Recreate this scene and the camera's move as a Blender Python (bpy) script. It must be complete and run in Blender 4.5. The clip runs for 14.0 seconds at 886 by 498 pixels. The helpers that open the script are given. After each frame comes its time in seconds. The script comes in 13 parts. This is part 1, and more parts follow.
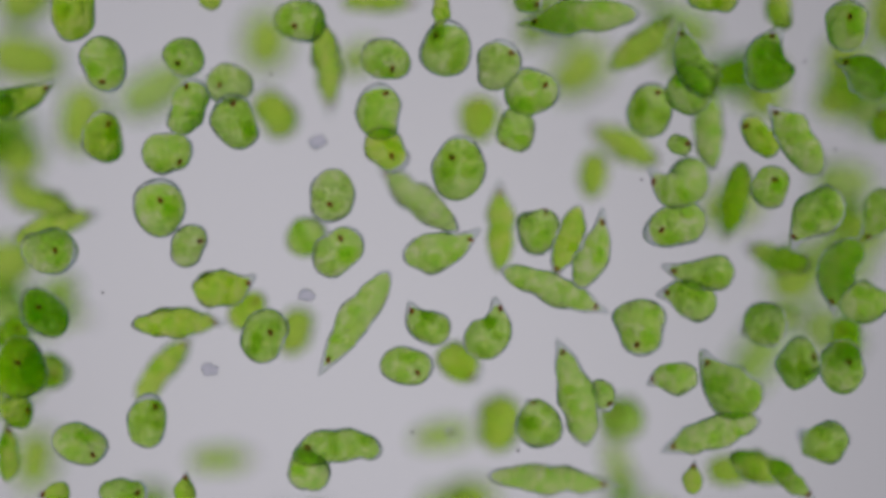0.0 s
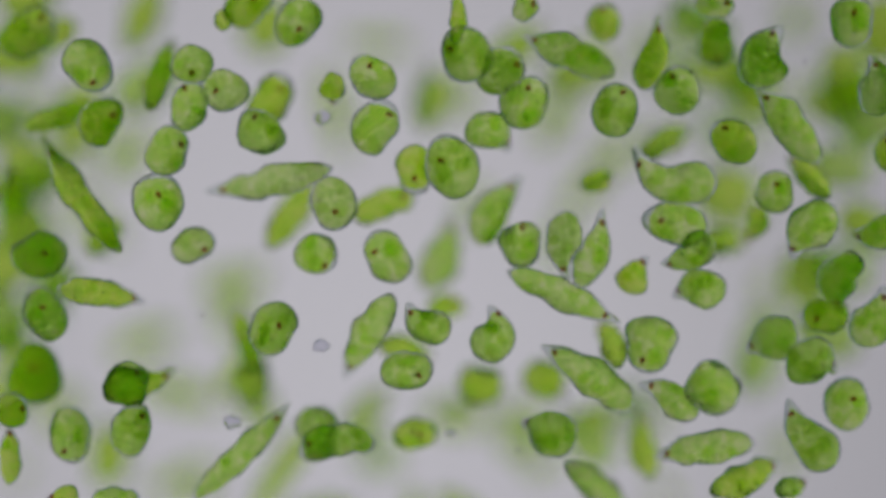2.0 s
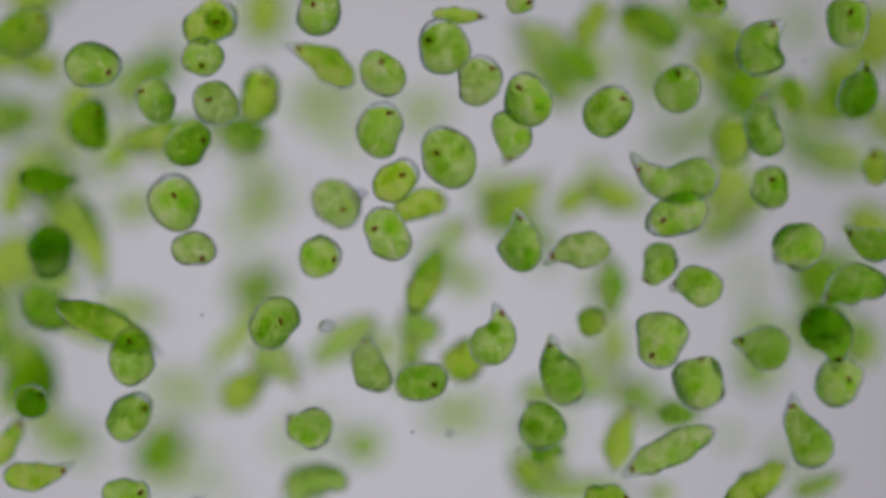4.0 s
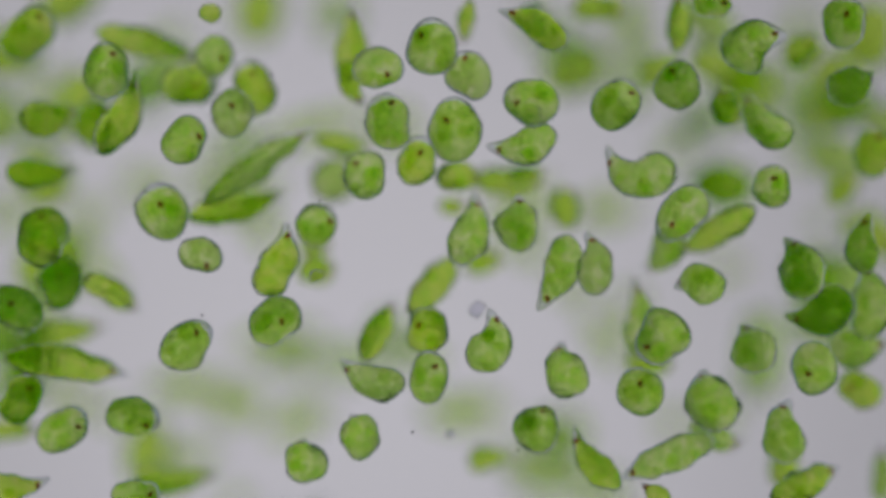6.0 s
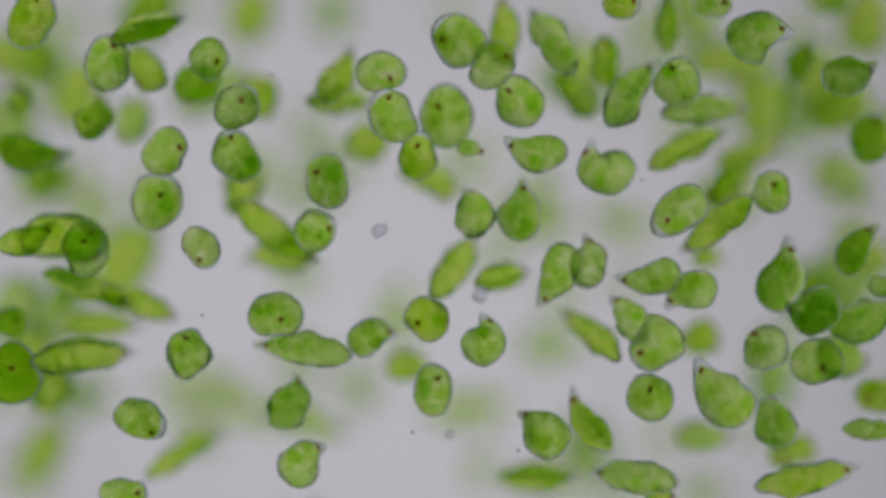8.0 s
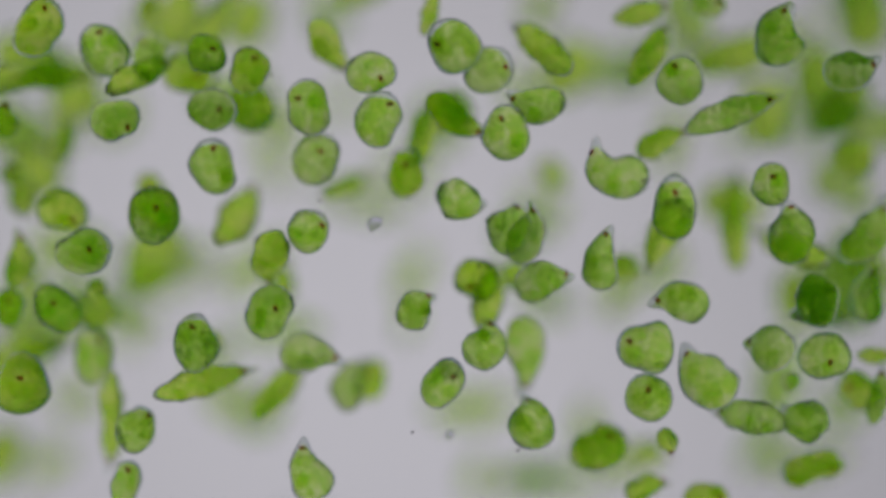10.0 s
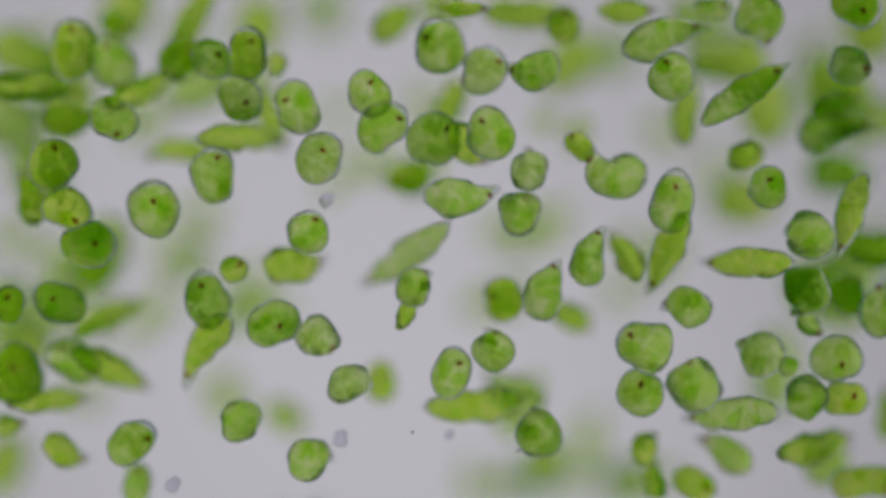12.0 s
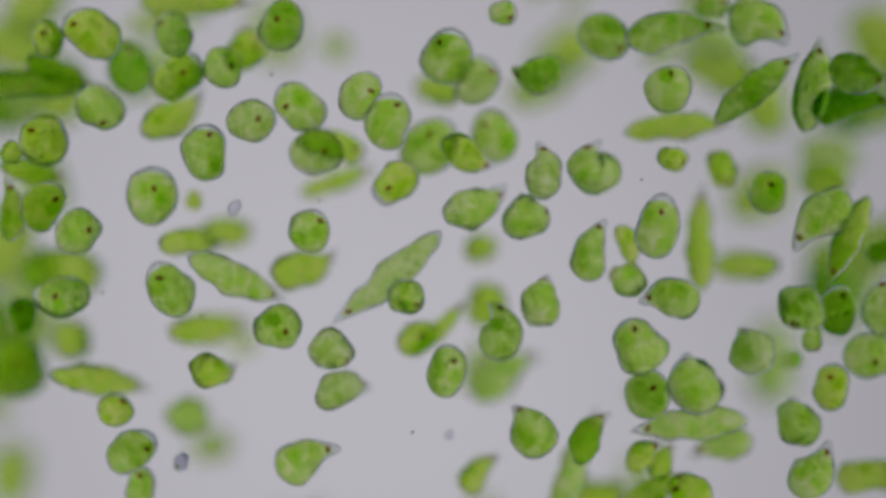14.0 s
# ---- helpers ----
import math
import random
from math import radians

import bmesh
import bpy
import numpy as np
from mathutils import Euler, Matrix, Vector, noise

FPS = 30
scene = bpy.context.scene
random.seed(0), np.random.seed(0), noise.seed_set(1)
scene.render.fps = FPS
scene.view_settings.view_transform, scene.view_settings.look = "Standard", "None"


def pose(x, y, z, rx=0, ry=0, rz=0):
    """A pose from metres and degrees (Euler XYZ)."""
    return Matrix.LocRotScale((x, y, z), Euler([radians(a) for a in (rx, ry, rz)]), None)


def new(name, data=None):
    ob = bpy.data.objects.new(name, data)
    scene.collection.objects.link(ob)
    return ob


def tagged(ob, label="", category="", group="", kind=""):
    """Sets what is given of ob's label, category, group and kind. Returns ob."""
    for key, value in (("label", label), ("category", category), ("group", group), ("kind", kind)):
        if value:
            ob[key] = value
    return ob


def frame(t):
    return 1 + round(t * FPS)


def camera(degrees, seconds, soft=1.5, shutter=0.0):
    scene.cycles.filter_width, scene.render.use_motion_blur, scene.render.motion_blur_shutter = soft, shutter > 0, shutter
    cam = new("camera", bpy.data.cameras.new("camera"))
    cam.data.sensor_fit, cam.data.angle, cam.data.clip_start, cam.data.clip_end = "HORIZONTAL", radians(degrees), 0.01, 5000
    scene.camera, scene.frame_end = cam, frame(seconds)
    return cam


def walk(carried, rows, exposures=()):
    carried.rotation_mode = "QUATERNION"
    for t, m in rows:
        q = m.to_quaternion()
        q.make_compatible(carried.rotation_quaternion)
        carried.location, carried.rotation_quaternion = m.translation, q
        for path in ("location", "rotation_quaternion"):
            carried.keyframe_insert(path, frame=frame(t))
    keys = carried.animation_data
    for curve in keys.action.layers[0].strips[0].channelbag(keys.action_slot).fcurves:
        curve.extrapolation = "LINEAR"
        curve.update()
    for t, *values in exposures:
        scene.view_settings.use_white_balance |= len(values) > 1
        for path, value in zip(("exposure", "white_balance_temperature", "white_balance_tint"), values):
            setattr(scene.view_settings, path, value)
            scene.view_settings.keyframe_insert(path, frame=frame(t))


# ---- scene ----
import functools

# A drop of pond water under a transmitted-light microscope.
# Everything stands enlarged: one millimetre of the scene is one micrometre of the slide.
FIELD = 0.45                      # width of the field in sharp focus
cam = camera(12.0, 14.0, soft=4.1)
DIST = FIELD / 2 / math.tan(radians(6.0))
cam.data.dof.use_dof = True
cam.data.dof.focus_distance = DIST
cam.data.dof.aperture_fstop = 0.52
walk(cam, [(0.0, pose(0, 0, DIST)), (14.0, pose(0, 0, DIST))])

scene.cycles.max_bounces = 32
scene.cycles.transmission_bounces = 32
scene.cycles.transparent_max_bounces = 80

# ---- light: the lamp field under the stage, and an added blue-grey surround that tints cell rims ----
world = bpy.data.worlds.new("world")
world.use_nodes = True
scene.world = world
world.node_tree.nodes["Background"].inputs[0].default_value = (0.20, 0.25, 0.30, 1)
world.node_tree.nodes["Background"].inputs[1].default_value = 1.0


# ---- materials ----
def material(name):
    mat = bpy.data.materials.new(name)
    mat.use_nodes = True
    nodes = mat.node_tree.nodes
    nodes.clear()
    out = nodes.new("ShaderNodeOutputMaterial")
    return mat, nodes, mat.node_tree.links, out


def ramp(nodes, links, source, stops):
    node = nodes.new("ShaderNodeValToRGB")
    while len(node.color_ramp.elements) < len(stops):
        node.color_ramp.elements.new(0.5)
    for element, (place, colour) in zip(node.color_ramp.elements, stops):
        element.position, element.color = place, (*colour, 1)
    links.new(source, node.inputs[0])
    return node.outputs[0]


def lamp_field_material():
    mat, nodes, links, out = material("lamp_field")
    coords = nodes.new("ShaderNodeTexCoord")
    noise_node = nodes.new("ShaderNodeTexNoise")
    noise_node.inputs["Scale"].default_value = 1.1
    noise_node.inputs["Detail"].default_value = 2
    links.new(coords.outputs["Object"], noise_node.inputs["Vector"])
    tone = ramp(nodes, links, noise_node.outputs["Fac"], [(0.3, (0.460, 0.442, 0.483)), (0.7, (0.501, 0.483, 0.532))])
    # vignette painted into the glow: brightest lower left of centre, dimmer outwards
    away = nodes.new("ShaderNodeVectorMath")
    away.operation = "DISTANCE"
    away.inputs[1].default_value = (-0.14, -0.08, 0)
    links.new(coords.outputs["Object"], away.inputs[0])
    painted_falloff = nodes.new("ShaderNodeMapRange")
    painted_falloff.interpolation_type = "SMOOTHSTEP"
    painted_falloff.inputs["From Min"].default_value = 0.15
    painted_falloff.inputs["From Max"].default_value = 0.95
    painted_falloff.inputs["To Min"].default_value = 1.0
    painted_falloff.inputs["To Max"].default_value = 0.68
    links.new(away.outputs["Value"], painted_falloff.inputs["Value"])
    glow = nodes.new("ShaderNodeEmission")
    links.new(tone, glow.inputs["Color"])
    links.new(painted_falloff.outputs[0], glow.inputs["Strength"])
    links.new(glow.outputs[0], out.inputs[0])
    return mat


def pellicle_material(name, tint, ior):
    """The clear skin of a cell, a little denser than water."""
    mat, nodes, links, out = material(name)
    coords = nodes.new("ShaderNodeTexCoord")
    grain = nodes.new("ShaderNodeTexNoise")
    grain.inputs["Scale"].default_value = 330
    grain.inputs["Detail"].default_value = 3
    links.new(coords.outputs["Object"], grain.inputs["Vector"])
    bump = nodes.new("ShaderNodeBump")
    bump.inputs["Strength"].default_value = 0.5
    bump.inputs["Distance"].default_value = 0.002
    links.new(grain.outputs["Fac"], bump.inputs["Height"])
    glass = nodes.new("ShaderNodeBsdfGlass")
    glass.inputs["IOR"].default_value = ior
    glass.inputs["Roughness"].default_value = 0.06
    glass.inputs["Color"].default_value = (*tint, 1)
    links.new(bump.outputs[0], glass.inputs["Normal"])
    links.new(glass.outputs[0], out.inputs[0])
    return mat


def plastid_material(name, dark, mid, pale):
    """Chlorophyll-green, dappled by the separate plastids and the clear storage grains between them."""
    mat, nodes, links, out = material(name)
    coords = nodes.new("ShaderNodeTexCoord")
    info = nodes.new("ShaderNodeObjectInfo")
    shift = nodes.new("ShaderNodeVectorMath")
    links.new(coords.outputs["Object"], shift.inputs[0])
    links.new(info.outputs["Random"], shift.inputs[1])
    cells = nodes.new("ShaderNodeTexNoise")
    cells.inputs["Scale"].default_value = 520
    cells.inputs["Detail"].default_value = 5
    cells.inputs["Roughness"].default_value = 0.72
    links.new(shift.outputs[0], cells.inputs["Vector"])
    # broad clear patches between the plastids
    patches = nodes.new("ShaderNodeTexNoise")
    patches.inputs["Scale"].default_value = 130
    patches.inputs["Detail"].default_value = 2
    links.new(shift.outputs[0], patches.inputs["Vector"])
    both = nodes.new("ShaderNodeMix")
    both.inputs["Factor"].default_value = 0.42
    links.new(cells.outputs["Fac"], both.inputs["A"])
    links.new(patches.outputs["Fac"], both.inputs["B"])
    tone = ramp(nodes, links, both.outputs["Result"], [(0.42, dark), (0.495, mid), (0.575, pale)])
    clear = nodes.new("ShaderNodeBsdfTransparent")
    links.new(tone, clear.inputs[0])
    links.new(clear.outputs[0], out.inputs[0])
    return mat


def stain_material(name, tint, depth=0.7):
    mat, nodes, links, out = material(name)
    coords = nodes.new("ShaderNodeTexCoord")
    spots = nodes.new("ShaderNodeTexNoise")
    spots.inputs["Scale"].default_value = 900
    links.new(coords.outputs["Object"], spots.inputs["Vector"])
    tone = ramp(nodes, links, spots.outputs["Fac"], [(0.35, tuple(depth * c for c in tint)), (0.65, tint)])
    clear = nodes.new("ShaderNodeBsdfTransparent")
    links.new(tone, clear.inputs[0])
    links.new(clear.outputs[0], out.inputs[0])
    return mat


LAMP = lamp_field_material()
PELLICLE = pellicle_material("cell_pellicle", (0.965, 0.972, 0.98), 1.068)
STARCH = pellicle_material("storage_starch", (0.98, 0.99, 0.95), 1.035)
CYTOPLASM = stain_material("cytoplasm_grey", (0.905, 0.928, 0.91), 0.93)
DEBRIS = pellicle_material("clear_debris", (0.86, 0.86, 0.90), 1.07)
# plastid layer under the skin and the separate plastids inside, for each tone
PLASTID = plastid_material("plastids", (0.725, 0.935, 0.345), (0.85, 0.993, 0.48), (0.96, 0.998, 0.71)), \
    plastid_material("plastid_lobe", (0.885, 0.97, 0.66), (0.94, 0.985, 0.78), (0.98, 0.995, 0.89))
PLASTID_DEEP = plastid_material("plastids_dense", (0.665, 0.87, 0.30), (0.79, 0.96, 0.42), (0.92, 0.99, 0.62)), \
    plastid_material("plastid_lobe_dense", (0.86, 0.935, 0.62), (0.92, 0.965, 0.74), (0.97, 0.985, 0.87))
PLASTID_PALE = plastid_material("plastids_sparse", (0.73, 0.89, 0.40), (0.86, 0.97, 0.54), (0.965, 0.995, 0.75)), \
    plastid_material("plastid_lobe_sparse", (0.90, 0.957, 0.75), (0.95, 0.98, 0.85), (0.985, 0.99, 0.94))
# same plastids, painted brighter and yellower for how defocused cells pass light
PLASTID_DEFOCUS_BRIGHT = plastid_material("plastids_defocus_bright", (0.745, 0.962, 0.255), (0.855, 0.994, 0.355), (0.95, 0.998, 0.53)), \
    plastid_material("plastid_lobe_defocus_bright", (0.91, 0.965, 0.64), (0.95, 0.984, 0.77), (0.98, 0.99, 0.88))
EYESPOT = stain_material("carotene_red", (0.78, 0.49, 0.40))
SOOT = stain_material("dust_black", (0.12, 0.11, 0.14))


# ---- the stage ----
def mesh_object(name, bm, mat, parent=None, label=""):
    data = bpy.data.meshes.new(name)
    bm.to_mesh(data)
    bm.free()
    for face in data.polygons:
        face.use_smooth = True
    data.materials.append(mat)
    ob = new(name, data)
    ob.parent = parent
    return tagged(ob, label)


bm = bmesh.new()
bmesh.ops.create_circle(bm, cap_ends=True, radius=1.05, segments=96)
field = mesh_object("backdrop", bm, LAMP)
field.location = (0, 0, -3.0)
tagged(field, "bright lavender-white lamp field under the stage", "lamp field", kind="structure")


# the glass slide under the drop
mat, nodes, links, out = material("slide_glass")
clear = nodes.new("ShaderNodeBsdfTransparent")
clear.inputs[0].default_value = (0.985, 0.99, 0.985, 1)
gloss = nodes.new("ShaderNodeBsdfGlossy")
gloss.inputs["Roughness"].default_value = 0.02
fresnel = nodes.new("ShaderNodeFresnel")
fresnel.inputs["IOR"].default_value = 1.12
mix = nodes.new("ShaderNodeMixShader")
links.new(fresnel.outputs[0], mix.inputs[0])
links.new(clear.outputs[0], mix.inputs[1])
links.new(gloss.outputs[0], mix.inputs[2])
links.new(mix.outputs[0], out.inputs[0])
bm = bmesh.new()
bmesh.ops.create_cube(bm, size=1, matrix=Matrix.Translation((0, 0, -0.26)) @ Matrix.Diagonal((1.5, 1.0, 0.03, 1)))
bmesh.ops.bevel(bm, geom=bm.edges[:], offset=0.004, segments=2, affect="EDGES")
tagged(mesh_object("microscope_slide", bm, mat), "clear glass microscope slide under the drop of water", "glass slide", kind="structure")


# ---- the cells ----
def profile(kind, s, taper=0.1):
    """Half-width, 0 to 1, at s from the rear end (0) to the eyespot end (1)."""
    if kind == "r":
        return max(0.0, 1 - abs(2 * s - 1) ** 2.25) ** 0.5 * (1 + taper * (0.5 - s))
    if kind == "e":
        return max(0.0, 1 - abs(2 * s - 1) ** 3.2) ** 0.5
    if kind == "s":
        # long body: blunt rear, fullest before the middle, drawn out to a slim front
        rear = max(0.0, 1 - ((0.40 - s) / 0.40) ** 2) ** 0.58 if s < 0.40 else 1.0
        front = 1.0 if s < 0.48 else 0.5 + 0.5 * math.cos(math.pi * ((s - 0.48) / 0.52) ** 1.5)
        return rear * (0.17 + 0.83 * front) * max(0.0, 1 - max(0.0, (s - 0.9) / 0.1) ** 2) ** 0.5
    # drop: a round rear that runs out in a narrow pointed neck
    rear = max(0.0, 1 - ((0.34 - s) / 0.34) ** 2) ** 0.5 if s < 0.34 else 1.0
    neck = 1.0 if s < 0.34 else 0.5 + 0.5 * math.cos(math.pi * ((s - 0.34) / 0.66) ** 1.14)
    cap = max(0.0, 1 - max(0.0, (s - 0.88) / 0.12) ** 2) ** 0.5
    return rear * (0.21 + 0.79 * neck) * cap


def heading_along(kind, u):
    """How much of the body's bend is reached at u: a drop bends in its neck, the others evenly."""
    if kind == "d":
        v = max(0.0, min(1.0, (u - 0.2) / 0.75))
        return -0.3 + v * v * (3 - 2 * v)
    return u - 0.5


@functools.lru_cache(maxsize=None)
def axis(kind, length, bend, steps=60):
    """Points and headings along the bent axis, centred on the middle of its extent."""
    points, x, y = [], 0.0, 0.0
    for i in range(steps + 1):
        a = radians(bend) * heading_along(kind, i / steps)
        points.append((x, y, a))
        x, y = x + math.cos(a) * length / steps, y + math.sin(a) * length / steps
    cx = (min(p[0] for p in points) + max(p[0] for p in points)) / 2
    cy = sum(p[1] for p in points) / len(points)
    return [(px - cx, py - cy, a) for px, py, a in points]


def spine(kind, length, bend, s):
    """The point and the heading of the body's bent axis at s."""
    points = axis(kind, length, bend)
    at = max(0.0, min(1.0, s)) * (len(points) - 1)
    i = min(int(at), len(points) - 2)
    f = at - i
    one, two = points[i], points[i + 1]
    return Vector((one[0] + (two[0] - one[0]) * f, one[1] + (two[1] - one[1]) * f, 0)), one[2] + (two[2] - one[2]) * f


def sack(kind, length, width, bend, seed, shrink, start, stop, lumps, taper=0.1, rings=22, sides=18):
    """A closed body along a bent spine, its long axis along x, centred on its own extent."""
    bm = bmesh.new()
    loops = []
    for i in range(rings + 1):
        u = 0.5 - 0.5 * math.cos(math.pi * i / rings)
        s = start + (stop - start) * u
        mid, a = spine(kind, length, bend, s)
        if shrink < 0.9:
            # the plastids thin out towards the front
            front = max(0.0, min(1.0, (u - 0.55) / 0.45)) if kind in "ds" else 0.0
            ends = max(0.0, 1 - abs(2 * u - 1) ** 8) ** 0.5 * (1 - 0.4 * front * front)
        else:
            ends = 1.0
        r = width / 2 * profile(kind, s, taper) * shrink * ends
        across = Vector((-math.sin(a), math.cos(a), 0))
        loop = []
        for k in range(sides):
            b = 2 * math.pi * k / sides
            way = across * math.cos(b) + Vector((0, 0, 1)) * math.sin(b)
            wob = 1 + lumps * noise.noise(Vector((s * 1.7 * length / width, math.cos(b) * 0.9, math.sin(b) * 0.9)) + Vector((seed * 3.7, seed, 0)))
            loop.append(mid + way * max(r * wob, 1e-5))
        if i in (0, rings):
            loops.append([bm.verts.new(mid)])
        else:
            loops.append([bm.verts.new(p) for p in loop])
    for one, two in zip(loops, loops[1:]):
        for k in range(sides):
            n = (k + 1) % sides
            if len(one) == 1:
                bm.faces.new((one[0], two[n], two[k]))
            elif len(two) == 1:
                bm.faces.new((one[k], one[n], two[0]))
            else:
                bm.faces.new((one[k], one[n], two[n], two[k]))
    bmesh.ops.recalc_face_normals(bm, faces=bm.faces)
    return bm


bm = bmesh.new()
bmesh.ops.create_icosphere(bm, subdivisions=2, radius=0.0021)
GRAIN = bpy.data.meshes.new("storage_grain")
bm.to_mesh(GRAIN)
bm.free()
for face in GRAIN.polygons:
    face.use_smooth = True
GRAIN.materials.append(STARCH)

TONES = {"mid": PLASTID, "deep": PLASTID_DEEP, "defocus_bright": PLASTID_DEFOCUS_BRIGHT, "pale": PLASTID_PALE}
LOBES = {}
for tone_name, pair in TONES.items():
    LOBES[tone_name] = []
    for turn in range(3):
        bm = bmesh.new()
        bmesh.ops.create_icosphere(bm, subdivisions=2, radius=1)
        for v in bm.verts:
            v.co *= 1 + 0.45 * noise.noise(v.co * 1.1 + Vector((turn * 5.3, 1.7, 0)))
        data = bpy.data.meshes.new("plastid")
        bm.to_mesh(data)
        bm.free()
        for face in data.polygons:
            face.use_smooth = True
        data.materials.append(pair[1])
        LOBES[tone_name].append(data)

SHAPES = {"r": "rounded", "e": "sausage-shaped", "s": "slender spindle-shaped", "d": "pear-shaped"}
CELLS = {}


def alga(key, kind, length, width, bend=0, eye=None, tone="mid", clear=5, lobes=10):
    """One cell: pellicle, plastids inside it, and the red eyespot. Sizes in millimetres of the scene."""
    seed = sum(ord(c) * (i + 1) for i, c in enumerate(key)) % 97 + 0.37
    length, width = length / 1000, width / 1000
    cell = new("alga_cell")
    if kind == "d" and eye and not bend:
        bend = max(-45, min(45, 130 * eye[1] / (1000 * width)))
    # rounded cells are drawn in a little towards the eyespot and slightly curved
    taper = 0.1
    if kind == "r":
        bend = bend or 75 * noise.noise(Vector((seed * 1.3, 4.1, 0)))
        taper = 0.12 + 0.45 * noise.noise(Vector((seed * 2.9, 1.7, 0)))
    words = {"mid": "green", "deep": "deep green", "defocus_bright": "bright yellow-green", "pale": "pale green"}[tone]
    extra = " with a red-brown eyespot" if eye else " and dappled green chloroplast"
    tagged(cell, words + " " + SHAPES[kind] + " single-celled alga" + extra, "alga cell", "swimming algae")
    mesh_object("pellicle", sack(kind, length, width, bend, seed, 1.0, 0, 1, 0.32, taper), PELLICLE, cell, "clear cell skin")
    # the plastids leave a clear zone at the front, where the eyespot is
    span = {"r": (0.04, 0.96), "e": (0.04, 0.93), "s": (0.03, 0.90), "d": (0.03, 0.87)}[kind]
    if kind == "r" and eye and abs(eye[0]) > 90 * length:
        # in some the clear front is wide
        gap = 0.12 if int(seed) % 5 < 2 else 0.07
        span = (0.04, 1 - gap) if eye[0] > 0 else (gap, 0.96)
    mesh_object("cytoplasm", sack(kind, length, width, bend, seed, 0.95, 0.015, 0.985, 0.32, taper, 16, 14), CYTOPLASM, cell, "greyish clear cytoplasm")
    green = TONES[tone]
    chloroplast = mesh_object("chloroplast", sack(kind, length, width, bend, seed, 0.845, *span, 0.44, taper), green[0], cell, "dappled green chloroplast")
    low, high = {"r": (0.2, 0.8), "e": (0.15, 0.82), "s": (0.18, 0.76), "d": (0.12, 0.66)}[kind]
    rng = random.Random(seed + 9)
    for _ in range(lobes):
        along = rng.uniform(low, high)
        mid, a = spine(kind, length, bend, along)
        # the plastids lie round the edge, about a paler middle
        r, b = width / 2 * profile(kind, along, taper), rng.choice((0, math.pi)) + rng.gauss(0, 0.55)
        size = rng.uniform(0.2, 0.4)
        off = r * (0.84 - size) * rng.uniform(0.6, 1)
        lobe = new("plastid", LOBES[tone][rng.randrange(3)])
        lobe.parent = chloroplast
        lobe.location = mid + Vector((-math.sin(a), math.cos(a), 0)) * math.cos(b) * off + Vector((0, 0, math.sin(b) * off))
        lobe.scale = (r * size * rng.uniform(0.8, 1.3), r * size, r * size * rng.uniform(0.6, 0.9))
        lobe.rotation_euler = (0, 0, a + rng.uniform(-0.6, 0.6))
    if eye:
        bm = bmesh.new()
        bmesh.ops.create_icosphere(bm, subdivisions=2, radius=1)
        rng = random.Random(seed)
        for v in bm.verts:
            v.co *= 1 + 0.25 * noise.noise(v.co * 1.4 + Vector((seed, 0, 0)))
        along = min({"d": 0.83, "s": 0.87}.get(kind, 0.94), max(0.06, eye[0] / 1000 / length + 0.5))
        mid, a = spine(kind, length, bend, along)
        r = width / 2 * profile(kind, along)
        side = min(0.6 * r, max(-0.6 * r, eye[1] / 1000 - mid.y))
        place = mid + Vector((-math.sin(a) * side, math.cos(a) * side, 0.3 * r))
        turn = pose(0, 0, 0, 0, 0, rng.uniform(0, 180))
        bm.transform(Matrix.Translation(place) @ turn @ Matrix.Diagonal((0.0019, 0.0013, 0.0011, 1)))
        mesh_object("eyespot", bm, EYESPOT, cell, "red-brown eyespot")
    if clear:
        rng = random.Random(seed + 5)
        for _ in range(clear):
            along = rng.uniform(0.18, 0.72)
            mid, a = spine(kind, length, bend, along)
            r, b = width / 2 * profile(kind, along), rng.uniform(0, 2 * math.pi)
            grain = new("storage_grain", GRAIN)
            grain.parent = chloroplast
            grain.location = mid + Vector((-math.sin(a), math.cos(a), 0)) * math.cos(b) * r * 0.62 + Vector((0, 0, math.sin(b) * r * 0.62))
            size = rng.uniform(0.45, 1.1) * min(1.0, r / 0.009)
            grain.scale = (size * rng.uniform(0.9, 1.5), size, size)
            grain.rotation_euler = (0, 0, rng.uniform(0, 3))
    CELLS[key] = cell
    return cell


def speck(x, y, size, seed):
    bm = bmesh.new()
    bmesh.ops.create_icosphere(bm, subdivisions=2, radius=size / 1000)
    for v in bm.verts:
        v.co *= 1 + 0.5 * noise.noise(v.co.normalized() * 1.7 + Vector((seed, 2, 5)))
    ob = mesh_object("dust_speck", bm, SOOT)
    ob.location = (x / 1000, y / 1000, 0.004)
    tagged(ob, "tiny black speck of sensor dust, set in the focus plane", "dust speck", "dust specks")


def swim(*rows):
    """Rows of seconds, x, y, z in millimetres, heading and tilt in degrees, and the roll about the body's own axis."""
    return [(t, pose(x / 1000, y / 1000, z / 1000, roll[0] if roll else 0, -tilt, heading)) for t, x, y, z, heading, tilt, *roll in rows]


alga("c0", "e", 32.5, 20.7, bend=-24, eye=(9.8, 2.8), tone="defocus_bright")
alga("c1", "r", 29.6, 23.1, eye=(8.6, -2.8))
alga("c2", "r", 22.5, 18.3, eye=(1.4, 3.8))
alga("c3", "e", 30.2, 19.2, bend=-11, eye=(9.0, 4.2))
alga("c4", "r", 26.0, 20.7, eye=(3.7, 0.4), tone="pale")
alga("c5", "r", 29.6, 23.1, eye=(8.8, -1.7), tone="deep")
alga("c6", "r", 26.0, 21.9, eye=(5.9, -4.4))
alga("c7", "r", 30.7, 24.8, eye=(3.8, -0.0))
alga("c8", "r", 23.7, 17.7, eye=(4.8, -3.6), tone="pale")
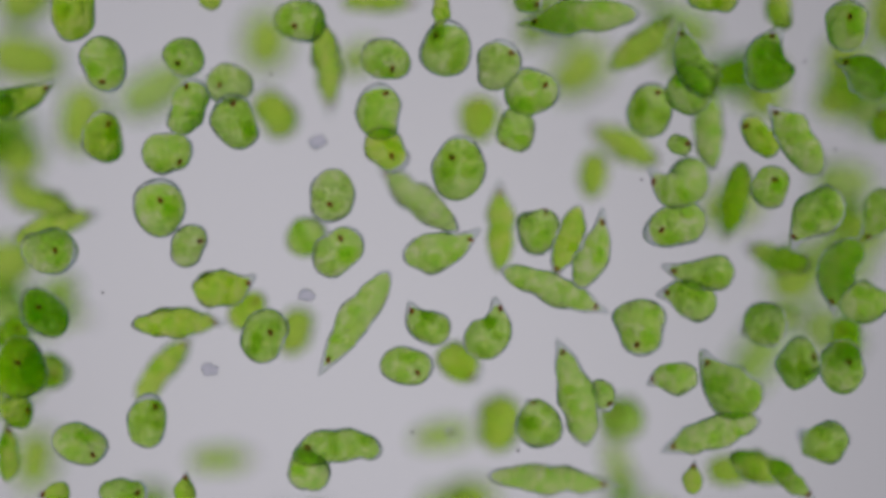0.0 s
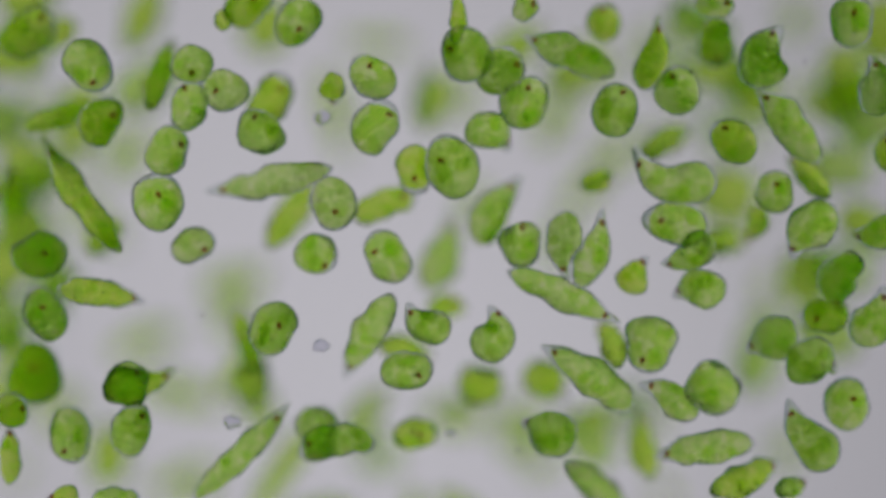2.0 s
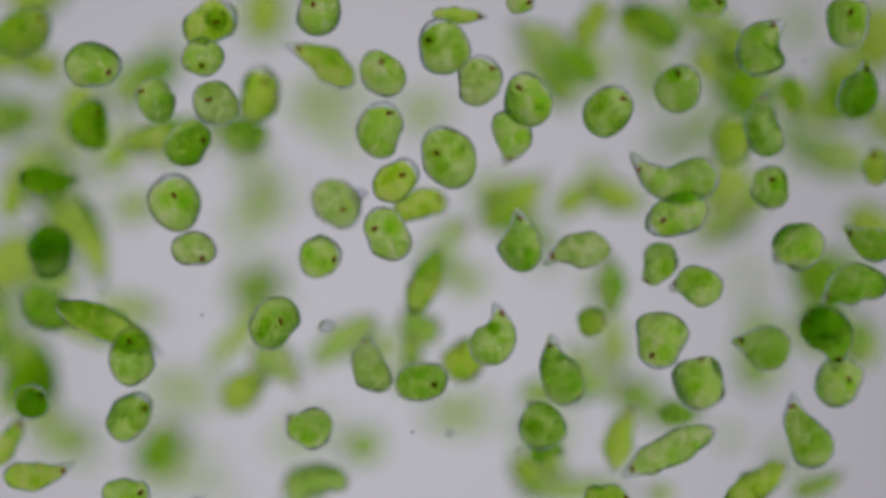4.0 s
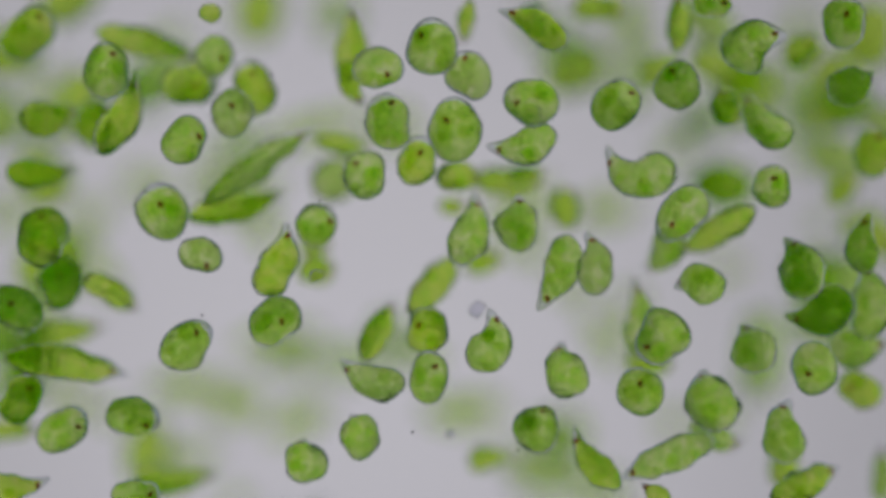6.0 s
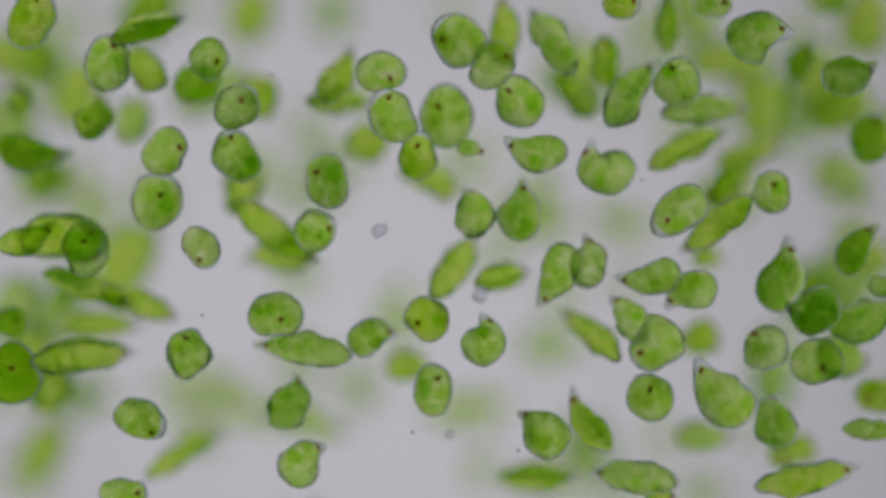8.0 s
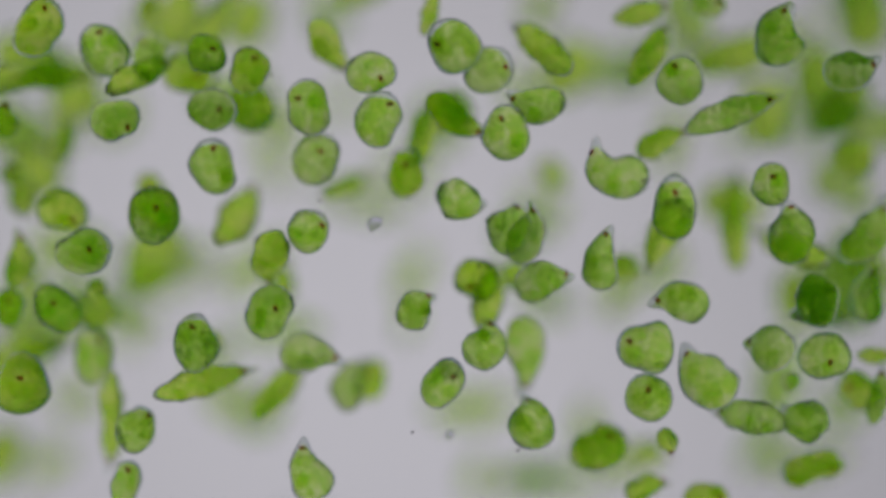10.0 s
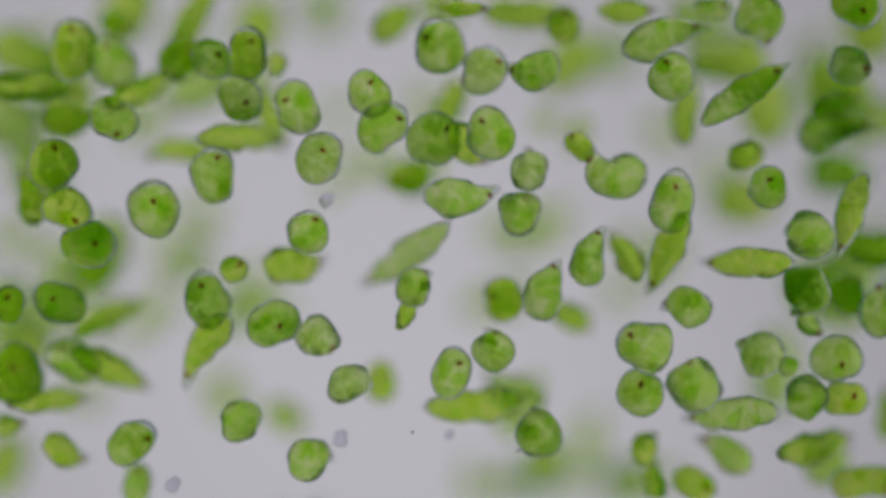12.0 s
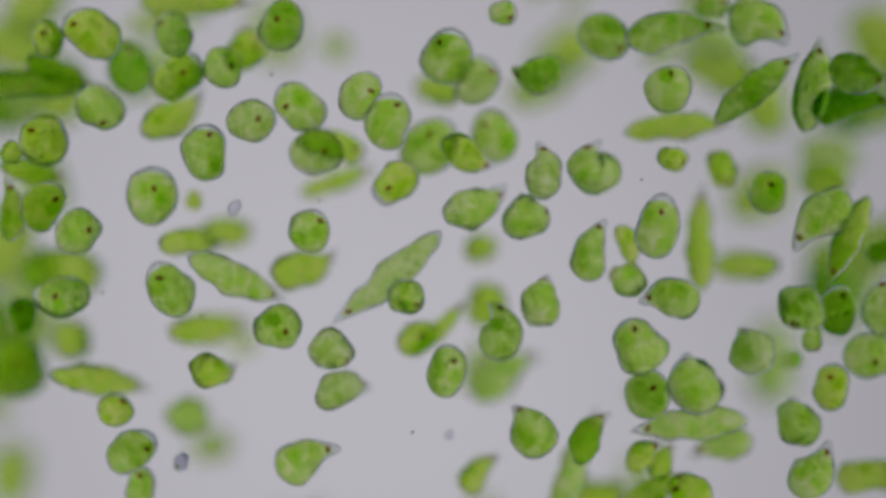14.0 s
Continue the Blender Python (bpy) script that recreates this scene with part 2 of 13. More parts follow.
alga("c9", "r", 27.2, 21.9, eye=(5.6, -3.6), tone="defocus_bright")
alga("c10", "r", 29.6, 21.3, eye=(6.2, -1.7), tone="defocus_bright")
alga("c11", "r", 27.2, 22.5, eye=(2.3, 3.1))
alga("c12", "s", 73.9, 14.2, bend=-12, eye=(25.5, 0.0), tone="defocus_bright")
alga("c13", "r", 11.8, 9.5, tone="defocus_bright", clear=2, lobes=4)
alga("c14", "d", 39.9, 15.4, bend=26, eye=(12.4, 0.0), tone="defocus_bright")
alga("c15", "r", 12.1, 11.8, tone="defocus_bright", clear=2, lobes=4)
alga("c16", "s", 76.9, 14.8, bend=-12, eye=(26.5, 0.0), tone="defocus_bright")
alga("c17", "r", 29.6, 22.5, eye=(3.1, 0.1))
alga("c18", "s", 53.2, 14.2, bend=-15, eye=(18.4, 0.0), tone="defocus_bright")
alga("c19", "r", 29.6, 21.3, eye=(3.2, -0.1))
alga("c20", "r", 32.5, 28.1, eye=(2.2, 0.2), tone="defocus_bright")
alga("c21", "r", 29.0, 20.1, eye=(6.2, -0.9), tone="defocus_bright")
alga("c22", "r", 20.7, 17.7, eye=(3.9, 0.6), tone="defocus_bright")
alga("c23", "r", 17.7, 17.1, eye=(4.9, -3.4), tone="defocus_bright", clear=2, lobes=4)
alga("c24", "s", 31.9, 11.2, bend=10, eye=(11.0, 0.0), tone="defocus_bright")
alga("c25", "r", 29.6, 20.7, eye=(7.2, -4.3))
alga("c26", "r", 28.4, 20.7, eye=(6.8, -3.6), tone="deep")
alga("c27", "s", 62.1, 14.8, bend=-6, eye=(21.4, 0.0), tone="defocus_bright")
alga("c28", "s", 45.8, 14.8, bend=-6, eye=(15.8, 0.0), tone="defocus_bright")
alga("c29", "d", 41.4, 19.5, bend=35, eye=(12.8, 0.0), tone="defocus_bright")
alga("c30", "r", 23.7, 16.3, eye=(5.6, 0.5), tone="defocus_bright")
alga("c31", "r", 29.0, 22.5, eye=(2.5, -2.0), tone="deep")
alga("c32", "e", 29.6, 18.3, bend=-14, eye=(8.9, 1.5), tone="defocus_bright")
alga("c33", "s", 65.0, 16.3, bend=7, eye=(22.4, 0.0))
alga("c34", "r", 22.5, 21.3, eye=(5.8, -3.6))
alga("c35", "r", 29.6, 21.9, eye=(5.4, 4.1))
alga("c36", "r", 28.4, 21.9, eye=(4.5, 0.3), tone="pale")
alga("c37", "r", 29.6, 23.1, eye=(8.4, -2.9))
alga("c38", "r", 26.6, 21.3, eye=(4.4, -2.8))
alga("c39", "r", 26.6, 18.3, eye=(4.3, -0.3), tone="defocus_bright")
alga("c40", "s", 73.9, 16.0, bend=-8, eye=(25.5, 0.0), tone="pale")
alga("c41", "d", 45.8, 19.5, bend=34, eye=(14.2, 0.0))
alga("c42", "r", 34.0, 25.4, eye=(4.3, 4.1), tone="deep")
alga("c43", "r", 29.6, 26.6, eye=(5.6, 5.4), tone="deep")
alga("c44", "s", 29.6, 8.9, bend=4, eye=(10.2, 0.0), tone="defocus_bright")
alga("c45", "r", 27.2, 21.9, eye=(7.8, -4.6), tone="pale")
alga("c46", "r", 29.0, 24.8, eye=(6.8, 2.5))
alga("c47", "d", 38.4, 20.1, bend=-37, eye=(11.9, 0.0))
alga("c48", "r", 14.8, 13.6, eye=(3.9, -1.8), clear=2, lobes=4)
alga("c49", "s", 63.6, 17.1, bend=9, eye=(21.9, 0.0))
alga("c50", "s", 45.8, 16.3, bend=8, eye=(15.8, 0.0), tone="defocus_bright")
alga("c51", "d", 53.2, 19.2, bend=-22, eye=(16.5, 0.0))
alga("c52", "r", 25.4, 22.5, eye=(7.2, 1.7))
alga("c53", "r", 28.4, 23.7, eye=(8.4, -4.0), tone="deep")
alga("c54", "s", 56.2, 15.4, bend=-10, eye=(19.4, 0.0))
alga("c55", "d", 17.7, 11.8, bend=32, eye=(5.5, 0.0), clear=2, lobes=4)
alga("c56", "d", 51.7, 22.5, bend=-70, eye=(16.0, 0.0))
alga("c57", "d", 35.5, 24.8, bend=-48, eye=(11.0, 0.0))
alga("c58", "s", 41.4, 14.2, bend=-14, eye=(14.3, 0.0), tone="defocus_bright")
alga("c59", "r", 27.2, 22.2, eye=(3.9, -0.8))
alga("c60", "d", 32.5, 20.7, bend=35, eye=(10.1, 0.0), tone="pale")
alga("c61", "s", 50.3, 18.3, bend=14, eye=(17.3, 0.0))
alga("c62", "e", 26.0, 14.8, bend=-23, eye=(7.8, 2.4), tone="defocus_bright")
alga("c63", "r", 22.5, 19.5, eye=(3.7, -1.1))
alga("c64", "s", 57.6, 14.8, bend=-7, eye=(19.9, 0.0), tone="defocus_bright")
alga("c65", "d", 41.4, 23.7, bend=37, eye=(12.8, 0.0))
alga("c66", "d", 32.5, 17.7, bend=-34, eye=(10.1, 0.0))
alga("c67", "s", 58.5, 14.2, bend=-13, eye=(20.2, 0.0), tone="defocus_bright")
alga("c68", "r", 20.1, 14.2, eye=(5.5, 0.7), tone="defocus_bright")
alga("c69", "d", 42.9, 20.1, bend=40, eye=(13.3, 0.0))
alga("c70", "d", 34.0, 20.7, bend=34, eye=(10.5, 0.0))
alga("c71", "r", 34.0, 22.5, eye=(7.0, -0.2))
alga("c72", "s", 50.3, 16.3, bend=-7, eye=(17.3, 0.0), tone="defocus_bright")
alga("c73", "e", 26.0, 14.2, bend=-30, eye=(7.8, -2.2), tone="defocus_bright")
alga("c74", "d", 34.0, 23.1, bend=19, eye=(10.5, 0.0))
alga("c75", "s", 41.4, 14.2, bend=-7, eye=(14.3, 0.0), tone="defocus_bright")
alga("c76", "d", 44.3, 17.1, bend=21, eye=(13.7, 0.0))
alga("c77", "s", 48.8, 14.2, bend=4, eye=(16.8, 0.0), tone="defocus_bright")
alga("c78", "s", 68.0, 15.4, bend=-5, eye=(23.5, 0.0))
alga("c79", "d", 28.4, 20.1, bend=-48, eye=(8.8, 0.0), tone="deep")
alga("c80", "d", 35.5, 20.7, bend=70, eye=(11.0, 0.0), tone="deep")
alga("c81", "r", 27.8, 19.5, eye=(5.3, -3.4))
alga("c82", "r", 26.0, 20.7, eye=(7.3, -1.8), tone="defocus_bright")
alga("c83", "e", 47.3, 16.6, bend=60, eye=(14.2, -2.1), tone="deep")
alga("c84", "d", 35.5, 21.3, bend=-25, eye=(11.0, 0.0))
alga("c85", "r", 29.6, 25.4, eye=(8.4, -1.1))
alga("c86", "d", 38.4, 18.3, bend=-29, eye=(11.9, 0.0), tone="deep")
alga("c87", "d", 32.5, 21.9, bend=40, eye=(10.1, 0.0), tone="deep")
alga("c88", "d", 31.3, 23.7, bend=27, eye=(9.7, 0.0), tone="pale")
alga("c89", "d", 26.6, 11.8, bend=-36, eye=(8.2, 0.0), tone="defocus_bright")
alga("c90", "d", 37.0, 23.7, bend=-48, eye=(11.5, 0.0), tone="deep")
alga("c91", "r", 25.1, 18.3, eye=(4.4, 1.1), tone="defocus_bright")
alga("c92", "r", 28.1, 22.2, eye=(2.7, -3.0))
alga("c93", "d", 42.9, 26.6, bend=-29, eye=(13.3, 0.0))
alga("c94", "d", 34.9, 17.7, bend=33, eye=(10.8, 0.0))
alga("c95", "s", 62.1, 18.3, bend=16, eye=(21.4, 0.0))
alga("c96", "d", 35.5, 24.8, bend=27, eye=(11.0, 0.0), tone="deep")
alga("c97", "r", 31.3, 22.5, eye=(8.3, 1.1), tone="defocus_bright")
alga("c98", "r", 17.7, 11.8, eye=(4.6, 2.4), clear=2, lobes=4)
alga("c99", "r", 25.4, 23.7, eye=(3.2, -0.3), tone="deep")
alga("c100", "s", 62.1, 16.0, bend=10, eye=(21.4, 0.0))
alga("c101", "d", 42.9, 22.5, bend=-35, eye=(13.3, 0.0), tone="deep")
alga("c102", "s", 71.0, 14.8, bend=-6, eye=(24.5, 0.0))
alga("c103", "d", 17.7, 10.3, bend=-22, eye=(5.5, 0.0), tone="defocus_bright", clear=2, lobes=4)
alga("c104", "e", 24.5, 15.7, bend=32, eye=(7.4, 0.5), tone="defocus_bright")
alga("c105", "s", 59.1, 16.3, bend=5, eye=(20.4, 0.0), tone="defocus_bright")
alga("c106", "s", 32.5, 10.3, bend=11, eye=(11.2, 0.0), tone="deep")
alga("c107", "d", 17.1, 11.2, bend=27, eye=(5.3, 0.0), tone="defocus_bright", clear=2, lobes=4)
alga("c108", "e", 25.1, 14.8, bend=23, eye=(7.5, -0.3))
alga("c109", "d", 17.7, 11.8, bend=-19, eye=(5.5, 0.0), tone="defocus_bright", clear=2, lobes=4)
alga("c110", "s", 43.8, 11.2, bend=6, eye=(15.1, 0.0), tone="defocus_bright")
alga("c111", "e", 28.1, 17.7, bend=-19, eye=(8.4, 2.0), tone="defocus_bright")
alga("c112", "r", 26.0, 20.1, eye=(7.2, 0.1), tone="defocus_bright")
alga("c113", "s", 44.3, 12.7, bend=10, eye=(15.3, 0.0), tone="defocus_bright")
alga("c114", "d", 34.0, 14.8, bend=28, eye=(10.5, 0.0), tone="defocus_bright")
alga("c115", "s", 53.2, 13.6, bend=-11, eye=(18.4, 0.0), tone="defocus_bright")
alga("c116", "s", 44.3, 14.8, bend=-4, eye=(15.3, 0.0), tone="defocus_bright")
alga("c117", "d", 39.9, 20.7, bend=36, eye=(12.4, 0.0))
alga("c118", "s", 62.1, 17.1, bend=14, eye=(21.4, 0.0), tone="defocus_bright")
alga("c119", "s", 53.2, 13.3, bend=15, eye=(18.4, 0.0), tone="defocus_bright")
alga("c120", "d", 39.9, 17.1, bend=22, eye=(12.4, 0.0), tone="defocus_bright")
alga("c121", "s", 31.9, 13.3, bend=13, eye=(11.0, 0.0), tone="defocus_bright")
alga("c122", "r", 26.6, 20.1, eye=(7.6, -2.2), tone="defocus_bright")
alga("c123", "d", 26.6, 11.8, bend=-31, eye=(8.2, 0.0), tone="defocus_bright")
alga("c124", "s", 43.8, 13.3, bend=12, eye=(15.1, 0.0), tone="defocus_bright")
alga("c125", "r", 23.1, 17.1, eye=(5.4, 1.6), tone="defocus_bright")
alga("c126", "r", 23.1, 17.1, eye=(2.3, 0.4), tone="defocus_bright")
alga("c127", "d", 28.1, 14.2, bend=-35, eye=(8.7, 0.0), tone="defocus_bright")
alga("c128", "s", 59.1, 14.2, bend=-14, eye=(20.4, 0.0), tone="defocus_bright")
alga("c129", "r", 20.1, 17.1, eye=(5.6, 1.6), tone="defocus_bright")
alga("c130", "d", 50.3, 17.7, bend=26, eye=(15.6, 0.0), tone="defocus_bright")
alga("c131", "r", 31.3, 21.3, eye=(7.3, 1.3), tone="deep")
alga("c132", "s", 44.3, 14.2, bend=-4, eye=(15.3, 0.0), tone="defocus_bright")
alga("c133", "e", 34.9, 15.4, bend=-32, eye=(10.5, 1.2), tone="defocus_bright")
alga("c134", "r", 24.2, 22.5, eye=(2.3, 4.1), tone="defocus_bright")
alga("c135", "d", 23.7, 14.8, bend=-32, eye=(7.3, 0.0), tone="defocus_bright")
alga("c136", "d", 35.5, 13.3, bend=-23, eye=(11.0, 0.0), tone="defocus_bright")
alga("c137", "r", 29.6, 22.5, eye=(3.0, -1.1), tone="defocus_bright")
alga("c138", "s", 53.2, 14.8, bend=-7, eye=(18.4, 0.0), tone="defocus_bright")
alga("c139", "s", 56.2, 17.1, bend=10, eye=(19.4, 0.0), tone="defocus_bright")
alga("c140", "r", 23.7, 15.4, eye=(1.7, 2.8), tone="defocus_bright")
alga("c141", "d", 41.4, 18.9, bend=30, eye=(12.8, 0.0), tone="defocus_bright")
alga("c142", "s", 59.1, 12.4, bend=-14, eye=(20.4, 0.0), tone="defocus_bright")
alga("c143", "d", 37.0, 17.7, bend=36, eye=(11.5, 0.0), tone="pale")
alga("c144", "d", 22.2, 16.3, bend=-18, eye=(6.9, 0.0), tone="defocus_bright")
alga("c145", "d", 26.6, 13.6, bend=33, eye=(8.2, 0.0), tone="defocus_bright")
alga("c146", "r", 10.3, 10.1, tone="defocus_bright", clear=2, lobes=4)
alga("c147", "r", 20.7, 14.2, eye=(3.4, 2.9), tone="defocus_bright")
alga("c148", "d", 47.3, 17.1, bend=31, eye=(14.7, 0.0), tone="defocus_bright")
alga("c149", "s", 71.0, 13.6, bend=9, eye=(24.5, 0.0))
alga("c150", "d", 42.9, 19.5, bend=-23, eye=(13.3, 0.0))
alga("c151", "e", 20.7, 11.8, bend=24, eye=(6.2, -1.6), tone="defocus_bright")
alga("c152", "d", 41.4, 14.8, bend=-35, eye=(12.8, 0.0), tone="defocus_bright")
alga("c153", "s", 56.2, 16.6, bend=16, eye=(19.4, 0.0), tone="defocus_bright")
alga("c154", "e", 32.5, 14.2, bend=11, eye=(9.8, 1.2), tone="defocus_bright")
alga("c155", "e", 20.7, 11.8, bend=18, eye=(6.2, 1.2))
alga("c156", "s", 53.2, 17.7, bend=12, eye=(18.4, 0.0), tone="defocus_bright")
alga("c157", "e", 44.3, 23.7, bend=-30, eye=(13.3, 2.8), tone="defocus_bright")
alga("c158", "s", 71.0, 17.7, bend=-9, eye=(24.5, 0.0), tone="defocus_bright")
alga("c159", "d", 35.5, 20.7, bend=-40, eye=(11.0, 0.0), tone="pale")
alga("c160", "s", 71.0, 14.8, bend=-13, eye=(24.5, 0.0), tone="defocus_bright")
alga("c161", "s", 44.3, 16.0, bend=-9, eye=(15.3, 0.0), tone="defocus_bright")
alga("c162", "d", 42.9, 19.5, bend=-40, eye=(13.3, 0.0), tone="pale")
alga("c163", "s", 50.3, 14.8, bend=-15, eye=(17.3, 0.0), tone="defocus_bright")
alga("c164", "d", 45.8, 19.5, bend=-33, eye=(14.2, 0.0))
alga("c165", "d", 44.3, 21.9, bend=-26, eye=(13.7, 0.0))
alga("c166", "d", 26.6, 14.2, bend=-21, eye=(8.2, 0.0), tone="defocus_bright")
alga("c167", "s", 55.6, 12.7, bend=-6, eye=(19.2, 0.0), tone="defocus_bright")
alga("c168", "r", 12.4, 9.5, clear=2, lobes=4)
alga("c169", "s", 62.1, 14.8, bend=-7, eye=(21.4, 0.0), tone="defocus_bright")
alga("c170", "d", 38.4, 15.4, bend=36, eye=(11.9, 0.0), tone="defocus_bright")
alga("c171", "s", 41.4, 8.9, bend=14, eye=(14.3, 0.0), tone="defocus_bright")
alga("c172", "s", 53.2, 16.3, bend=13, eye=(18.4, 0.0), tone="defocus_bright")
alga("c173", "s", 50.3, 18.3, bend=14, eye=(17.3, 0.0), tone="defocus_bright")
alga("c174", "d", 41.4, 17.1, bend=22, eye=(12.8, 0.0), tone="defocus_bright")
alga("c175", "s", 43.8, 17.7, bend=13, eye=(15.1, 0.0), tone="defocus_bright")
alga("c176", "e", 29.6, 14.8, bend=18, eye=(8.9, -1.3), tone="defocus_bright")
alga("c177", "e", 14.8, 8.9, bend=19, eye=(4.4, 0.1), tone="defocus_bright", clear=2, lobes=4)
alga("c178", "d", 26.6, 13.3, bend=-34, eye=(8.2, 0.0), tone="defocus_bright")
alga("c179", "s", 42.6, 17.7, bend=7, eye=(14.7, 0.0), tone="defocus_bright")
alga("c180", "d", 20.1, 14.2, bend=-24, eye=(6.2, 0.0), tone="defocus_bright")
alga("c181", "e", 37.0, 17.7, bend=-28, eye=(11.1, -2.5), tone="defocus_bright")
alga("c182", "s", 21.3, 8.9, bend=14, eye=(7.3, 0.0), tone="defocus_bright")
alga("c183", "d", 17.7, 9.5, bend=-22, eye=(5.5, 0.0), clear=2, lobes=4)
alga("c184", "r", 17.1, 14.2, eye=(3.7, 0.5), tone="defocus_bright", clear=2, lobes=4)
alga("c185", "r", 27.2, 23.7, eye=(7.3, 3.2), tone="defocus_bright")
alga("c186", "e", 34.0, 16.3, bend=17, eye=(10.2, 0.9), tone="defocus_bright")
alga("c187", "r", 14.8, 13.6, eye=(2.9, 2.6), tone="defocus_bright", clear=2, lobes=4)
alga("c188", "s", 50.3, 15.4, bend=8, eye=(17.3, 0.0), tone="defocus_bright")
alga("c189", "d", 38.4, 13.3, bend=27, eye=(11.9, 0.0), tone="defocus_bright")
alga("c190", "s", 27.0, 11.2, bend=14, eye=(9.3, 0.0), tone="defocus_bright")
alga("c191", "e", 44.3, 13.3, bend=17, eye=(13.3, 1.0), tone="defocus_bright")
alga("c192", "r", 10.6, 8.9, tone="defocus_bright", clear=2, lobes=4)
# extra cells far below focus, added for green haze and darker field edges
alga("deep_0", "e", 37.6, 22.4, tone="mid", clear=0, lobes=3)
alga("deep_1", "e", 38.6, 26.3, tone="defocus_bright", clear=0, lobes=3)
alga("deep_3", "e", 39.5, 27.4, tone="defocus_bright", clear=0, lobes=3)
alga("deep_34", "e", 40.2, 22.4, tone="defocus_bright", clear=0, lobes=3)
alga("deep_4", "e", 34.2, 23.8, tone="mid", clear=0, lobes=3)
alga("deep_5", "e", 38.2, 22.2, tone="defocus_bright", clear=0, lobes=3)
alga("deep_6", "e", 37.7, 24.8, tone="defocus_bright", clear=0, lobes=3)
alga("deep_8", "e", 48.5, 22.1, tone="mid", clear=0, lobes=3)
alga("deep_11", "e", 40.8, 28.3, tone="defocus_bright", clear=0, lobes=3)
alga("deep_12", "e", 38.9, 25.9, tone="mid", clear=0, lobes=3)
alga("deep_13", "e", 45.9, 26.2, tone="defocus_bright", clear=0, lobes=3)
alga("deep_14", "e", 36.7, 26.6, tone="defocus_bright", clear=0, lobes=3)
alga("deep_15", "e", 44.1, 27.2, tone="defocus_bright", clear=0, lobes=3)
alga("deep_16", "e", 40.2, 21.6, tone="mid", clear=0, lobes=3)
alga("deep_17", "e", 47.7, 27.6, tone="defocus_bright", clear=0, lobes=3)
alga("deep_18", "e", 38.5, 28.5, tone="defocus_bright", clear=0, lobes=3)
alga("deep_20", "e", 49.4, 27.1, tone="mid", clear=0, lobes=3)
alga("deep_24", "e", 45.8, 24.8, tone="mid", clear=0, lobes=3)
alga("deep_26", "e", 34.6, 27.7, tone="defocus_bright", clear=0, lobes=3)
alga("deep_28", "e", 39.7, 27.2, tone="mid", clear=0, lobes=3)
alga("deep_30", "e", 40.6, 27.7, tone="defocus_bright", clear=0, lobes=3)
alga("deep_31", "e", 46.6, 22.8, tone="defocus_bright", clear=0, lobes=3)
alga("deep_36", "e", 36.7, 25.0, tone="mid", clear=0, lobes=3)
alga("deep_38", "e", 34.7, 25.0, tone="defocus_bright", clear=0, lobes=3)
alga("deep_41", "e", 38.9, 27.7, tone="defocus_bright", clear=0, lobes=3)
alga("deep_44", "e", 48.3, 24.8, tone="mid", clear=0, lobes=3)
alga("deep_45", "e", 36.4, 23.2, tone="defocus_bright", clear=0, lobes=3)

# ---- fixed sensor dust, modelled as specks added near the focus plane ----
speck(-87.2, 88.4, 0.75, 0)
speck(-15.5, -93.0, 0.69, 1)
speck(38.2, -102.2, 0.75, 2)
speck(183.4, 95.3, 0.63, 3)
speck(198.9, 50.5, 0.57, 4)
speck(-122.3, -33.6, 0.63, 5)
speck(-172.5, -22.1, 0.63, 6)
speck(-62.3, 24.4, 0.57, 7)
speck(100.7, 35.0, 0.57, 8)


# ---- pale scraps adrift in the water ----
def scrap(key, length, width, seed):
    bm = bmesh.new()
    bmesh.ops.create_icosphere(bm, subdivisions=3, radius=1)
    for v in bm.verts:
        v.co *= 1 + 0.45 * noise.noise(v.co * 1.3 + Vector((seed, 1, 2)))
    bm.transform(Matrix.Diagonal((length / 2000, width / 2000, width / 2500, 1)))
    ob = mesh_object("debris_scrap", bm, DEBRIS)
    CELLS[key] = tagged(ob, "small translucent lilac-grey scrap of debris", "debris", "drifting debris")


scrap("scrap_a", 7.5, 6.0, 3)
scrap("scrap_b", 8.5, 7.0, 9)
scrap("scrap_c", 5.0, 4.5, 15)
scrap("scrap_d", 8.5, 6.5, 21)


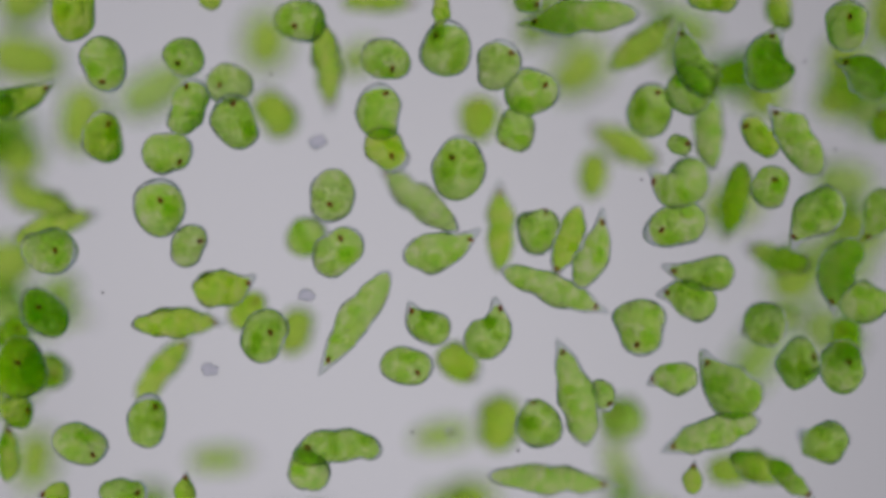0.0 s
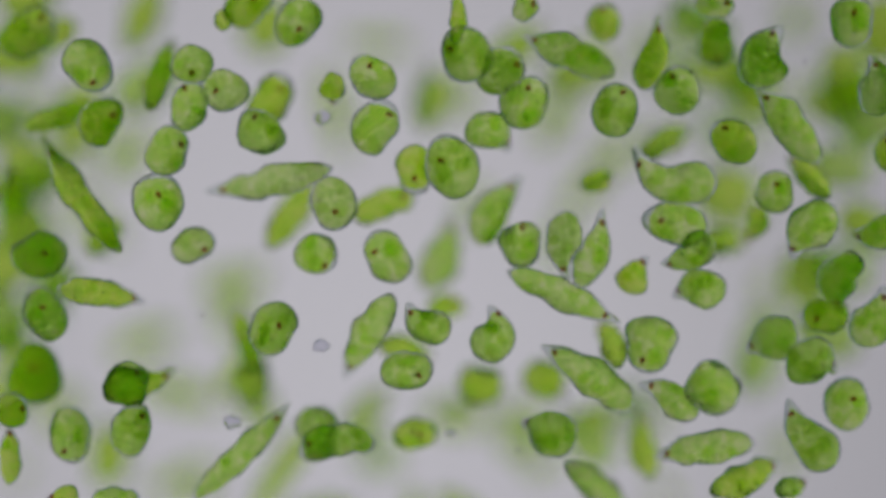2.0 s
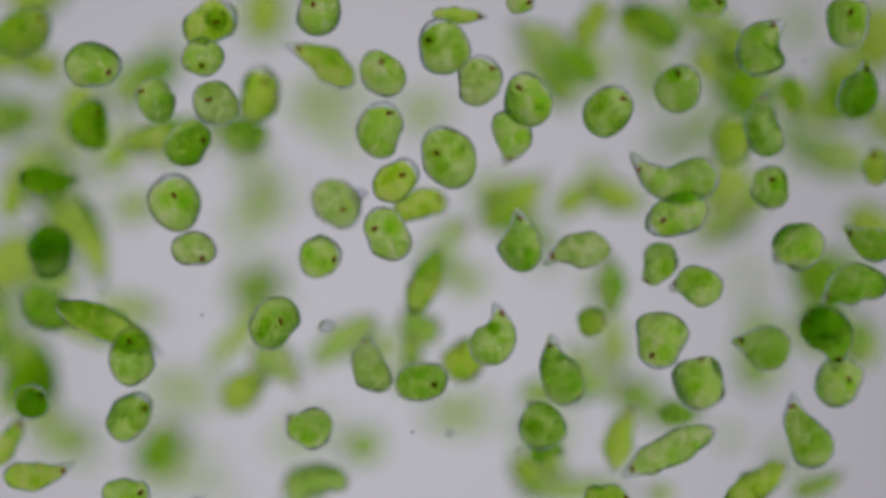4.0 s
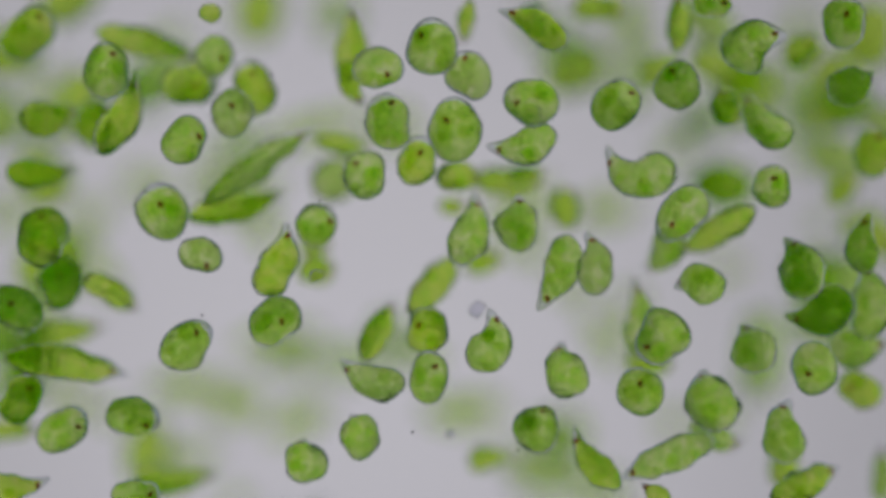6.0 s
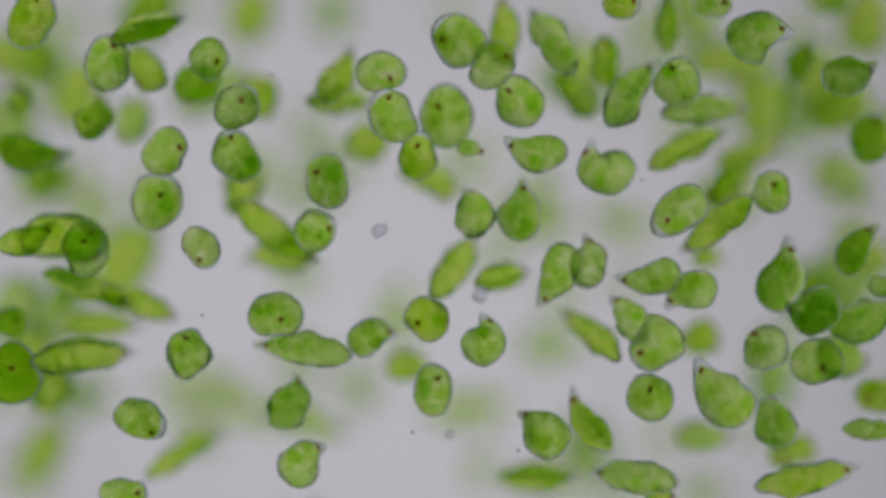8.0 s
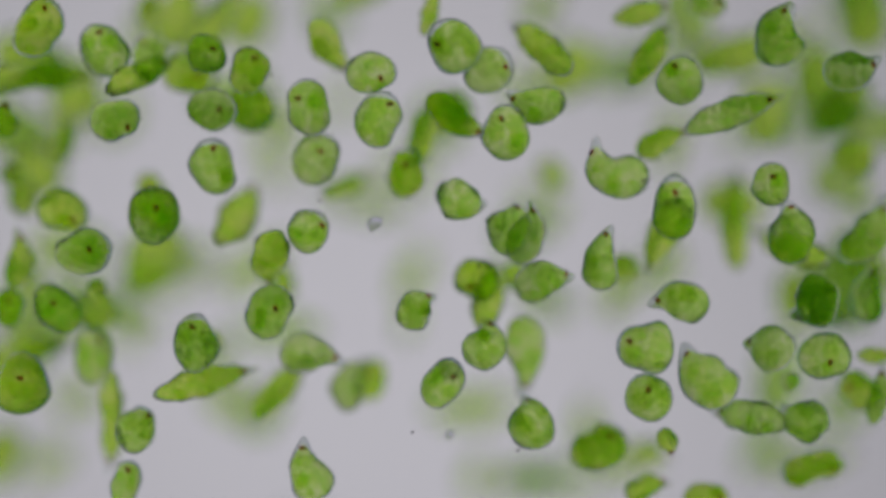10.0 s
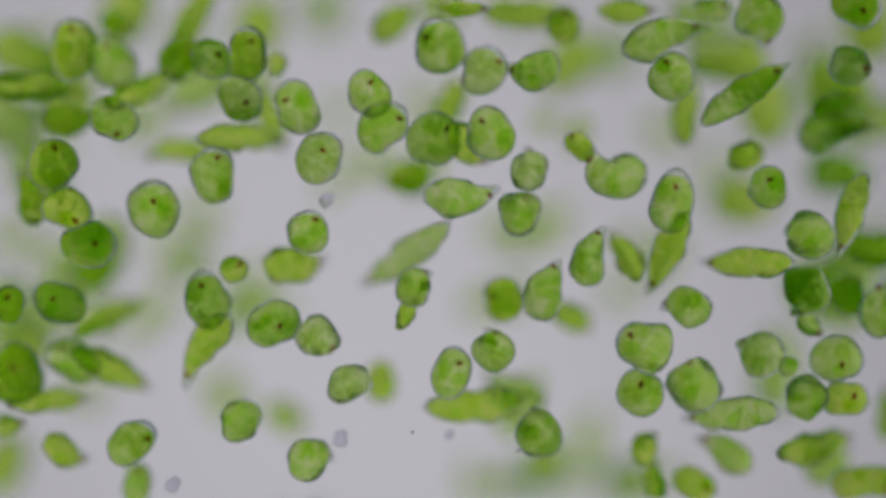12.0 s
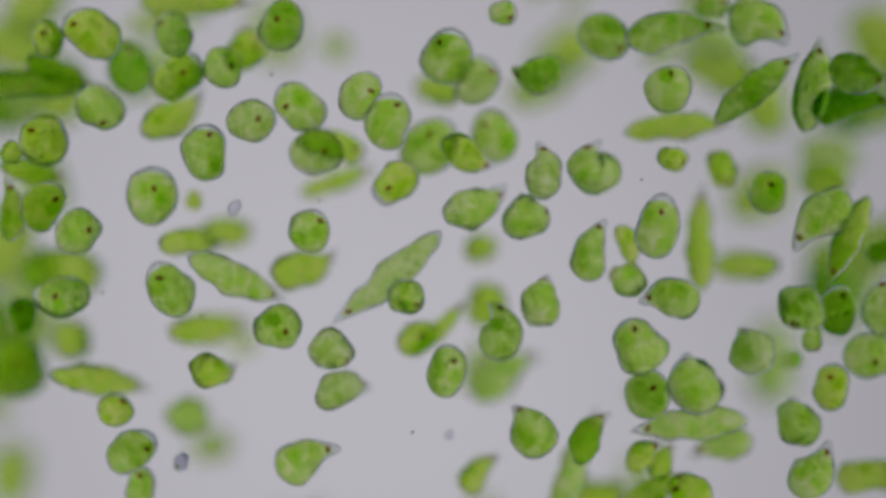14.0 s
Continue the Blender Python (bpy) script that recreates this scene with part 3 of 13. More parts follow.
def motions():
    walk(CELLS["c0"], swim((0, -187.9, 121.2, 4, 90, -0), (0.5, -184.5, 122.9, 4, 90, -0), (1, -189.7, 123.5, 4, 90, -0), (1.5, -200.3, 114.3, 4, 90, -0), (2, -214.4, 111.0, -32, 30, -7), (2.5, -215.1, 115.3, -30, 30, -35), (3, -216.7, 111.0, -32, 20, -27), (5.5, -215.3, 112.4, -32, 30, -5), (6, -213.8, 111.0, -32, 40, -0), (6.5, -211.7, 111.3, -10, 60, -0), (7, -211.1, 113.3, -10, 60, -0), (7.5, -210.2, 112.7, -10, 60, -0), (8, -210.2, 117.1, -10, 60, -0), (10.5, -203.0, 108.4, -10, 55, -0), (11, -197.6, 103.6, -30, 65, -0), (11.5, -191.7, 105.0, -29, 75, -0), (12, -190.2, 102.1, -29, 80, -5), (12.5, -185.7, 105.5, -10, 100, -28), (13, -179.4, 105.5, -10, 100, -48), (13.5, -169.8, 109.9, -10, 110, -41), (14, -178.5, 109.9, -10, 140, -8)))
    walk(CELLS["c1"], swim((0, -172.8, 93.6, -0, 290, -0), (0.5, -170.5, 95.6, -0, 270, -0), (1, -171.4, 96.2, -0, 290, -0), (1.5, -175.7, 95.0, -0, 300, -0), (2, -180.6, 92.7, -0, 310, -0), (2.5, -180.6, 95.6, -0, 310, -0), (3, -177.7, 95.0, -0, 310, -0), (4.25, -178.3, 92.4, -7, 380, -0), (5.5, -178.8, 89.9, -14, 450, -0), (6, -171.3, 91.2, -11, 450, -0), (6.5, -168.7, 91.3, -14, 450, -0), (7, -170.2, 93.3, -14, 450, -0), (7.5, -170.2, 95.1, -14, 450, -0), (8, -170.8, 94.9, -11, 450, -0), (10.5, -173.1, 102.9, -14, 490, -0), (11, -172.2, 100.0, -14, 490, -0), (11.5, -172.0, 98.1, -37, 500, -0), (12, -170.5, 96.7, -37, 490, -0), (12.5, -167.4, 92.2, -35, 480, -0), (13, -162.9, 92.1, -33, 490, -0), (13.5, -161.4, 90.6, -32, 490, -0), (14, -161.1, 93.7, -36, 470, -0)))
    walk(CELLS["c2"], swim((0, -131.5, 97.1, 5, 520, -0), (0.5, -132.3, 97.1, 5, 500, -0), (1, -129.4, 97.1, 5, 560, -0), (1.5, -126.6, 95.4, 5, 560, -0), (2, -127.2, 93.4, 5, 560, -0), (2.5, -128.6, 98.2, 5, 560, -0), (3, -127.2, 97.7, 5, 560, -0), (5.5, -116.5, 96.9, -11, 540, -0), (5.75, -117.0, 98.1, -20, 585, -0), (6, -117.5, 99.2, -29, 630, -0), (6.5, -116.1, 94.9, -30, 630, -0), (7, -120.4, 96.2, -28, 600, -0), (7.5, -120.8, 95.4, -9, 630, -0), (8, -119.3, 96.9, -9, 630, -0), (10.5, -120.8, 99.7, -9, 690, -0), (11, -117.8, 99.7, -8, 690, -0), (11.5, -119.3, 98.8, -8, 680, -0), (12, -117.9, 96.9, -9, 680, -0), (12.5, -119.3, 95.4, -9, 700, -0), (13, -117.8, 96.8, -8, 720, -0), (13.5, -114.9, 95.3, -7, 660, -0), (14, -112.1, 92.5, -9, 660, -0)))
    walk(CELLS["c3"], swim((0, -129.4, 72.0, 0, 70, -0), (0.5, -130.3, 72.6, 0, 80, -0), (1, -130.1, 71.9, 3, 80, -7), (1.5, -130.1, 72.5, 3, 80, -34), (2, -128.7, 72.0, 3, 80, -42), (2.5, -130.2, 74.8, 3, 80, -51), (3, -138.8, 74.8, 2, 110, -52), (5.5, -152.9, 82.0, -36, 120, -53), (6, -166.4, 86.3, -190, 107, -51), (6.5, -169.0, 84.7, -190, 93, -48), (7, -160.2, 77.6, -36, 80, -45), (7.5, -162.7, 72.9, -70, 80, -45), (8, -162.3, 66.8, -64, 80, -44), (10.5, -141.0, 102.3, -32, 90, -36), (11, -127.9, 100.8, -32, 60, -7), (11.5, -140.0, 111.8, -190, 66, -8), (12, -142.8, 115.4, -190, 72, -8), (12.5, -145.6, 119.1, -190, 78, -9), (13, -148.4, 122.7, -190, 84, -9), (13.5, -143.0, 119.5, -64, 90, -10), (14, -137.4, 109.4, -12, 110, -50)))
    walk(CELLS["c4"], swim((0, -109.5, 84.1, -14, 180, -12), (0.5, -107.8, 84.0, 3, 180, -58), (1, -108.8, 84.1, 0, 180, -70), (1.5, -110.2, 82.9, 0, 180, -58), (2, -111.0, 80.8, -4, 180, -12), (2.5, -114.8, 84.3, -5, 160, -0), (3, -119.6, 82.2, -3, 170, -0), (5.5, -107.3, 66.3, 0, 100, -0), (6, -107.5, 69.6, -14, 90, -0), (6.5, -110.2, 73.5, 0, 60, -0), (7, -110.2, 74.9, 0, 40, -0), (7.5, -108.8, 75.5, 0, 40, -0), (8, -104.5, 72.0, 0, 50, -0), (10.5, -119.6, 71.1, -14, -10, -0), (11, -110.9, 73.1, -14, -10, -0), (11.5, -108.0, 73.9, -14, -20, -0), (12, -103.6, 76.7, -11, -40, -0), (12.5, -102.3, 71.1, -14, -40, -0), (13, -99.4, 68.2, -14, 30, -0), (13.5, -98.7, 66.3, 0, 20, -0), (14, -97.3, 64.9, 0, 10, -0)))
    walk(CELLS["c5"], swim((0, -104.9, 64.8, 3, 110, -0), (0.5, -100.6, 62.1, -3, 120, -0), (1, -92.0, 65.2, -11, 130, -0), (1.5, -90.6, 62.3, -11, 140, -12), (2, -92.3, 59.9, 3, 130, -58), (2.5, -95.7, 62.8, 3, 130, -70), (3, -98.6, 61.1, 3, 160, -58), (5.5, -110.6, 59.2, -190, 140, -35), (6, -111.3, 57.8, -190, 136, -30), (6.5, -111.9, 56.3, -190, 132, -26), (7, -112.5, 54.8, -190, 128, -21), (7.5, -113.1, 53.3, -190, 124, -16), (8, -105.0, 47.9, -11, 120, -12), (10.5, -118.0, 42.1, -11, 90, -0), (11, -117.2, 41.9, 3, 60, -0), (11.5, -118.3, 38.2, -33, 90, -0), (12, -116.6, 37.8, -11, 90, -0), (12.5, -117.1, 40.7, -11, 90, -0), (13, -116.4, 41.9, 3, 90, -0), (13.5, -120.1, 44.7, 3, 90, -0), (14, -120.1, 49.0, 3, 90, -0)))
    walk(CELLS["c6"], swim((0, -139.5, 47.6, 4, 10, -0), (0.5, -142.4, 48.4, 4, 30, -0), (1, -142.6, 50.6, -3, 70, -0), (1.5, -140.4, 50.5, -1, 70, -0), (2, -138.6, 49.5, 5, 70, -0), (2.5, -133.5, 51.3, 5, 60, -0), (3, -129.5, 52.8, -10, 60, -0), (5.5, -128.6, 54.2, 4, 40, -0), (6, -130.1, 54.7, 4, 60, -0), (6.5, -135.8, 53.3, 4, 30, -0), (7, -141.5, 52.4, 4, 40, -0), (7.5, -141.5, 53.3, 4, 20, -0), (8, -139.8, 49.0, 4, 60, -0), (10.5, -169.7, 66.6, -8, 0, -0), (11, -169.0, 66.6, -10, -10, -0), (11.5, -168.4, 65.2, -10, -10, -0), (12, -168.4, 65.2, -10, -30, -0), (12.5, -171.3, 66.6, -10, -90, -0), (13, -172.8, 66.6, -10, -90, -0), (13.5, -173.5, 70.4, -38, -90, -0), (14, -175.6, 70.9, -10, -30, -0)))
    walk(CELLS["c7"], swim((0, -143.2, 20.9, 1, 90, -0), (0.5, -144.0, 21.1, -11, 90, -0), (1, -147.0, 23.0, -35, 90, -0), (1.5, -147.6, 24.2, -35, 90, -0), (2, -144.2, 23.8, -2, 90, -0), (2.5, -142.3, 25.5, 0, 90, -0), (3, -138.9, 25.5, 1, 90, -0), (5.5, -135.4, 19.3, -35, 130, -0), (6, -142.7, 19.1, -13, 110, -0), (6.5, -144.1, 21.9, -13, 105, -0), (7, -144.7, 21.9, -13, 90, -0), (7.5, -145.5, 24.0, -13, 90, -0), (8, -145.5, 24.0, -13, 70, -0), (10.5, -147.0, 16.2, -13, 90, -0), (11, -147.0, 19.1, -13, 100, -0), (11.5, -148.4, 20.5, -13, 100, -0), (12, -147.0, 20.5, -13, 100, -0), (12.5, -147.0, 22.8, -13, 100, -0), (13, -145.5, 24.8, -13, 90, -0), (13.5, -147.9, 26.3, -13, 80, -0), (14, -147.9, 26.9, -13, 80, -0)))
    walk(CELLS["c8"], swim((0, -128.9, 1.7, 0, 60, -0), (0.5, -132.0, 2.6, -18, 60, -0), (1, -132.5, 2.6, -36, 60, -0), (1.5, -130.1, 1.8, -36, 10, -0), (2, -127.7, 1.7, -14, 20, -0), (2.5, -127.1, 6.6, -4, 0, -0), (3, -126.8, 2.6, 0, 0, -0), (5.5, -124.5, -2.0, 0, -20, -0), (6, -123.1, -3.2, 0, -20, -0), (6.5, -123.1, 4.6, 0, -35, -0), (7, -123.7, 4.6, -10, -30, -0), (7.5, -121.1, 2.6, 0, -40, -0), (8, -123.1, 0.9, 0, -60, -12), (10.5, -138.4, -6.4, -190, -27, -31), (11, -139.3, -7.8, -190, -20, -35), (11.5, -140.1, -9.3, -190, -13, -39), (12, -141.0, -10.7, -190, -7, -43), (12.5, -132.5, -11.4, -36, 0, -47), (13, -119.3, -26.0, -36, 0, -12), (13.5, -124.0, -66.4, -120, 0, -12), (14, -124.0, -105.8, -120, 0, -12)))
    walk(CELLS["c9"], swim((0, -173.2, 57.2, -12, 100, -0), (0.5, -173.2, 58.6, -12, 100, -0), (1, -175.1, 60.0, -32, 80, -0), (1.5, -171.9, 65.2, -11, 60, -0), (2, -174.4, 65.2, -12, 60, -0), (2.5, -177.5, 67.9, -32, 90, -0), (3, -180.5, 63.0, -34, 90, -0), (5.5, -182.0, 66.8, -34, 90, -0), (6, -181.4, 65.3, -62, 90, -0), (6.25, -183.1, 55.3, -47, 45, -0), (6.5, -184.7, 45.5, -33, 0, -0), (7, -172.5, 18.0, -62, 0, -0), (7.5, -186.7, 19.3, -190, -1, -0), (8, -191.0, 19.5, -190, -3, -0), (10.5, -196.0, 19.1, -12, -10, -0), (11, -193.1, 17.6, -12, -20, -0), (11.5, -192.3, 18.2, -12, -30, -0), (12, -191.7, 19.9, -12, -20, -0), (12.5, -191.7, 21.1, -12, -20, -0), (13, -191.7, 23.4, -12, -40, -0), (13.5, -196.6, 23.2, 3, 30, -0), (14, -202.5, 21.8, 2, 60, -0)))
    walk(CELLS["c10"], swim((0, -88.3, 71.2, -62, 130, -0), (0.5, -88.6, 71.7, -34, 130, -0), (1, -91.5, 71.7, -34, 60, -0), (1.5, -87.2, 79.0, -34, 90, -0), (2, -88.6, 77.5, -34, 60, -0), (2.5, -90.6, 75.3, -12, 60, -0), (3, -91.5, 77.5, -34, 60, -0), (5.5, -98.8, 81.9, -34, 120, -0), (6, -97.4, 83.4, -34, 110, -0), (6.5, -100.1, 81.5, -62, 110, -12), (7, -97.1, 81.5, -62, 110, -58), (7.5, -97.1, 81.5, -62, 110, -70), (8, -95.7, 80.0, -62, 110, -68), (10.5, -98.6, 93.5, 2, 70, -52), (11, -97.9, 95.1, -14, 60, -10), (11.5, -100.3, 98.5, -14, 90, -0), (12, -100.4, 100.1, -18, 85, -0), (12.5, -100.1, 100.6, 2, 60, -0), (13, -100.0, 100.0, 3, 60, -11), (13.5, -100.9, 101.5, -16, 60, -54), (14, -101.7, 102.3, -34, 60, -65)))
    walk(CELLS["c11"], swim((0, -73.3, 117.0, -12, 180, -0), (0.5, -68.5, 107.0, 2, 180, -0), (1, -67.5, 101.9, -12, 180, -0), (1.5, -68.2, 105.9, -34, 180, -0), (2, -74.8, 115.8, -12, 240, -0), (2.5, -69.0, 111.4, -12, 180, -0), (2.75, -68.8, 116.2, -5, 135, -0), (3, -68.5, 121.0, 2, 90, -0), (5.5, -54.3, 122.4, -62, 90, -0), (6, -58.2, 129.7, -190, 92, -0), (6.5, -58.8, 129.9, -190, 94, -0), (7, -59.5, 130.1, -190, 96, -0), (7.5, -60.2, 130.3, -190, 99, -0), (8, -60.8, 130.6, -190, 101, -0), (10.5, -64.2, 131.7, -190, 111, -0), (11, -64.9, 131.9, -190, 114, -0), (11.5, -65.5, 132.1, -190, 116, -0), (12, -66.2, 132.4, -190, 118, -0), (12.5, -61.4, 121.7, 2, 120, -0), (13, -77.7, 115.8, -12, 90, -0), (13.5, -74.3, 113.6, 2, 95, -0), (14, -81.5, 113.6, 2, 80, -0)))
    walk(CELLS["c12"], swim((0, -60.1, 93.6, -34, 275, -49), (0.5, -62.4, 79.0, -34, 265, -41), (1, -54.3, 69.7, -62, 260, -45), (1.5, -58.4, 73.0, -190, 271, -43), (2, -59.2, 72.3, -190, 283, -41), (2.5, -60.1, 71.6, -190, 294, -38), (3, -60.9, 70.9, -190, 305, -36), (5.5, -65.2, 67.4, -190, 362, -24), (6, -66.0, 66.6, -190, 374, -22), (6.5, -62.4, 61.5, -34, 385, -19), (7, -48.4, 71.2, -62, 390, -48), (7.5, -54.3, 77.1, -62, 380, -61), (8, -51.4, 77.1, -62, 360, -60), (10.5, -100.1, 69.3, -190, 342, -56), (11, -109.3, 66.8, -190, 339, -55), (11.5, -110.4, 60.0, -32, 335, -54), (12, -103.2, 57.2, -34, 360, -52), (12.5, -92.7, 50.5, -62, 390, -60), (13, -95.2, 91.2, -120, 390, -60), (13.5, -95.2, 130.6, -120, 390, -60), (14, -95.2, 161.0, -120, 390, -60)))
    walk(CELLS["c13"], swim((0, -119.0, 127.4, -13, 0, -0), (0.5, -118.5, 117.0, -35, 0, -0), (0.75, -116.7, 118.5, -35, 45, -0), (1, -115.0, 119.9, -35, 90, -0), (1.5, -108.6, 118.7, -13, 80, -0), (2, -112.3, 117.2, -12, 80, -0), (2.5, -113.7, 118.1, -12, 80, -12), (2.75, -113.7, 116.6, -12, 40, -29), (3, -113.7, 115.2, -12, 0, -47), (5.5, -120.2, 122.2, -13, 0, -12), (6, -119.0, 120.9, -13, 0, -0), (6.5, -115.9, 121.0, 1, 0, -0), (7, -114.5, 120.7, 1, 0, -0), (7.5, -121.4, 128.5, -190, 9, -0), (8, -118.1, 125.5, -190, 18, -0), (10.5, -101.7, 110.7, -190, 63, -0), (11, -98.4, 107.8, -190, 72, -0), (11.5, -95.2, 104.8, -190, 81, -0), (12, -85.8, 95.1, -35, 90, -0), (12.5, -89.1, 138.2, -120, 90, -0), (13, -89.1, 161.0, -120, 90, -0), (13.5, -89.1, 161.0, -120, 90, -0), (14, -89.1, 161.0, -120, 90, -0)))
    walk(CELLS["c14"], swim((0, -215.0, 77.7, -14, 20, -7), (0.5, -215.0, 79.8, -14, 20, -36), (0.75, -204.1, 74.0, -14, -35, -42), (1, -193.3, 68.2, -14, -90, -47), (1.5, -189.0, 49.4, -14, -80, -42), (2, -206.5, 48.8, -190, -60, -46), (2.5, -208.5, 44.1, -190, -40, -49), (3, -196.7, 36.8, -36, -20, -52), (5.5, -211.3, 35.3, -36, 0, -18), (6, -207.0, 39.7, -36, 0, -25), (6.25, -211.8, 38.2, -34, 45, -19), (6.5, -216.6, 36.7, -31, 90, -13), (7, -204.9, 36.4, -14, 60, -37), (7.5, -223.6, 38.0, -190, 67, -38), (8, -225.6, 36.7, -190, 74, -39), (10.5, -219.7, 28.0, -32, 110, -44), (11, -217.9, 23.4, -14, 100, -9), (11.5, -220.1, 23.6, -36, 90, -9), (12, -214.3, 28.0, -36, 110, -37), (12.5, -222.9, 41.7, -64, 100, -16), (13, -213.9, 41.6, -62, 60, -36), (13.5, -258.9, 42.7, -120, 60, -36), (14, -264.9, 42.7, -120, 60, -36)))
    walk(CELLS["c15"], swim((0, -223.1, 72.5, 5, 62, -0), (0.5, -241.6, 77.2, -190, 61, -0), (1, -239.8, 75.4, -190, 61, -0), (1.5, -238.0, 73.5, -190, 61, -0), (2, -236.2, 71.7, -190, 60, -0), (2.5, -234.4, 69.8, -190, 60, -0), (3, -232.6, 68.0, -190, 59, -0), (5.5, -223.6, 58.7, -190, 57, -0), (6, -221.8, 56.9, -190, 57, -0), (6.5, -202.9, 50.7, -9, 56, -0), (7, -222.5, 53.2, -190, 58, -0), (7.5, -225.1, 51.5, -190, 59, -0), (8, -227.6, 49.7, -190, 60, -0), (10.5, -224.9, 38.3, -41, 68, -0), (11, -240.1, 42.7, -190, 70, -0), (11.5, -239.9, 44.5, -190, 72, -0), (12, -239.6, 46.3, -190, 75, -0), (12.5, -239.4, 48.1, -190, 77, -0), (13, -239.2, 49.9, -190, 80, -0), (13.5, -239.0, 51.7, -190, 82, -0), (14, -220.2, 49.3, -9, 84, -0)))
    walk(CELLS["c16"], swim((0, -213.9, 26.9, -63, 160, -50), (0.5, -221.0, 30.5, -190, 163, -45), (1, -215.8, 32.6, -190, 167, -39), (1.5, -195.3, 32.2, -20, 170, -34), (2, -186.0, 27.7, -13, 125, -15), (2.5, -203.2, 36.1, -190, 119, -18), (3, -205.1, 42.2, -190, 113, -21), (5.5, -214.6, 72.5, -190, 82, -35), (6, -216.5, 78.6, -190, 76, -38), (6.5, -204.1, 79.1, -37, 70, -41), (7, -196.1, 95.6, -13, 75, -41), (7.5, -196.6, 111.1, -35, 70, -44), (8, -213.2, 114.6, -190, 58, -38), (10.5, -211.2, 86.3, -35, 0, -10), (11, -211.7, 86.5, -40, 10, -0), (11.5, -212.0, 85.2, -44, 0, -10), (12, -211.4, 83.5, -37, 0, -48), (12.5, -211.2, 84.9, -35, 0, -48), (12.75, -215.3, 84.8, -33, 45, -29), (13, -219.5, 84.7, -30, 90, -10), (13.25, -222.6, 85.3, -47, 45, -5), (13.5, -225.7, 86.0, -63, 0, -0), (14, -210.9, 84.8, -32, 0, -0)))
    walk(CELLS["c17"], swim((0, -199.6, -0.6, 2, 355, -0), (0.5, -206.1, 1.7, -12, 370, -0), (1, -209.6, -5.5, -34, 370, -0), (1.5, -207.5, -2.6, -12, 370, -0), (2, -206.1, -2.6, -12, 370, -0), (2.5, -209.6, -1.2, -34, 370, -0), (2.75, -208.9, -0.4, -34, 410, -0), (3, -208.2, 0.3, -34, 450, -0), (5.5, -196.2, -11.4, -30, 450, -0), (6, -198.0, -17.2, -34, 450, -0), (6.5, -195.1, -21.6, -34, 450, -0), (7, -188.4, -6.9, -8, 450, -12), (7.5, -182.6, 0.3, -7, 450, -47), (8, -182.7, 0.3, -8, 450, -12), (9.25, -182.5, -0.4, -3, 405, -6), (10.5, -182.4, -1.1, 2, 360, -0), (11, -182.4, -0.6, 2, 360, -0), (11.5, -180.4, 0.3, 2, 360, -0), (12, -179.5, 2.6, 2, 360, -0), (12.5, -179.5, 3.7, 2, 360, -0), (13, -180.4, 6.0, 2, 350, -12), (13.5, -180.7, 9.5, -2, 360, -58), (14, -184.7, 9.5, 2, 360, -70)))
    walk(CELLS["c18"], swim((0, -199.6, 12.0, -36, 20, -28), (0.5, -176.2, 23.2, 0, 30, -33), (1, -192.2, 22.2, -190, 7, -28), (1.5, -192.5, 19.1, -190, -16, -22), (2, -192.8, 15.9, -190, -39, -17), (2.5, -193.1, 12.8, -190, -62, -12), (3, -178.6, 8.9, -11, -85, -7), (5.5, -194.2, -5.9, -190, -52, -7), (6, -194.4, -9.1, -190, -46, -7), (6.5, -194.5, -12.2, -190, -40, -7), (7, -194.7, -15.3, -190, -33, -7), (7.5, -194.8, -18.4, -190, -26, -7), (8, -181.9, -20.1, -33, -20, -7), (10.5, -167.7, -35.9, -190, -24, -25), (11, -151.5, -36.2, -36, -25, -29), (11.5, -166.7, -35.2, -64, -25, -17), (12, -175.6, -35.2, -64, 30, -38), (12.5, -185.6, -38.8, -190, 20, -29), (13, -185.6, -40.3, -190, 10, -19), (13.5, -173.4, -39.1, -36, 0, -10), (14, -219.5, -40.6, -120, 0, -10)))
    walk(CELLS["c19"], swim((0, -202.4, -32.1, 3, 130, -0), (0.5, -200.3, -31.2, 3, 120, -0), (1, -201.7, -32.9, -11, 120, -0), (1.5, -201.5, -31.4, -9, 110, -0), (2, -203.1, -32.9, -11, 110, -0), (2.5, -203.7, -28.9, -33, 90, -0), (3, -208.1, -31.8, -33, 120, -0), (5.5, -200.2, -27.5, -42, 140, -0), (6, -217.5, -30.0, -11, 140, -0), (6.5, -222.5, -33.2, -33, 130, -0), (7, -193.3, -28.8, -30, 180, -0), (7.25, -193.4, -24.5, -32, 135, -0), (7.5, -193.5, -20.1, -33, 90, -0), (8, -208.5, -23.6, -190, 98, -0), (10.5, -196.0, -31.2, 3, 140, -0), (11, -196.0, -32.1, 3, 150, -0), (11.5, -196.0, -31.2, 3, 150, -0), (12, -195.9, -27.1, -11, 150, -0), (12.5, -195.0, -24.2, -11, 180, -0), (13, -194.4, -23.4, -11, 180, -0), (13.5, -194.4, -22.8, -11, 180, -0), (14, -194.4, -24.2, -11, 180, -0)))
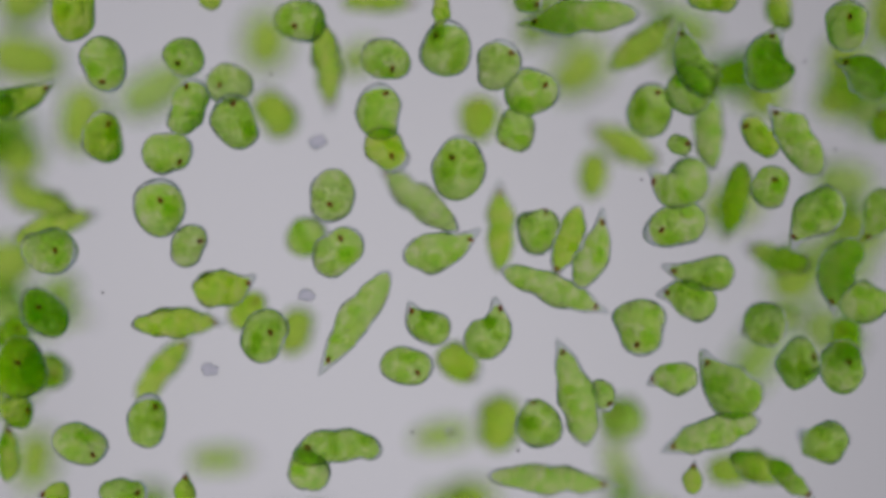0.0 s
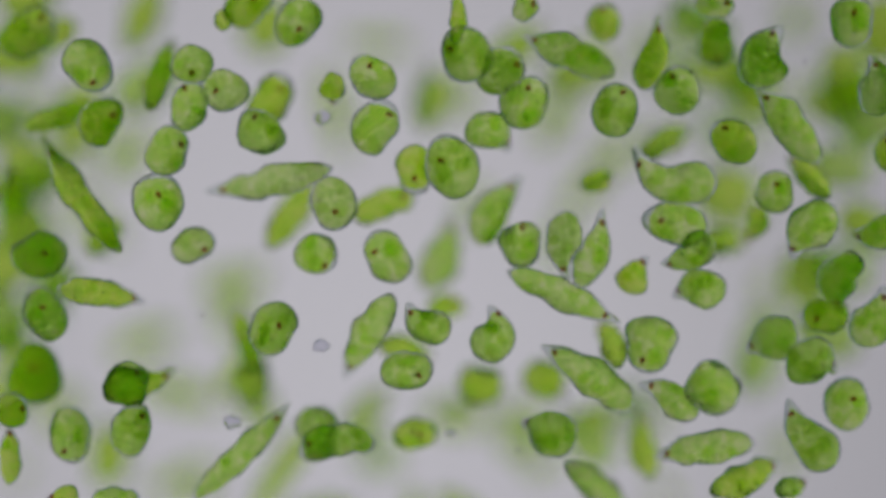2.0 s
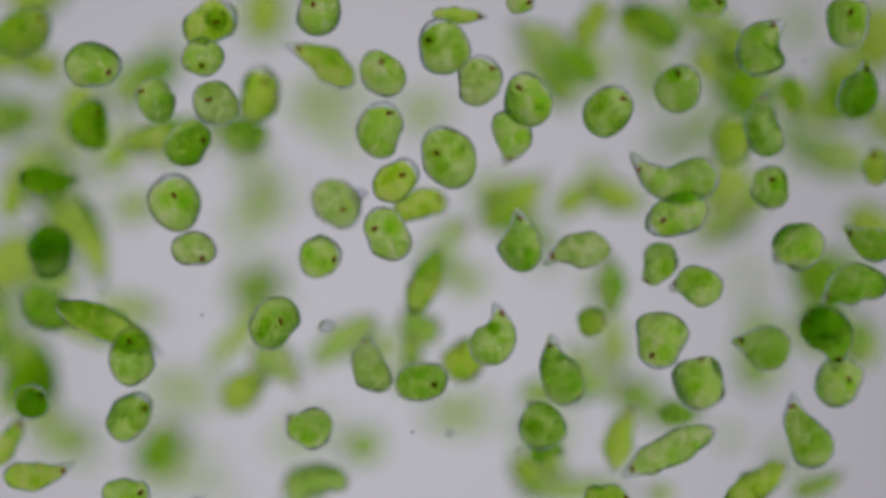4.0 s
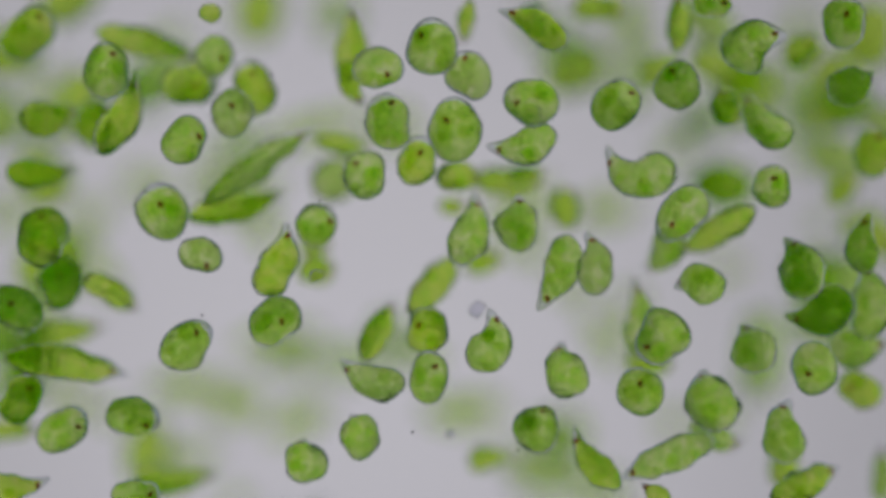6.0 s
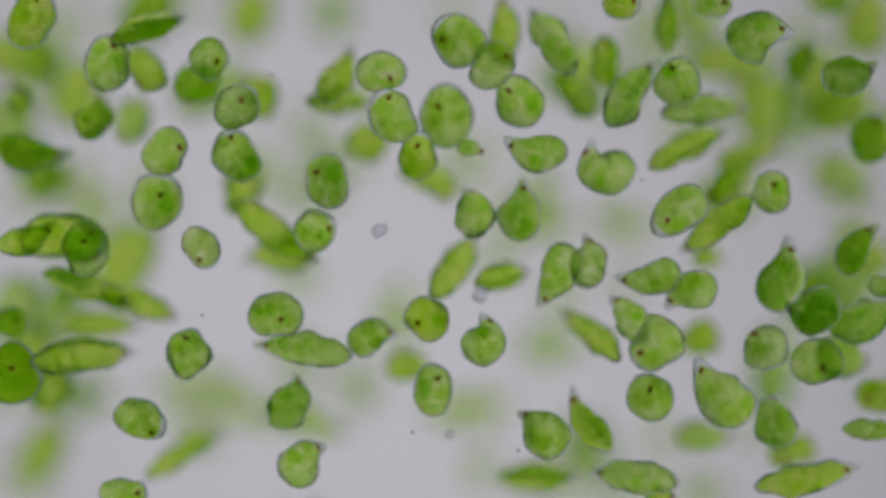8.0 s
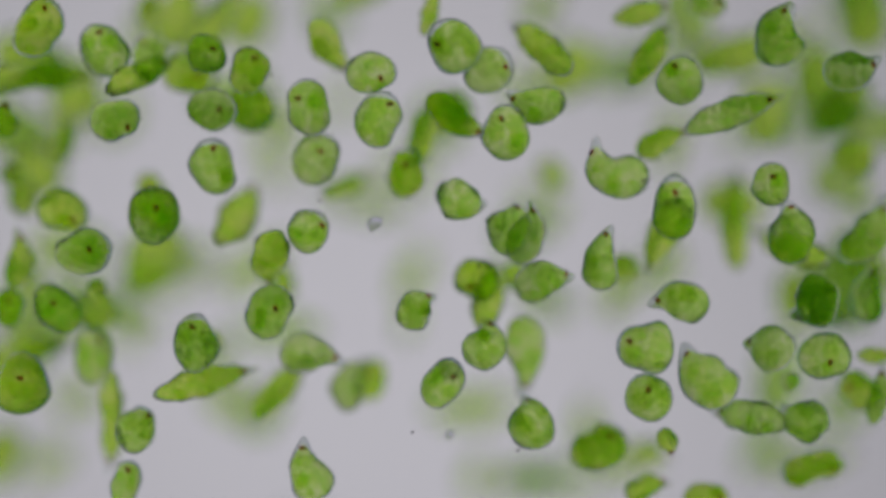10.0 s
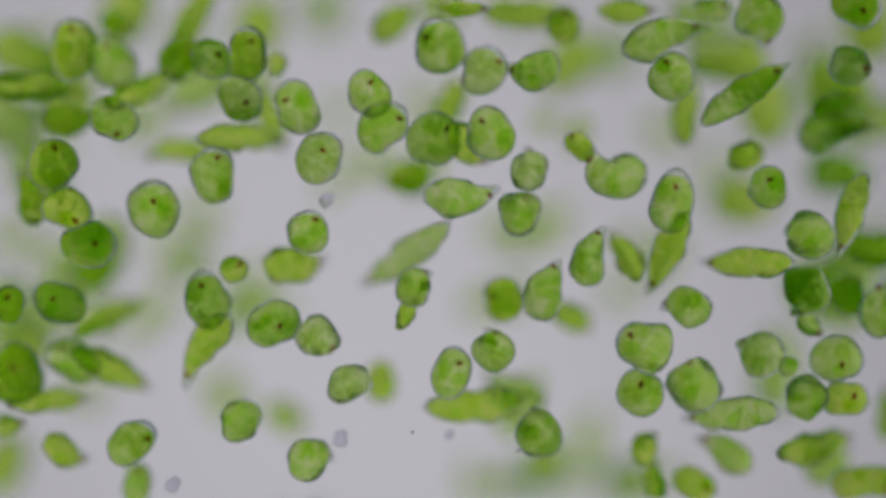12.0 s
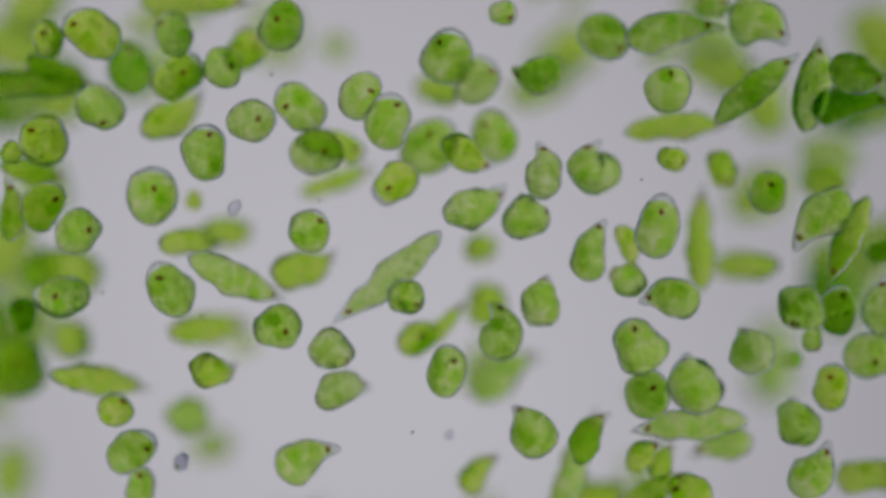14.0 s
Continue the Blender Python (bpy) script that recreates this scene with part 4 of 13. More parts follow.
    walk(CELLS["c20"], swim((0, -216.1, -60.2, -6, 90, -0), (0.5, -216.5, -63.1, -7, 90, -0), (1, -206.4, -69.6, -30, 90, -0), (1.5, -206.5, -69.6, -32, 90, -0), (2, -210.9, -63.8, -32, 90, -0), (2.5, -210.9, -63.8, -32, 90, -0), (3, -210.9, -69.6, -32, 90, -0), (5.5, -230.7, -65.8, -190, 26, -0), (6, -231.6, -64.0, -190, 13, -0), (6.5, -219.5, -58.7, -60, 0, -0), (6.75, -218.1, -58.3, -46, 45, -0), (7, -216.7, -58.0, -32, 90, -0), (7.5, -216.4, -63.7, -29, 90, -0), (8, -219.5, -63.1, -8, 90, -0), (10.5, -214.6, -68.9, -10, 90, -0), (11, -220.4, -63.8, -32, 90, -0), (11.5, -220.3, -66.7, -30, 90, -0), (12, -220.2, -63.7, -29, 90, -0), (12.5, -224.7, -58.7, -60, 90, -0), (13, -220.3, -61.7, -60, 90, -0), (13.5, -210.6, -58.7, -59, 90, -0), (14, -221.8, -61.7, -60, 90, -0)))
    walk(CELLS["c21"], swim((0, -206.0, -63.9, -36, 0, -0), (0.5, -204.0, -69.8, -36, 0, -10), (1, -193.3, -85.4, -64, 40, -41), (1.5, -207.5, -89.4, -190, 49, -38), (2, -210.6, -88.6, -190, 58, -34), (2.5, -213.8, -87.7, -190, 67, -31), (3, -216.9, -86.8, -190, 76, -27), (5.5, -214.9, -76.3, -14, 120, -10), (6, -214.7, -76.2, -12, 60, -0), (6.5, -217.1, -72.7, -36, 90, -0), (7, -226.8, -77.8, -190, 80, -4), (7.5, -221.0, -77.8, -190, 70, -8), (8, -203.7, -73.6, -64, 60, -12), (10.5, -180.0, -27.8, -64, 90, -47), (11, -191.9, -32.1, -190, 88, -41), (11.5, -193.4, -34.8, -190, 85, -35), (12, -195.0, -37.6, -190, 82, -29), (12.5, -185.9, -38.1, -64, 80, -23), (13, -181.5, -35.2, -64, 90, -58), (13.5, -187.9, -41.2, -70, 90, -64), (14, -193.3, -47.0, -64, 90, -70)))
    walk(CELLS["c22"], swim((0, -222.5, -43.4, -31, 30, -0), (0.5, -238.8, -46.2, -190, 28, -0), (1, -238.9, -45.8, -190, 26, -0), (1.5, -239.0, -45.4, -190, 24, -0), (2, -239.0, -45.0, -190, 22, -0), (2.5, -239.1, -44.6, -190, 21, -0), (3, -239.2, -44.2, -190, 19, -0), (5.5, -239.5, -42.3, -190, 9, -0), (6, -239.6, -41.9, -190, 8, -0), (6.5, -239.6, -41.5, -190, 6, -0), (7, -239.7, -41.1, -190, 4, -0), (7.5, -239.8, -40.7, -190, 2, -0), (8, -223.5, -37.6, -31, 0, -0), (9.25, -223.5, -33.2, -31, 45, -0), (10.5, -223.4, -28.8, -30, 90, -0), (11, -222.7, -28.5, -9, 90, -0), (11.5, -223.5, -30.3, -31, 90, -0), (12, -221.2, -28.5, -9, 90, -0), (12.5, -223.5, -30.3, -31, 90, -0), (13, -225.4, -35.1, -59, 90, -0), (13.5, -223.5, -35.3, -70, 90, -0), (14, -216.7, -34.7, -31, 90, -0)))
    walk(CELLS["c23"], swim((0, -217.8, -82.0, -14, 27, -0), (0.5, -220.9, -83.6, -16, 31, -0), (1, -222.9, -87.2, -35, 32, -0), (1.5, -220.3, -84.8, -9, 32, -0), (2, -220.2, -81.8, -8, 39, -0), (2.5, -220.1, -77.5, -8, 52, -0), (3, -220.1, -77.5, -7, 61, -0), (5.5, -192.9, -79.4, -59, 58, -0), (6, -203.8, -83.6, -190, 58, -0), (6.5, -203.3, -83.2, -190, 58, -0), (7, -202.7, -82.7, -190, 57, -0), (7.5, -202.1, -82.3, -190, 57, -0), (8, -201.6, -81.8, -190, 57, -0), (10.5, -198.8, -79.6, -190, 55, -0), (11, -198.2, -79.2, -190, 55, -0), (11.5, -197.7, -78.7, -190, 55, -0), (12, -197.1, -78.3, -190, 55, -0), (12.5, -185.6, -73.5, -59, 54, -0), (13, -175.9, -78.3, -31, 63, -0), (13.5, -171.2, -78.1, -9, 74, -0), (14, -167.5, -81.9, -9, 76, -0)))
    walk(CELLS["c24"], swim((0, -222.7, -104.0, -19, 90, -0), (0.25, -222.3, -105.9, -15, 45, -0), (0.5, -221.8, -107.9, -11, 0, -0), (1, -222.7, -106.4, -11, 0, -0), (1.5, -220.3, -103.5, -10, 0, -0), (1.75, -220.8, -104.3, -12, 45, -0), (2, -221.2, -105.1, -13, 90, -0), (2.5, -220.6, -100.8, -13, 90, -0), (3, -221.9, -100.7, -12, 90, -0), (4.25, -223.7, -98.9, -36, 45, -0), (5.5, -225.5, -97.1, -61, 0, -0), (6, -225.5, -94.2, -61, 0, -0), (6.5, -236.7, -94.5, -190, 1, -0), (7, -234.6, -89.3, -190, 2, -0), (7.5, -232.5, -84.1, -190, 3, -0), (8, -230.4, -78.9, -190, 4, -0), (10.5, -207.8, -49.9, -61, 10, -0), (11, -252.8, -51.2, -120, 10, -0), (11.5, -264.9, -51.2, -120, 10, -0), (12, -264.9, -51.2, -120, 10, -0), (12.5, -264.9, -51.2, -120, 10, -0), (13, -264.9, -51.2, -120, 10, -0), (13.5, -264.9, -51.2, -120, 10, -0), (14, -264.9, -51.2, -120, 10, -0)))
    walk(CELLS["c25"], swim((0, -184.2, -98.7, 1, 350, -0), (0.5, -192.8, -97.8, 1, 345, -12), (1, -200.5, -97.2, 1, 270, -47), (1.5, -191.8, -99.4, -14, 215, -12), (2, -190.3, -95.0, -13, 280, -0), (2.5, -201.2, -98.0, -16, 340, -0), (3, -200.6, -103.1, -63, 360, -0), (5.5, -210.9, -101.3, -190, 393, -0), (6, -194.6, -92.1, -13, 400, -0), (6.5, -208.7, -95.0, -190, 407, -0), (7, -206.8, -90.3, -190, 413, -0), (7.5, -204.9, -85.6, -190, 420, -0), (8, -203.0, -80.9, -190, 427, -0), (10.5, -178.7, -53.1, -13, 460, -0), (11, -185.7, -63.2, -10, 460, -0), (11.5, -191.5, -68.9, -11, 460, -0), (12, -190.4, -57.9, -31, 520, -0), (12.5, -184.6, -60.9, -31, 530, -0), (13, -231.6, -63.4, -120, 530, -0), (13.5, -264.9, -63.4, -120, 530, -0), (14, -264.9, -63.4, -120, 530, -0)))
    walk(CELLS["c26"], swim((0, -149.3, -87.1, 3, 450, -0), (0.5, -149.7, -86.8, -11, 450, -0), (1, -151.7, -87.7, -11, 450, -0), (1.5, -155.9, -89.1, 3, 450, -0), (2, -157.3, -91.4, 4, 440, -12), (2.5, -159.3, -88.5, 4, 450, -46), (3, -158.4, -84.8, -11, 450, -12), (4.25, -159.8, -86.2, -11, 405, -6), (5.5, -161.2, -87.7, -11, 360, -0), (6, -158.4, -86.2, -11, 360, -0), (6.5, -158.4, -87.7, -11, 360, -0), (7, -156.5, -90.8, 3, 360, -0), (7.5, -155.4, -90.5, -9, 350, -0), (8, -153.6, -87.1, 3, 340, -11), (9.25, -155.2, -89.6, -4, 395, -32), (10.5, -156.9, -92.0, -11, 450, -53), (11, -158.8, -90.6, 3, 450, -53), (11.5, -159.8, -96.3, -11, 450, -11), (12, -158.4, -99.2, -11, 405, -0), (12.5, -159.9, -101.6, -31, 430, -0), (13, -160.0, -100.2, -33, 405, -0), (13.5, -158.2, -103.5, -9, 405, -0), (14, -158.3, -103.5, -9, 400, -0)))
    walk(CELLS["c27"], swim((0, -134.4, -37.8, -11, 360, -42), (0.5, -128.0, -48.7, -10, 410, -15), (1, -129.5, -61.7, -11, 365, -34), (1.5, -132.4, -74.7, -10, 340, -36), (2, -142.7, -80.5, -190, 342, -35), (2.5, -142.0, -80.1, -190, 344, -35), (3, -141.4, -79.6, -190, 346, -35), (5.5, -137.9, -77.5, -190, 356, -33), (6, -137.2, -77.0, -190, 358, -32), (6.5, -136.5, -76.6, -190, 359, -32), (7, -135.8, -76.2, -190, 361, -32), (7.5, -135.1, -75.7, -190, 363, -31), (8, -134.4, -75.3, -190, 365, -31), (10.5, -120.1, -67.1, 3, 375, -29), (11, -132.4, -70.4, -11, 330, -33), (11.5, -160.2, -63.3, -16, 335, -15), (12, -170.9, -62.6, -42, 330, -42), (12.5, -162.1, -62.6, -41, 345, -56), (13, -174.6, -58.0, -33, 360, -47), (13.5, -170.2, -60.9, -33, 360, -51), (14, -176.0, -68.2, -33, 350, -34)))
    walk(CELLS["c28"], swim((0, -143.6, -61.0, -36, 50, -7), (0.5, -156.1, -61.6, -190, 43, -10), (1, -158.4, -57.9, -190, 35, -13), (1.5, -160.7, -54.2, -190, 28, -16), (2, -163.1, -50.5, -190, 21, -18), (2.5, -165.4, -46.8, -190, 14, -21), (3, -167.7, -43.2, -190, 6, -24), (5.5, -167.5, -23.1, -36, -30, -38), (6, -170.5, -23.1, -36, -35, -49), (6.5, -164.6, -21.6, -36, -30, -42), (7, -170.9, -27.5, -42, 10, -16), (7.5, -160.1, -14.2, -14, 20, -29), (8, -156.3, -29.0, -43, -20, -12), (10.5, -151.3, -13.0, -190, -5, -20), (11, -148.1, -9.4, -190, -2, -21), (11.5, -145.0, -5.8, -190, 1, -22), (12, -141.9, -2.2, -190, 4, -24), (12.5, -138.8, 1.4, -190, 7, -25), (13, -126.7, 4.7, -36, 10, -27), (13.5, -128.1, 3.2, -36, -10, -38), (14, -129.6, 3.2, -36, 0, -46)))
    walk(CELLS["c29"], swim((0, -110.1, -18.4, 2, 5, -42), (0.5, -112.5, -16.2, -15, 10, -8), (1, -118.8, -17.6, -190, 14, -8), (1.5, -115.9, -17.7, -190, 17, -7), (2, -113.1, -17.8, -190, 20, -6), (2.5, -110.3, -17.9, -190, 24, -5), (3, -107.5, -18.0, -190, 28, -4), (5.5, -87.2, -17.2, -34, 45, -0), (6, -84.8, -5.5, -10, 65, -11), (6.5, -86.8, -10.0, -62, 90, -53), (7, -86.8, -11.5, -62, 150, -53), (7.5, -87.1, -7.9, -70, 165, -38), (8, -86.8, -4.1, -62, 180, -22), (9.25, -87.3, -5.5, -37, 232, -38), (10.5, -87.7, -6.9, -12, 285, -54), (11, -86.4, -9.3, -70, 328, -50), (11.5, -80.5, -11.3, -12, 370, -47), (12, -75.5, -7.0, -34, 360, -39), (12.5, -74.0, -7.0, -32, 375, -34), (13, -74.1, -7.0, -34, 370, -30), (13.5, -72.6, -7.0, -34, 365, -29), (14, -71.1, -8.5, -34, 375, -29)))
    walk(CELLS["c30"], swim((0, -100.3, -31.8, -34, 50, -0), (0.5, -111.7, -37.7, -190, 40, -4), (1, -115.8, -41.4, -190, 30, -8), (1.5, -113.4, -42.5, -62, 20, -12), (2, -114.4, -41.4, -190, 18, -16), (2.5, -108.9, -37.7, -190, 16, -19), (3, -103.3, -34.1, -190, 13, -23), (5.5, -75.6, -15.8, -190, 2, -43), (6, -66.1, -11.5, -61, 0, -47), (6.5, -72.4, -12.9, -190, -7, -43), (7, -74.9, -13.6, -190, -13, -39), (7.5, -77.3, -14.3, -190, -20, -35), (8, -79.7, -15.0, -190, -27, -31), (10.5, -86.8, -17.4, -62, -60, -12), (11, -82.4, -11.5, -62, -30, -0), (11.5, -84.6, -51.2, -120, -30, -0), (12, -84.6, -90.6, -120, -30, -0), (12.5, -84.6, -130.0, -120, -30, -0), (13, -84.6, -161.0, -120, -30, -0), (13.5, -84.6, -161.0, -120, -30, -0), (14, -84.6, -161.0, -120, -30, -0)))
    walk(CELLS["c31"], swim((0, -90.2, -44.2, -1, 75, -0), (0.5, -90.7, -43.4, -1, 60, -0), (1, -90.8, -40.2, -15, 80, -0), (1.5, -87.9, -40.2, -15, 75, -0), (2, -85.9, -40.5, -1, 70, -0), (2.5, -86.2, -41.5, -10, 60, -0), (3, -84.9, -37.0, 2, 60, -0), (5.5, -85.9, -39.3, -1, 60, -0), (6, -85.0, -37.0, -1, 45, -0), (6.5, -84.4, -36.5, -1, 40, -0), (7, -84.4, -33.6, -1, 40, -0), (7.5, -84.4, -34.7, -1, 20, -0), (8, -84.8, -34.1, 4, 10, -0), (10.5, -87.9, -31.9, -1, 80, -0), (11, -86.3, -33.5, 2, 60, -0), (11.5, -85.8, -35.6, 2, 45, -0), (12, -85.9, -38.5, -1, 30, -0), (12.5, -83.8, -39.1, -1, 15, -0), (13, -83.8, -38.5, -1, 0, -0), (13.5, -85.0, -38.5, -1, -20, -12), (14, -84.4, -39.9, -1, 0, -58)))
    walk(CELLS["c32"], swim((0, -78.1, -42.6, -65, 240, -40), (0.5, -82.5, -47.0, -65, 240, -29), (1, -92.8, -63.3, -65, 255, -14), (1.5, -98.8, -73.6, -65, 240, -42), (2, -100.5, -69.4, -70, 255, -49), (2.5, -101.7, -64.8, -65, 270, -57), (3, -101.6, -67.1, 1, 250, -53), (5.5, -112.9, -83.2, -190, 200, -23), (6, -113.3, -85.2, -190, 190, -17), (6.5, -107.6, -82.5, -65, 180, -11), (7, -114.3, -86.7, -190, 174, -10), (7.5, -114.8, -86.1, -190, 168, -9), (8, -115.3, -85.6, -190, 162, -8), (10.5, -117.9, -83.0, -190, 133, -4), (11, -118.4, -82.5, -190, 128, -3), (11.5, -119.0, -82.0, -190, 122, -2), (12, -119.5, -81.5, -190, 116, -1), (12.5, -110.2, -74.4, -1, 110, -0), (13, -116.4, -117.9, -120, 110, -0), (13.5, -116.4, -157.3, -120, 110, -0), (14, -116.4, -161.0, -120, 110, -0)))
    walk(CELLS["c33"], swim((0, -45.6, -37.6, 2, 236, -0), (0.5, -45.6, -38.4, 2, 235, -4), (1, -40.1, -37.2, -12, 245, -21), (1.5, -38.6, -37.2, -10, 245, -33), (2, -38.7, -44.4, -12, 240, -39), (2.5, -47.1, -46.4, -70, 238, -41), (3, -53.6, -46.4, -34, 235, -42), (5.5, -55.5, -60.4, -190, 182, -40), (6, -55.2, -62.6, -190, 171, -40), (6.5, -54.8, -64.7, -190, 161, -39), (7, -49.9, -61.4, 2, 150, -39), (7.5, -61.4, -57.1, 2, 170, -46), (8, -71.6, -50.9, -4, 175, -36), (10.5, -98.6, -43.5, -190, 186, -24), (11, -102.8, -41.1, -190, 188, -21), (11.5, -107.0, -38.8, -190, 191, -19), (12, -111.1, -36.4, -190, 193, -16), (12.5, -107.7, -31.8, -37, 195, -14), (13, -114.8, -28.3, -190, 242, -21), (13.5, -114.3, -22.6, -190, 288, -27), (14, -105.0, -15.6, -12, 335, -34)))
    walk(CELLS["c34"], swim((0, -69.7, 6.1, -34, -8, -0), (0.5, -68.1, 2.6, -12, -17, -0), (1, -69.0, 1.2, -12, -26, -0), (1.5, -64.6, -0.3, -12, -28, -0), (2, -64.6, -2.6, -12, -25, -0), (2.5, -64.1, -4.0, -12, -15, -0), (3, -61.8, -6.1, -12, 6, -0), (5.5, -64.6, 8.4, -12, 29, -0), (6, -64.8, 12.4, -17, 44, -0), (6.5, -61.8, 10.4, -12, 47, -0), (7, -61.8, 8.4, -12, 36, -0), (7.5, -64.1, 4.6, -12, 26, -0), (8, -65.2, 9.5, -12, 38, -0), (10.5, -68.5, 9.5, 2, 56, -0), (11, -67.7, 10.3, 2, 69, -0), (11.5, -68.5, 8.9, 2, 81, -0), (12, -68.5, 8.9, 2, 88, -0), (12.5, -68.5, 9.5, 2, 90, -0), (13, -67.7, 8.9, 2, 88, -0), (13.5, -67.7, 8.9, 2, 81, -0), (14, -67.7, 9.5, 2, 71, -0)))
    walk(CELLS["c35"], swim((0, -53.3, -1.1, 2, 40, -0), (0.5, -43.0, -2.6, -12, 100, -0), (1, -34.9, 4.6, -12, 135, -0), (1.5, -28.6, 0.9, -15, 120, -0), (2, -28.6, -4.0, -12, 120, -0), (2.5, -27.1, -4.0, -12, 120, -0), (3, -27.5, -5.4, 2, 120, -0), (5.5, -35.6, 34.7, 2, 110, -12), (6, -40.1, 37.8, -12, 90, -58), (6.5, -42.5, 47.5, -62, 60, -70), (7, -46.4, 48.4, -34, 90, -58), (7.5, -54.1, 43.2, 5, 90, -12), (8, -59.1, 34.7, 2, 100, -0), (10.5, -70.0, 76.3, 2, 100, -0), (11, -71.4, 75.4, 2, 110, -0), (11.5, -72.8, 74.8, 2, 110, -0), (12, -74.7, 72.4, -12, 110, -0), (12.5, -73.7, 72.5, 2, 110, -0), (13, -73.4, 71.4, 2, 100, -0), (13.5, -74.7, 73.9, -12, 130, -0), (14, -73.3, 72.4, -11, 140, -0)))
    walk(CELLS["c36"], swim((0, -56.5, 27.0, 1, 255, -0), (0.5, -58.0, 25.5, 1, 265, -0), (1, -58.4, 24.6, 5, 220, -0), (1.5, -58.0, 22.7, 1, 220, -0), (2, -55.7, 23.2, 1, 280, -0), (2.5, -57.1, 22.7, 1, 290, -0), (3, -55.7, 20.4, 1, 290, -0), (5.5, -54.4, 32.8, -63, 360, -12), (6, -57.3, 35.8, -63, 360, -58), (6.5, -53.1, 37.8, -13, 360, -58), (7, -58.5, 34.7, 1, 360, -12), (7.5, -64.5, 25.6, -5, 360, -0), (8, -69.7, 31.6, -190, 370, -0), (10.5, -62.8, 46.2, 1, 420, -0), (11, -61.4, 45.3, 1, 410, -0), (11.5, -62.8, 46.2, 1, 420, -0), (12, -62.8, 46.2, 1, 420, -0), (12.5, -63.2, 48.8, -13, 420, -0), (13, -64.7, 52.3, -13, 420, -0), (13.5, -61.7, 49.9, -10, 370, -0), (14, -64.8, 49.4, -16, 360, -0)))
    walk(CELLS["c37"], swim((0, -32.1, 69.9, 3, 90, -0), (0.5, -28.4, 65.6, 3, 90, -0), (1, -28.4, 63.9, 3, 80, -0), (1.5, -31.4, 66.6, -11, 90, -0), (2, -34.1, 61.9, 4, 60, -0), (2.5, -34.1, 63.3, 3, 70, -0), (3, -33.2, 60.5, 3, 75, -0), (5.5, -29.2, 61.9, 3, 90, -0), (6, -27.5, 64.8, 3, 100, -0), (6.5, -25.5, 67.6, 3, 120, -0), (7, -25.5, 66.8, 3, 110, -0), (7.5, -26.9, 67.6, 5, 110, -0), (8, -25.5, 67.6, 5, 120, -0), (10.5, -33.2, 64.8, 3, 60, -0), (11, -30.6, 63.3, 6, 50, -0), (11.5, -31.2, 61.8, 6, 40, -0), (12, -30.3, 61.8, 6, 45, -0), (12.5, -29.2, 63.2, 6, 55, -0), (13, -27.5, 63.3, 6, 85, -0), (13.5, -26.9, 64.7, 6, 85, -0), (14, -27.5, 64.7, 6, 80, -0)))
    walk(CELLS["c38"], swim((0, -29.0, 95.5, 3, 340, -0), (0.5, -26.9, 94.3, 3, 375, -0), (1, -28.4, 92.6, 3, 420, -0), (1.5, -33.3, 91.4, 3, 490, -0), (2, -35.6, 87.8, 0, 500, -0), (2.5, -37.0, 89.1, 3, 575, -0), (3, -28.4, 89.7, 3, 520, -0), (5.5, -34.1, 89.1, 3, 450, -0), (5.75, -33.4, 90.3, 3, 405, -0), (6, -32.7, 91.4, 3, 360, -0), (6.5, -32.7, 92.0, 3, 360, -0), (7, -29.8, 91.4, 3, 360, -0), (7.5, -31.3, 90.2, -2, 360, -0), (8, -31.3, 89.4, -2, 360, -0), (10.5, -37.0, 88.6, 3, 370, -0), (11, -35.7, 81.4, -4, 390, -0), (11.5, -35.7, 80.8, -4, 460, -0), (12, -37.1, 79.4, -5, 480, -0), (12.5, -37.1, 80.8, -5, 500, -0), (13, -41.4, 79.4, -4, 500, -0), (13.5, -40.0, 81.4, -4, 490, -0), (14, -41.4, 77.9, -3, 420, -0)))
    walk(CELLS["c39"], swim((0, -28.6, 50.8, -10, 310, -0), (0.5, -17.0, 55.2, -14, 270, -0), (1, -14.2, 52.9, -14, 270, -12), (1.5, -19.9, 45.0, -12, 290, -47), (2, -14.2, 40.7, -14, 270, -12), (2.5, -20.7, 41.0, 0, 340, -0), (3, -27.0, 34.7, 0, 370, -0), (5.5, -15.0, 40.2, -14, 430, -0), (6, -13.3, 45.1, -14, 430, -0), (6.5, -15.0, 49.4, -14, 440, -0), (7, -13.3, 52.3, -14, 430, -11), (7.5, -14.1, 49.3, -11, 450, -43), (8, -13.3, 47.9, -11, 450, -11), (10.5, -20.1, 38.2, -33, 450, -0), (11, -15.8, 38.2, -36, 450, -0), (11.5, -18.7, 36.8, -36, 460, -0), (11.75, -18.8, 37.0, -50, 500, -0), (12, -18.9, 37.2, -64, 540, -0), (12.5, -28.8, 33.8, -32, 555, -0), (13, -27.4, 33.8, -31, 560, -0), (13.5, -23.0, 33.8, -32, 575, -0), (14, -24.3, 33.5, -14, 580, -0)))
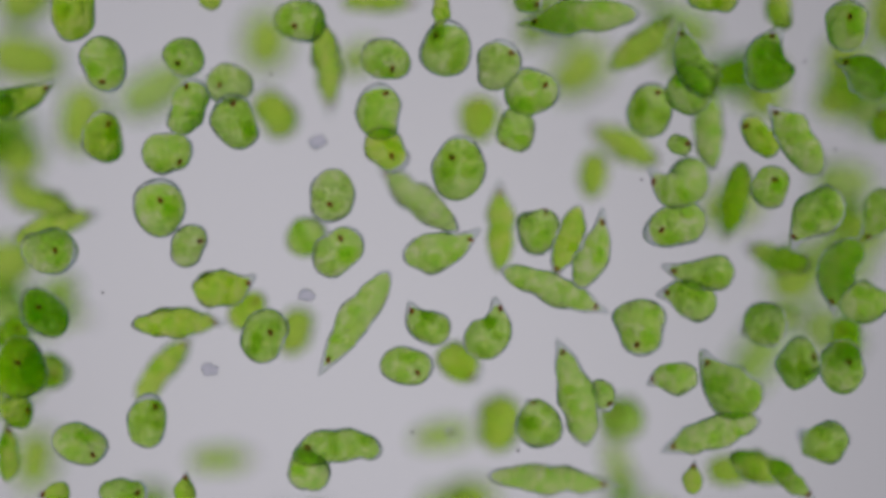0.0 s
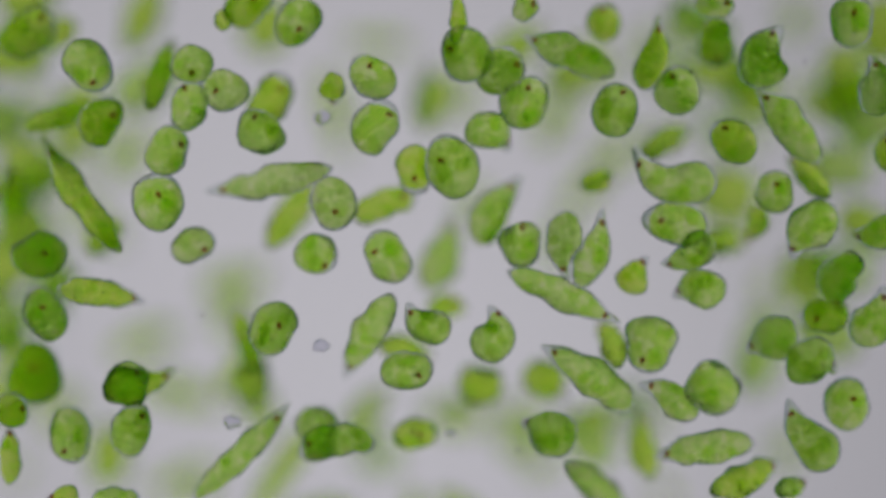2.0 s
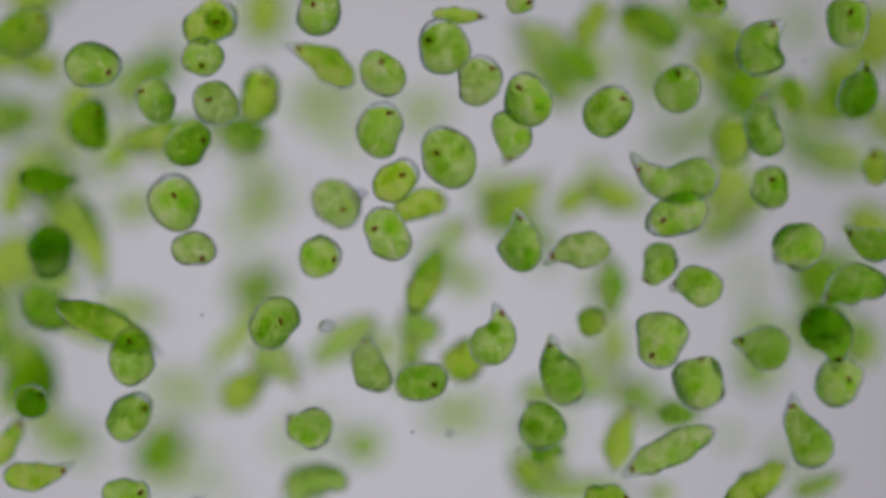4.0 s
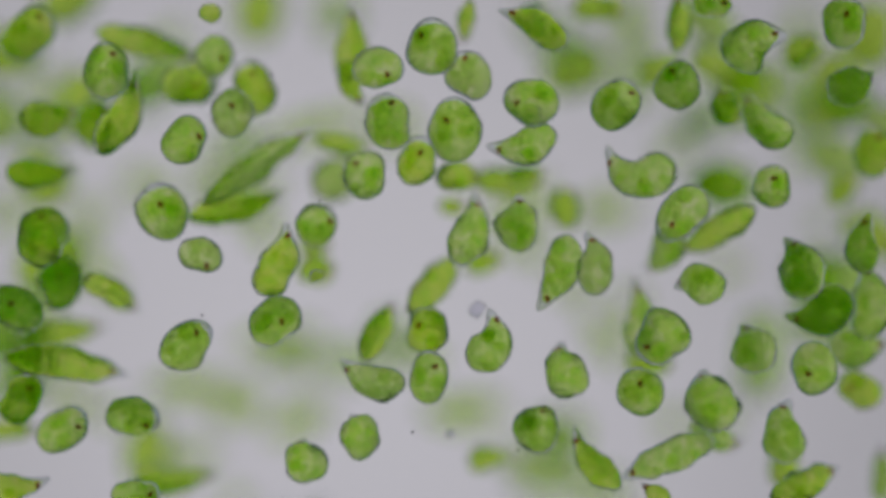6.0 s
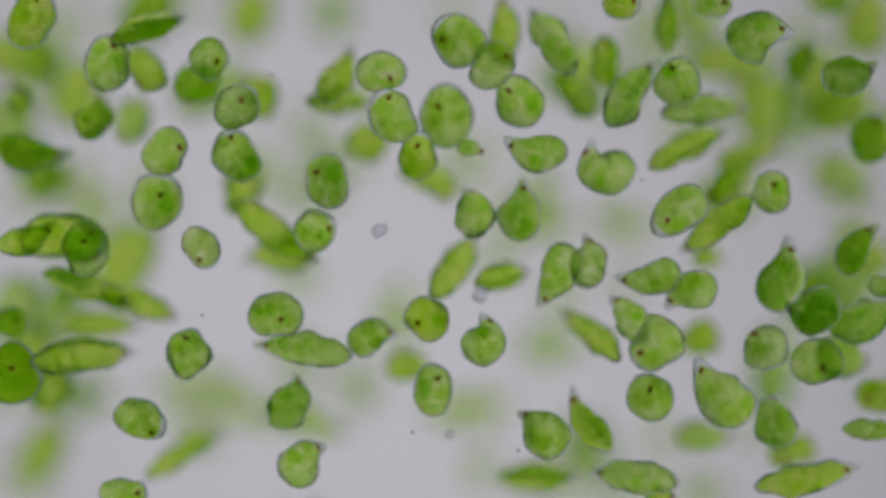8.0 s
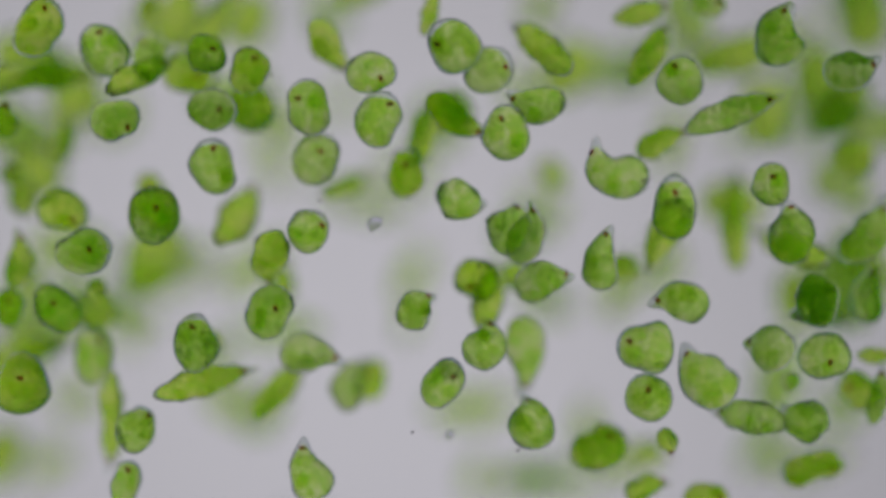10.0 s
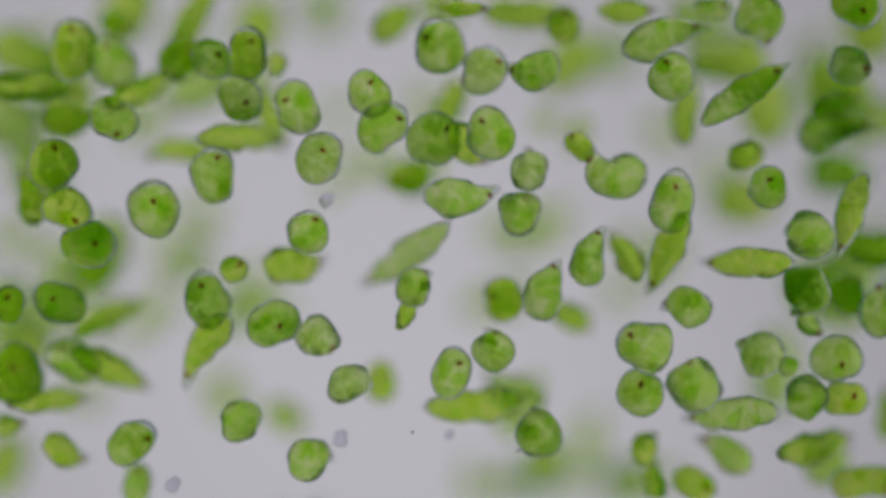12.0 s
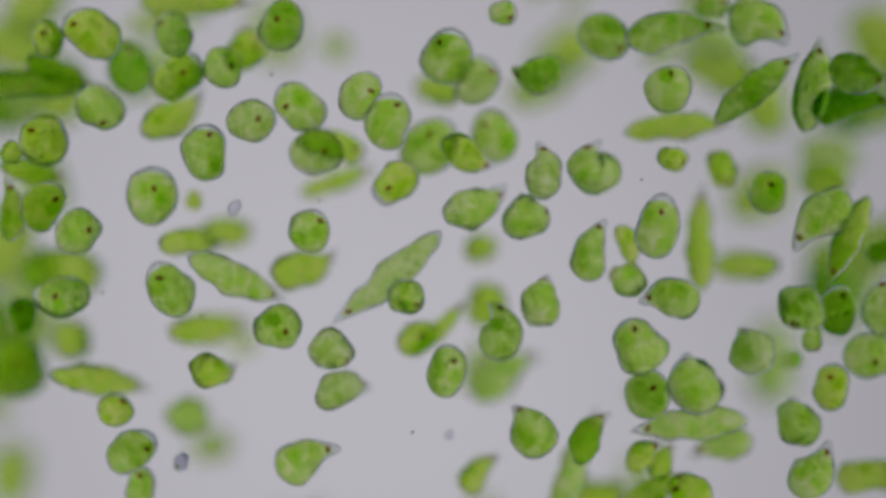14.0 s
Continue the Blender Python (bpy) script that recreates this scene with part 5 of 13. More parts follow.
    walk(CELLS["c40"], swim((0, -13.6, 26.4, -20, 140, -43), (0.5, -26.9, 34.7, 4, 155, -13), (1, -38.5, 36.2, -4, 170, -17), (1.5, -63.4, 42.2, -17, 180, -8), (2, -89.2, 34.4, -12, 190, -23), (2.5, -103.2, 48.4, -34, 165, -31), (3, -109.3, 51.2, -190, 146, -28), (4.25, -105.9, 49.5, -190, 100, -22), (5.5, -102.6, 47.9, -190, 54, -15), (6, -94.3, 44.0, -31, 35, -13), (6.5, -76.8, 40.7, -12, 80, -30), (7, -77.7, 69.6, -12, 95, -35), (7.5, -77.8, 67.3, -190, 107, -35), (8, -71.6, 59.4, -190, 119, -36), (10.5, -40.3, 19.5, -190, 179, -36), (11, -34.1, 11.6, -190, 191, -36), (11.5, -27.8, 3.6, -190, 203, -37), (12, -20.1, -4.1, -34, 215, -37), (12.5, -25.7, -12.7, -12, 220, -8), (13, -27.1, -11.3, -12, 220, -0), (13.5, -24.2, -14.1, -12, 220, -0), (14, -28.6, -15.6, -12, 220, -0)))
    walk(CELLS["c41"], swim((0, 0.3, 1.1, 1, 15, -20), (0.5, -4.0, 0.3, 1, 12, -4), (1, -1.1, -1.1, 1, 8, -0), (1.5, 4.6, 1.7, -13, 35, -9), (2, -1.2, -1.9, -70, 68, -23), (2.5, -7.1, -5.6, -63, 100, -36), (3, -4.9, -3.9, -190, 91, -33), (5.5, 7.5, 6.1, -13, 45, -15), (6, 13.3, 10.4, -13, 70, -34), (6.5, 11.0, 14.7, -13, 80, -56), (7, 14.7, 18.2, -13, 90, -60), (7.5, 14.6, 19.8, 1, 90, -60), (8, 14.6, 19.8, 1, 90, -60), (9.25, 12.5, 22.9, 1, 25, -60), (10.5, 10.3, 26.1, 1, -40, -59), (11, 10.3, 27.5, 1, -15, -48), (11.5, 10.3, 28.9, 4, 0, -37), (12, 10.3, 27.5, 1, 0, -30), (12.5, 10.3, 26.1, 1, 10, -31), (13, 11.8, 26.1, 1, 10, -32), (13.5, 13.2, 26.1, 1, 15, -33), (14, 17.6, 23.4, -13, 20, -39)))
    walk(CELLS["c42"], swim((0, 8.0, 41.0, 3, 80, -0), (0.5, 6.9, 43.4, -3, 75, -0), (1, 6.9, 44.9, -7, 80, -0), (1.5, 6.0, 47.6, 3, 80, -0), (2, 4.6, 41.9, 3, 110, -0), (2.5, 4.6, 45.6, 3, 120, -0), (3, 2.6, 44.7, 3, 140, -0), (5.5, 4.6, 56.1, 5, 80, -0), (6, 6.0, 60.5, 3, 90, -0), (6.5, 6.0, 64.8, 3, 90, -0), (7, 4.0, 67.6, 3, 90, -0), (7.5, 0.3, 68.3, -17, 90, -0), (8, 1.7, 68.3, -18, 90, -0), (10.5, -4.6, 68.5, -190, 78, -10), (11, -5.5, 62.2, -7, 75, -12), (11.5, -4.0, 59.3, -8, 60, -58), (12, -4.0, 56.5, -8, 0, -58), (12.5, -11.4, 51.5, -41, 40, -12), (13, -12.9, 47.2, -44, 45, -0), (13.5, -7.0, 54.4, -41, 40, -0), (14, -7.0, 52.8, -33, 45, -0)))
    walk(CELLS["c43"], swim((0, 1.7, 102.0, 3, 87, -0), (0.5, 2.6, 102.2, -1, 86, -0), (1, 6.3, 101.2, 3, 90, -0), (1.5, 10.3, 101.9, 6, 102, -0), (2, 11.7, 99.0, 7, 121, -0), (2.5, 10.3, 102.0, 3, 131, -0), (3, 8.0, 101.0, 6, 124, -0), (5.5, -8.4, 107.1, -13, 106, -0), (6, -5.4, 102.9, 2, 93, -0), (6.5, -4.6, 102.9, 3, 94, -0), (7, -3.5, 106.6, -15, 109, -0), (7.5, 4.6, 108.5, 5, 132, -0), (8, 7.4, 106.3, 4, 140, -0), (10.5, 3.2, 103.5, 2, 129, -0), (11, 0.3, 105.1, -1, 116, -0), (11.5, -1.7, 105.1, -1, 111, -0), (12, -1.7, 104.3, -15, 108, -0), (12.5, -2.6, 104.2, -13, 100, -0), (13, 0.3, 101.2, -9, 87, -0), (13.5, 1.2, 99.8, -11, 78, -0), (14, 2.3, 98.4, -11, 77, -0)))
    walk(CELLS["c44"], swim((0, -1.2, 123.5, -7, 90, -0), (0.25, -1.9, 123.6, -3, 45, -0), (0.5, -2.6, 123.6, 1, 0, -0), (0.75, 1.0, 122.7, -3, 45, -0), (1, 4.6, 121.8, -7, 90, -0), (1.5, 8.9, 122.5, -5, 90, -0), (2, 7.5, 118.2, -4, 90, -0), (2.5, 6.1, 123.0, -13, 90, -0), (3, 7.5, 121.0, -3, 60, -0), (3.83, 8.5, 119.4, -8, 7, -3), (4.67, 9.4, 117.7, -13, -47, -6), (5.5, 10.4, 116.0, -17, -100, -8), (6, 12.0, 117.0, -35, -100, -39), (6.5, 12.2, 118.9, -70, -80, -34), (7, 11.8, 115.8, -13, -60, -29), (7.5, 9.7, 126.4, -190, -39, -25), (8, 6.6, 127.5, -190, -17, -22), (9.25, -1.2, 125.2, -98, 36, -14), (10.5, -8.3, 122.6, -6, 90, -5), (11, -6.4, 127.0, -70, 45, -3), (11.5, -4.0, 124.4, -13, 0, -0), (12, 10.4, 123.0, -13, 0, -0), (12.5, 17.6, 122.3, -17, 60, -0), (13, 12.2, 123.6, -70, 30, -0), (13.5, 6.2, 121.4, -63, 0, -0), (14, 6.4, 161.0, -120, 0, -0)))
    walk(CELLS["c45"], swim((0, 27.5, 93.4, 4, 430, -0), (0.5, 28.9, 93.4, 4, 450, -0), (1, 30.9, 92.4, 6, 420, -0), (1.5, 31.9, 92.7, 0, 420, -0), (2, 29.0, 90.8, -3, 410, -0), (2.5, 24.8, 91.9, -9, 420, -0), (3, 23.3, 88.0, -3, 410, -0), (5.5, 10.9, 84.9, 1, 480, -0), (6, 12.7, 88.1, -7, 490, -0), (6.5, 18.4, 89.9, -1, 520, -0), (7, 21.8, 93.4, 5, 520, -0), (7.5, 21.9, 94.7, -5, 510, -0), (7.75, 23.0, 94.2, -5, 465, -0), (8, 24.2, 93.8, -5, 420, -0), (10.5, 22.0, 91.3, -13, 400, -0), (11, 20.5, 95.6, -13, 400, -0), (11.5, 20.5, 94.2, -13, 405, -0), (12, 20.5, 91.3, -13, 420, -0), (12.5, 20.5, 89.8, -13, 420, -0), (13, 18.5, 87.1, -16, 450, -0), (13.5, 17.7, 87.3, -21, 450, -0), (14, 16.8, 86.7, -22, 420, -0)))
    walk(CELLS["c46"], swim((0, 45.4, 79.3, -3, 370, -0), (0.5, 46.2, 76.3, 0, 420, -0), (1, 42.0, 75.6, -3, 420, -0), (1.5, 42.1, 77.5, -9, 405, -0), (2, 42.1, 74.7, -10, 420, -0), (2.5, 41.8, 75.3, 6, 420, -0), (3, 42.0, 75.1, -7, 420, -0), (4.25, 44.1, 76.7, -1, 490, -0), (5.5, 46.1, 78.2, 4, 560, -0), (6, 44.7, 75.3, 6, 530, -0), (6.5, 40.6, 75.1, -5, 490, -0), (7, 39.1, 75.6, -2, 480, -0), (7.5, 37.8, 76.8, -13, 480, -0), (8, 39.2, 75.9, -11, 480, -0), (10.5, 28.9, 57.6, 4, 450, -0), (11, 26.1, 57.6, 4, 460, -0), (11.5, 26.1, 59.9, 4, 460, -0), (12, 24.6, 59.0, 4, 470, -0), (12.5, 21.9, 57.9, -7, 470, -0), (13, 26.4, 61.1, -19, 470, -0), (13.5, 25.0, 62.9, -32, 470, -0), (14, 26.5, 58.5, -32, 470, -0)))
    walk(CELLS["c47"], swim((0, 34.9, 59.5, -13, 240, -70), (0.5, 31.1, 62.2, -8, 290, -70), (1, 29.2, 61.5, -12, 300, -67), (1.5, 27.7, 59.5, -14, 300, -61), (2, 24.8, 58.1, -14, 340, -53), (2.5, 27.6, 60.1, -3, 345, -51), (3, 29.2, 57.5, -14, 345, -49), (3.83, 33.0, 56.1, -9, 287, -47), (4.67, 36.7, 54.7, -4, 228, -44), (5.5, 40.4, 53.4, 1, 170, -42), (6, 40.5, 53.4, -2, 195, -13), (6.5, 45.0, 52.8, -11, 175, -19), (7, 47.8, 52.7, -8, 175, -5), (7.5, 46.2, 49.1, 1, 170, -5), (8, 46.2, 50.5, 1, 170, -28), (10.5, 46.2, 82.9, 1, 175, -41), (11, 47.6, 89.8, 1, 185, -46), (11.5, 46.2, 92.7, 1, 185, -47), (12, 44.8, 91.5, 1, 185, -48), (12.5, 44.8, 91.5, 1, 185, -51), (13, 46.2, 90.9, 1, 185, -54), (13.5, 47.0, 89.2, 1, 185, -52), (14, 47.0, 89.8, 1, 185, -51)))
    walk(CELLS["c48"], swim((0, 43.3, 125.4, 4, 4, -0), (0.5, 44.0, 129.5, -70, 11, -0), (1, 42.1, 125.8, -12, 19, -0), (1.5, 41.9, 122.1, 2, 41, -0), (2, 41.9, 122.1, 2, 52, -0), (2.5, 36.4, 124.4, -12, 41, -0), (3, 39.0, 123.6, 3, 24, -0), (5.5, 39.7, 128.5, -34, 28, -0), (6, 48.5, 123.0, -70, 32, -0), (6.5, 55.1, 112.2, -10, 36, -0), (7, 53.7, 100.7, -12, 18, -0), (7.5, 58.6, 111.1, -34, -8, -0), (8, 60.3, 120.0, -190, -8, -0), (10.5, 48.0, 124.5, -190, -10, -0), (11, 45.5, 125.4, -190, -10, -0), (11.5, 43.0, 126.4, -190, -10, -0), (12, 40.5, 127.3, -190, -10, -0), (12.5, 38.1, 128.2, -190, -11, -0), (13, 35.6, 129.1, -190, -11, -0), (13.5, 30.9, 121.3, -34, -11, -0), (14, 30.6, 120.1, -12, -3, -0)))
    walk(CELLS["c49"], swim((0, 68.4, 117.6, -4, 185, -0), (0.5, 76.4, 114.6, -1, 180, -0), (1, 66.3, 105.1, -1, 160, -7), (1.5, 63.5, 102.2, -1, 160, -34), (2, 63.5, 99.3, -1, 155, -38), (2.5, 62.0, 105.1, -1, 160, -26), (3, 56.3, 101.4, -3, 155, -14), (5.5, 60.5, 113.1, -190, 138, -31), (6, 60.3, 113.7, -190, 134, -34), (6.5, 60.2, 114.3, -190, 130, -38), (7, 60.0, 114.8, -190, 127, -41), (7.5, 59.8, 115.4, -190, 124, -44), (8, 55.2, 107.2, -15, 120, -48), (10.5, 57.9, 161.0, -120, 120, -48), (11, 57.9, 161.0, -120, 120, -48), (11.5, 57.9, 161.0, -120, 120, -48), (12, 57.9, 161.0, -120, 120, -48), (12.5, 57.9, 161.0, -120, 120, -48), (13, 57.9, 161.0, -120, 120, -48), (13.5, 57.9, 161.0, -120, 120, -48), (14, 57.9, 161.0, -120, 120, -48)))
    walk(CELLS["c50"], swim((0, 103.8, 106.7, -34, 40, -8), (0.5, 109.6, 99.4, -34, 80, -43), (1, 116.2, 107.6, -190, 81, -44), (1.5, 114.9, 108.6, -190, 82, -45), (2, 113.6, 109.7, -190, 82, -46), (2.5, 112.3, 110.7, -190, 83, -47), (3, 111.0, 111.8, -190, 84, -48), (5.5, 104.5, 117.0, -190, 88, -53), (6, 103.2, 118.0, -190, 89, -54), (6.5, 96.3, 112.5, -62, 90, -55), (7, 106.6, 112.5, -62, 60, -40), (7.5, 106.6, 118.4, -62, 60, -13), (8, 113.1, 122.2, -190, 60, -15), (10.5, 105.6, 98.4, -12, 60, -26), (11, 110.9, 142.8, -120, 60, -26), (11.5, 110.9, 161.0, -120, 60, -26), (12, 110.9, 161.0, -120, 60, -26), (12.5, 110.9, 161.0, -120, 60, -26), (13, 110.9, 161.0, -120, 60, -26), (13.5, 110.9, 161.0, -120, 60, -26), (14, 110.9, 161.0, -120, 60, -26)))
    walk(CELLS["c51"], swim((0, 126.4, 96.1, 7, 112, -39), (0.5, 135.6, 104.2, -190, 108, -39), (1, 133.2, 103.4, -190, 104, -39), (1.5, 130.7, 102.7, -190, 100, -39), (2, 128.2, 101.9, -190, 96, -39), (2.5, 125.7, 101.1, -190, 92, -38), (3, 123.3, 100.3, -190, 88, -38), (5.5, 110.9, 96.4, -190, 67, -38), (6, 108.4, 95.6, -190, 63, -38), (6.5, 105.9, 94.8, -190, 59, -38), (7, 95.4, 86.8, -9, 55, -37), (7.5, 98.9, 86.3, -70, 55, -35), (8, 97.1, 81.2, -14, 55, -33), (10.5, 116.7, 106.0, -190, 38, -35), (11, 110.0, 101.4, -14, 35, -36), (11.5, 112.9, 104.3, -14, 25, -30), (12, 114.4, 108.6, -14, 20, -22), (12.5, 115.8, 108.6, -14, 20, -8), (13, 115.8, 108.6, -14, 20, -17), (13.5, 117.3, 111.5, -14, 15, -4), (14, 118.5, 111.3, -10, 10, -0)))
    walk(CELLS["c52"], swim((0, 124.0, 80.8, -5, 90, -0), (0.5, 124.9, 83.9, 5, 90, -0), (1, 123.4, 83.9, 5, 90, -0), (1.5, 120.6, 84.8, 5, 90, -0), (2, 118.4, 80.9, -7, 90, -0), (2.5, 119.0, 82.7, 7, 90, -0), (3, 119.1, 81.0, 5, 60, -0), (5.5, 116.8, 83.3, 5, 90, -0), (6, 117.7, 83.3, 5, 90, -0), (6.5, 116.3, 83.9, 5, 90, -0), (7, 117.7, 84.8, 5, 90, -0), (7.5, 116.3, 83.9, 5, 90, -0), (8, 117.7, 84.8, 5, 90, -0), (10.5, 119.1, 86.2, 5, 90, -0), (11, 114.8, 87.6, 5, 90, -0), (11.5, 114.8, 87.6, 5, 90, -0), (12, 114.8, 87.6, 5, 90, -0), (12.5, 116.3, 87.6, 5, 90, -0), (13, 112.8, 86.2, 5, 90, -0), (13.5, 112.8, 84.8, 5, 60, -0), (14, 113.4, 81.9, 5, 60, -0)))
    walk(CELLS["c53"], swim((0, 105.6, 71.0, -12, 90, -0), (0.5, 94.1, 76.8, -11, 90, -0), (1, 92.0, 78.2, -11, 90, -0), (1.5, 89.7, 77.6, -10, 90, -0), (2, 87.1, 70.5, 3, 90, -0), (2.5, 82.0, 72.0, 3, 60, -0), (3, 80.6, 69.1, 3, 60, -0), (5.5, 89.2, 72.0, 3, 65, -0), (6, 87.7, 73.4, 3, 60, -0), (6.5, 90.6, 77.7, 3, 60, -0), (7, 88.7, 64.1, -21, 90, -0), (7.5, 89.7, 79.6, -11, 60, -0), (8, 96.6, 88.7, -190, 54, -0), (10.5, 93.6, 100.7, -190, 25, -0), (11, 93.0, 103.1, -190, 20, -0), (11.5, 92.4, 105.5, -190, 14, -0), (12, 91.8, 107.9, -190, 8, -0), (12.5, 91.2, 110.3, -190, 2, -0), (13, 90.6, 112.7, -190, -3, -0), (13.5, 90.0, 115.1, -190, -9, -0), (14, 82.8, 108.9, -19, -15, -0)))
    walk(CELLS["c54"], swim((0, 137.2, 64.4, -32, 90, -32), (0.5, 134.3, 60.8, -10, 70, -49), (1, 134.9, 62.3, -10, 85, -53), (1.5, 139.2, 61.9, 4, 105, -46), (2, 151.1, 68.2, -190, 96, -46), (2.5, 150.3, 68.8, -190, 88, -46), (3, 149.5, 69.5, -190, 79, -46), (5.5, 145.6, 72.7, -190, 35, -46), (6, 144.8, 73.4, -190, 26, -46), (6.5, 144.1, 74.0, -190, 18, -46), (7, 143.3, 74.7, -190, 9, -46), (7.5, 132.8, 70.2, -32, 0, -46), (8, 135.6, 71.6, -30, 5, -29), (10.5, 150.7, 69.0, 4, 30, -5), (11, 152.9, 73.3, 5, 40, -0), (11.5, 153.5, 76.2, 4, 40, -0), (12, 153.5, 79.1, 4, 35, -0), (12.5, 155.0, 79.1, 4, 30, -5), (13, 153.5, 79.1, 4, 35, -18), (13.5, 157.8, 81.9, 4, 38, -5), (14, 159.3, 81.9, 4, 40, -0)))
    walk(CELLS["c55"], swim((0, 120.9, 53.4, -0, 0, -70), (0.5, 136.3, 61.3, -190, 0, -68), (1, 140.9, 64.4, -190, 0, -65), (1.5, 145.6, 67.5, -190, 0, -63), (2, 150.3, 70.6, -190, 0, -61), (2.5, 143.3, 68.2, -14, 0, -58), (3, 163.1, 65.2, -190, 0, -54), (5.5, 203.7, 22.6, -190, 0, -33), (6, 211.8, 14.1, -190, 0, -29), (6.5, 219.9, 5.6, -190, 0, -24), (7, 228.0, -3.0, -190, 0, -20), (7.5, 236.1, -11.5, -190, 0, -16), (8, 225.5, -18.5, -11, 0, -12), (10.5, 218.7, -33.7, -190, -31, -10), (11, 213.6, -36.4, -190, -38, -9), (11.5, 208.5, -39.1, -190, -44, -9), (12, 188.1, -38.7, -14, -50, -9), (12.5, 189.4, -40.1, -13, -50, -43), (13, 188.1, -44.5, -14, -60, -52), (13.5, 189.6, -45.9, -14, -50, -52), (14, 189.6, -47.4, -14, -70, -52)))
    walk(CELLS["c56"], swim((0, 118.6, 35.2, 5, 190, -58), (0.5, 120.5, 33.2, 6, 165, -48), (1, 120.4, 33.2, 8, 175, -38), (1.5, 119.0, 34.0, 8, 175, -24), (2, 116.3, 37.5, 5, 165, -4), (2.5, 116.1, 38.9, 8, 165, -0), (3, 117.6, 37.5, 7, 170, -0), (5.5, 106.2, 38.9, 7, 175, -8), (6, 99.1, 40.4, 5, 170, -40), (6.5, 97.7, 36.1, 5, 170, -53), (7, 91.9, 36.1, 5, 165, -57), (7.5, 85.6, 44.1, 5, 150, -61), (8, 81.9, 42.7, 5, 150, -58), (10.5, 87.6, 40.4, 5, 150, -36), (11, 86.2, 38.9, 6, 155, -27), (11.5, 86.2, 40.4, 5, 155, -31), (12, 86.2, 40.4, 5, 160, -51), (12.5, 83.3, 43.2, 5, 160, -54), (13, 84.8, 37.5, 5, 170, -57), (13.5, 83.3, 39.8, 5, 150, -63), (14, 77.6, 42.7, 5, 120, -65)))
    walk(CELLS["c57"], swim((0, 166.2, 96.5, -1, 85, -0), (0.5, 165.2, 96.4, 1, 85, -0), (1, 165.1, 96.3, 3, 80, -0), (1.5, 165.4, 97.9, -1, 80, -0), (2, 163.7, 97.8, 3, 75, -0), (2.5, 165.4, 103.1, -1, 90, -6), (3, 166.0, 103.1, -1, 90, -24), (5.5, 158.2, 103.7, -1, 30, -6), (6, 158.2, 103.7, -1, 30, -0), (6.5, 158.2, 103.7, -1, 20, -0), (7, 158.2, 105.9, -1, 20, -0), (7.5, 159.6, 106.5, -1, 20, -0), (8, 161.1, 108.0, -1, 20, -0), (10.5, 172.6, 109.4, -1, 90, -0), (11, 166.9, 110.0, -1, 90, -0), (11.5, 165.0, 115.9, -15, 90, -11), (11.75, 163.6, 115.9, -15, 15, -27), (12, 162.1, 115.9, -15, -60, -42), (12.5, 160.7, 119.9, -35, -60, -17), (13, 163.8, 119.4, -37, -30, -26), (13.5, 162.1, 115.9, -15, -30, -7), (14, 162.1, 114.4, -15, -20, -0)))
    walk(CELLS["c58"], swim((0, 173.7, 124.2, -34, 90, -62), (0.5, 177.5, 124.3, -62, 90, -62), (1, 183.4, 122.8, -62, 90, -58), (1.5, 194.4, 129.2, -190, 89, -57), (2, 194.8, 128.4, -190, 87, -56), (2.5, 195.2, 127.5, -190, 86, -55), (3, 195.6, 126.7, -190, 84, -55), (5.5, 197.4, 122.6, -190, 77, -50), (6, 197.8, 121.8, -190, 76, -49), (6.5, 198.2, 121.0, -190, 74, -49), (7, 198.5, 120.2, -190, 73, -48), (7.5, 198.9, 119.4, -190, 71, -47), (8, 199.3, 118.5, -190, 70, -46), (10.5, 201.1, 114.4, -190, 63, -42), (11, 201.5, 113.6, -190, 61, -41), (11.5, 190.7, 106.6, -62, 60, -40), (12, 206.0, 107.6, -190, 60, -35), (12.5, 210.2, 102.4, -190, 60, -30), (13, 199.8, 90.6, -32, 60, -25), (13.5, 197.1, 87.7, -34, 70, -5), (14, 244.3, 91.2, -120, 70, -5)))
    walk(CELLS["c59"], swim((0, 205.3, 113.5, 2, 90, -0), (0.5, 206.1, 112.6, 3, 90, -0), (1, 206.3, 112.8, 0, 90, -0), (1.5, 205.5, 112.8, 0, 90, -0), (2, 207.8, 115.7, 0, 90, -0), (2.5, 207.8, 120.8, 0, 90, -0), (3, 206.9, 119.4, 0, 90, -0), (5.5, 204.9, 113.6, 0, 90, -0), (6, 204.0, 115.1, 0, 90, -0), (6.5, 204.0, 115.7, 0, 90, -0), (7, 204.0, 116.5, 0, 90, -0), (7.5, 201.0, 119.9, -14, 90, -0), (7.75, 201.9, 126.2, -39, 45, -0), (8, 202.8, 132.7, -64, 0, -0), (10.5, 224.8, 137.7, -190, -12, -0), (11, 209.7, 126.8, -14, -15, -0), (11.5, 206.8, 123.9, -14, -20, -0), (12, 211.2, 123.9, -14, -20, -0), (12.5, 211.9, 123.7, -36, -20, -0), (13, 206.0, 131.0, -36, 0, -0), (13.5, 214.0, 161.0, -120, 0, -0), (14, 214.0, 161.0, -120, 0, -0)))
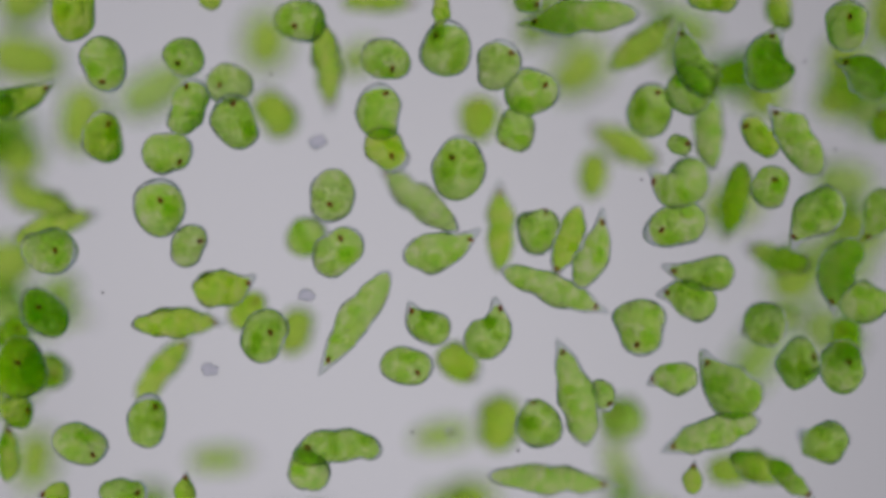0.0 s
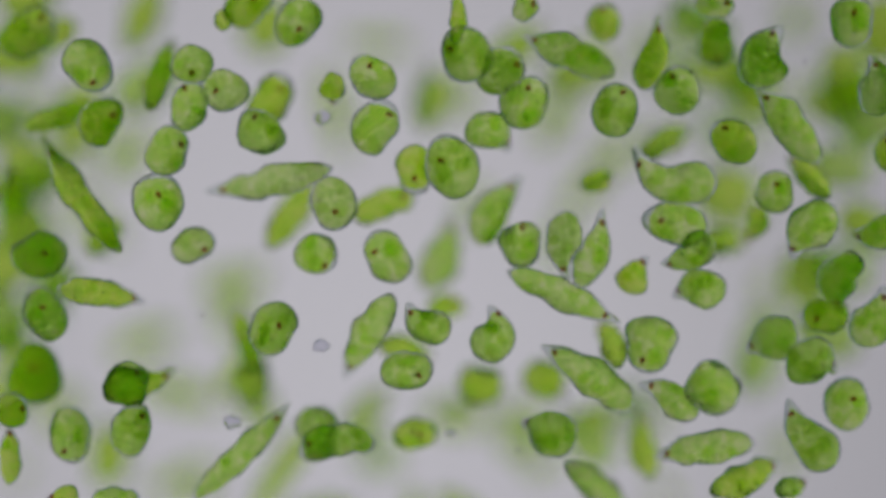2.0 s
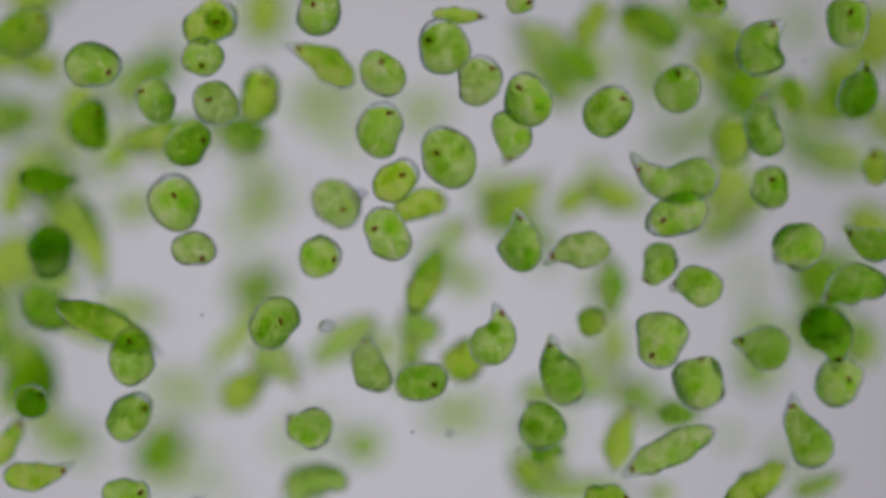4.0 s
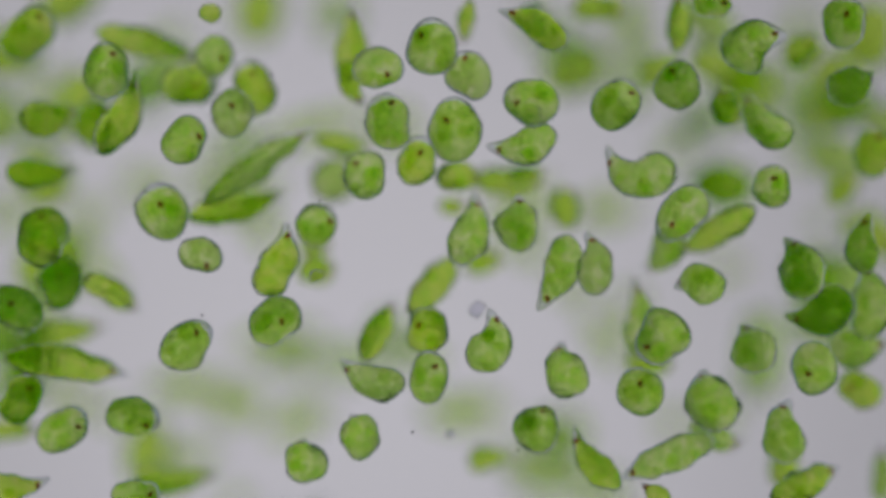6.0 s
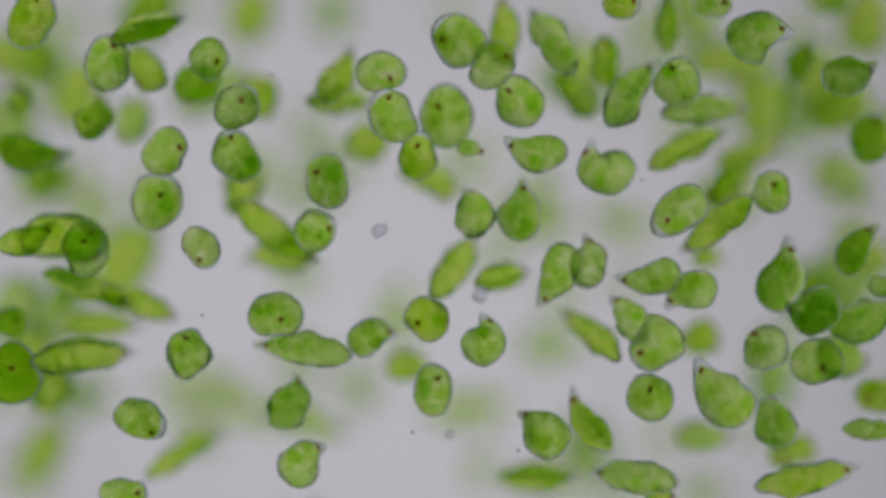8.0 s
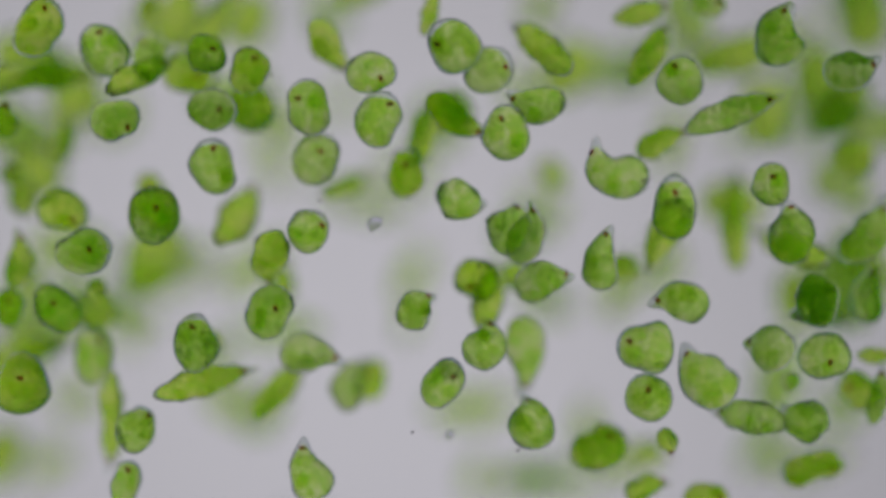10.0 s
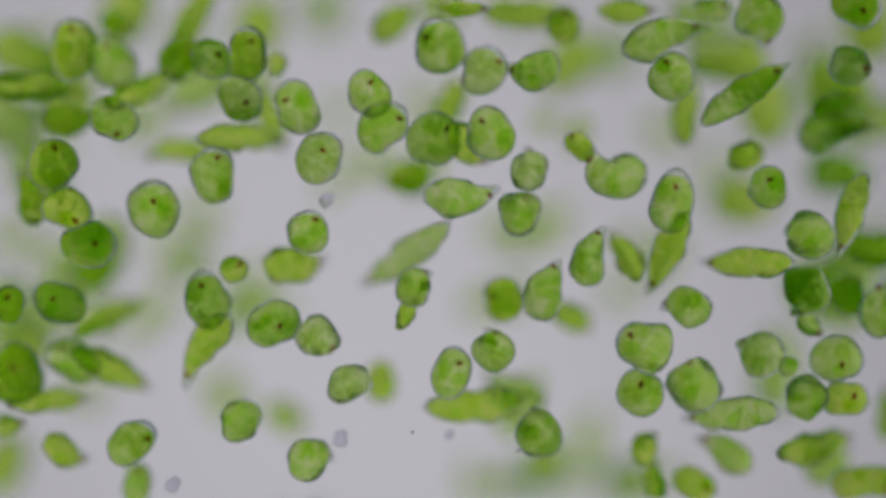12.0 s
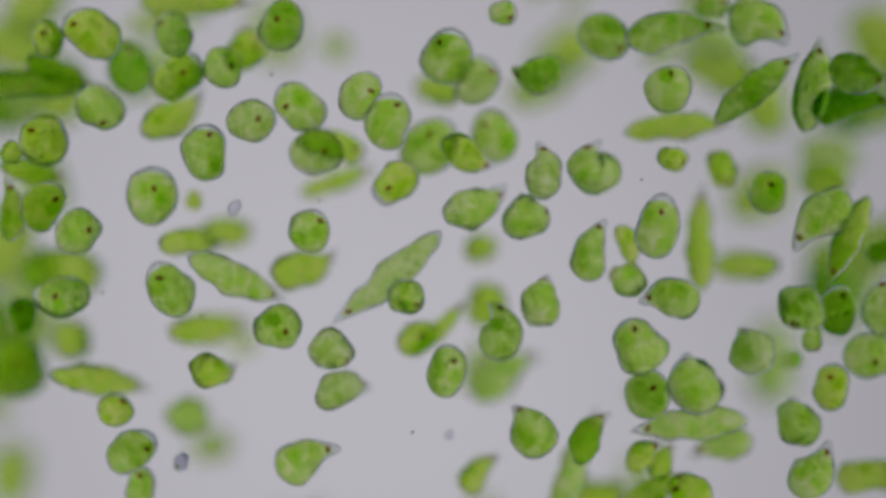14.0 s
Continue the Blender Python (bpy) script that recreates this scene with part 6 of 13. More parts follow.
    walk(CELLS["c60"], swim((0, 213.0, 88.0, -3, 140, -0), (0.5, 214.7, 89.5, -6, 90, -0), (1, 219.8, 86.9, -13, 90, -0), (1.5, 219.8, 86.4, 1, 90, -0), (2, 219.8, 82.9, 1, 90, -0), (2.5, 217.8, 82.1, 1, 90, -0), (3, 214.9, 80.0, 1, 90, -7), (5.5, 208.9, 84.1, 1, 15, -36), (6, 208.3, 84.1, 1, 15, -40), (6.5, 206.9, 84.9, 1, 15, -43), (7, 206.9, 86.4, 1, 15, -35), (7.5, 208.3, 88.4, 1, 10, -12), (8, 206.9, 89.2, 1, 10, -19), (10.5, 208.3, 93.5, 1, 10, -10), (11, 208.3, 95.0, 1, -5, -29), (11.5, 207.7, 93.5, 1, -20, -53), (12, 208.3, 93.5, 1, -15, -60), (12.5, 211.2, 93.5, 1, -20, -50), (13, 212.6, 93.5, 1, -30, -10), (13.5, 215.5, 92.1, 1, -30, -0), (14, 211.2, 89.2, 1, -20, -0)))
    walk(CELLS["c61"], swim((0, 178.9, 56.2, 2, 125, -28), (0.5, 177.6, 59.2, -2, 135, -6), (1, 177.3, 62.2, -6, 130, -0), (1.5, 176.4, 62.3, -12, 130, -0), (2, 175.8, 63.6, -6, 130, -0), (2.5, 191.1, 71.1, -190, 127, -0), (3, 191.3, 73.2, -190, 124, -0), (5.5, 192.2, 83.6, -190, 111, -0), (6, 192.3, 85.7, -190, 108, -0), (6.5, 181.9, 83.0, -62, 105, -0), (7, 193.3, 88.0, -190, 103, -0), (7.5, 194.2, 88.2, -190, 102, -0), (8, 195.0, 88.4, -190, 100, -0), (10.5, 199.2, 89.5, -190, 92, -0), (11, 200.0, 89.7, -190, 90, -0), (11.5, 200.8, 89.9, -190, 88, -0), (12, 201.7, 90.1, -190, 87, -0), (12.5, 202.5, 90.3, -190, 85, -0), (13, 203.3, 90.5, -190, 83, -0), (13.5, 204.2, 90.7, -190, 82, -0), (14, 189.1, 83.9, -9, 80, -0)))
    walk(CELLS["c62"], swim((0, 161.7, 57.9, -9, 130, -8), (0.5, 163.4, 55.6, -31, 100, -34), (1, 155.2, 59.3, -59, 100, -8), (1.5, 159.6, 62.2, -59, 110, -9), (2, 168.1, 68.3, -190, 119, -14), (2.5, 167.1, 70.6, -190, 128, -18), (3, 166.1, 73.0, -190, 136, -23), (5.5, 152.2, 79.9, -59, 180, -47), (5.75, 149.1, 76.5, -45, 135, -50), (6, 145.9, 73.1, -31, 90, -53), (6.5, 152.2, 85.8, -59, 130, -11), (7, 151.6, 81.0, -9, 80, -12), (7.5, 164.7, 84.1, -190, 72, -16), (8, 165.0, 80.4, -190, 64, -21), (10.5, 166.6, 62.0, -190, 24, -44), (11, 166.9, 58.3, -190, 16, -48), (11.5, 167.2, 54.6, -190, 8, -53), (12, 156.1, 47.5, -31, 0, -58), (12.25, 156.1, 37.0, -31, -40, -62), (12.5, 156.1, 26.5, -31, -80, -67), (13, 158.9, 27.0, -70, -40, -67), (13.5, 156.1, 26.5, -31, 0, -66), (13.75, 149.6, 33.8, -31, -40, -60), (14, 143.0, 41.1, -31, -80, -54)))
    walk(CELLS["c63"], swim((0, 165.8, 31.8, 2, 430, -0), (0.5, 165.2, 34.7, 2, 450, -0), (1, 165.2, 33.3, 2, 450, -0), (1.5, 167.7, 32.0, -12, 450, -0), (2, 169.2, 29.2, -12, 450, -0), (2.5, 166.3, 32.0, -12, 450, -0), (3, 166.3, 32.0, -12, 450, -0), (5.5, 167.7, 30.6, -12, 450, -0), (6, 167.7, 32.0, -12, 450, -0), (6.5, 165.8, 33.3, 2, 450, -0), (7, 167.7, 33.5, -12, 460, -0), (7.5, 167.7, 29.2, -12, 460, -0), (8, 167.7, 29.2, -12, 450, -0), (10.5, 165.2, 33.3, 2, 450, -0), (11, 164.3, 31.3, 2, 450, -0), (11.5, 165.2, 31.8, 2, 450, -0), (12, 164.6, 31.3, 2, 450, -0), (12.5, 166.6, 31.8, 2, 450, -0), (13, 166.6, 34.7, 2, 450, -0), (13.5, 166.6, 30.4, 2, 450, -0), (14, 164.6, 29.0, 2, 440, -0)))
    walk(CELLS["c64"], swim((0, 149.9, 23.6, -34, 260, -44), (0.5, 150.5, 17.8, -34, 200, -55), (1, 160.0, 18.0, -190, 200, -54), (1.5, 158.8, 16.9, -190, 201, -53), (2, 157.5, 15.8, -190, 202, -53), (2.5, 156.3, 14.7, -190, 202, -52), (3, 155.0, 13.6, -190, 202, -51), (5.5, 138.8, 7.6, -34, 205, -47), (6, 140.1, 9.0, -32, 210, -36), (6.5, 138.8, 8.9, -12, 210, -33), (7, 140.3, 12.0, -34, 215, -33), (7.5, 138.7, 10.4, -9, 220, -33), (8, 138.8, 11.8, -12, 220, -36), (10.5, 184.9, -2.7, -62, 150, -46), (11, 175.2, -6.8, -70, 162, -46), (11.5, 160.5, -10.7, -12, 175, -47), (12, 154.7, -6.9, -12, 180, -35), (12.5, 147.6, 0.3, -34, 170, -7), (13, 150.5, -1.2, -34, 170, -6), (13.5, 149.3, -5.6, -60, 170, -32), (14, 155.4, -8.6, -62, 180, -50)))
    walk(CELLS["c65"], swim((0, 187.6, 15.2, 1, 225, -27), (0.5, 189.6, 18.1, 1, 235, -5), (1, 188.2, 13.2, 1, 225, -0), (1.5, 186.7, 13.2, 1, 225, -8), (2, 185.3, 8.9, 1, 230, -40), (2.5, 180.7, 8.9, -13, 240, -51), (3, 175.0, 2.6, -13, 270, -55), (3.83, 177.9, 0.4, -8, 217, -58), (4.67, 180.9, -1.8, -3, 163, -60), (5.5, 183.9, -4.0, 1, 110, -63), (6, 180.8, -8.3, 3, 100, -43), (6.5, 173.5, -14.1, -13, 65, -8), (7, 162.0, -12.7, -13, 55, -0), (7.5, 166.3, -15.6, -13, 60, -0), (8, 173.5, -12.7, -13, 70, -11), (10.5, 176.7, 11.8, 1, 90, -54), (11, 175.3, 7.5, 1, 90, -69), (11.5, 179.6, 4.6, 1, 90, -70), (12, 183.9, 7.5, 1, 150, -65), (12.5, 186.7, 14.6, 1, 220, -46), (13, 188.2, 16.1, 1, 220, -37), (13.5, 189.6, 16.1, 1, 225, -27), (14, 191.0, 14.6, 1, 220, -5)))
    walk(CELLS["c66"], swim((0, 220.8, 16.2, -15, 250, -0), (0.5, 219.3, 17.5, -1, 240, -6), (1, 219.9, 13.2, -1, 210, -30), (1.5, 219.5, 11.8, 3, 200, -40), (2, 219.9, 8.9, -1, 200, -45), (2.5, 218.5, 8.9, -1, 200, -46), (3, 218.5, 6.0, -1, 200, -39), (4.25, 216.1, 4.6, -6, 145, -23), (5.5, 213.8, 3.2, -11, 90, -8), (6, 215.1, 3.2, -10, 90, -0), (6.25, 214.5, 3.9, -11, 45, -0), (6.5, 213.9, 4.6, -12, 0, -0), (6.75, 216.6, 6.1, -10, 45, -0), (7, 219.3, 7.5, -9, 90, -0), (7.5, 214.1, 10.4, -15, 90, -0), (8, 212.7, 0.3, -15, 60, -0), (10.5, 222.4, -26.0, -37, 90, -0), (10.75, 222.8, -28.0, -26, 45, -0), (11, 223.1, -30.1, -15, 0, -0), (11.25, 224.1, -30.1, -15, 45, -0), (11.5, 225.2, -30.1, -15, 90, -0), (12, 223.1, -30.1, -15, 90, -0), (12.5, 225.1, -30.3, -34, 90, -0), (13, 225.1, -30.3, -34, 90, -0), (13.5, 228.3, -28.9, -37, 90, -0), (14, 224.3, -28.6, -13, 90, -0)))
    walk(CELLS["c67"], swim((0, 171.7, -4.1, -37, 160, -56), (0.5, 170.3, 0.3, -65, 150, -61), (1, 161.4, -5.6, -65, 90, -62), (1.5, 152.6, -1.2, -65, 90, -62), (1.75, 149.6, 1.0, -65, 45, -62), (2, 146.7, 3.3, -65, 0, -61), (2.5, 155.0, 7.4, -190, 1, -61), (3, 155.0, 11.4, -190, 2, -61), (5.5, 155.0, 31.3, -190, 6, -59), (6, 155.0, 35.3, -190, 7, -59), (6.5, 155.0, 39.2, -190, 8, -59), (7, 155.0, 43.2, -190, 9, -58), (7.5, 143.3, 43.6, -15, 10, -58), (8, 152.3, 37.2, -61, 40, -50), (10.5, 152.6, 15.1, -65, 95, -16), (11, 142.2, 41.7, -65, 100, -31), (11.5, 151.3, 40.9, -190, 97, -35), (12, 152.3, 37.8, -190, 94, -38), (12.5, 153.4, 34.7, -190, 91, -42), (13, 146.1, 29.9, -65, 88, -46), (13.5, 139.6, 12.2, -70, 95, -46), (14, 133.1, 6.1, -37, 88, -10)))
    walk(CELLS["c68"], swim((0, 226.7, 64.4, -33, 90, -0), (0.5, 227.9, 57.1, -30, 90, -0), (1, 230.5, 57.1, -33, 90, -0), (1.5, 228.1, 50.8, -11, 90, -0), (2, 227.3, 49.3, -11, 90, -0), (2.5, 227.3, 50.8, -11, 90, -0), (3, 229.6, 47.9, -11, 90, -0), (5.5, 208.4, 35.7, -61, 80, -0), (6, 209.3, 31.4, -70, 40, -0), (6.5, 208.4, 26.9, -61, 0, -0), (7, 222.2, 26.5, -190, 0, -0), (7.5, 223.7, 24.5, -190, 0, -0), (8, 225.3, 22.5, -190, 0, -0), (10.5, 233.1, 12.6, -190, 0, -0), (11, 234.7, 10.6, -190, 0, -0), (11.5, 236.2, 8.6, -190, 0, -0), (12, 237.8, 6.7, -190, 0, -0), (12.5, 239.3, 4.7, -190, 0, -0), (13, 240.9, 2.7, -190, 0, -0), (13.5, 242.5, 0.7, -190, 0, -0), (14, 227.5, -1.2, -33, 0, -0)))
    walk(CELLS["c69"], swim((0, 201.8, -13.5, 3, 250, -0), (0.5, 198.9, -14.0, 3, 255, -0), (1, 198.9, -14.0, 3, 255, -0), (1.5, 201.8, -14.1, -0, 250, -8), (2, 203.5, -17.0, -9, 255, -45), (2.5, 202.2, -14.1, -11, 255, -63), (3, 202.1, -15.6, -9, 270, -47), (3.83, 207.7, -19.9, -12, 210, -34), (4.67, 213.3, -24.3, -16, 150, -22), (5.5, 218.9, -28.7, -19, 90, -9), (6, 217.6, -25.8, -21, 90, -0), (6.5, 215.8, -24.3, -17, 90, -0), (7, 215.9, -22.9, -17, 90, -0), (7.5, 217.0, -28.5, -7, 90, -0), (8, 216.0, -33.9, -18, 20, -0), (10.5, 220.3, 14.9, -33, 55, -0), (11, 225.6, 9.2, -70, 28, -0), (11.5, 226.1, 3.2, -61, 0, -0), (12, 229.1, 1.8, -61, 0, -0), (12.5, 221.8, 0.3, -33, 0, -0), (13, 223.2, 3.2, -33, 0, -0), (13.5, 264.9, 3.3, -120, 0, -0), (14, 264.9, 3.3, -120, 0, -0)))
    walk(CELLS["c70"], swim((0, 218.0, -25.7, -10, 0, -0), (0.5, 218.0, -28.0, -10, 0, -0), (1, 219.4, -30.0, -10, 0, -0), (1.5, 219.3, -31.4, -9, 0, -0), (2, 218.0, -34.1, 4, 60, -0), (2.5, 219.4, -31.4, -10, 90, -6), (3, 217.3, -37.6, -32, 90, -24), (5.5, 230.5, -50.7, -190, 15, -9), (6, 214.5, -49.3, -33, 0, -6), (6.5, 223.1, -46.3, -32, 0, -0), (7, 215.4, -46.2, -28, 0, -0), (7.5, 216.0, -47.5, -19, 0, -9), (8, 208.5, -55.0, -32, -20, -37), (10.5, 223.8, -95.9, -190, -9, -24), (11, 223.8, -103.3, -190, -7, -21), (11.5, 208.4, -103.0, -30, -5, -18), (12, 202.6, -110.1, -70, 32, -32), (12.5, 187.7, -112.2, -10, 70, -45), (13, 186.2, -117.9, -10, 30, -48), (13.5, 185.0, -117.1, 4, 30, -32), (14, 187.9, -111.4, 4, 50, -6)))
    walk(CELLS["c71"], swim((0, 117.6, 11.8, 1, 200, -0), (0.5, 118.0, 12.3, -1, 170, -0), (1, 117.9, 12.9, 1, 180, -0), (1.5, 117.9, 14.1, 1, 170, -0), (2, 117.3, 12.9, 6, 170, -0), (2.5, 117.7, 17.5, -1, 190, -0), (3, 118.1, 17.0, -3, 200, -0), (5.5, 119.6, 17.5, -3, 220, -0), (6, 120.8, 17.5, 1, 230, -0), (6.5, 122.2, 18.9, 1, 220, -0), (7, 117.9, 20.4, 1, 215, -0), (7.5, 119.4, 18.9, 1, 220, -0), (8, 119.4, 18.9, 1, 220, -0), (9.25, 117.9, 20.4, 1, 145, -0), (10.5, 116.5, 21.8, 1, 70, -0), (11, 115.1, 21.8, -1, 75, -0), (11.5, 115.1, 23.3, -0, 80, -0), (12, 116.5, 24.7, 1, 80, -0), (12.5, 116.5, 21.8, 1, 75, -0), (13, 115.9, 20.4, 1, 80, -0), (13.5, 113.0, 17.5, 1, 80, -0), (14, 109.3, 11.8, 1, 80, -0)))
    walk(CELLS["c72"], swim((0, 93.4, 55.0, -65, 150, -31), (0.5, 89.3, 51.4, -37, 150, -34), (1, 90.5, 47.6, -65, 90, -48), (1.5, 94.6, 50.8, -190, 67, -45), (2, 93.5, 51.4, -190, 43, -41), (2.5, 86.4, 48.5, -37, 20, -38), (3, 92.2, 33.8, -34, -20, -39), (5.5, 92.9, 24.5, -190, 5, -42), (6, 91.7, 22.2, -190, 10, -42), (6.5, 90.5, 19.8, -190, 15, -42), (7, 84.5, 16.5, -62, 20, -43), (7.5, 95.0, 15.5, -190, -1, -41), (8, 100.5, 13.5, -190, -21, -39), (9.25, 110.2, 8.1, -102, -73, -34), (10.5, 118.8, 3.2, -15, -125, -30), (11, 126.9, 1.4, -190, -122, -25), (11.5, 125.3, -0.7, -190, -118, -20), (12, 114.4, -2.6, -15, -115, -15), (12.5, 110.1, -6.9, -15, -115, -46), (13, 154.9, -7.3, -120, -115, -46), (13.5, 194.3, -7.3, -120, -115, -46), (14, 233.7, -7.3, -120, -115, -46)))
    walk(CELLS["c73"], swim((0, 78.6, 38.7, -63, 80, -0), (0.5, 75.7, 29.8, -63, 60, -6), (1, 78.8, 31.3, -190, 52, -10), (1.5, 77.5, 30.9, -190, 44, -15), (2, 76.3, 30.6, -190, 36, -20), (2.5, 75.0, 30.3, -190, 28, -24), (3, 69.0, 28.1, -41, 20, -29), (5.5, 68.5, 23.5, -190, 78, -36), (6, 63.8, 21.0, -63, 90, -37), (6.25, 57.9, 23.9, -62, 45, -34), (6.5, 52.0, 26.9, -61, 0, -31), (7, 61.1, 12.2, -70, 0, -6), (7.5, 61.3, 12.5, -190, 2, -6), (8, 58.1, 12.2, -190, 4, -6), (10.5, 42.5, 10.8, -190, 13, -6), (11, 39.4, 10.5, -190, 15, -6), (11.5, 36.3, 10.3, -190, 16, -6), (12, 33.1, 10.0, -190, 18, -6), (12.5, 28.4, 9.2, -63, 20, -6), (13, 25.4, 9.2, -63, 0, -34), (13.5, 19.5, 3.3, -63, 0, -53), (14, 19.5, 0.3, -63, 0, -67)))
    walk(CELLS["c74"], swim((0, 48.4, 11.7, 4, 60, -62), (0.5, 46.1, 11.2, 4, 60, -63), (1, 44.1, 7.4, 4, 70, -66), (1.5, 39.0, 7.4, 4, 80, -69), (2, 38.9, 4.6, 5, 75, -69), (2.5, 39.0, 4.6, 4, 90, -61), (3, 39.0, 3.2, 4, 90, -42), (5.5, 39.0, 11.7, 4, 90, -16), (6, 37.5, 14.6, 4, 80, -42), (6.5, 37.5, 16.0, 4, 80, -61), (7, 37.5, 17.5, 4, 80, -68), (7.5, 37.5, 18.9, 4, 80, -58), (8, 39.0, 20.3, 4, 80, -23), (10.5, 33.2, 11.7, 4, 60, -57), (11, 36.1, 18.9, 4, 60, -65), (11.5, 36.2, 19.0, -1, 60, -69), (12, 39.2, 20.5, -10, 60, -70), (12.5, 37.8, 21.9, -10, 30, -58), (13, 43.5, 21.0, -10, 0, -20), (13.5, 44.7, 19.8, 4, 0, -45), (14, 44.1, 16.9, 6, 10, -58)))
    walk(CELLS["c75"], swim((0, 63.2, 3.2, -12, 250, -6), (0.5, 60.3, 0.3, -12, 255, -29), (1, 61.8, 1.7, -12, 245, -33), (1.5, 64.9, 1.8, -190, 253, -34), (2, 62.9, 1.6, -190, 261, -35), (2.5, 60.9, 1.5, -190, 269, -36), (3, 58.9, 1.4, -190, 277, -37), (5.5, 48.9, 0.8, -190, 318, -42), (6, 46.9, 0.7, -190, 326, -43), (6.5, 44.9, 0.6, -190, 334, -44), (7, 42.9, 0.4, -190, 342, -45), (7.5, 38.7, 0.3, -62, 350, -46), (8, 30.9, -14.3, -34, 370, -45), (10.5, 64.4, -28.7, -190, 334, -46), (11, 70.6, -31.4, -190, 327, -46), (11.5, 72.7, -32.2, -62, 320, -47), (12, 68.2, -36.6, -62, 330, -55), (12.5, 70.0, -77.0, -120, 330, -55), (13, 70.0, -116.4, -120, 330, -55), (13.5, 70.0, -155.8, -120, 330, -55), (14, 70.0, -161.0, -120, 330, -55)))
    walk(CELLS["c76"], swim((0, 76.2, 0.3, 4, 70, -5), (0.5, 76.8, 0.3, 3, 75, -18), (1, 77.7, 1.7, 1, 65, -11), (1.5, 74.7, 0.3, 5, 70, -24), (2, 76.2, 0.3, 5, 70, -14), (2.5, 75.4, -4.0, -13, 80, -40), (3, 75.9, -6.9, -13, 90, -45), (5.5, 103.8, -32.2, -190, 90, -20), (6, 100.9, -34.7, -35, 90, -15), (6.5, 100.8, -28.8, -31, 90, -32), (7, 92.0, -29.8, 4, 120, -48), (7.5, 89.2, -31.2, 3, 120, -55), (8, 93.3, -34.1, 6, 120, -53), (9.25, 104.5, -23.2, -92, 176, -36), (10.5, 116.2, -11.1, -190, 232, -18), (11, 110.0, -5.5, -13, 255, -11), (11.5, 111.5, -8.4, -13, 250, -10), (12, 118.5, -8.5, -190, 240, -24), (12.5, 116.5, -8.0, -190, 230, -39), (13, 106.8, -7.0, -35, 220, -53), (13.25, 103.3, -10.6, -23, 175, -61), (13.5, 99.8, -14.1, -10, 130, -69), (14, 92.6, -15.6, -11, 150, -70)))
    walk(CELLS["c77"], swim((0, 29.4, 11.9, -32, 90, -7), (0.5, 31.3, 18.0, -60, 80, -38), (1, 22.4, 25.4, -60, 45, -53), (1.5, 20.6, 25.3, -190, 60, -56), (2, 17.5, 23.8, -190, 75, -58), (2.5, 13.6, 21.0, -60, 90, -61), (3, 17.5, 24.8, -190, 75, -60), (5.5, 31.3, 35.7, -60, 0, -59), (6, 30.7, 35.9, -70, 0, -52), (6.5, 29.9, 35.8, -66, 0, -45), (7, 25.9, 41.9, -190, 11, -45), (7.5, 20.2, 46.0, -190, 22, -44), (8, 14.6, 50.1, -190, 34, -44), (10.5, -12.9, 66.0, -38, 90, -42), (11, -12.4, 73.1, -190, 100, -44), (11.5, -11.1, 75.5, -190, 110, -46), (12, -9.7, 78.0, -190, 120, -49), (12.5, -8.4, 80.4, -190, 130, -51), (13, -7.1, 82.9, -190, 140, -53), (13.5, -5.7, 85.4, -190, 150, -55), (14, -4.1, 82.9, -60, 160, -58)))
    walk(CELLS["c78"], swim((0, 57.7, -21.3, -2, 338, -26), (0.5, 57.7, -21.3, -1, 340, -26), (1, 60.5, -22.1, 4, 340, -26), (1.5, 60.5, -22.6, 4, 340, -25), (2, 62.0, -24.1, 1, 335, -19), (2.5, 67.6, -24.0, 6, 340, -7), (3, 68.7, -24.4, -30, 365, -19), (5.5, 71.5, -161.0, -120, 365, -19), (6, 71.5, -161.0, -120, 365, -19), (6.5, 71.5, -161.0, -120, 365, -19), (7, 71.5, -161.0, -120, 365, -19), (7.5, 71.5, -161.0, -120, 365, -19), (8, 71.5, -161.0, -120, 365, -19), (10.5, 71.5, -161.0, -120, 365, -19), (11, 71.5, -161.0, -120, 365, -19), (11.5, 71.5, -161.0, -120, 365, -19), (12, 71.5, -161.0, -120, 365, -19), (12.5, 71.5, -161.0, -120, 365, -19), (13, 71.5, -161.0, -120, 365, -19), (13.5, 71.5, -161.0, -120, 365, -19), (14, 71.5, -161.0, -120, 365, -19)))
    walk(CELLS["c79"], swim((0, -8.3, -37.0, -0, 145, -0), (0.5, -11.2, -39.9, 1, 140, -0), (1, -14.1, -37.0, 2, 140, -0), (1.5, -8.3, -37.0, -0, 150, -0), (2, -8.3, -37.0, -0, 150, -0), (2.5, -8.3, -36.5, -0, 150, -0), (3, -8.3, -36.5, -0, 150, -12), (5.5, -25.6, -45.2, -190, 89, -31), (6, -28.9, -46.4, -190, 77, -35), (6.5, -32.2, -47.5, -190, 64, -39), (7, -35.5, -48.6, -190, 52, -43), (7.5, -35.6, -45.6, -0, 40, -47), (8, -35.8, -45.3, -10, 20, -22), (10.5, -9.8, -25.5, -0, 60, -52), (10.75, -15.9, -23.4, -0, 15, -52), (11, -22.1, -21.2, -0, -30, -52), (11.5, -22.7, -20.4, -0, -50, -44), (11.75, -17.9, -19.4, -0, 5, -45), (12, -13.2, -18.4, -0, 60, -47), (12.5, -12.1, -22.7, -0, 20, -48), (13, -18.9, -29.9, -0, 90, -51), (13.5, -20.7, -29.9, -0, 20, -63), (14, -18.4, -25.5, -0, -30, -69)))
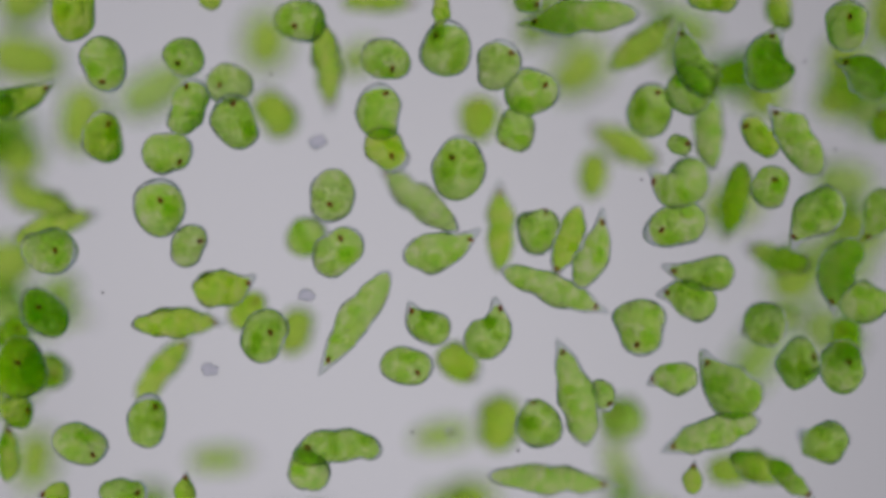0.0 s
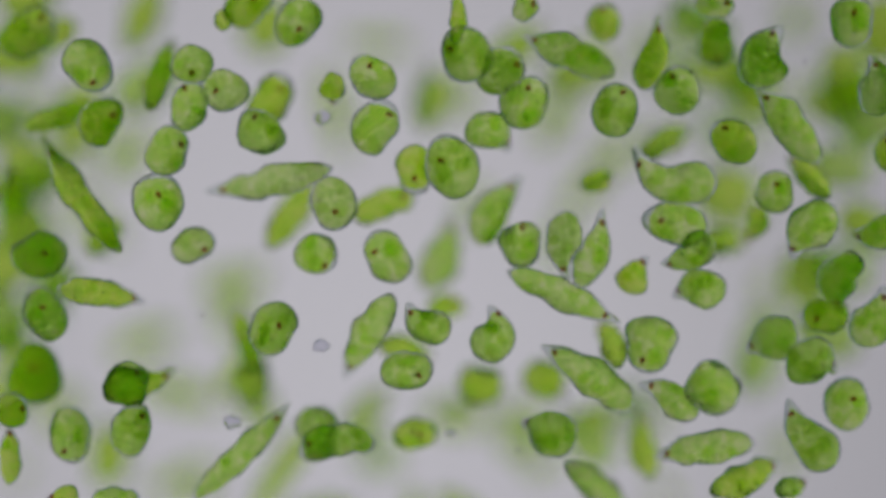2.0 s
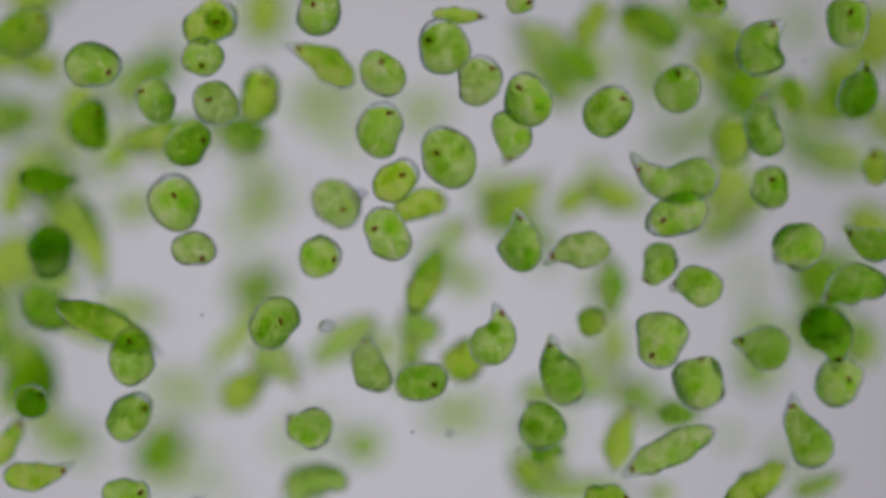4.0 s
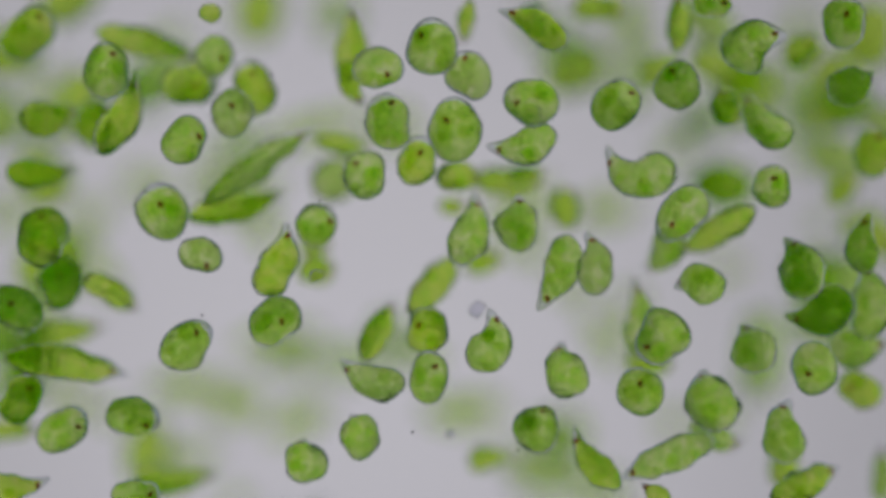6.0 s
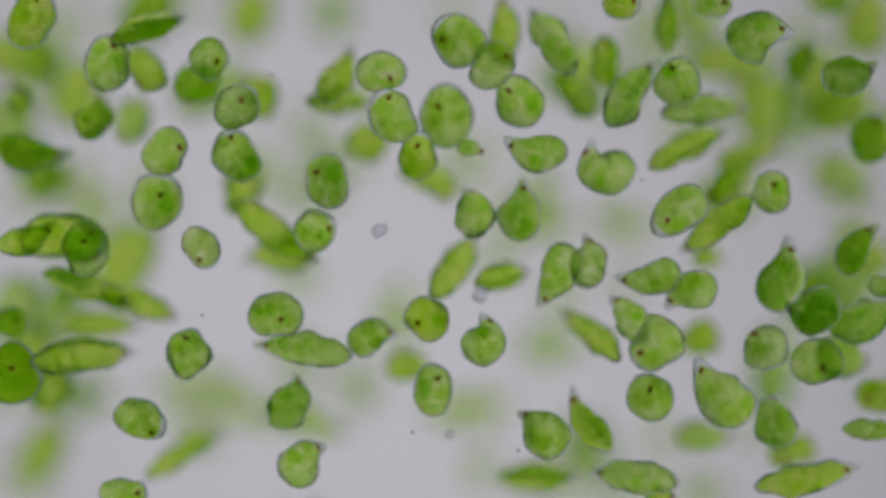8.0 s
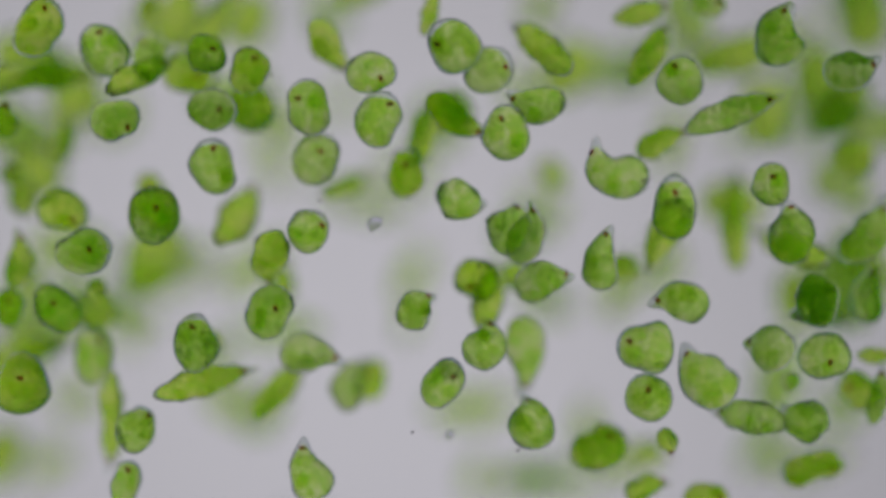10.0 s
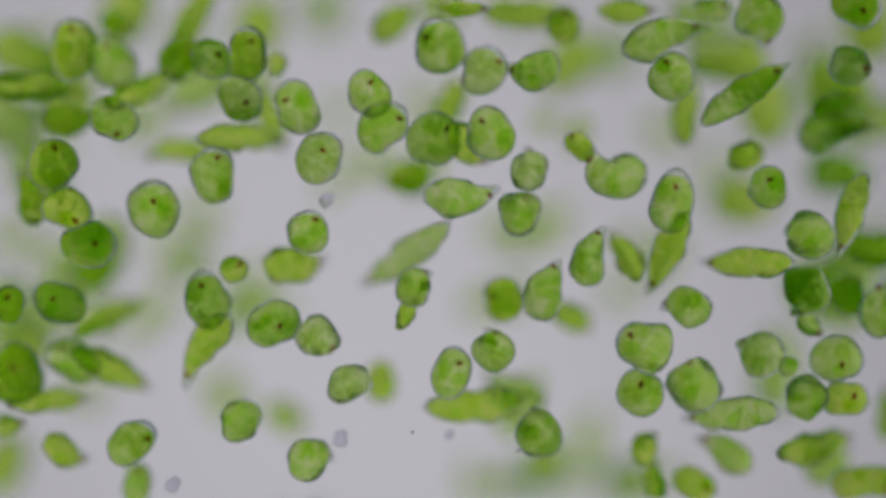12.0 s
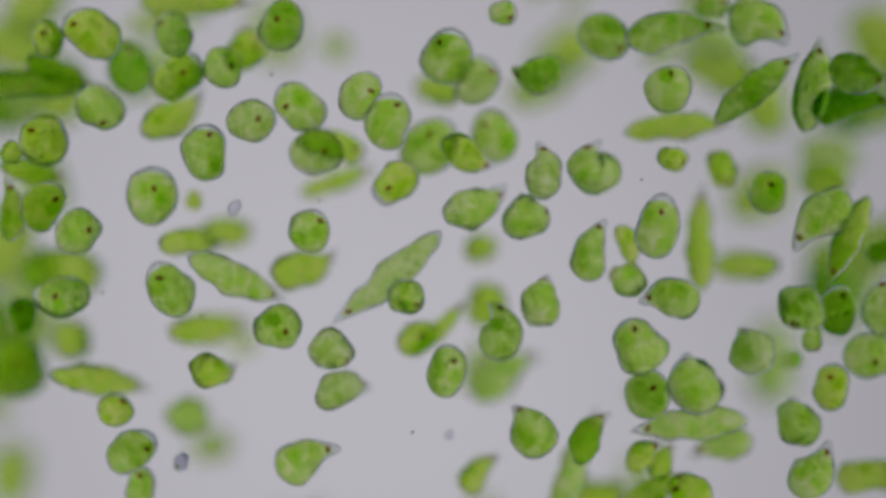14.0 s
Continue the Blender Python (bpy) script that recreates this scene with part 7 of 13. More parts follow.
    walk(CELLS["c80"], swim((0, 22.4, -40.5, 1, 55, -8), (0.5, 22.4, -40.5, 1, 55, -39), (1, 22.4, -39.9, 1, 60, -49), (1.5, 22.4, -39.9, 1, 60, -46), (2, 24.1, -42.8, 1, 65, -38), (2.5, 24.1, -39.9, 1, 65, -36), (3, 24.7, -42.8, 1, 60, -27), (5.5, 23.2, -44.2, 1, 65, -5), (6, 22.4, -47.1, 1, 65, -0), (6.5, 22.4, -47.1, 1, 65, -0), (7, 20.4, -44.2, 1, 60, -9), (7.5, 19.5, -45.6, 1, 55, -42), (8, 19.5, -45.0, 1, 60, -49), (10.5, 20.4, -47.1, 1, 60, -46), (11, 21.8, -39.9, 1, 65, -19), (11.5, 22.4, -47.1, 1, 60, -50), (12, 24.1, -49.1, 1, 60, -68), (12.5, 24.7, -49.1, 1, 70, -69), (13, 25.3, -47.1, 1, 80, -55), (13.5, 27.5, -39.9, 1, 75, -16), (14, 27.5, -41.3, 1, 80, -28)))
    walk(CELLS["c81"], swim((0, -18.4, -59.1, 2, 0, -0), (0.5, -22.7, -58.6, -2, 0, -0), (1, -19.8, -57.2, -3, 0, -0), (1.5, -18.4, -61.4, 2, 10, -0), (2, -18.4, -61.4, 2, 10, -0), (2.5, -15.5, -62.8, 2, 20, -0), (3, -14.0, -68.4, 5, 20, -0), (5.5, -6.9, -64.2, 2, 10, -0), (5.75, -7.2, -64.7, 2, 50, -0), (6, -7.5, -65.1, 2, 90, -0), (6.5, -6.3, -65.7, 2, 90, -0), (7, -3.4, -69.1, 2, 90, -0), (7.5, -3.4, -70.8, 2, 100, -0), (8, -5.4, -71.4, 2, 95, -0), (10.5, 0.3, -66.2, 2, 60, -0), (11, 0.3, -64.2, 2, 70, -0), (11.5, 3.7, -62.8, 2, 80, -0), (12, 4.0, -62.8, 2, 80, -0), (12.5, 5.4, -62.2, 2, 80, -0), (13, 6.0, -62.2, 2, 90, -0), (13.5, 3.7, -59.9, 2, 90, -0), (14, 1.7, -61.9, 2, 85, -0)))
    walk(CELLS["c82"], swim((0, 8.2, -59.5, -36, 330, -12), (0.5, 22.5, -63.3, -64, 360, -47), (1, 21.0, -61.8, -64, 360, -23), (1.5, 41.7, -66.2, -64, 420, -47), (1.75, 47.6, -67.7, -64, 380, -29), (2, 53.5, -69.2, -64, 340, -12), (2.5, 62.6, -71.6, -190, 346, -12), (3, 68.6, -70.0, -190, 351, -12), (5.5, 93.4, -58.8, -64, 380, -12), (6, 108.5, -59.0, -70, 370, -29), (6.5, 123.0, -58.8, -64, 360, -47), (7, 137.8, -50.0, -64, 330, -23), (7.5, 143.7, -44.0, -64, 360, -58), (8, 134.8, -47.0, -64, 360, -70), (10.5, 210.2, -30.7, -64, 360, -58), (10.75, 209.6, -31.3, -50, 405, -41), (11, 209.0, -31.8, -36, 450, -23), (11.5, 209.0, -28.9, -36, 450, -58), (12, 209.0, -23.1, -36, 450, -58), (12.5, 209.5, -26.0, -41, 450, -12), (13, 209.5, -23.1, -41, 450, -0), (13.5, 206.1, -28.9, -36, 450, -0), (14, 202.5, -31.5, -14, 450, -0)))
    walk(CELLS["c83"], swim((0, -53.6, -101.5, 2, 185, -6), (0.5, -51.2, -100.5, 5, 185, -25), (1, -58.5, -98.6, 2, 185, -12), (1.5, -55.6, -100.1, 2, 185, -27), (2, -54.6, -99.3, -12, 190, -31), (2.5, -61.2, -102.7, -70, 192, -36), (3, -64.7, -100.7, -12, 195, -41), (5.5, -67.9, -161.0, -120, 195, -41), (6, -67.9, -161.0, -120, 195, -41), (6.5, -67.9, -161.0, -120, 195, -41), (7, -67.9, -161.0, -120, 195, -41), (7.5, -67.9, -161.0, -120, 195, -41), (8, -67.9, -161.0, -120, 195, -41), (10.5, -67.9, -161.0, -120, 195, -41), (11, -67.9, -161.0, -120, 195, -41), (11.5, -67.9, -161.0, -120, 195, -41), (12, -67.9, -161.0, -120, 195, -41), (12.5, -67.9, -161.0, -120, 195, -41), (13, -67.9, -161.0, -120, 195, -41), (13.5, -67.9, -161.0, -120, 195, -41), (14, -67.9, -161.0, -120, 195, -41)))
    walk(CELLS["c84"], swim((0, -68.1, -110.8, -11, 90, -65), (0.5, -61.6, -114.8, -5, 140, -39), (1, -66.1, -114.2, -11, 180, -7), (1.5, -65.2, -113.7, -11, 240, -8), (2, -65.3, -95.9, -33, 270, -41), (2.5, -67.1, -84.3, 3, 200, -52), (3, -69.1, -80.6, -15, 200, -47), (4.25, -70.5, -94.3, -13, 145, -53), (5.5, -71.8, -107.9, -11, 90, -59), (6, -69.9, -105.7, 3, 110, -63), (6.5, -68.9, -105.0, -11, 60, -54), (7, -67.1, -102.9, 3, 45, -48), (7.5, -68.5, -104.3, 3, 50, -49), (8, -69.9, -107.2, 3, 45, -47), (10.5, -67.1, -111.5, 3, 120, -21), (11, -66.5, -105.7, 3, 120, -56), (11.25, -67.5, -106.9, 3, 60, -61), (11.5, -68.5, -108.0, 3, 0, -67), (12, -66.1, -107.0, -11, 10, -58), (12.5, -66.1, -105.0, -11, 15, -37), (13, -68.9, -102.1, -11, 20, -7), (13.5, -67.5, -105.0, -11, 25, -0), (14, -68.9, -107.0, -11, 25, -0)))
    walk(CELLS["c85"], swim((0, 100.2, -39.9, 0, 265, -0), (0.5, 99.9, -41.3, 0, 270, -0), (1, 104.5, -42.8, 0, 260, -0), (1.5, 104.5, -45.1, 0, 260, -0), (2, 105.0, -48.5, 2, 250, -0), (2.5, 106.5, -45.6, -0, 250, -0), (3, 107.9, -47.1, 0, 250, -0), (5.5, 112.2, -45.1, 0, 230, -0), (6, 110.8, -45.1, 0, 220, -0), (6.5, 109.3, -45.1, 0, 210, -0), (7, 109.6, -45.8, -5, 200, -0), (7.5, 108.1, -47.1, -3, 205, -0), (8, 108.1, -48.6, -4, 215, -0), (10.5, 102.1, -49.9, 2, 150, -0), (11, 102.9, -49.9, 3, 140, -0), (11.5, 103.5, -49.0, 3, 150, -0), (12, 102.0, -49.0, 3, 150, -0), (12.5, 102.9, -47.0, 3, 120, -0), (13, 102.9, -47.0, 3, 120, -0), (13.5, 100.6, -48.4, 3, 110, -0), (14, 99.2, -49.0, 3, 110, -0)))
    walk(CELLS["c86"], swim((0, 129.1, -11.2, 6, 180, -0), (0.5, 129.7, -9.7, 6, 185, -5), (1, 124.9, -5.5, -6, 215, -29), (1.5, 122.1, -4.0, -8, 225, -44), (2, 123.9, -2.6, -4, 215, -48), (2.5, 118.4, -1.2, -8, 215, -51), (3, 113.4, -5.4, 5, 240, -60), (5.5, 104.3, -10.6, 4, 250, -66), (6, 112.8, -2.6, -38, 240, -57), (6.5, 98.2, -5.6, -40, 170, -37), (7, 105.6, -8.4, -10, 175, -12), (7.5, 108.8, -9.8, -16, 185, -25), (8, 103.6, -14.1, 1, 190, -30), (9.25, 90.2, -8.3, 2, 130, -28), (10.5, 76.8, -2.6, 4, 70, -25), (11, 75.6, -2.6, 4, 80, -10), (11.5, 76.2, 0.3, 4, 85, -26), (12, 75.6, -2.6, 4, 75, -34), (12.5, 76.2, 0.3, 4, 75, -31), (13, 75.6, -1.1, 4, 75, -30), (13.5, 75.6, 0.3, 4, 78, -30), (14, 76.2, 0.3, 4, 75, -30)))
    walk(CELLS["c87"], swim((0, 124.0, -25.6, -5, 160, -0), (0.5, 126.0, -26.5, -5, 155, -0), (1, 128.5, -20.5, -17, 175, -6), (1.5, 128.4, -20.5, -17, 180, -31), (2, 130.0, -21.3, -10, 180, -39), (2.5, 128.0, -19.8, -0, 165, -38), (3, 126.7, -20.4, -2, 165, -36), (5.5, 129.5, -17.5, -0, 180, -48), (6, 129.5, -18.4, -0, 170, -47), (6.5, 128.0, -19.2, -0, 185, -34), (7, 126.6, -19.8, -0, 195, -12), (7.5, 126.6, -22.1, -0, 195, -25), (8, 125.6, -22.8, -8, 200, -25), (10.5, 119.4, -27.8, -0, 170, -5), (11, 123.7, -27.6, -0, 170, -8), (11.5, 123.7, -28.4, -0, 165, -39), (12, 122.3, -29.9, -0, 165, -45), (12.5, 120.8, -28.4, -0, 170, -34), (13, 118.7, -27.2, -14, 170, -7), (13.5, 117.5, -24.3, -18, 180, -0), (14, 115.1, -25.5, -0, 175, -0)))
    walk(CELLS["c88"], swim((0, 162.0, -40.1, -13, 190, -53), (0.5, 163.8, -41.3, 1, 200, -37), (1, 165.8, -41.3, 1, 200, -14), (1.5, 165.8, -43.3, 1, 200, -34), (2, 165.8, -47.0, 1, 195, -38), (2.5, 166.5, -45.6, 3, 190, -31), (3, 163.7, -49.0, 3, 190, -13), (4.25, 160.4, -50.2, 2, 145, -25), (5.5, 157.2, -51.3, 1, 100, -36), (6, 156.0, -49.0, 1, 100, -45), (6.5, 153.7, -49.0, 1, 110, -45), (7, 156.4, -49.0, 5, 110, -55), (7.5, 159.5, -49.0, 1, 100, -68), (8, 161.8, -49.0, 1, 110, -65), (10.5, 163.8, -51.9, 1, 160, -37), (11, 161.8, -53.6, 1, 160, -13), (11.5, 160.9, -53.6, 1, 160, -33), (12, 158.9, -52.8, 1, 140, -48), (12.5, 158.6, -51.9, 1, 110, -53), (13, 156.0, -49.9, 1, 120, -48), (13.5, 154.3, -49.0, 1, 110, -47), (14, 155.2, -49.9, 1, 100, -50)))
    walk(CELLS["c89"], swim((0, 179.2, -36.7, -65, 0, -37), (0.5, 182.1, -29.3, -65, 70, -31), (1, 178.1, -25.6, -70, 78, -24), (1.5, 173.3, -21.9, -65, 85, -16), (2, 180.4, -21.8, -190, 78, -19), (2.5, 177.6, -20.5, -190, 72, -22), (3, 174.8, -19.2, -190, 65, -25), (5.5, 161.0, -12.5, -190, 33, -38), (6, 158.2, -11.2, -190, 26, -41), (6.5, 155.5, -9.9, -190, 20, -44), (7, 152.7, -8.6, -190, 13, -47), (7.5, 150.0, -7.3, -190, 7, -49), (8, 139.3, -5.6, -65, 0, -52), (10.5, 120.3, -0.7, -190, 0, -58), (11, 114.9, 0.3, -190, 0, -60), (11.5, 109.5, 1.4, -190, 0, -61), (12, 104.1, 2.4, -190, 0, -62), (12.5, 91.3, 3.2, -15, 0, -64), (13, 95.6, 6.6, -15, 0, -49), (13.25, 93.5, 2.0, -15, -40, -47), (13.5, 91.4, -2.6, -16, -80, -46), (14, 94.4, 0.3, -18, -70, -10)))
    walk(CELLS["c90"], swim((0, 182.3, -58.5, 3, 30, -66), (0.5, 182.5, -57.1, 0, 20, -68), (1, 186.7, -57.6, 2, 20, -62), (1.5, 186.8, -57.7, 0, 10, -58), (2, 188.3, -58.5, 0, 0, -46), (2.5, 195.7, -54.3, -2, -15, -9), (3, 195.7, -54.3, -3, -10, -6), (4.25, 194.9, -42.1, -1, -78, -15), (5.5, 194.0, -29.8, 0, -145, -24), (6, 191.5, -30.8, -4, -155, -13), (6.5, 188.3, -31.3, 0, -150, -34), (7, 189.7, -30.7, 0, -155, -38), (7.5, 188.3, -30.7, 0, -160, -42), (8, 186.8, -29.8, 0, -170, -49), (10.5, 186.8, -27.0, 0, -110, -45), (11, 186.8, -27.0, 0, -100, -9), (11.5, 186.8, -27.0, 0, -80, -10), (12, 182.5, -22.7, 0, -90, -51), (12.5, 182.7, -25.8, -18, -90, -61), (13, 183.7, -27.2, -14, -90, -63), (13.5, 183.7, -28.6, -14, -90, -68), (14, 179.7, -31.3, 0, -90, -70)))
    walk(CELLS["c91"], swim((0, 207.6, -46.4, -36, 90, -0), (0.25, 208.3, -43.5, -36, 135, -0), (0.5, 209.0, -40.6, -36, 180, -0), (1, 207.6, -43.5, -36, 180, -0), (1.5, 206.1, -43.5, -36, 180, -0), (2, 195.7, -34.5, -19, 180, -0), (2.5, 192.5, -31.5, -15, 180, -0), (3, 192.8, -31.6, -19, 180, -0), (5.5, 209.0, -63.9, -36, 180, -0), (6, 214.9, -72.7, -36, 150, -0), (6.5, 206.6, -71.8, -11, 110, -12), (7, 206.1, -71.2, -36, 180, -58), (7.5, 211.7, -66.2, -64, 180, -58), (8, 224.4, -75.6, -36, 180, -12), (10.5, 209.0, -72.7, -36, 120, -12), (11, 204.4, -72.5, -12, 90, -47), (11.5, 205.2, -74.7, -12, 90, -12), (11.75, 205.3, -75.5, -13, 45, -6), (12, 205.5, -76.3, -14, 0, -0), (12.5, 209.8, -73.4, -14, 0, -0), (13, 206.6, -69.0, -12, 0, -10), (13.5, 200.3, -68.3, -36, 0, -41), (13.75, 199.2, -69.4, -25, 40, -26), (14, 198.2, -70.5, -14, 80, -10)))
    walk(CELLS["c92"], swim((0, 203.1, -60.1, -4, 90, -0), (0.5, 204.8, -62.2, 2, 90, -0), (1, 207.2, -65.8, -3, 60, -0), (1.5, 208.2, -71.4, 2, 60, -0), (2, 206.1, -79.1, -12, 90, -0), (2.5, 205.5, -73.4, -15, 90, -12), (3, 208.3, -71.9, -14, 90, -47), (4.25, 199.5, -66.1, -13, 40, -29), (5.5, 190.8, -60.3, -12, -10, -12), (5.75, 189.5, -60.4, -5, -50, -6), (6, 188.2, -60.5, 2, -90, -0), (6.25, 189.1, -61.3, -9, -50, -0), (6.5, 190.1, -62.0, -20, -10, -0), (7, 189.6, -59.9, 2, 10, -0), (7.5, 192.5, -58.5, 2, 0, -0), (8, 189.6, -57.1, 2, 0, -0), (10.5, 195.2, -54.6, -12, 0, -0), (11, 195.6, -54.7, -17, 0, -0), (11.5, 198.7, -55.3, -19, -5, -0), (12, 200.9, -56.0, -12, 0, -0), (12.5, 212.5, -48.8, -12, -30, -0), (13, 213.1, -51.8, -19, 0, -0), (13.5, 212.5, -51.7, -12, 0, -0), (14, 218.4, -54.7, -17, 0, -0)))
    walk(CELLS["c93"], swim((0, 143.9, -67.0, 7, 138, -0), (0.5, 143.4, -68.4, 7, 135, -9), (1, 141.4, -66.1, 6, 140, -43), (1.5, 138.6, -66.2, 4, 135, -54), (2, 136.3, -67.0, 5, 130, -63), (2.5, 137.8, -61.3, 4, 90, -66), (3, 135.8, -62.7, 4, 90, -66), (5.5, 129.2, -71.3, 4, 110, -64), (6, 136.3, -74.2, 4, 120, -54), (6.5, 140.6, -74.2, 4, 125, -35), (7, 143.9, -70.1, -1, 130, -6), (7.5, 142.0, -71.3, 5, 130, -0), (8, 140.6, -71.3, 4, 135, -8), (10.5, 132.0, -61.3, 4, 135, -42), (11, 132.0, -63.3, 4, 140, -56), (11.5, 130.6, -65.6, 4, 130, -65), (12, 128.3, -66.2, 4, 110, -67), (12.5, 129.2, -66.2, 4, 110, -58), (13, 130.0, -66.2, 4, 110, -51), (13.5, 130.0, -66.2, 4, 115, -52), (14, 127.7, -65.6, 4, 120, -54)))
    walk(CELLS["c94"], swim((0, 115.6, -66.3, 0, 180, -48), (0.5, 115.1, -70.0, 0, 160, -34), (1, 115.1, -71.5, -1, 155, -7), (1.5, 113.5, -72.8, 2, 145, -0), (2, 115.2, -75.8, -2, 145, -9), (2.25, 114.4, -73.6, 0, 72, -25), (2.5, 113.5, -71.4, 2, 0, -42), (3, 112.1, -73.7, 2, 5, -44), (5.5, 146.9, -99.1, -190, -24, -34), (6, 141.7, -95.9, -34, -30, -32), (6.5, 141.7, -95.9, -34, -20, -36), (7, 143.5, -92.7, -62, 0, -59), (7.5, 140.6, -95.7, -62, 0, -41), (8, 137.6, -97.2, -62, 0, -13), (9.25, 156.8, -106.3, -126, -75, -18), (10.5, 176.9, -115.8, -190, -150, -22), (11, 169.1, -109.4, -12, -180, -24), (11.5, 150.4, -112.0, -34, -220, -6), (12, 144.6, -104.7, -34, -215, -12), (12.5, 143.5, -100.1, -62, -180, -47), (13, 152.4, -107.0, -190, -177, -35), (13.5, 152.9, -108.0, -190, -173, -23), (14, 143.1, -101.8, -34, -170, -12)))
    walk(CELLS["c95"], swim((0, 66.2, -71.9, 4, 105, -26), (0.5, 67.6, -72.7, 5, 110, -20), (1, 70.5, -71.4, 4, 118, -4), (1.5, 74.8, -68.5, 4, 130, -5), (2, 73.4, -64.2, 4, 145, -25), (2.5, 77.6, -107.3, -120, 145, -25), (3, 77.6, -146.7, -120, 145, -25), (5.5, 77.6, -161.0, -120, 145, -25), (6, 77.6, -161.0, -120, 145, -25), (6.5, 77.6, -161.0, -120, 145, -25), (7, 77.6, -161.0, -120, 145, -25), (7.5, 77.6, -161.0, -120, 145, -25), (8, 77.6, -161.0, -120, 145, -25), (10.5, 77.6, -161.0, -120, 145, -25), (11, 77.6, -161.0, -120, 145, -25), (11.5, 77.6, -161.0, -120, 145, -25), (12, 77.6, -161.0, -120, 145, -25), (12.5, 77.6, -161.0, -120, 145, -25), (13, 77.6, -161.0, -120, 145, -25), (13.5, 77.6, -161.0, -120, 145, -25), (14, 77.6, -161.0, -120, 145, -25)))
    walk(CELLS["c96"], swim((0, 47.0, -86.3, 1, 100, -59), (0.5, 52.0, -87.6, -1, 90, -64), (1, 53.9, -90.4, 1, 130, -67), (1.5, 53.9, -91.5, 1, 120, -59), (2, 51.9, -92.9, 1, 150, -45), (2.5, 51.9, -87.2, 1, 150, -46), (3, 49.0, -88.0, 2, 140, -51), (4.25, 48.0, -86.9, 2, 100, -58), (5.5, 47.0, -85.8, 1, 60, -66), (6, 47.6, -88.6, 1, 60, -66), (6.5, 49.1, -92.9, 1, 110, -43), (7, 49.9, -92.9, 1, 105, -8), (7.5, 47.6, -92.9, 1, 115, -7), (8, 49.1, -92.1, 1, 130, -39), (10.5, 43.3, -85.8, 1, 60, -60), (11, 46.2, -87.2, 1, 30, -65), (11.5, 47.0, -86.3, 1, 90, -68), (12, 47.6, -90.9, 1, 90, -58), (12.5, 49.1, -92.9, 1, 105, -12), (13, 49.1, -92.9, 1, 105, -9), (13.5, 44.8, -95.8, 1, 120, -44), (14, 43.3, -90.9, 1, 115, -42)))
    walk(CELLS["c97"], swim((0, 27.8, -91.3, -64, 90, -0), (0.5, 32.2, -97.2, -190, 87, -1), (1, 35.1, -97.8, -190, 83, -1), (1.5, 37.9, -98.3, -190, 80, -2), (2, 40.8, -98.9, -190, 77, -2), (2.5, 43.7, -99.5, -190, 73, -3), (3, 46.5, -100.1, -190, 70, -3), (5.5, 60.8, -103.1, -190, 53, -6), (6, 63.7, -103.7, -190, 50, -7), (6.5, 66.5, -104.3, -190, 47, -7), (7, 69.4, -104.9, -190, 43, -8), (7.5, 72.2, -105.5, -190, 40, -8), (8, 75.1, -106.1, -190, 37, -9), (10.5, 82.6, -100.8, -14, 20, -12), (11, 90.4, -112.0, -64, 0, -47), (11.5, 98.8, -123.3, -190, 0, -35), (12, 101.9, -128.2, -190, 0, -23), (12.5, 99.3, -125.9, -64, 0, -12), (13, 98.8, -134.6, -190, 0, -8), (13.5, 92.5, -136.2, -190, 0, -4), (14, 81.6, -130.3, -64, 0, -0)))
    walk(CELLS["c98"], swim((0, 80.7, -74.4, -1, 290, -11), (0.5, 93.3, -82.4, -190, 295, -14), (1, 98.8, -83.8, -190, 300, -16), (1.5, 104.2, -85.3, -190, 305, -18), (2, 109.7, -86.7, -190, 310, -21), (2.5, 115.2, -88.2, -190, 315, -23), (3, 120.6, -89.6, -190, 320, -25), (5.5, 148.0, -96.9, -190, 345, -37), (6, 153.4, -98.3, -190, 350, -40), (6.5, 158.9, -99.8, -190, 355, -42), (7, 151.9, -93.6, -13, 360, -45), (7.5, 154.8, -93.6, -13, 360, -11), (8, 169.5, -99.7, -190, 366, -10), (10.5, 179.6, -91.9, -190, 394, -2), (11, 167.8, -83.4, -13, 400, -0), (11.5, 176.1, -127.0, -120, 400, -0), (12, 176.1, -161.0, -120, 400, -0), (12.5, 176.1, -161.0, -120, 400, -0), (13, 176.1, -161.0, -120, 400, -0), (13.5, 176.1, -161.0, -120, 400, -0), (14, 176.1, -161.0, -120, 400, -0)))
    walk(CELLS["c99"], swim((0, 93.4, -86.9, -63, 155, -0), (0.5, 99.8, -90.6, -190, 153, -0), (1, 100.9, -89.3, -190, 152, -0), (1.5, 102.0, -88.0, -190, 150, -0), (2, 103.1, -86.8, -190, 148, -0), (2.5, 104.1, -85.5, -190, 147, -0), (3, 105.2, -84.2, -190, 145, -0), (5.5, 101.5, -71.4, 1, 137, -0), (6, 101.5, -71.4, 1, 122, -0), (6.5, 102.1, -72.0, 1, 115, -0), (7, 104.1, -72.0, 1, 112, -0), (7.5, 105.6, -74.3, 1, 116, -0), (8, 106.4, -74.3, 1, 123, -0), (10.5, 105.2, -74.5, -4, 125, -0), (11, 103.0, -73.6, -5, 121, -0), (11.5, 102.4, -72.2, -5, 119, -0), (12, 101.8, -72.2, -5, 118, -0), (12.5, 102.4, -71.6, -5, 111, -0), (13, 104.4, -71.6, -5, 98, -0), (13.5, 105.3, -73.1, -5, 87, -0), (14, 105.8, -73.9, -3, 81, -0)))
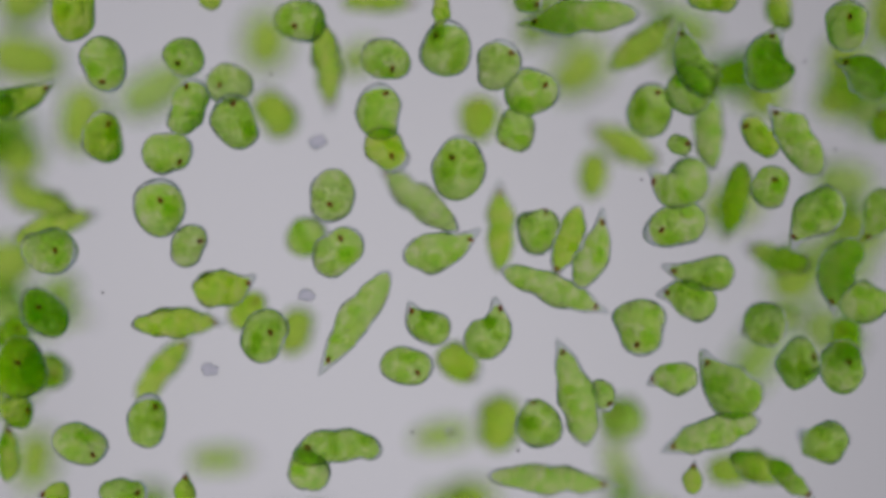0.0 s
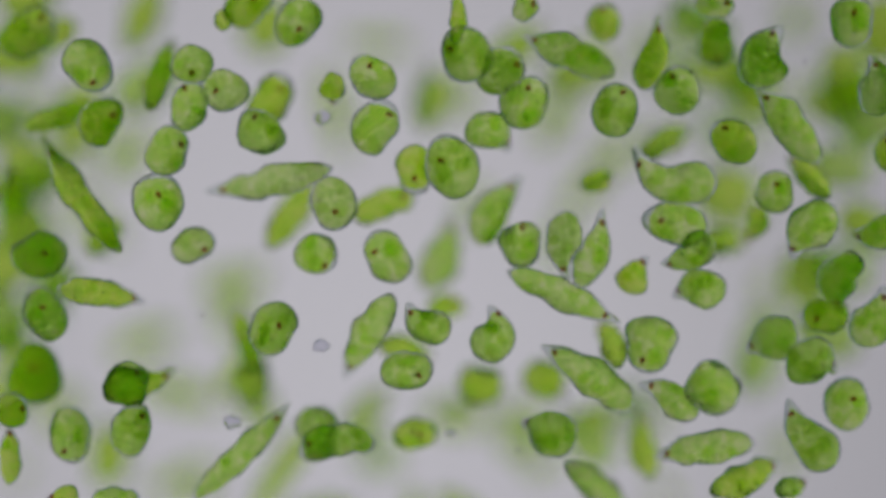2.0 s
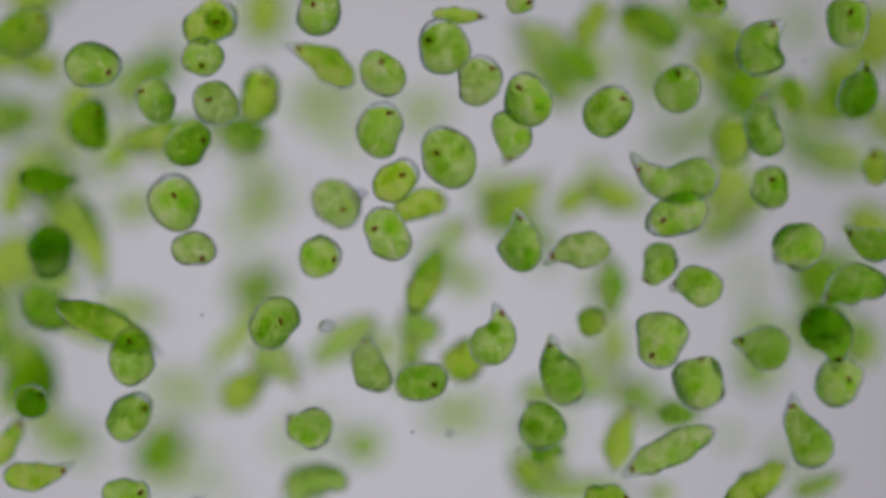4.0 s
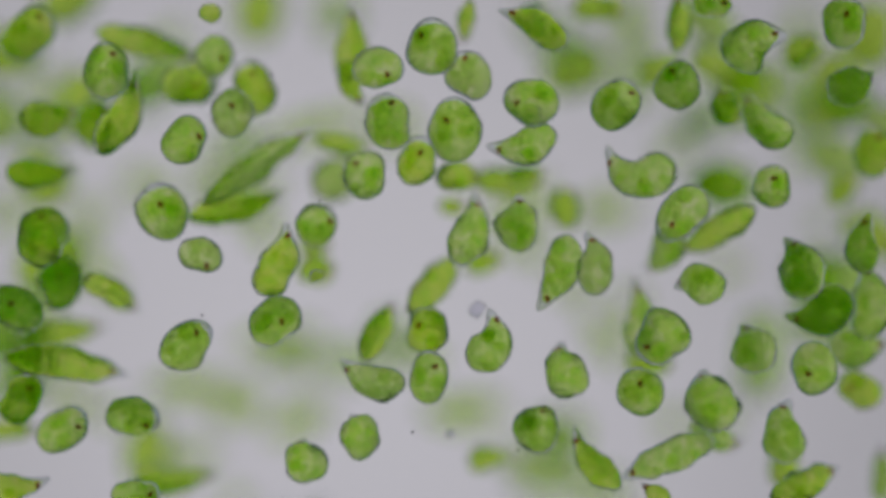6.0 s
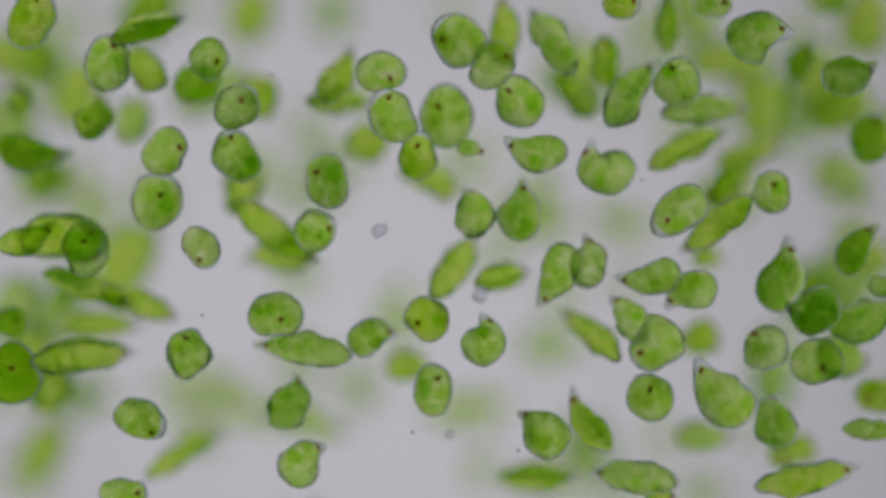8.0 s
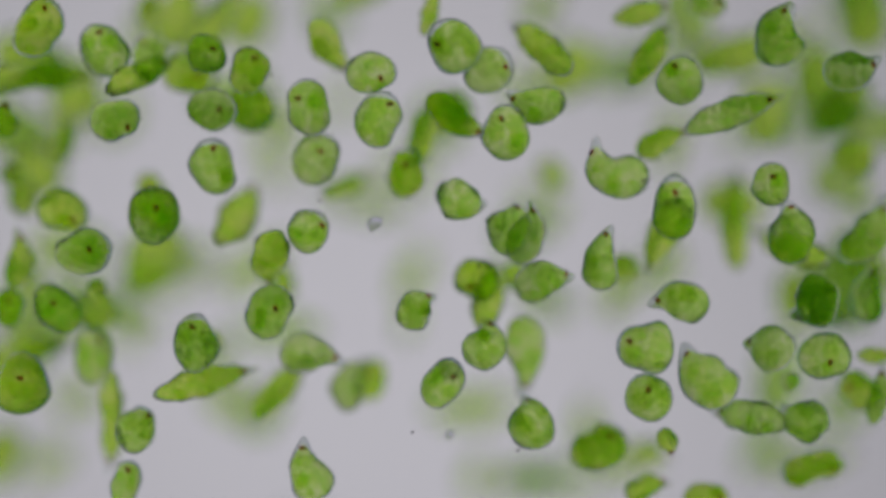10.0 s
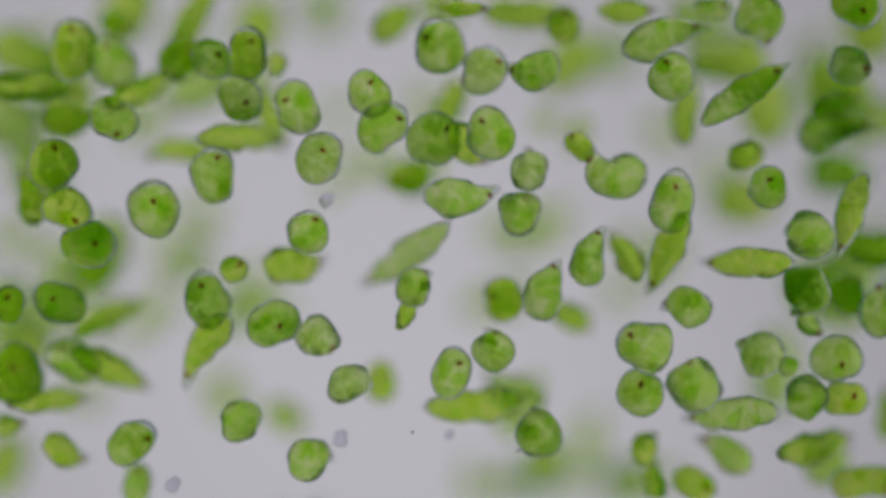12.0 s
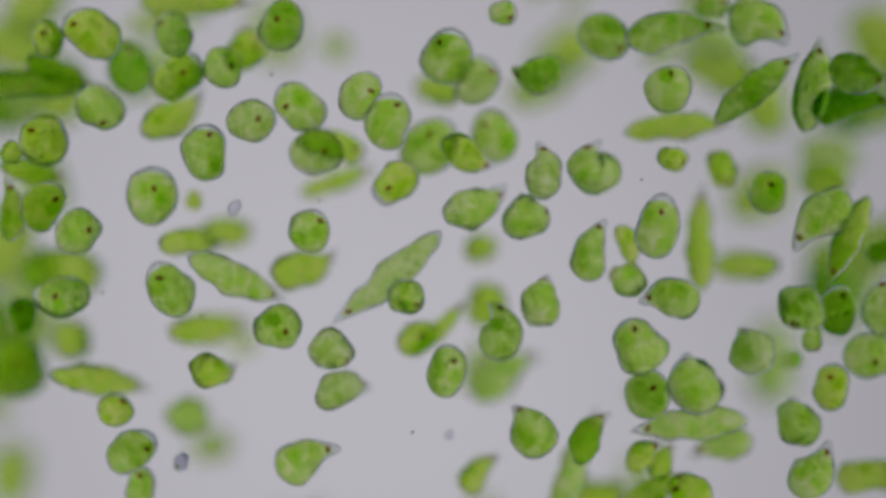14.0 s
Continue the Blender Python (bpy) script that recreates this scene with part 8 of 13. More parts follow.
    walk(CELLS["c100"], swim((0, 135.4, -94.6, -3, 200, -33), (0.5, 135.4, -96.0, -3, 200, -37), (1, 133.8, -95.9, -0, 200, -41), (1.5, 130.9, -98.7, -0, 200, -41), (2, 132.3, -101.6, -0, 190, -37), (2.5, 125.2, -98.7, -0, 210, -33), (3, 119.4, -100.2, -0, 210, -31), (5.5, 110.8, -105.3, -0, 205, -32), (6, 113.5, -106.3, 3, 205, -34), (6.5, 109.4, -110.2, -0, 185, -31), (7, 102.2, -111.1, -0, 175, -31), (7.5, 99.3, -107.4, -0, 195, -39), (8, 96.4, -116.0, -0, 175, -46), (10.5, 162.1, -82.1, -14, 170, -56), (11, 150.6, -87.3, -36, 170, -46), (11.5, 146.2, -87.3, -36, 175, -40), (12, 146.2, -84.9, -14, 185, -38), (12.5, 140.4, -86.4, -14, 180, -38), (13, 144.7, -89.3, -14, 180, -34), (13.5, 132.9, -90.5, -9, 185, -7), (14, 125.8, -89.7, -11, 185, -0)))
    walk(CELLS["c101"], swim((0, 192.2, -97.8, -12, 180, -65), (0.5, 186.6, -96.6, 2, 150, -46), (1, 188.1, -94.3, 2, 140, -9), (1.5, 185.2, -94.3, 2, 130, -0), (2, 185.2, -94.3, 2, 130, -0), (2.5, 186.6, -92.9, 2, 125, -0), (3, 185.2, -92.0, 2, 120, -7), (5.5, 179.5, -92.0, 2, 115, -34), (6, 173.2, -91.5, 2, 90, -46), (6.5, 173.7, -91.5, 2, 100, -51), (7, 170.0, -90.3, -5, 100, -53), (7.5, 169.6, -87.2, 0, 95, -53), (8, 168.6, -85.7, 2, 95, -59), (9.25, 176.2, -85.7, 2, 138, -63), (10.5, 183.8, -85.7, 2, 180, -68), (11, 185.2, -82.3, 2, 190, -70), (11.5, 183.8, -82.9, 2, 200, -70), (12, 182.3, -77.1, 2, 250, -68), (12.5, 182.3, -82.9, 2, 250, -62), (12.75, 182.6, -82.9, 2, 172, -60), (13, 182.9, -82.9, 2, 95, -59), (13.5, 180.9, -84.3, 2, 100, -64), (14, 179.5, -85.7, 2, 110, -65)))
    walk(CELLS["c102"], swim((0, 57.5, -118.2, -14, 355, -5), (0.5, 66.7, -116.7, -14, 340, -27), (1, 76.9, -118.2, -14, 335, -35), (1.5, 85.5, -116.7, -14, 335, -48), (2, 80.6, -123.8, -36, 320, -49), (2.5, 81.6, -120.9, -64, 360, -10), (3, 72.7, -123.9, -64, 360, -5), (5.5, 73.0, -129.8, -190, 361, -10), (6, 72.2, -129.5, -190, 362, -10), (6.5, 71.4, -129.3, -190, 362, -11), (7, 70.6, -129.1, -190, 362, -12), (7.5, 69.8, -128.8, -190, 362, -13), (8, 69.1, -128.6, -190, 362, -14), (10.5, 65.2, -127.4, -190, 364, -18), (11, 64.4, -127.2, -190, 364, -18), (11.5, 63.6, -127.0, -190, 364, -19), (12, 62.8, -126.7, -190, 364, -20), (12.5, 62.0, -126.5, -190, 365, -21), (13, 57.2, -117.9, -36, 365, -22), (13.5, 59.4, -113.5, -64, 410, -5), (14, 67.4, -113.5, -36, 430, -0)))
    walk(CELLS["c103"], swim((0, 127.7, -116.5, -9, 90, -0), (0.5, 122.8, -116.5, -9, 90, -0), (1, 114.1, -122.2, -9, 90, -0), (1.5, 122.6, -132.9, -190, 112, -0), (2, 121.4, -133.3, -190, 135, -0), (2.5, 120.2, -133.7, -190, 158, -0), (3, 110.9, -124.9, -31, 180, -0), (5.5, 117.8, -134.6, -190, 155, -0), (6, 108.0, -123.8, -2, 150, -0), (6.5, 108.4, -123.1, -9, 150, -0), (7, 102.6, -123.1, -9, 150, -12), (7.5, 108.4, -123.1, -9, 90, -47), (7.75, 109.8, -124.5, -9, 45, -33), (8, 111.3, -126.0, -9, 0, -19), (9.25, 113.4, -109.7, -9, -45, -28), (10.5, 115.6, -93.4, -9, -90, -37), (11, 118.5, -90.5, -9, -110, -36), (11.5, 124.6, -134.6, -120, -110, -36), (12, 124.6, -161.0, -120, -110, -36), (12.5, 124.6, -161.0, -120, -110, -36), (13, 124.6, -161.0, -120, -110, -36), (13.5, 124.6, -161.0, -120, -110, -36), (14, 124.6, -161.0, -120, -110, -36)))
    walk(CELLS["c104"], swim((0, 149.3, -114.7, -59, 0, -0), (0.5, 158.1, -107.2, -70, 10, -6), (1, 165.5, -98.5, -59, 20, -12), (1.5, 178.8, -102.9, -59, 20, -58), (2, 189.2, -110.5, -190, 28, -58), (2.5, 189.0, -111.8, -190, 36, -58), (3, 188.9, -113.2, -190, 43, -58), (5.5, 188.0, -120.2, -190, 82, -58), (6, 177.3, -114.7, -59, 90, -58), (6.5, 169.9, -119.2, -59, 90, -12), (6.75, 152.2, -122.5, -59, 45, -6), (7, 134.5, -125.7, -59, 0, -0), (7.5, 142.7, -133.7, -190, 0, -0), (8, 142.9, -134.1, -190, 0, -0), (10.5, 132.9, -125.8, -9, 0, -0), (11, 131.4, -124.5, -9, 0, -0), (11.5, 131.3, -124.1, -31, 0, -0), (12, 129.9, -120.6, -31, -30, -0), (12.25, 127.1, -119.2, -20, 15, -0), (12.5, 124.2, -117.9, -9, 60, -0), (13, 125.5, -119.1, -31, 120, -0), (13.5, 128.5, -124.2, -70, 142, -0), (14, 125.6, -123.6, -7, 165, -0)))
    walk(CELLS["c105"], swim((0, 164.9, -112.7, -32, 340, -49), (0.5, 158.1, -116.2, -60, 360, -53), (1, 151.7, -119.4, -10, 380, -51), (1.5, 154.5, -117.9, -10, 380, -49), (2, 154.5, -116.4, -9, 380, -46), (2.5, 156.1, -108.9, -32, 390, -45), (3, 153.2, -116.2, -32, 395, -45), (5.5, 183.4, -120.2, -10, 375, -45), (6, 184.8, -119.4, -10, 380, -47), (6.5, 186.3, -119.4, -10, 375, -49), (7, 186.3, -117.9, -10, 370, -38), (7.5, 186.3, -117.9, -10, 370, -26), (8, 186.3, -116.5, -10, 370, -13), (10.5, 204.8, -115.5, -190, 370, -30), (11, 205.4, -113.4, -190, 370, -34), (11.5, 206.0, -111.2, -190, 370, -37), (12, 192.5, -101.7, -32, 370, -41), (12.5, 201.1, -102.0, -70, 365, -50), (13, 205.3, -100.0, -60, 360, -59), (13.5, 250.4, -102.8, -120, 360, -59), (14, 264.9, -102.8, -120, 360, -59)))
    walk(CELLS["c106"], swim((0, 177.7, -118.0, -11, 320, -0), (0.5, 176.5, -120.7, 3, 380, -10), (1, 175.1, -120.7, 3, 380, -50), (1.5, 175.1, -120.7, 3, 380, -61), (2, 177.8, -121.5, -12, 370, -57), (2.5, 177.7, -120.3, -11, 370, -37), (3, 176.5, -120.7, 3, 370, -7), (5.5, 234.2, -125.8, -190, 437, -1), (6, 229.1, -117.8, -61, 450, -0), (6.25, 226.8, -120.7, -61, 405, -0), (6.5, 224.6, -123.7, -61, 360, -0), (7, 224.6, -108.9, -61, 360, -0), (7.5, 218.1, -100.7, -11, 360, -0), (8, 219.5, -92.0, -11, 360, -0), (9.25, 222.8, -82.3, -22, 405, -0), (10.5, 226.1, -72.6, -33, 450, -0), (11, 243.3, -82.0, -190, 450, -0), (11.5, 244.2, -86.1, -190, 450, -0), (12, 231.4, -85.3, -61, 450, -0), (12.25, 228.8, -83.3, -47, 405, -0), (12.5, 226.1, -81.3, -33, 360, -0), (13, 225.6, -82.7, -70, 405, -0), (13.5, 220.2, -82.4, -61, 450, -0), (14, 264.9, -84.6, -120, 450, -0)))
    walk(CELLS["c107"], swim((0, -197.7, -124.5, 0, 180, -0), (0.5, -190.5, -123.1, 0, 150, -0), (1, -190.5, -121.7, 0, 150, -0), (1.5, -194.8, -123.1, 0, 150, -0), (2, -193.4, -126.0, 0, 180, -0), (2.5, -207.5, -131.6, -190, 180, -0), (3, -204.4, -125.9, -190, 180, -0), (5.5, -188.8, -97.8, -190, 180, -0), (6, -185.6, -92.2, -190, 180, -0), (6.5, -182.5, -86.6, -190, 180, -0), (7, -169.6, -76.5, -64, 180, -0), (7.5, -184.1, -81.7, -190, 176, -0), (8, -188.8, -82.5, -190, 172, -0), (10.5, -212.2, -86.4, -190, 154, -0), (11, -205.1, -82.5, -64, 150, -0), (11.5, -223.3, -87.4, -39, 90, -0), (11.75, -223.1, -88.8, -37, 45, -0), (12, -222.9, -90.2, -36, 0, -0), (12.5, -225.8, -94.3, -64, 0, -0), (13, -225.8, -88.4, -64, 0, -0), (13.5, -264.9, -90.6, -120, 0, -0), (14, -264.9, -90.6, -120, 0, -0)))
    walk(CELLS["c108"], swim((0, -162.5, -123.4, -0, 0, -0), (0.5, -165.3, -124.7, -0, 0, -0), (1, -165.3, -124.8, -0, 0, -0), (1.5, -166.2, -124.8, -0, 0, -0), (2, -166.2, -127.7, -0, 0, -0), (2.5, -167.6, -123.4, -0, 0, -0), (3, -166.2, -123.4, -0, 0, -0), (5.5, -156.2, -123.5, -0, 0, -0), (6, -156.2, -124.2, -0, 0, -0), (6.5, -157.3, -116.5, -36, -50, -0), (7, -156.2, -124.8, -0, 0, -0), (7.5, -160.5, -125.4, -0, 0, -0), (8, -162.5, -123.4, -0, 0, -0), (9.25, -162.4, -121.5, -7, 45, -0), (10.5, -162.4, -119.6, -14, 90, -0), (11, -159.5, -121.1, -14, 90, -0), (11.5, -158.0, -122.5, -14, 90, -0), (12, -158.2, -122.3, -36, 90, -0), (12.5, -156.1, -123.9, -39, 90, -0), (13, -152.8, -122.5, -14, 90, -0), (13.5, -154.5, -122.7, -18, 90, -0), (14, -155.1, -123.5, -17, 90, -0)))
    walk(CELLS["c109"], swim((0, -130.8, -121.7, 1, 90, -0), (0.5, -140.0, -133.1, -190, 83, -0), (1, -137.6, -133.6, -190, 76, -0), (1.5, -135.1, -134.2, -190, 69, -0), (2, -132.7, -134.7, -190, 62, -0), (2.5, -130.2, -135.3, -190, 55, -0), (3, -127.8, -135.8, -190, 48, -0), (5.5, -115.5, -138.6, -190, 14, -0), (6, -113.1, -139.2, -190, 7, -0), (6.5, -101.6, -128.3, 1, 0, -0), (7, -112.3, -126.9, -70, -40, -0), (7.5, -117.7, -119.2, -33, -80, -0), (8, -122.5, -161.0, -120, -80, -0), (10.5, -122.5, -161.0, -120, -80, -0), (11, -122.5, -161.0, -120, -80, -0), (11.5, -122.5, -161.0, -120, -80, -0), (12, -122.5, -161.0, -120, -80, -0), (12.5, -122.5, -161.0, -120, -80, -0), (13, -122.5, -161.0, -120, -80, -0), (13.5, -122.5, -161.0, -120, -80, -0), (14, -122.5, -161.0, -120, -80, -0)))
    walk(CELLS["c110"], swim((0, -32.2, 128.6, -59, 0, -0), (0.5, -24.8, 127.1, -59, 0, -10), (1, -28.8, 127.6, -190, -1, -14), (1.5, -31.4, 120.5, -190, -2, -17), (2, -33.9, 113.4, -190, -3, -21), (2.5, -36.5, 106.3, -190, -4, -24), (3, -39.0, 99.2, -190, -5, -28), (5.5, -51.8, 63.7, -190, -9, -46), (6, -51.3, 53.4, -59, -10, -49), (6.5, -54.0, 54.1, -190, -4, -49), (7, -53.7, 51.7, -190, 1, -49), (7.5, -53.3, 49.3, -190, 7, -49), (8, -53.0, 46.8, -190, 12, -48), (10.5, -48.4, 32.7, -59, 40, -47), (11, -46.9, 38.6, -59, 60, -39), (11.5, -52.8, 38.6, -59, 60, -46), (12, -57.5, 39.9, -190, 53, -44), (12.5, -59.1, 38.9, -190, 47, -42), (13, -57.2, 35.7, -59, 40, -39), (13.5, -66.0, 35.7, -58, 20, -37), (14, -54.3, 35.7, -59, 20, -8)))
    walk(CELLS["c111"], swim((0, 136.9, 128.6, 4, 0, -0), (0.5, 149.7, 133.2, -190, -7, -2), (1, 150.0, 126.1, -190, -13, -3), (1.5, 140.1, 111.0, -32, -20, -5), (2, 140.1, 106.6, -32, -90, -28), (2.5, 143.6, 103.7, -32, -90, -48), (3, 152.3, 105.0, -60, -90, -53), (5.5, 134.6, 100.6, -60, -90, -23), (5.75, 124.2, 96.2, -60, -45, -37), (6, 113.9, 91.8, -60, 0, -51), (6.5, 123.1, 98.2, -190, 0, -50), (7, 125.5, 99.2, -190, 0, -49), (7.5, 128.0, 100.2, -190, 0, -47), (8, 130.4, 101.2, -190, 0, -46), (10.5, 142.7, 106.2, -190, 0, -40), (11, 145.2, 107.2, -190, 0, -39), (11.5, 147.6, 108.2, -190, 0, -38), (12, 150.1, 109.2, -190, 0, -37), (12.5, 152.5, 110.2, -190, 0, -35), (13, 146.2, 104.9, -58, 0, -34), (13.5, 134.6, 94.7, -60, 60, -6), (14, 138.2, 136.7, -120, 60, -6)))
    walk(CELLS["c112"], swim((0, 18.0, 68.2, -62, 90, -0), (0.25, 16.5, 77.1, -62, 45, -6), (0.5, 15.1, 85.9, -62, 0, -12), (1, 12.1, 88.9, -190, 0, -14), (1.5, 8.2, 86.8, -190, 0, -16), (2, 4.4, 84.7, -190, 0, -19), (2.5, 0.5, 82.6, -190, 0, -21), (3, -3.3, 80.5, -190, 0, -23), (5.5, -22.6, 70.1, -190, 0, -35), (6, -26.5, 68.0, -190, 0, -37), (6.5, -30.3, 65.9, -190, 0, -40), (7, -34.2, 63.9, -190, 0, -42), (7.5, -38.0, 61.8, -190, 0, -44), (8, -39.6, 56.4, -62, 0, -47), (9.25, -15.2, 66.8, -62, 45, -29), (10.5, 9.2, 77.1, -62, 90, -12), (11, 1.8, 85.9, -62, 80, -0), (11.25, 0.3, 87.4, -61, 40, -0), (11.5, -1.2, 88.8, -60, 0, -0), (12, -1.2, 130.6, -120, 0, -0), (12.5, -1.2, 161.0, -120, 0, -0), (13, -1.2, 161.0, -120, 0, -0), (13.5, -1.2, 161.0, -120, 0, -0), (14, -1.2, 161.0, -120, 0, -0)))
    walk(CELLS["c113"], swim((0, -264.9, 64.6, -120, 0, -55), (0.5, -223.0, 63.0, -65, 0, -55), (1, -218.7, 68.9, -37, 50, -33), (1.5, -210.9, 70.0, -70, 35, -24), (2, -196.8, 68.9, -37, 20, -15), (2.5, -217.2, 55.8, -37, -10, -44), (3, -225.7, 51.9, -190, -1, -46), (5.5, -181.6, 12.1, -65, 45, -54), (6, -193.8, 18.0, -190, 50, -53), (6.5, -195.6, 23.1, -190, 54, -53), (7, -197.5, 28.3, -190, 58, -53), (7.5, -199.4, 33.4, -190, 63, -53), (8, -201.3, 38.6, -190, 68, -53), (10.5, -199.3, 60.9, -65, 90, -52), (11, -212.9, 61.3, -190, 76, -50), (11.5, -215.1, 58.1, -190, 61, -49), (12, -217.3, 55.0, -190, 47, -48), (12.5, -219.6, 51.9, -190, 33, -47), (13, -221.8, 48.8, -190, 19, -46), (13.5, -224.0, 45.6, -190, 4, -44), (14, -211.4, 39.7, -37, -10, -43)))
    walk(CELLS["c114"], swim((0, -255.8, 47.3, -120, 0, -58), (0.5, -208.3, 45.5, -36, 0, -58), (1, -210.6, 39.3, -14, 10, -12), (1.5, -221.3, 35.1, -70, 50, -6), (2, -225.8, 29.9, -64, 90, -0), (2.5, -217.1, 29.5, -36, 90, -0), (3, -220.0, 32.4, -36, 90, -0), (5.5, -237.9, 24.6, -190, 90, -0), (6, -238.3, 22.6, -190, 90, -0), (6.5, -223.4, 19.3, -40, 90, -0), (7, -235.6, 15.9, -190, 67, -0), (7.5, -232.5, 11.3, -190, 43, -0), (8, -211.8, 6.1, -11, 20, -0), (10.5, -220.2, -5.5, -38, 90, -0), (11, -215.6, 0.3, -36, 20, -0), (11.5, -232.5, 4.7, -190, 34, -0), (12, -234.2, 9.1, -190, 48, -0), (12.5, -235.8, 13.4, -190, 62, -0), (13, -237.4, 17.8, -190, 76, -0), (13.5, -223.1, 20.7, -36, 90, -0), (14, -220.9, 20.5, -14, 90, -0)))
    walk(CELLS["c115"], swim((0, -210.4, -33.0, -120, 350, -7), (0.5, -162.6, -31.4, -10, 350, -7), (1, -171.3, -32.9, -10, 335, -33), (1.5, -173.1, -21.4, -15, 360, -30), (2, -174.1, -22.8, -10, 350, -35), (2.5, -172.7, -28.5, -9, 330, -38), (3, -174.1, -34.3, -10, 325, -39), (5.5, -207.0, -45.0, -190, 362, -30), (6, -198.8, -44.0, -60, 370, -28), (6.5, -211.7, -48.6, -190, 363, -28), (7, -212.7, -50.7, -190, 357, -27), (7.5, -199.8, -49.4, -38, 350, -27), (8, -178.2, -39.5, -60, 360, -34), (9.25, -175.9, -39.4, -125, 318, -32), (10.5, -173.1, -39.2, -190, 275, -30), (11, -170.0, -38.7, -190, 258, -30), (11.5, -166.9, -38.2, -190, 241, -29), (12, -163.8, -37.6, -190, 224, -28), (12.5, -160.6, -37.1, -190, 207, -27), (13, -145.3, -33.7, -10, 190, -27), (13.5, -192.2, -35.5, -120, 190, -27), (14, -231.6, -35.5, -120, 190, -27)))
    walk(CELLS["c116"], swim((0, 1.8, -99.7, -120, 10, -28), (0.5, 1.7, -58.0, -32, 10, -28), (1, -6.4, -54.5, -70, -2, -32), (1.5, -14.3, -49.2, -32, -15, -36), (2, -18.9, -52.8, -60, -15, -49), (2.5, -14.5, -55.8, -60, 0, -54), (3, -19.7, -57.0, -190, 10, -52), (5.5, -39.0, -43.4, -32, 60, -40), (6, -33.2, -42.0, -32, 65, -41), (6.5, -31.8, -43.4, -32, 70, -35), (7, -28.5, -40.1, -10, 70, -15), (7.5, -28.5, -38.2, -190, 69, -18), (8, -26.1, -33.0, -190, 68, -21), (10.5, -13.9, -7.0, -190, 62, -35), (11, -11.5, -1.8, -190, 61, -37), (11.5, -8.4, 3.2, -32, 60, -40), (12, -8.8, 42.7, -120, 60, -40), (12.5, -8.8, 82.1, -120, 60, -40), (13, -8.8, 121.5, -120, 60, -40), (13.5, -8.8, 161.0, -120, 60, -40), (14, -8.8, 161.0, -120, 60, -40)))
    walk(CELLS["c117"], swim((0, -28.5, -155.8, -120, 20, -70), (0.5, -27.4, -112.0, -36, 20, -70), (1, -27.8, -107.6, -64, 0, -70), (1.5, -31.5, -112.5, -190, 2, -69), (2, -33.5, -111.3, -190, 4, -69), (2.5, -35.6, -110.1, -190, 7, -69), (3, -37.7, -108.9, -190, 9, -69), (5.5, -44.5, -95.0, -14, 20, -68), (6, -43.6, -93.0, 0, 90, -69), (6.5, -46.5, -91.5, 0, 90, -70), (7, -53.4, -84.4, 0, 30, -70), (7.5, -68.6, -78.6, 0, 70, -69), (8, -78.1, -76.6, 0, 60, -53), (10.5, -99.8, -86.6, -190, 56, -27), (11, -95.0, -80.6, -14, 55, -22), (11.5, -100.8, -87.8, -14, 0, -57), (12, -103.7, -84.9, -14, 60, -69), (12.5, -109.1, -90.2, -36, 90, -70), (13, -124.2, -94.5, -190, 60, -70), (13.5, -131.5, -92.4, -190, 30, -70), (14, -131.2, -85.4, -64, 0, -70)))
    walk(CELLS["c118"], swim((0, 17.0, -131.6, -120, 345, -62), (0.5, 16.5, -89.7, -61, 345, -62), (1, 7.7, -86.8, -61, 360, -52), (1.5, 8.7, -91.6, -190, 360, -50), (2, 9.3, -91.3, -190, 360, -49), (2.5, 9.8, -91.0, -190, 361, -47), (3, 10.4, -90.7, -190, 361, -46), (5.5, 13.2, -89.3, -190, 362, -39), (6, 13.8, -89.0, -190, 362, -37), (6.5, 14.4, -88.8, -190, 362, -36), (7, 14.9, -88.5, -190, 363, -35), (7.5, 15.5, -88.2, -190, 363, -33), (8, 16.1, -87.9, -190, 363, -32), (10.5, 18.9, -86.5, -190, 364, -25), (11, 19.5, -86.2, -190, 365, -23), (11.5, 20.1, -85.9, -190, 365, -22), (12, 19.2, -79.8, -33, 365, -20), (12.5, 21.8, -81.2, -70, 355, -35), (13, 23.6, -79.8, -33, 345, -49), (13.5, 17.8, -103.1, -32, 420, -57), (14, 18.5, -146.7, -120, 420, -57)))
    walk(CELLS["c119"], swim((0, 92.8, -117.9, -120, 100, -10), (0.5, 89.1, -75.4, -31, 100, -10), (1, 88.2, -57.4, -9, 90, -52), (1.5, 87.7, -55.0, -31, 70, -62), (2, 86.2, -47.8, -31, 110, -62), (2.5, 79.6, -41.5, -9, 170, -56), (3, 89.9, -43.5, -37, 95, -38), (5.5, 88.9, -46.6, -190, 118, -40), (6, 87.4, -46.6, -190, 122, -40), (6.5, 86.0, -46.6, -190, 126, -41), (7, 84.5, -46.6, -190, 131, -41), (7.5, 83.0, -46.6, -190, 136, -41), (8, 76.0, -43.4, -31, 140, -42), (10.5, 95.9, -17.9, -190, 61, -45), (11, 93.2, -11.5, -59, 45, -46), (11.5, 94.7, 12.1, -59, 110, -44), (12, 93.5, -2.6, -31, 120, -57), (12.5, 102.1, -5.6, -59, 130, -62), (13, 104.9, -45.2, -120, 130, -62), (13.5, 104.9, -84.6, -120, 130, -62), (14, 104.9, -124.0, -120, 130, -62)))
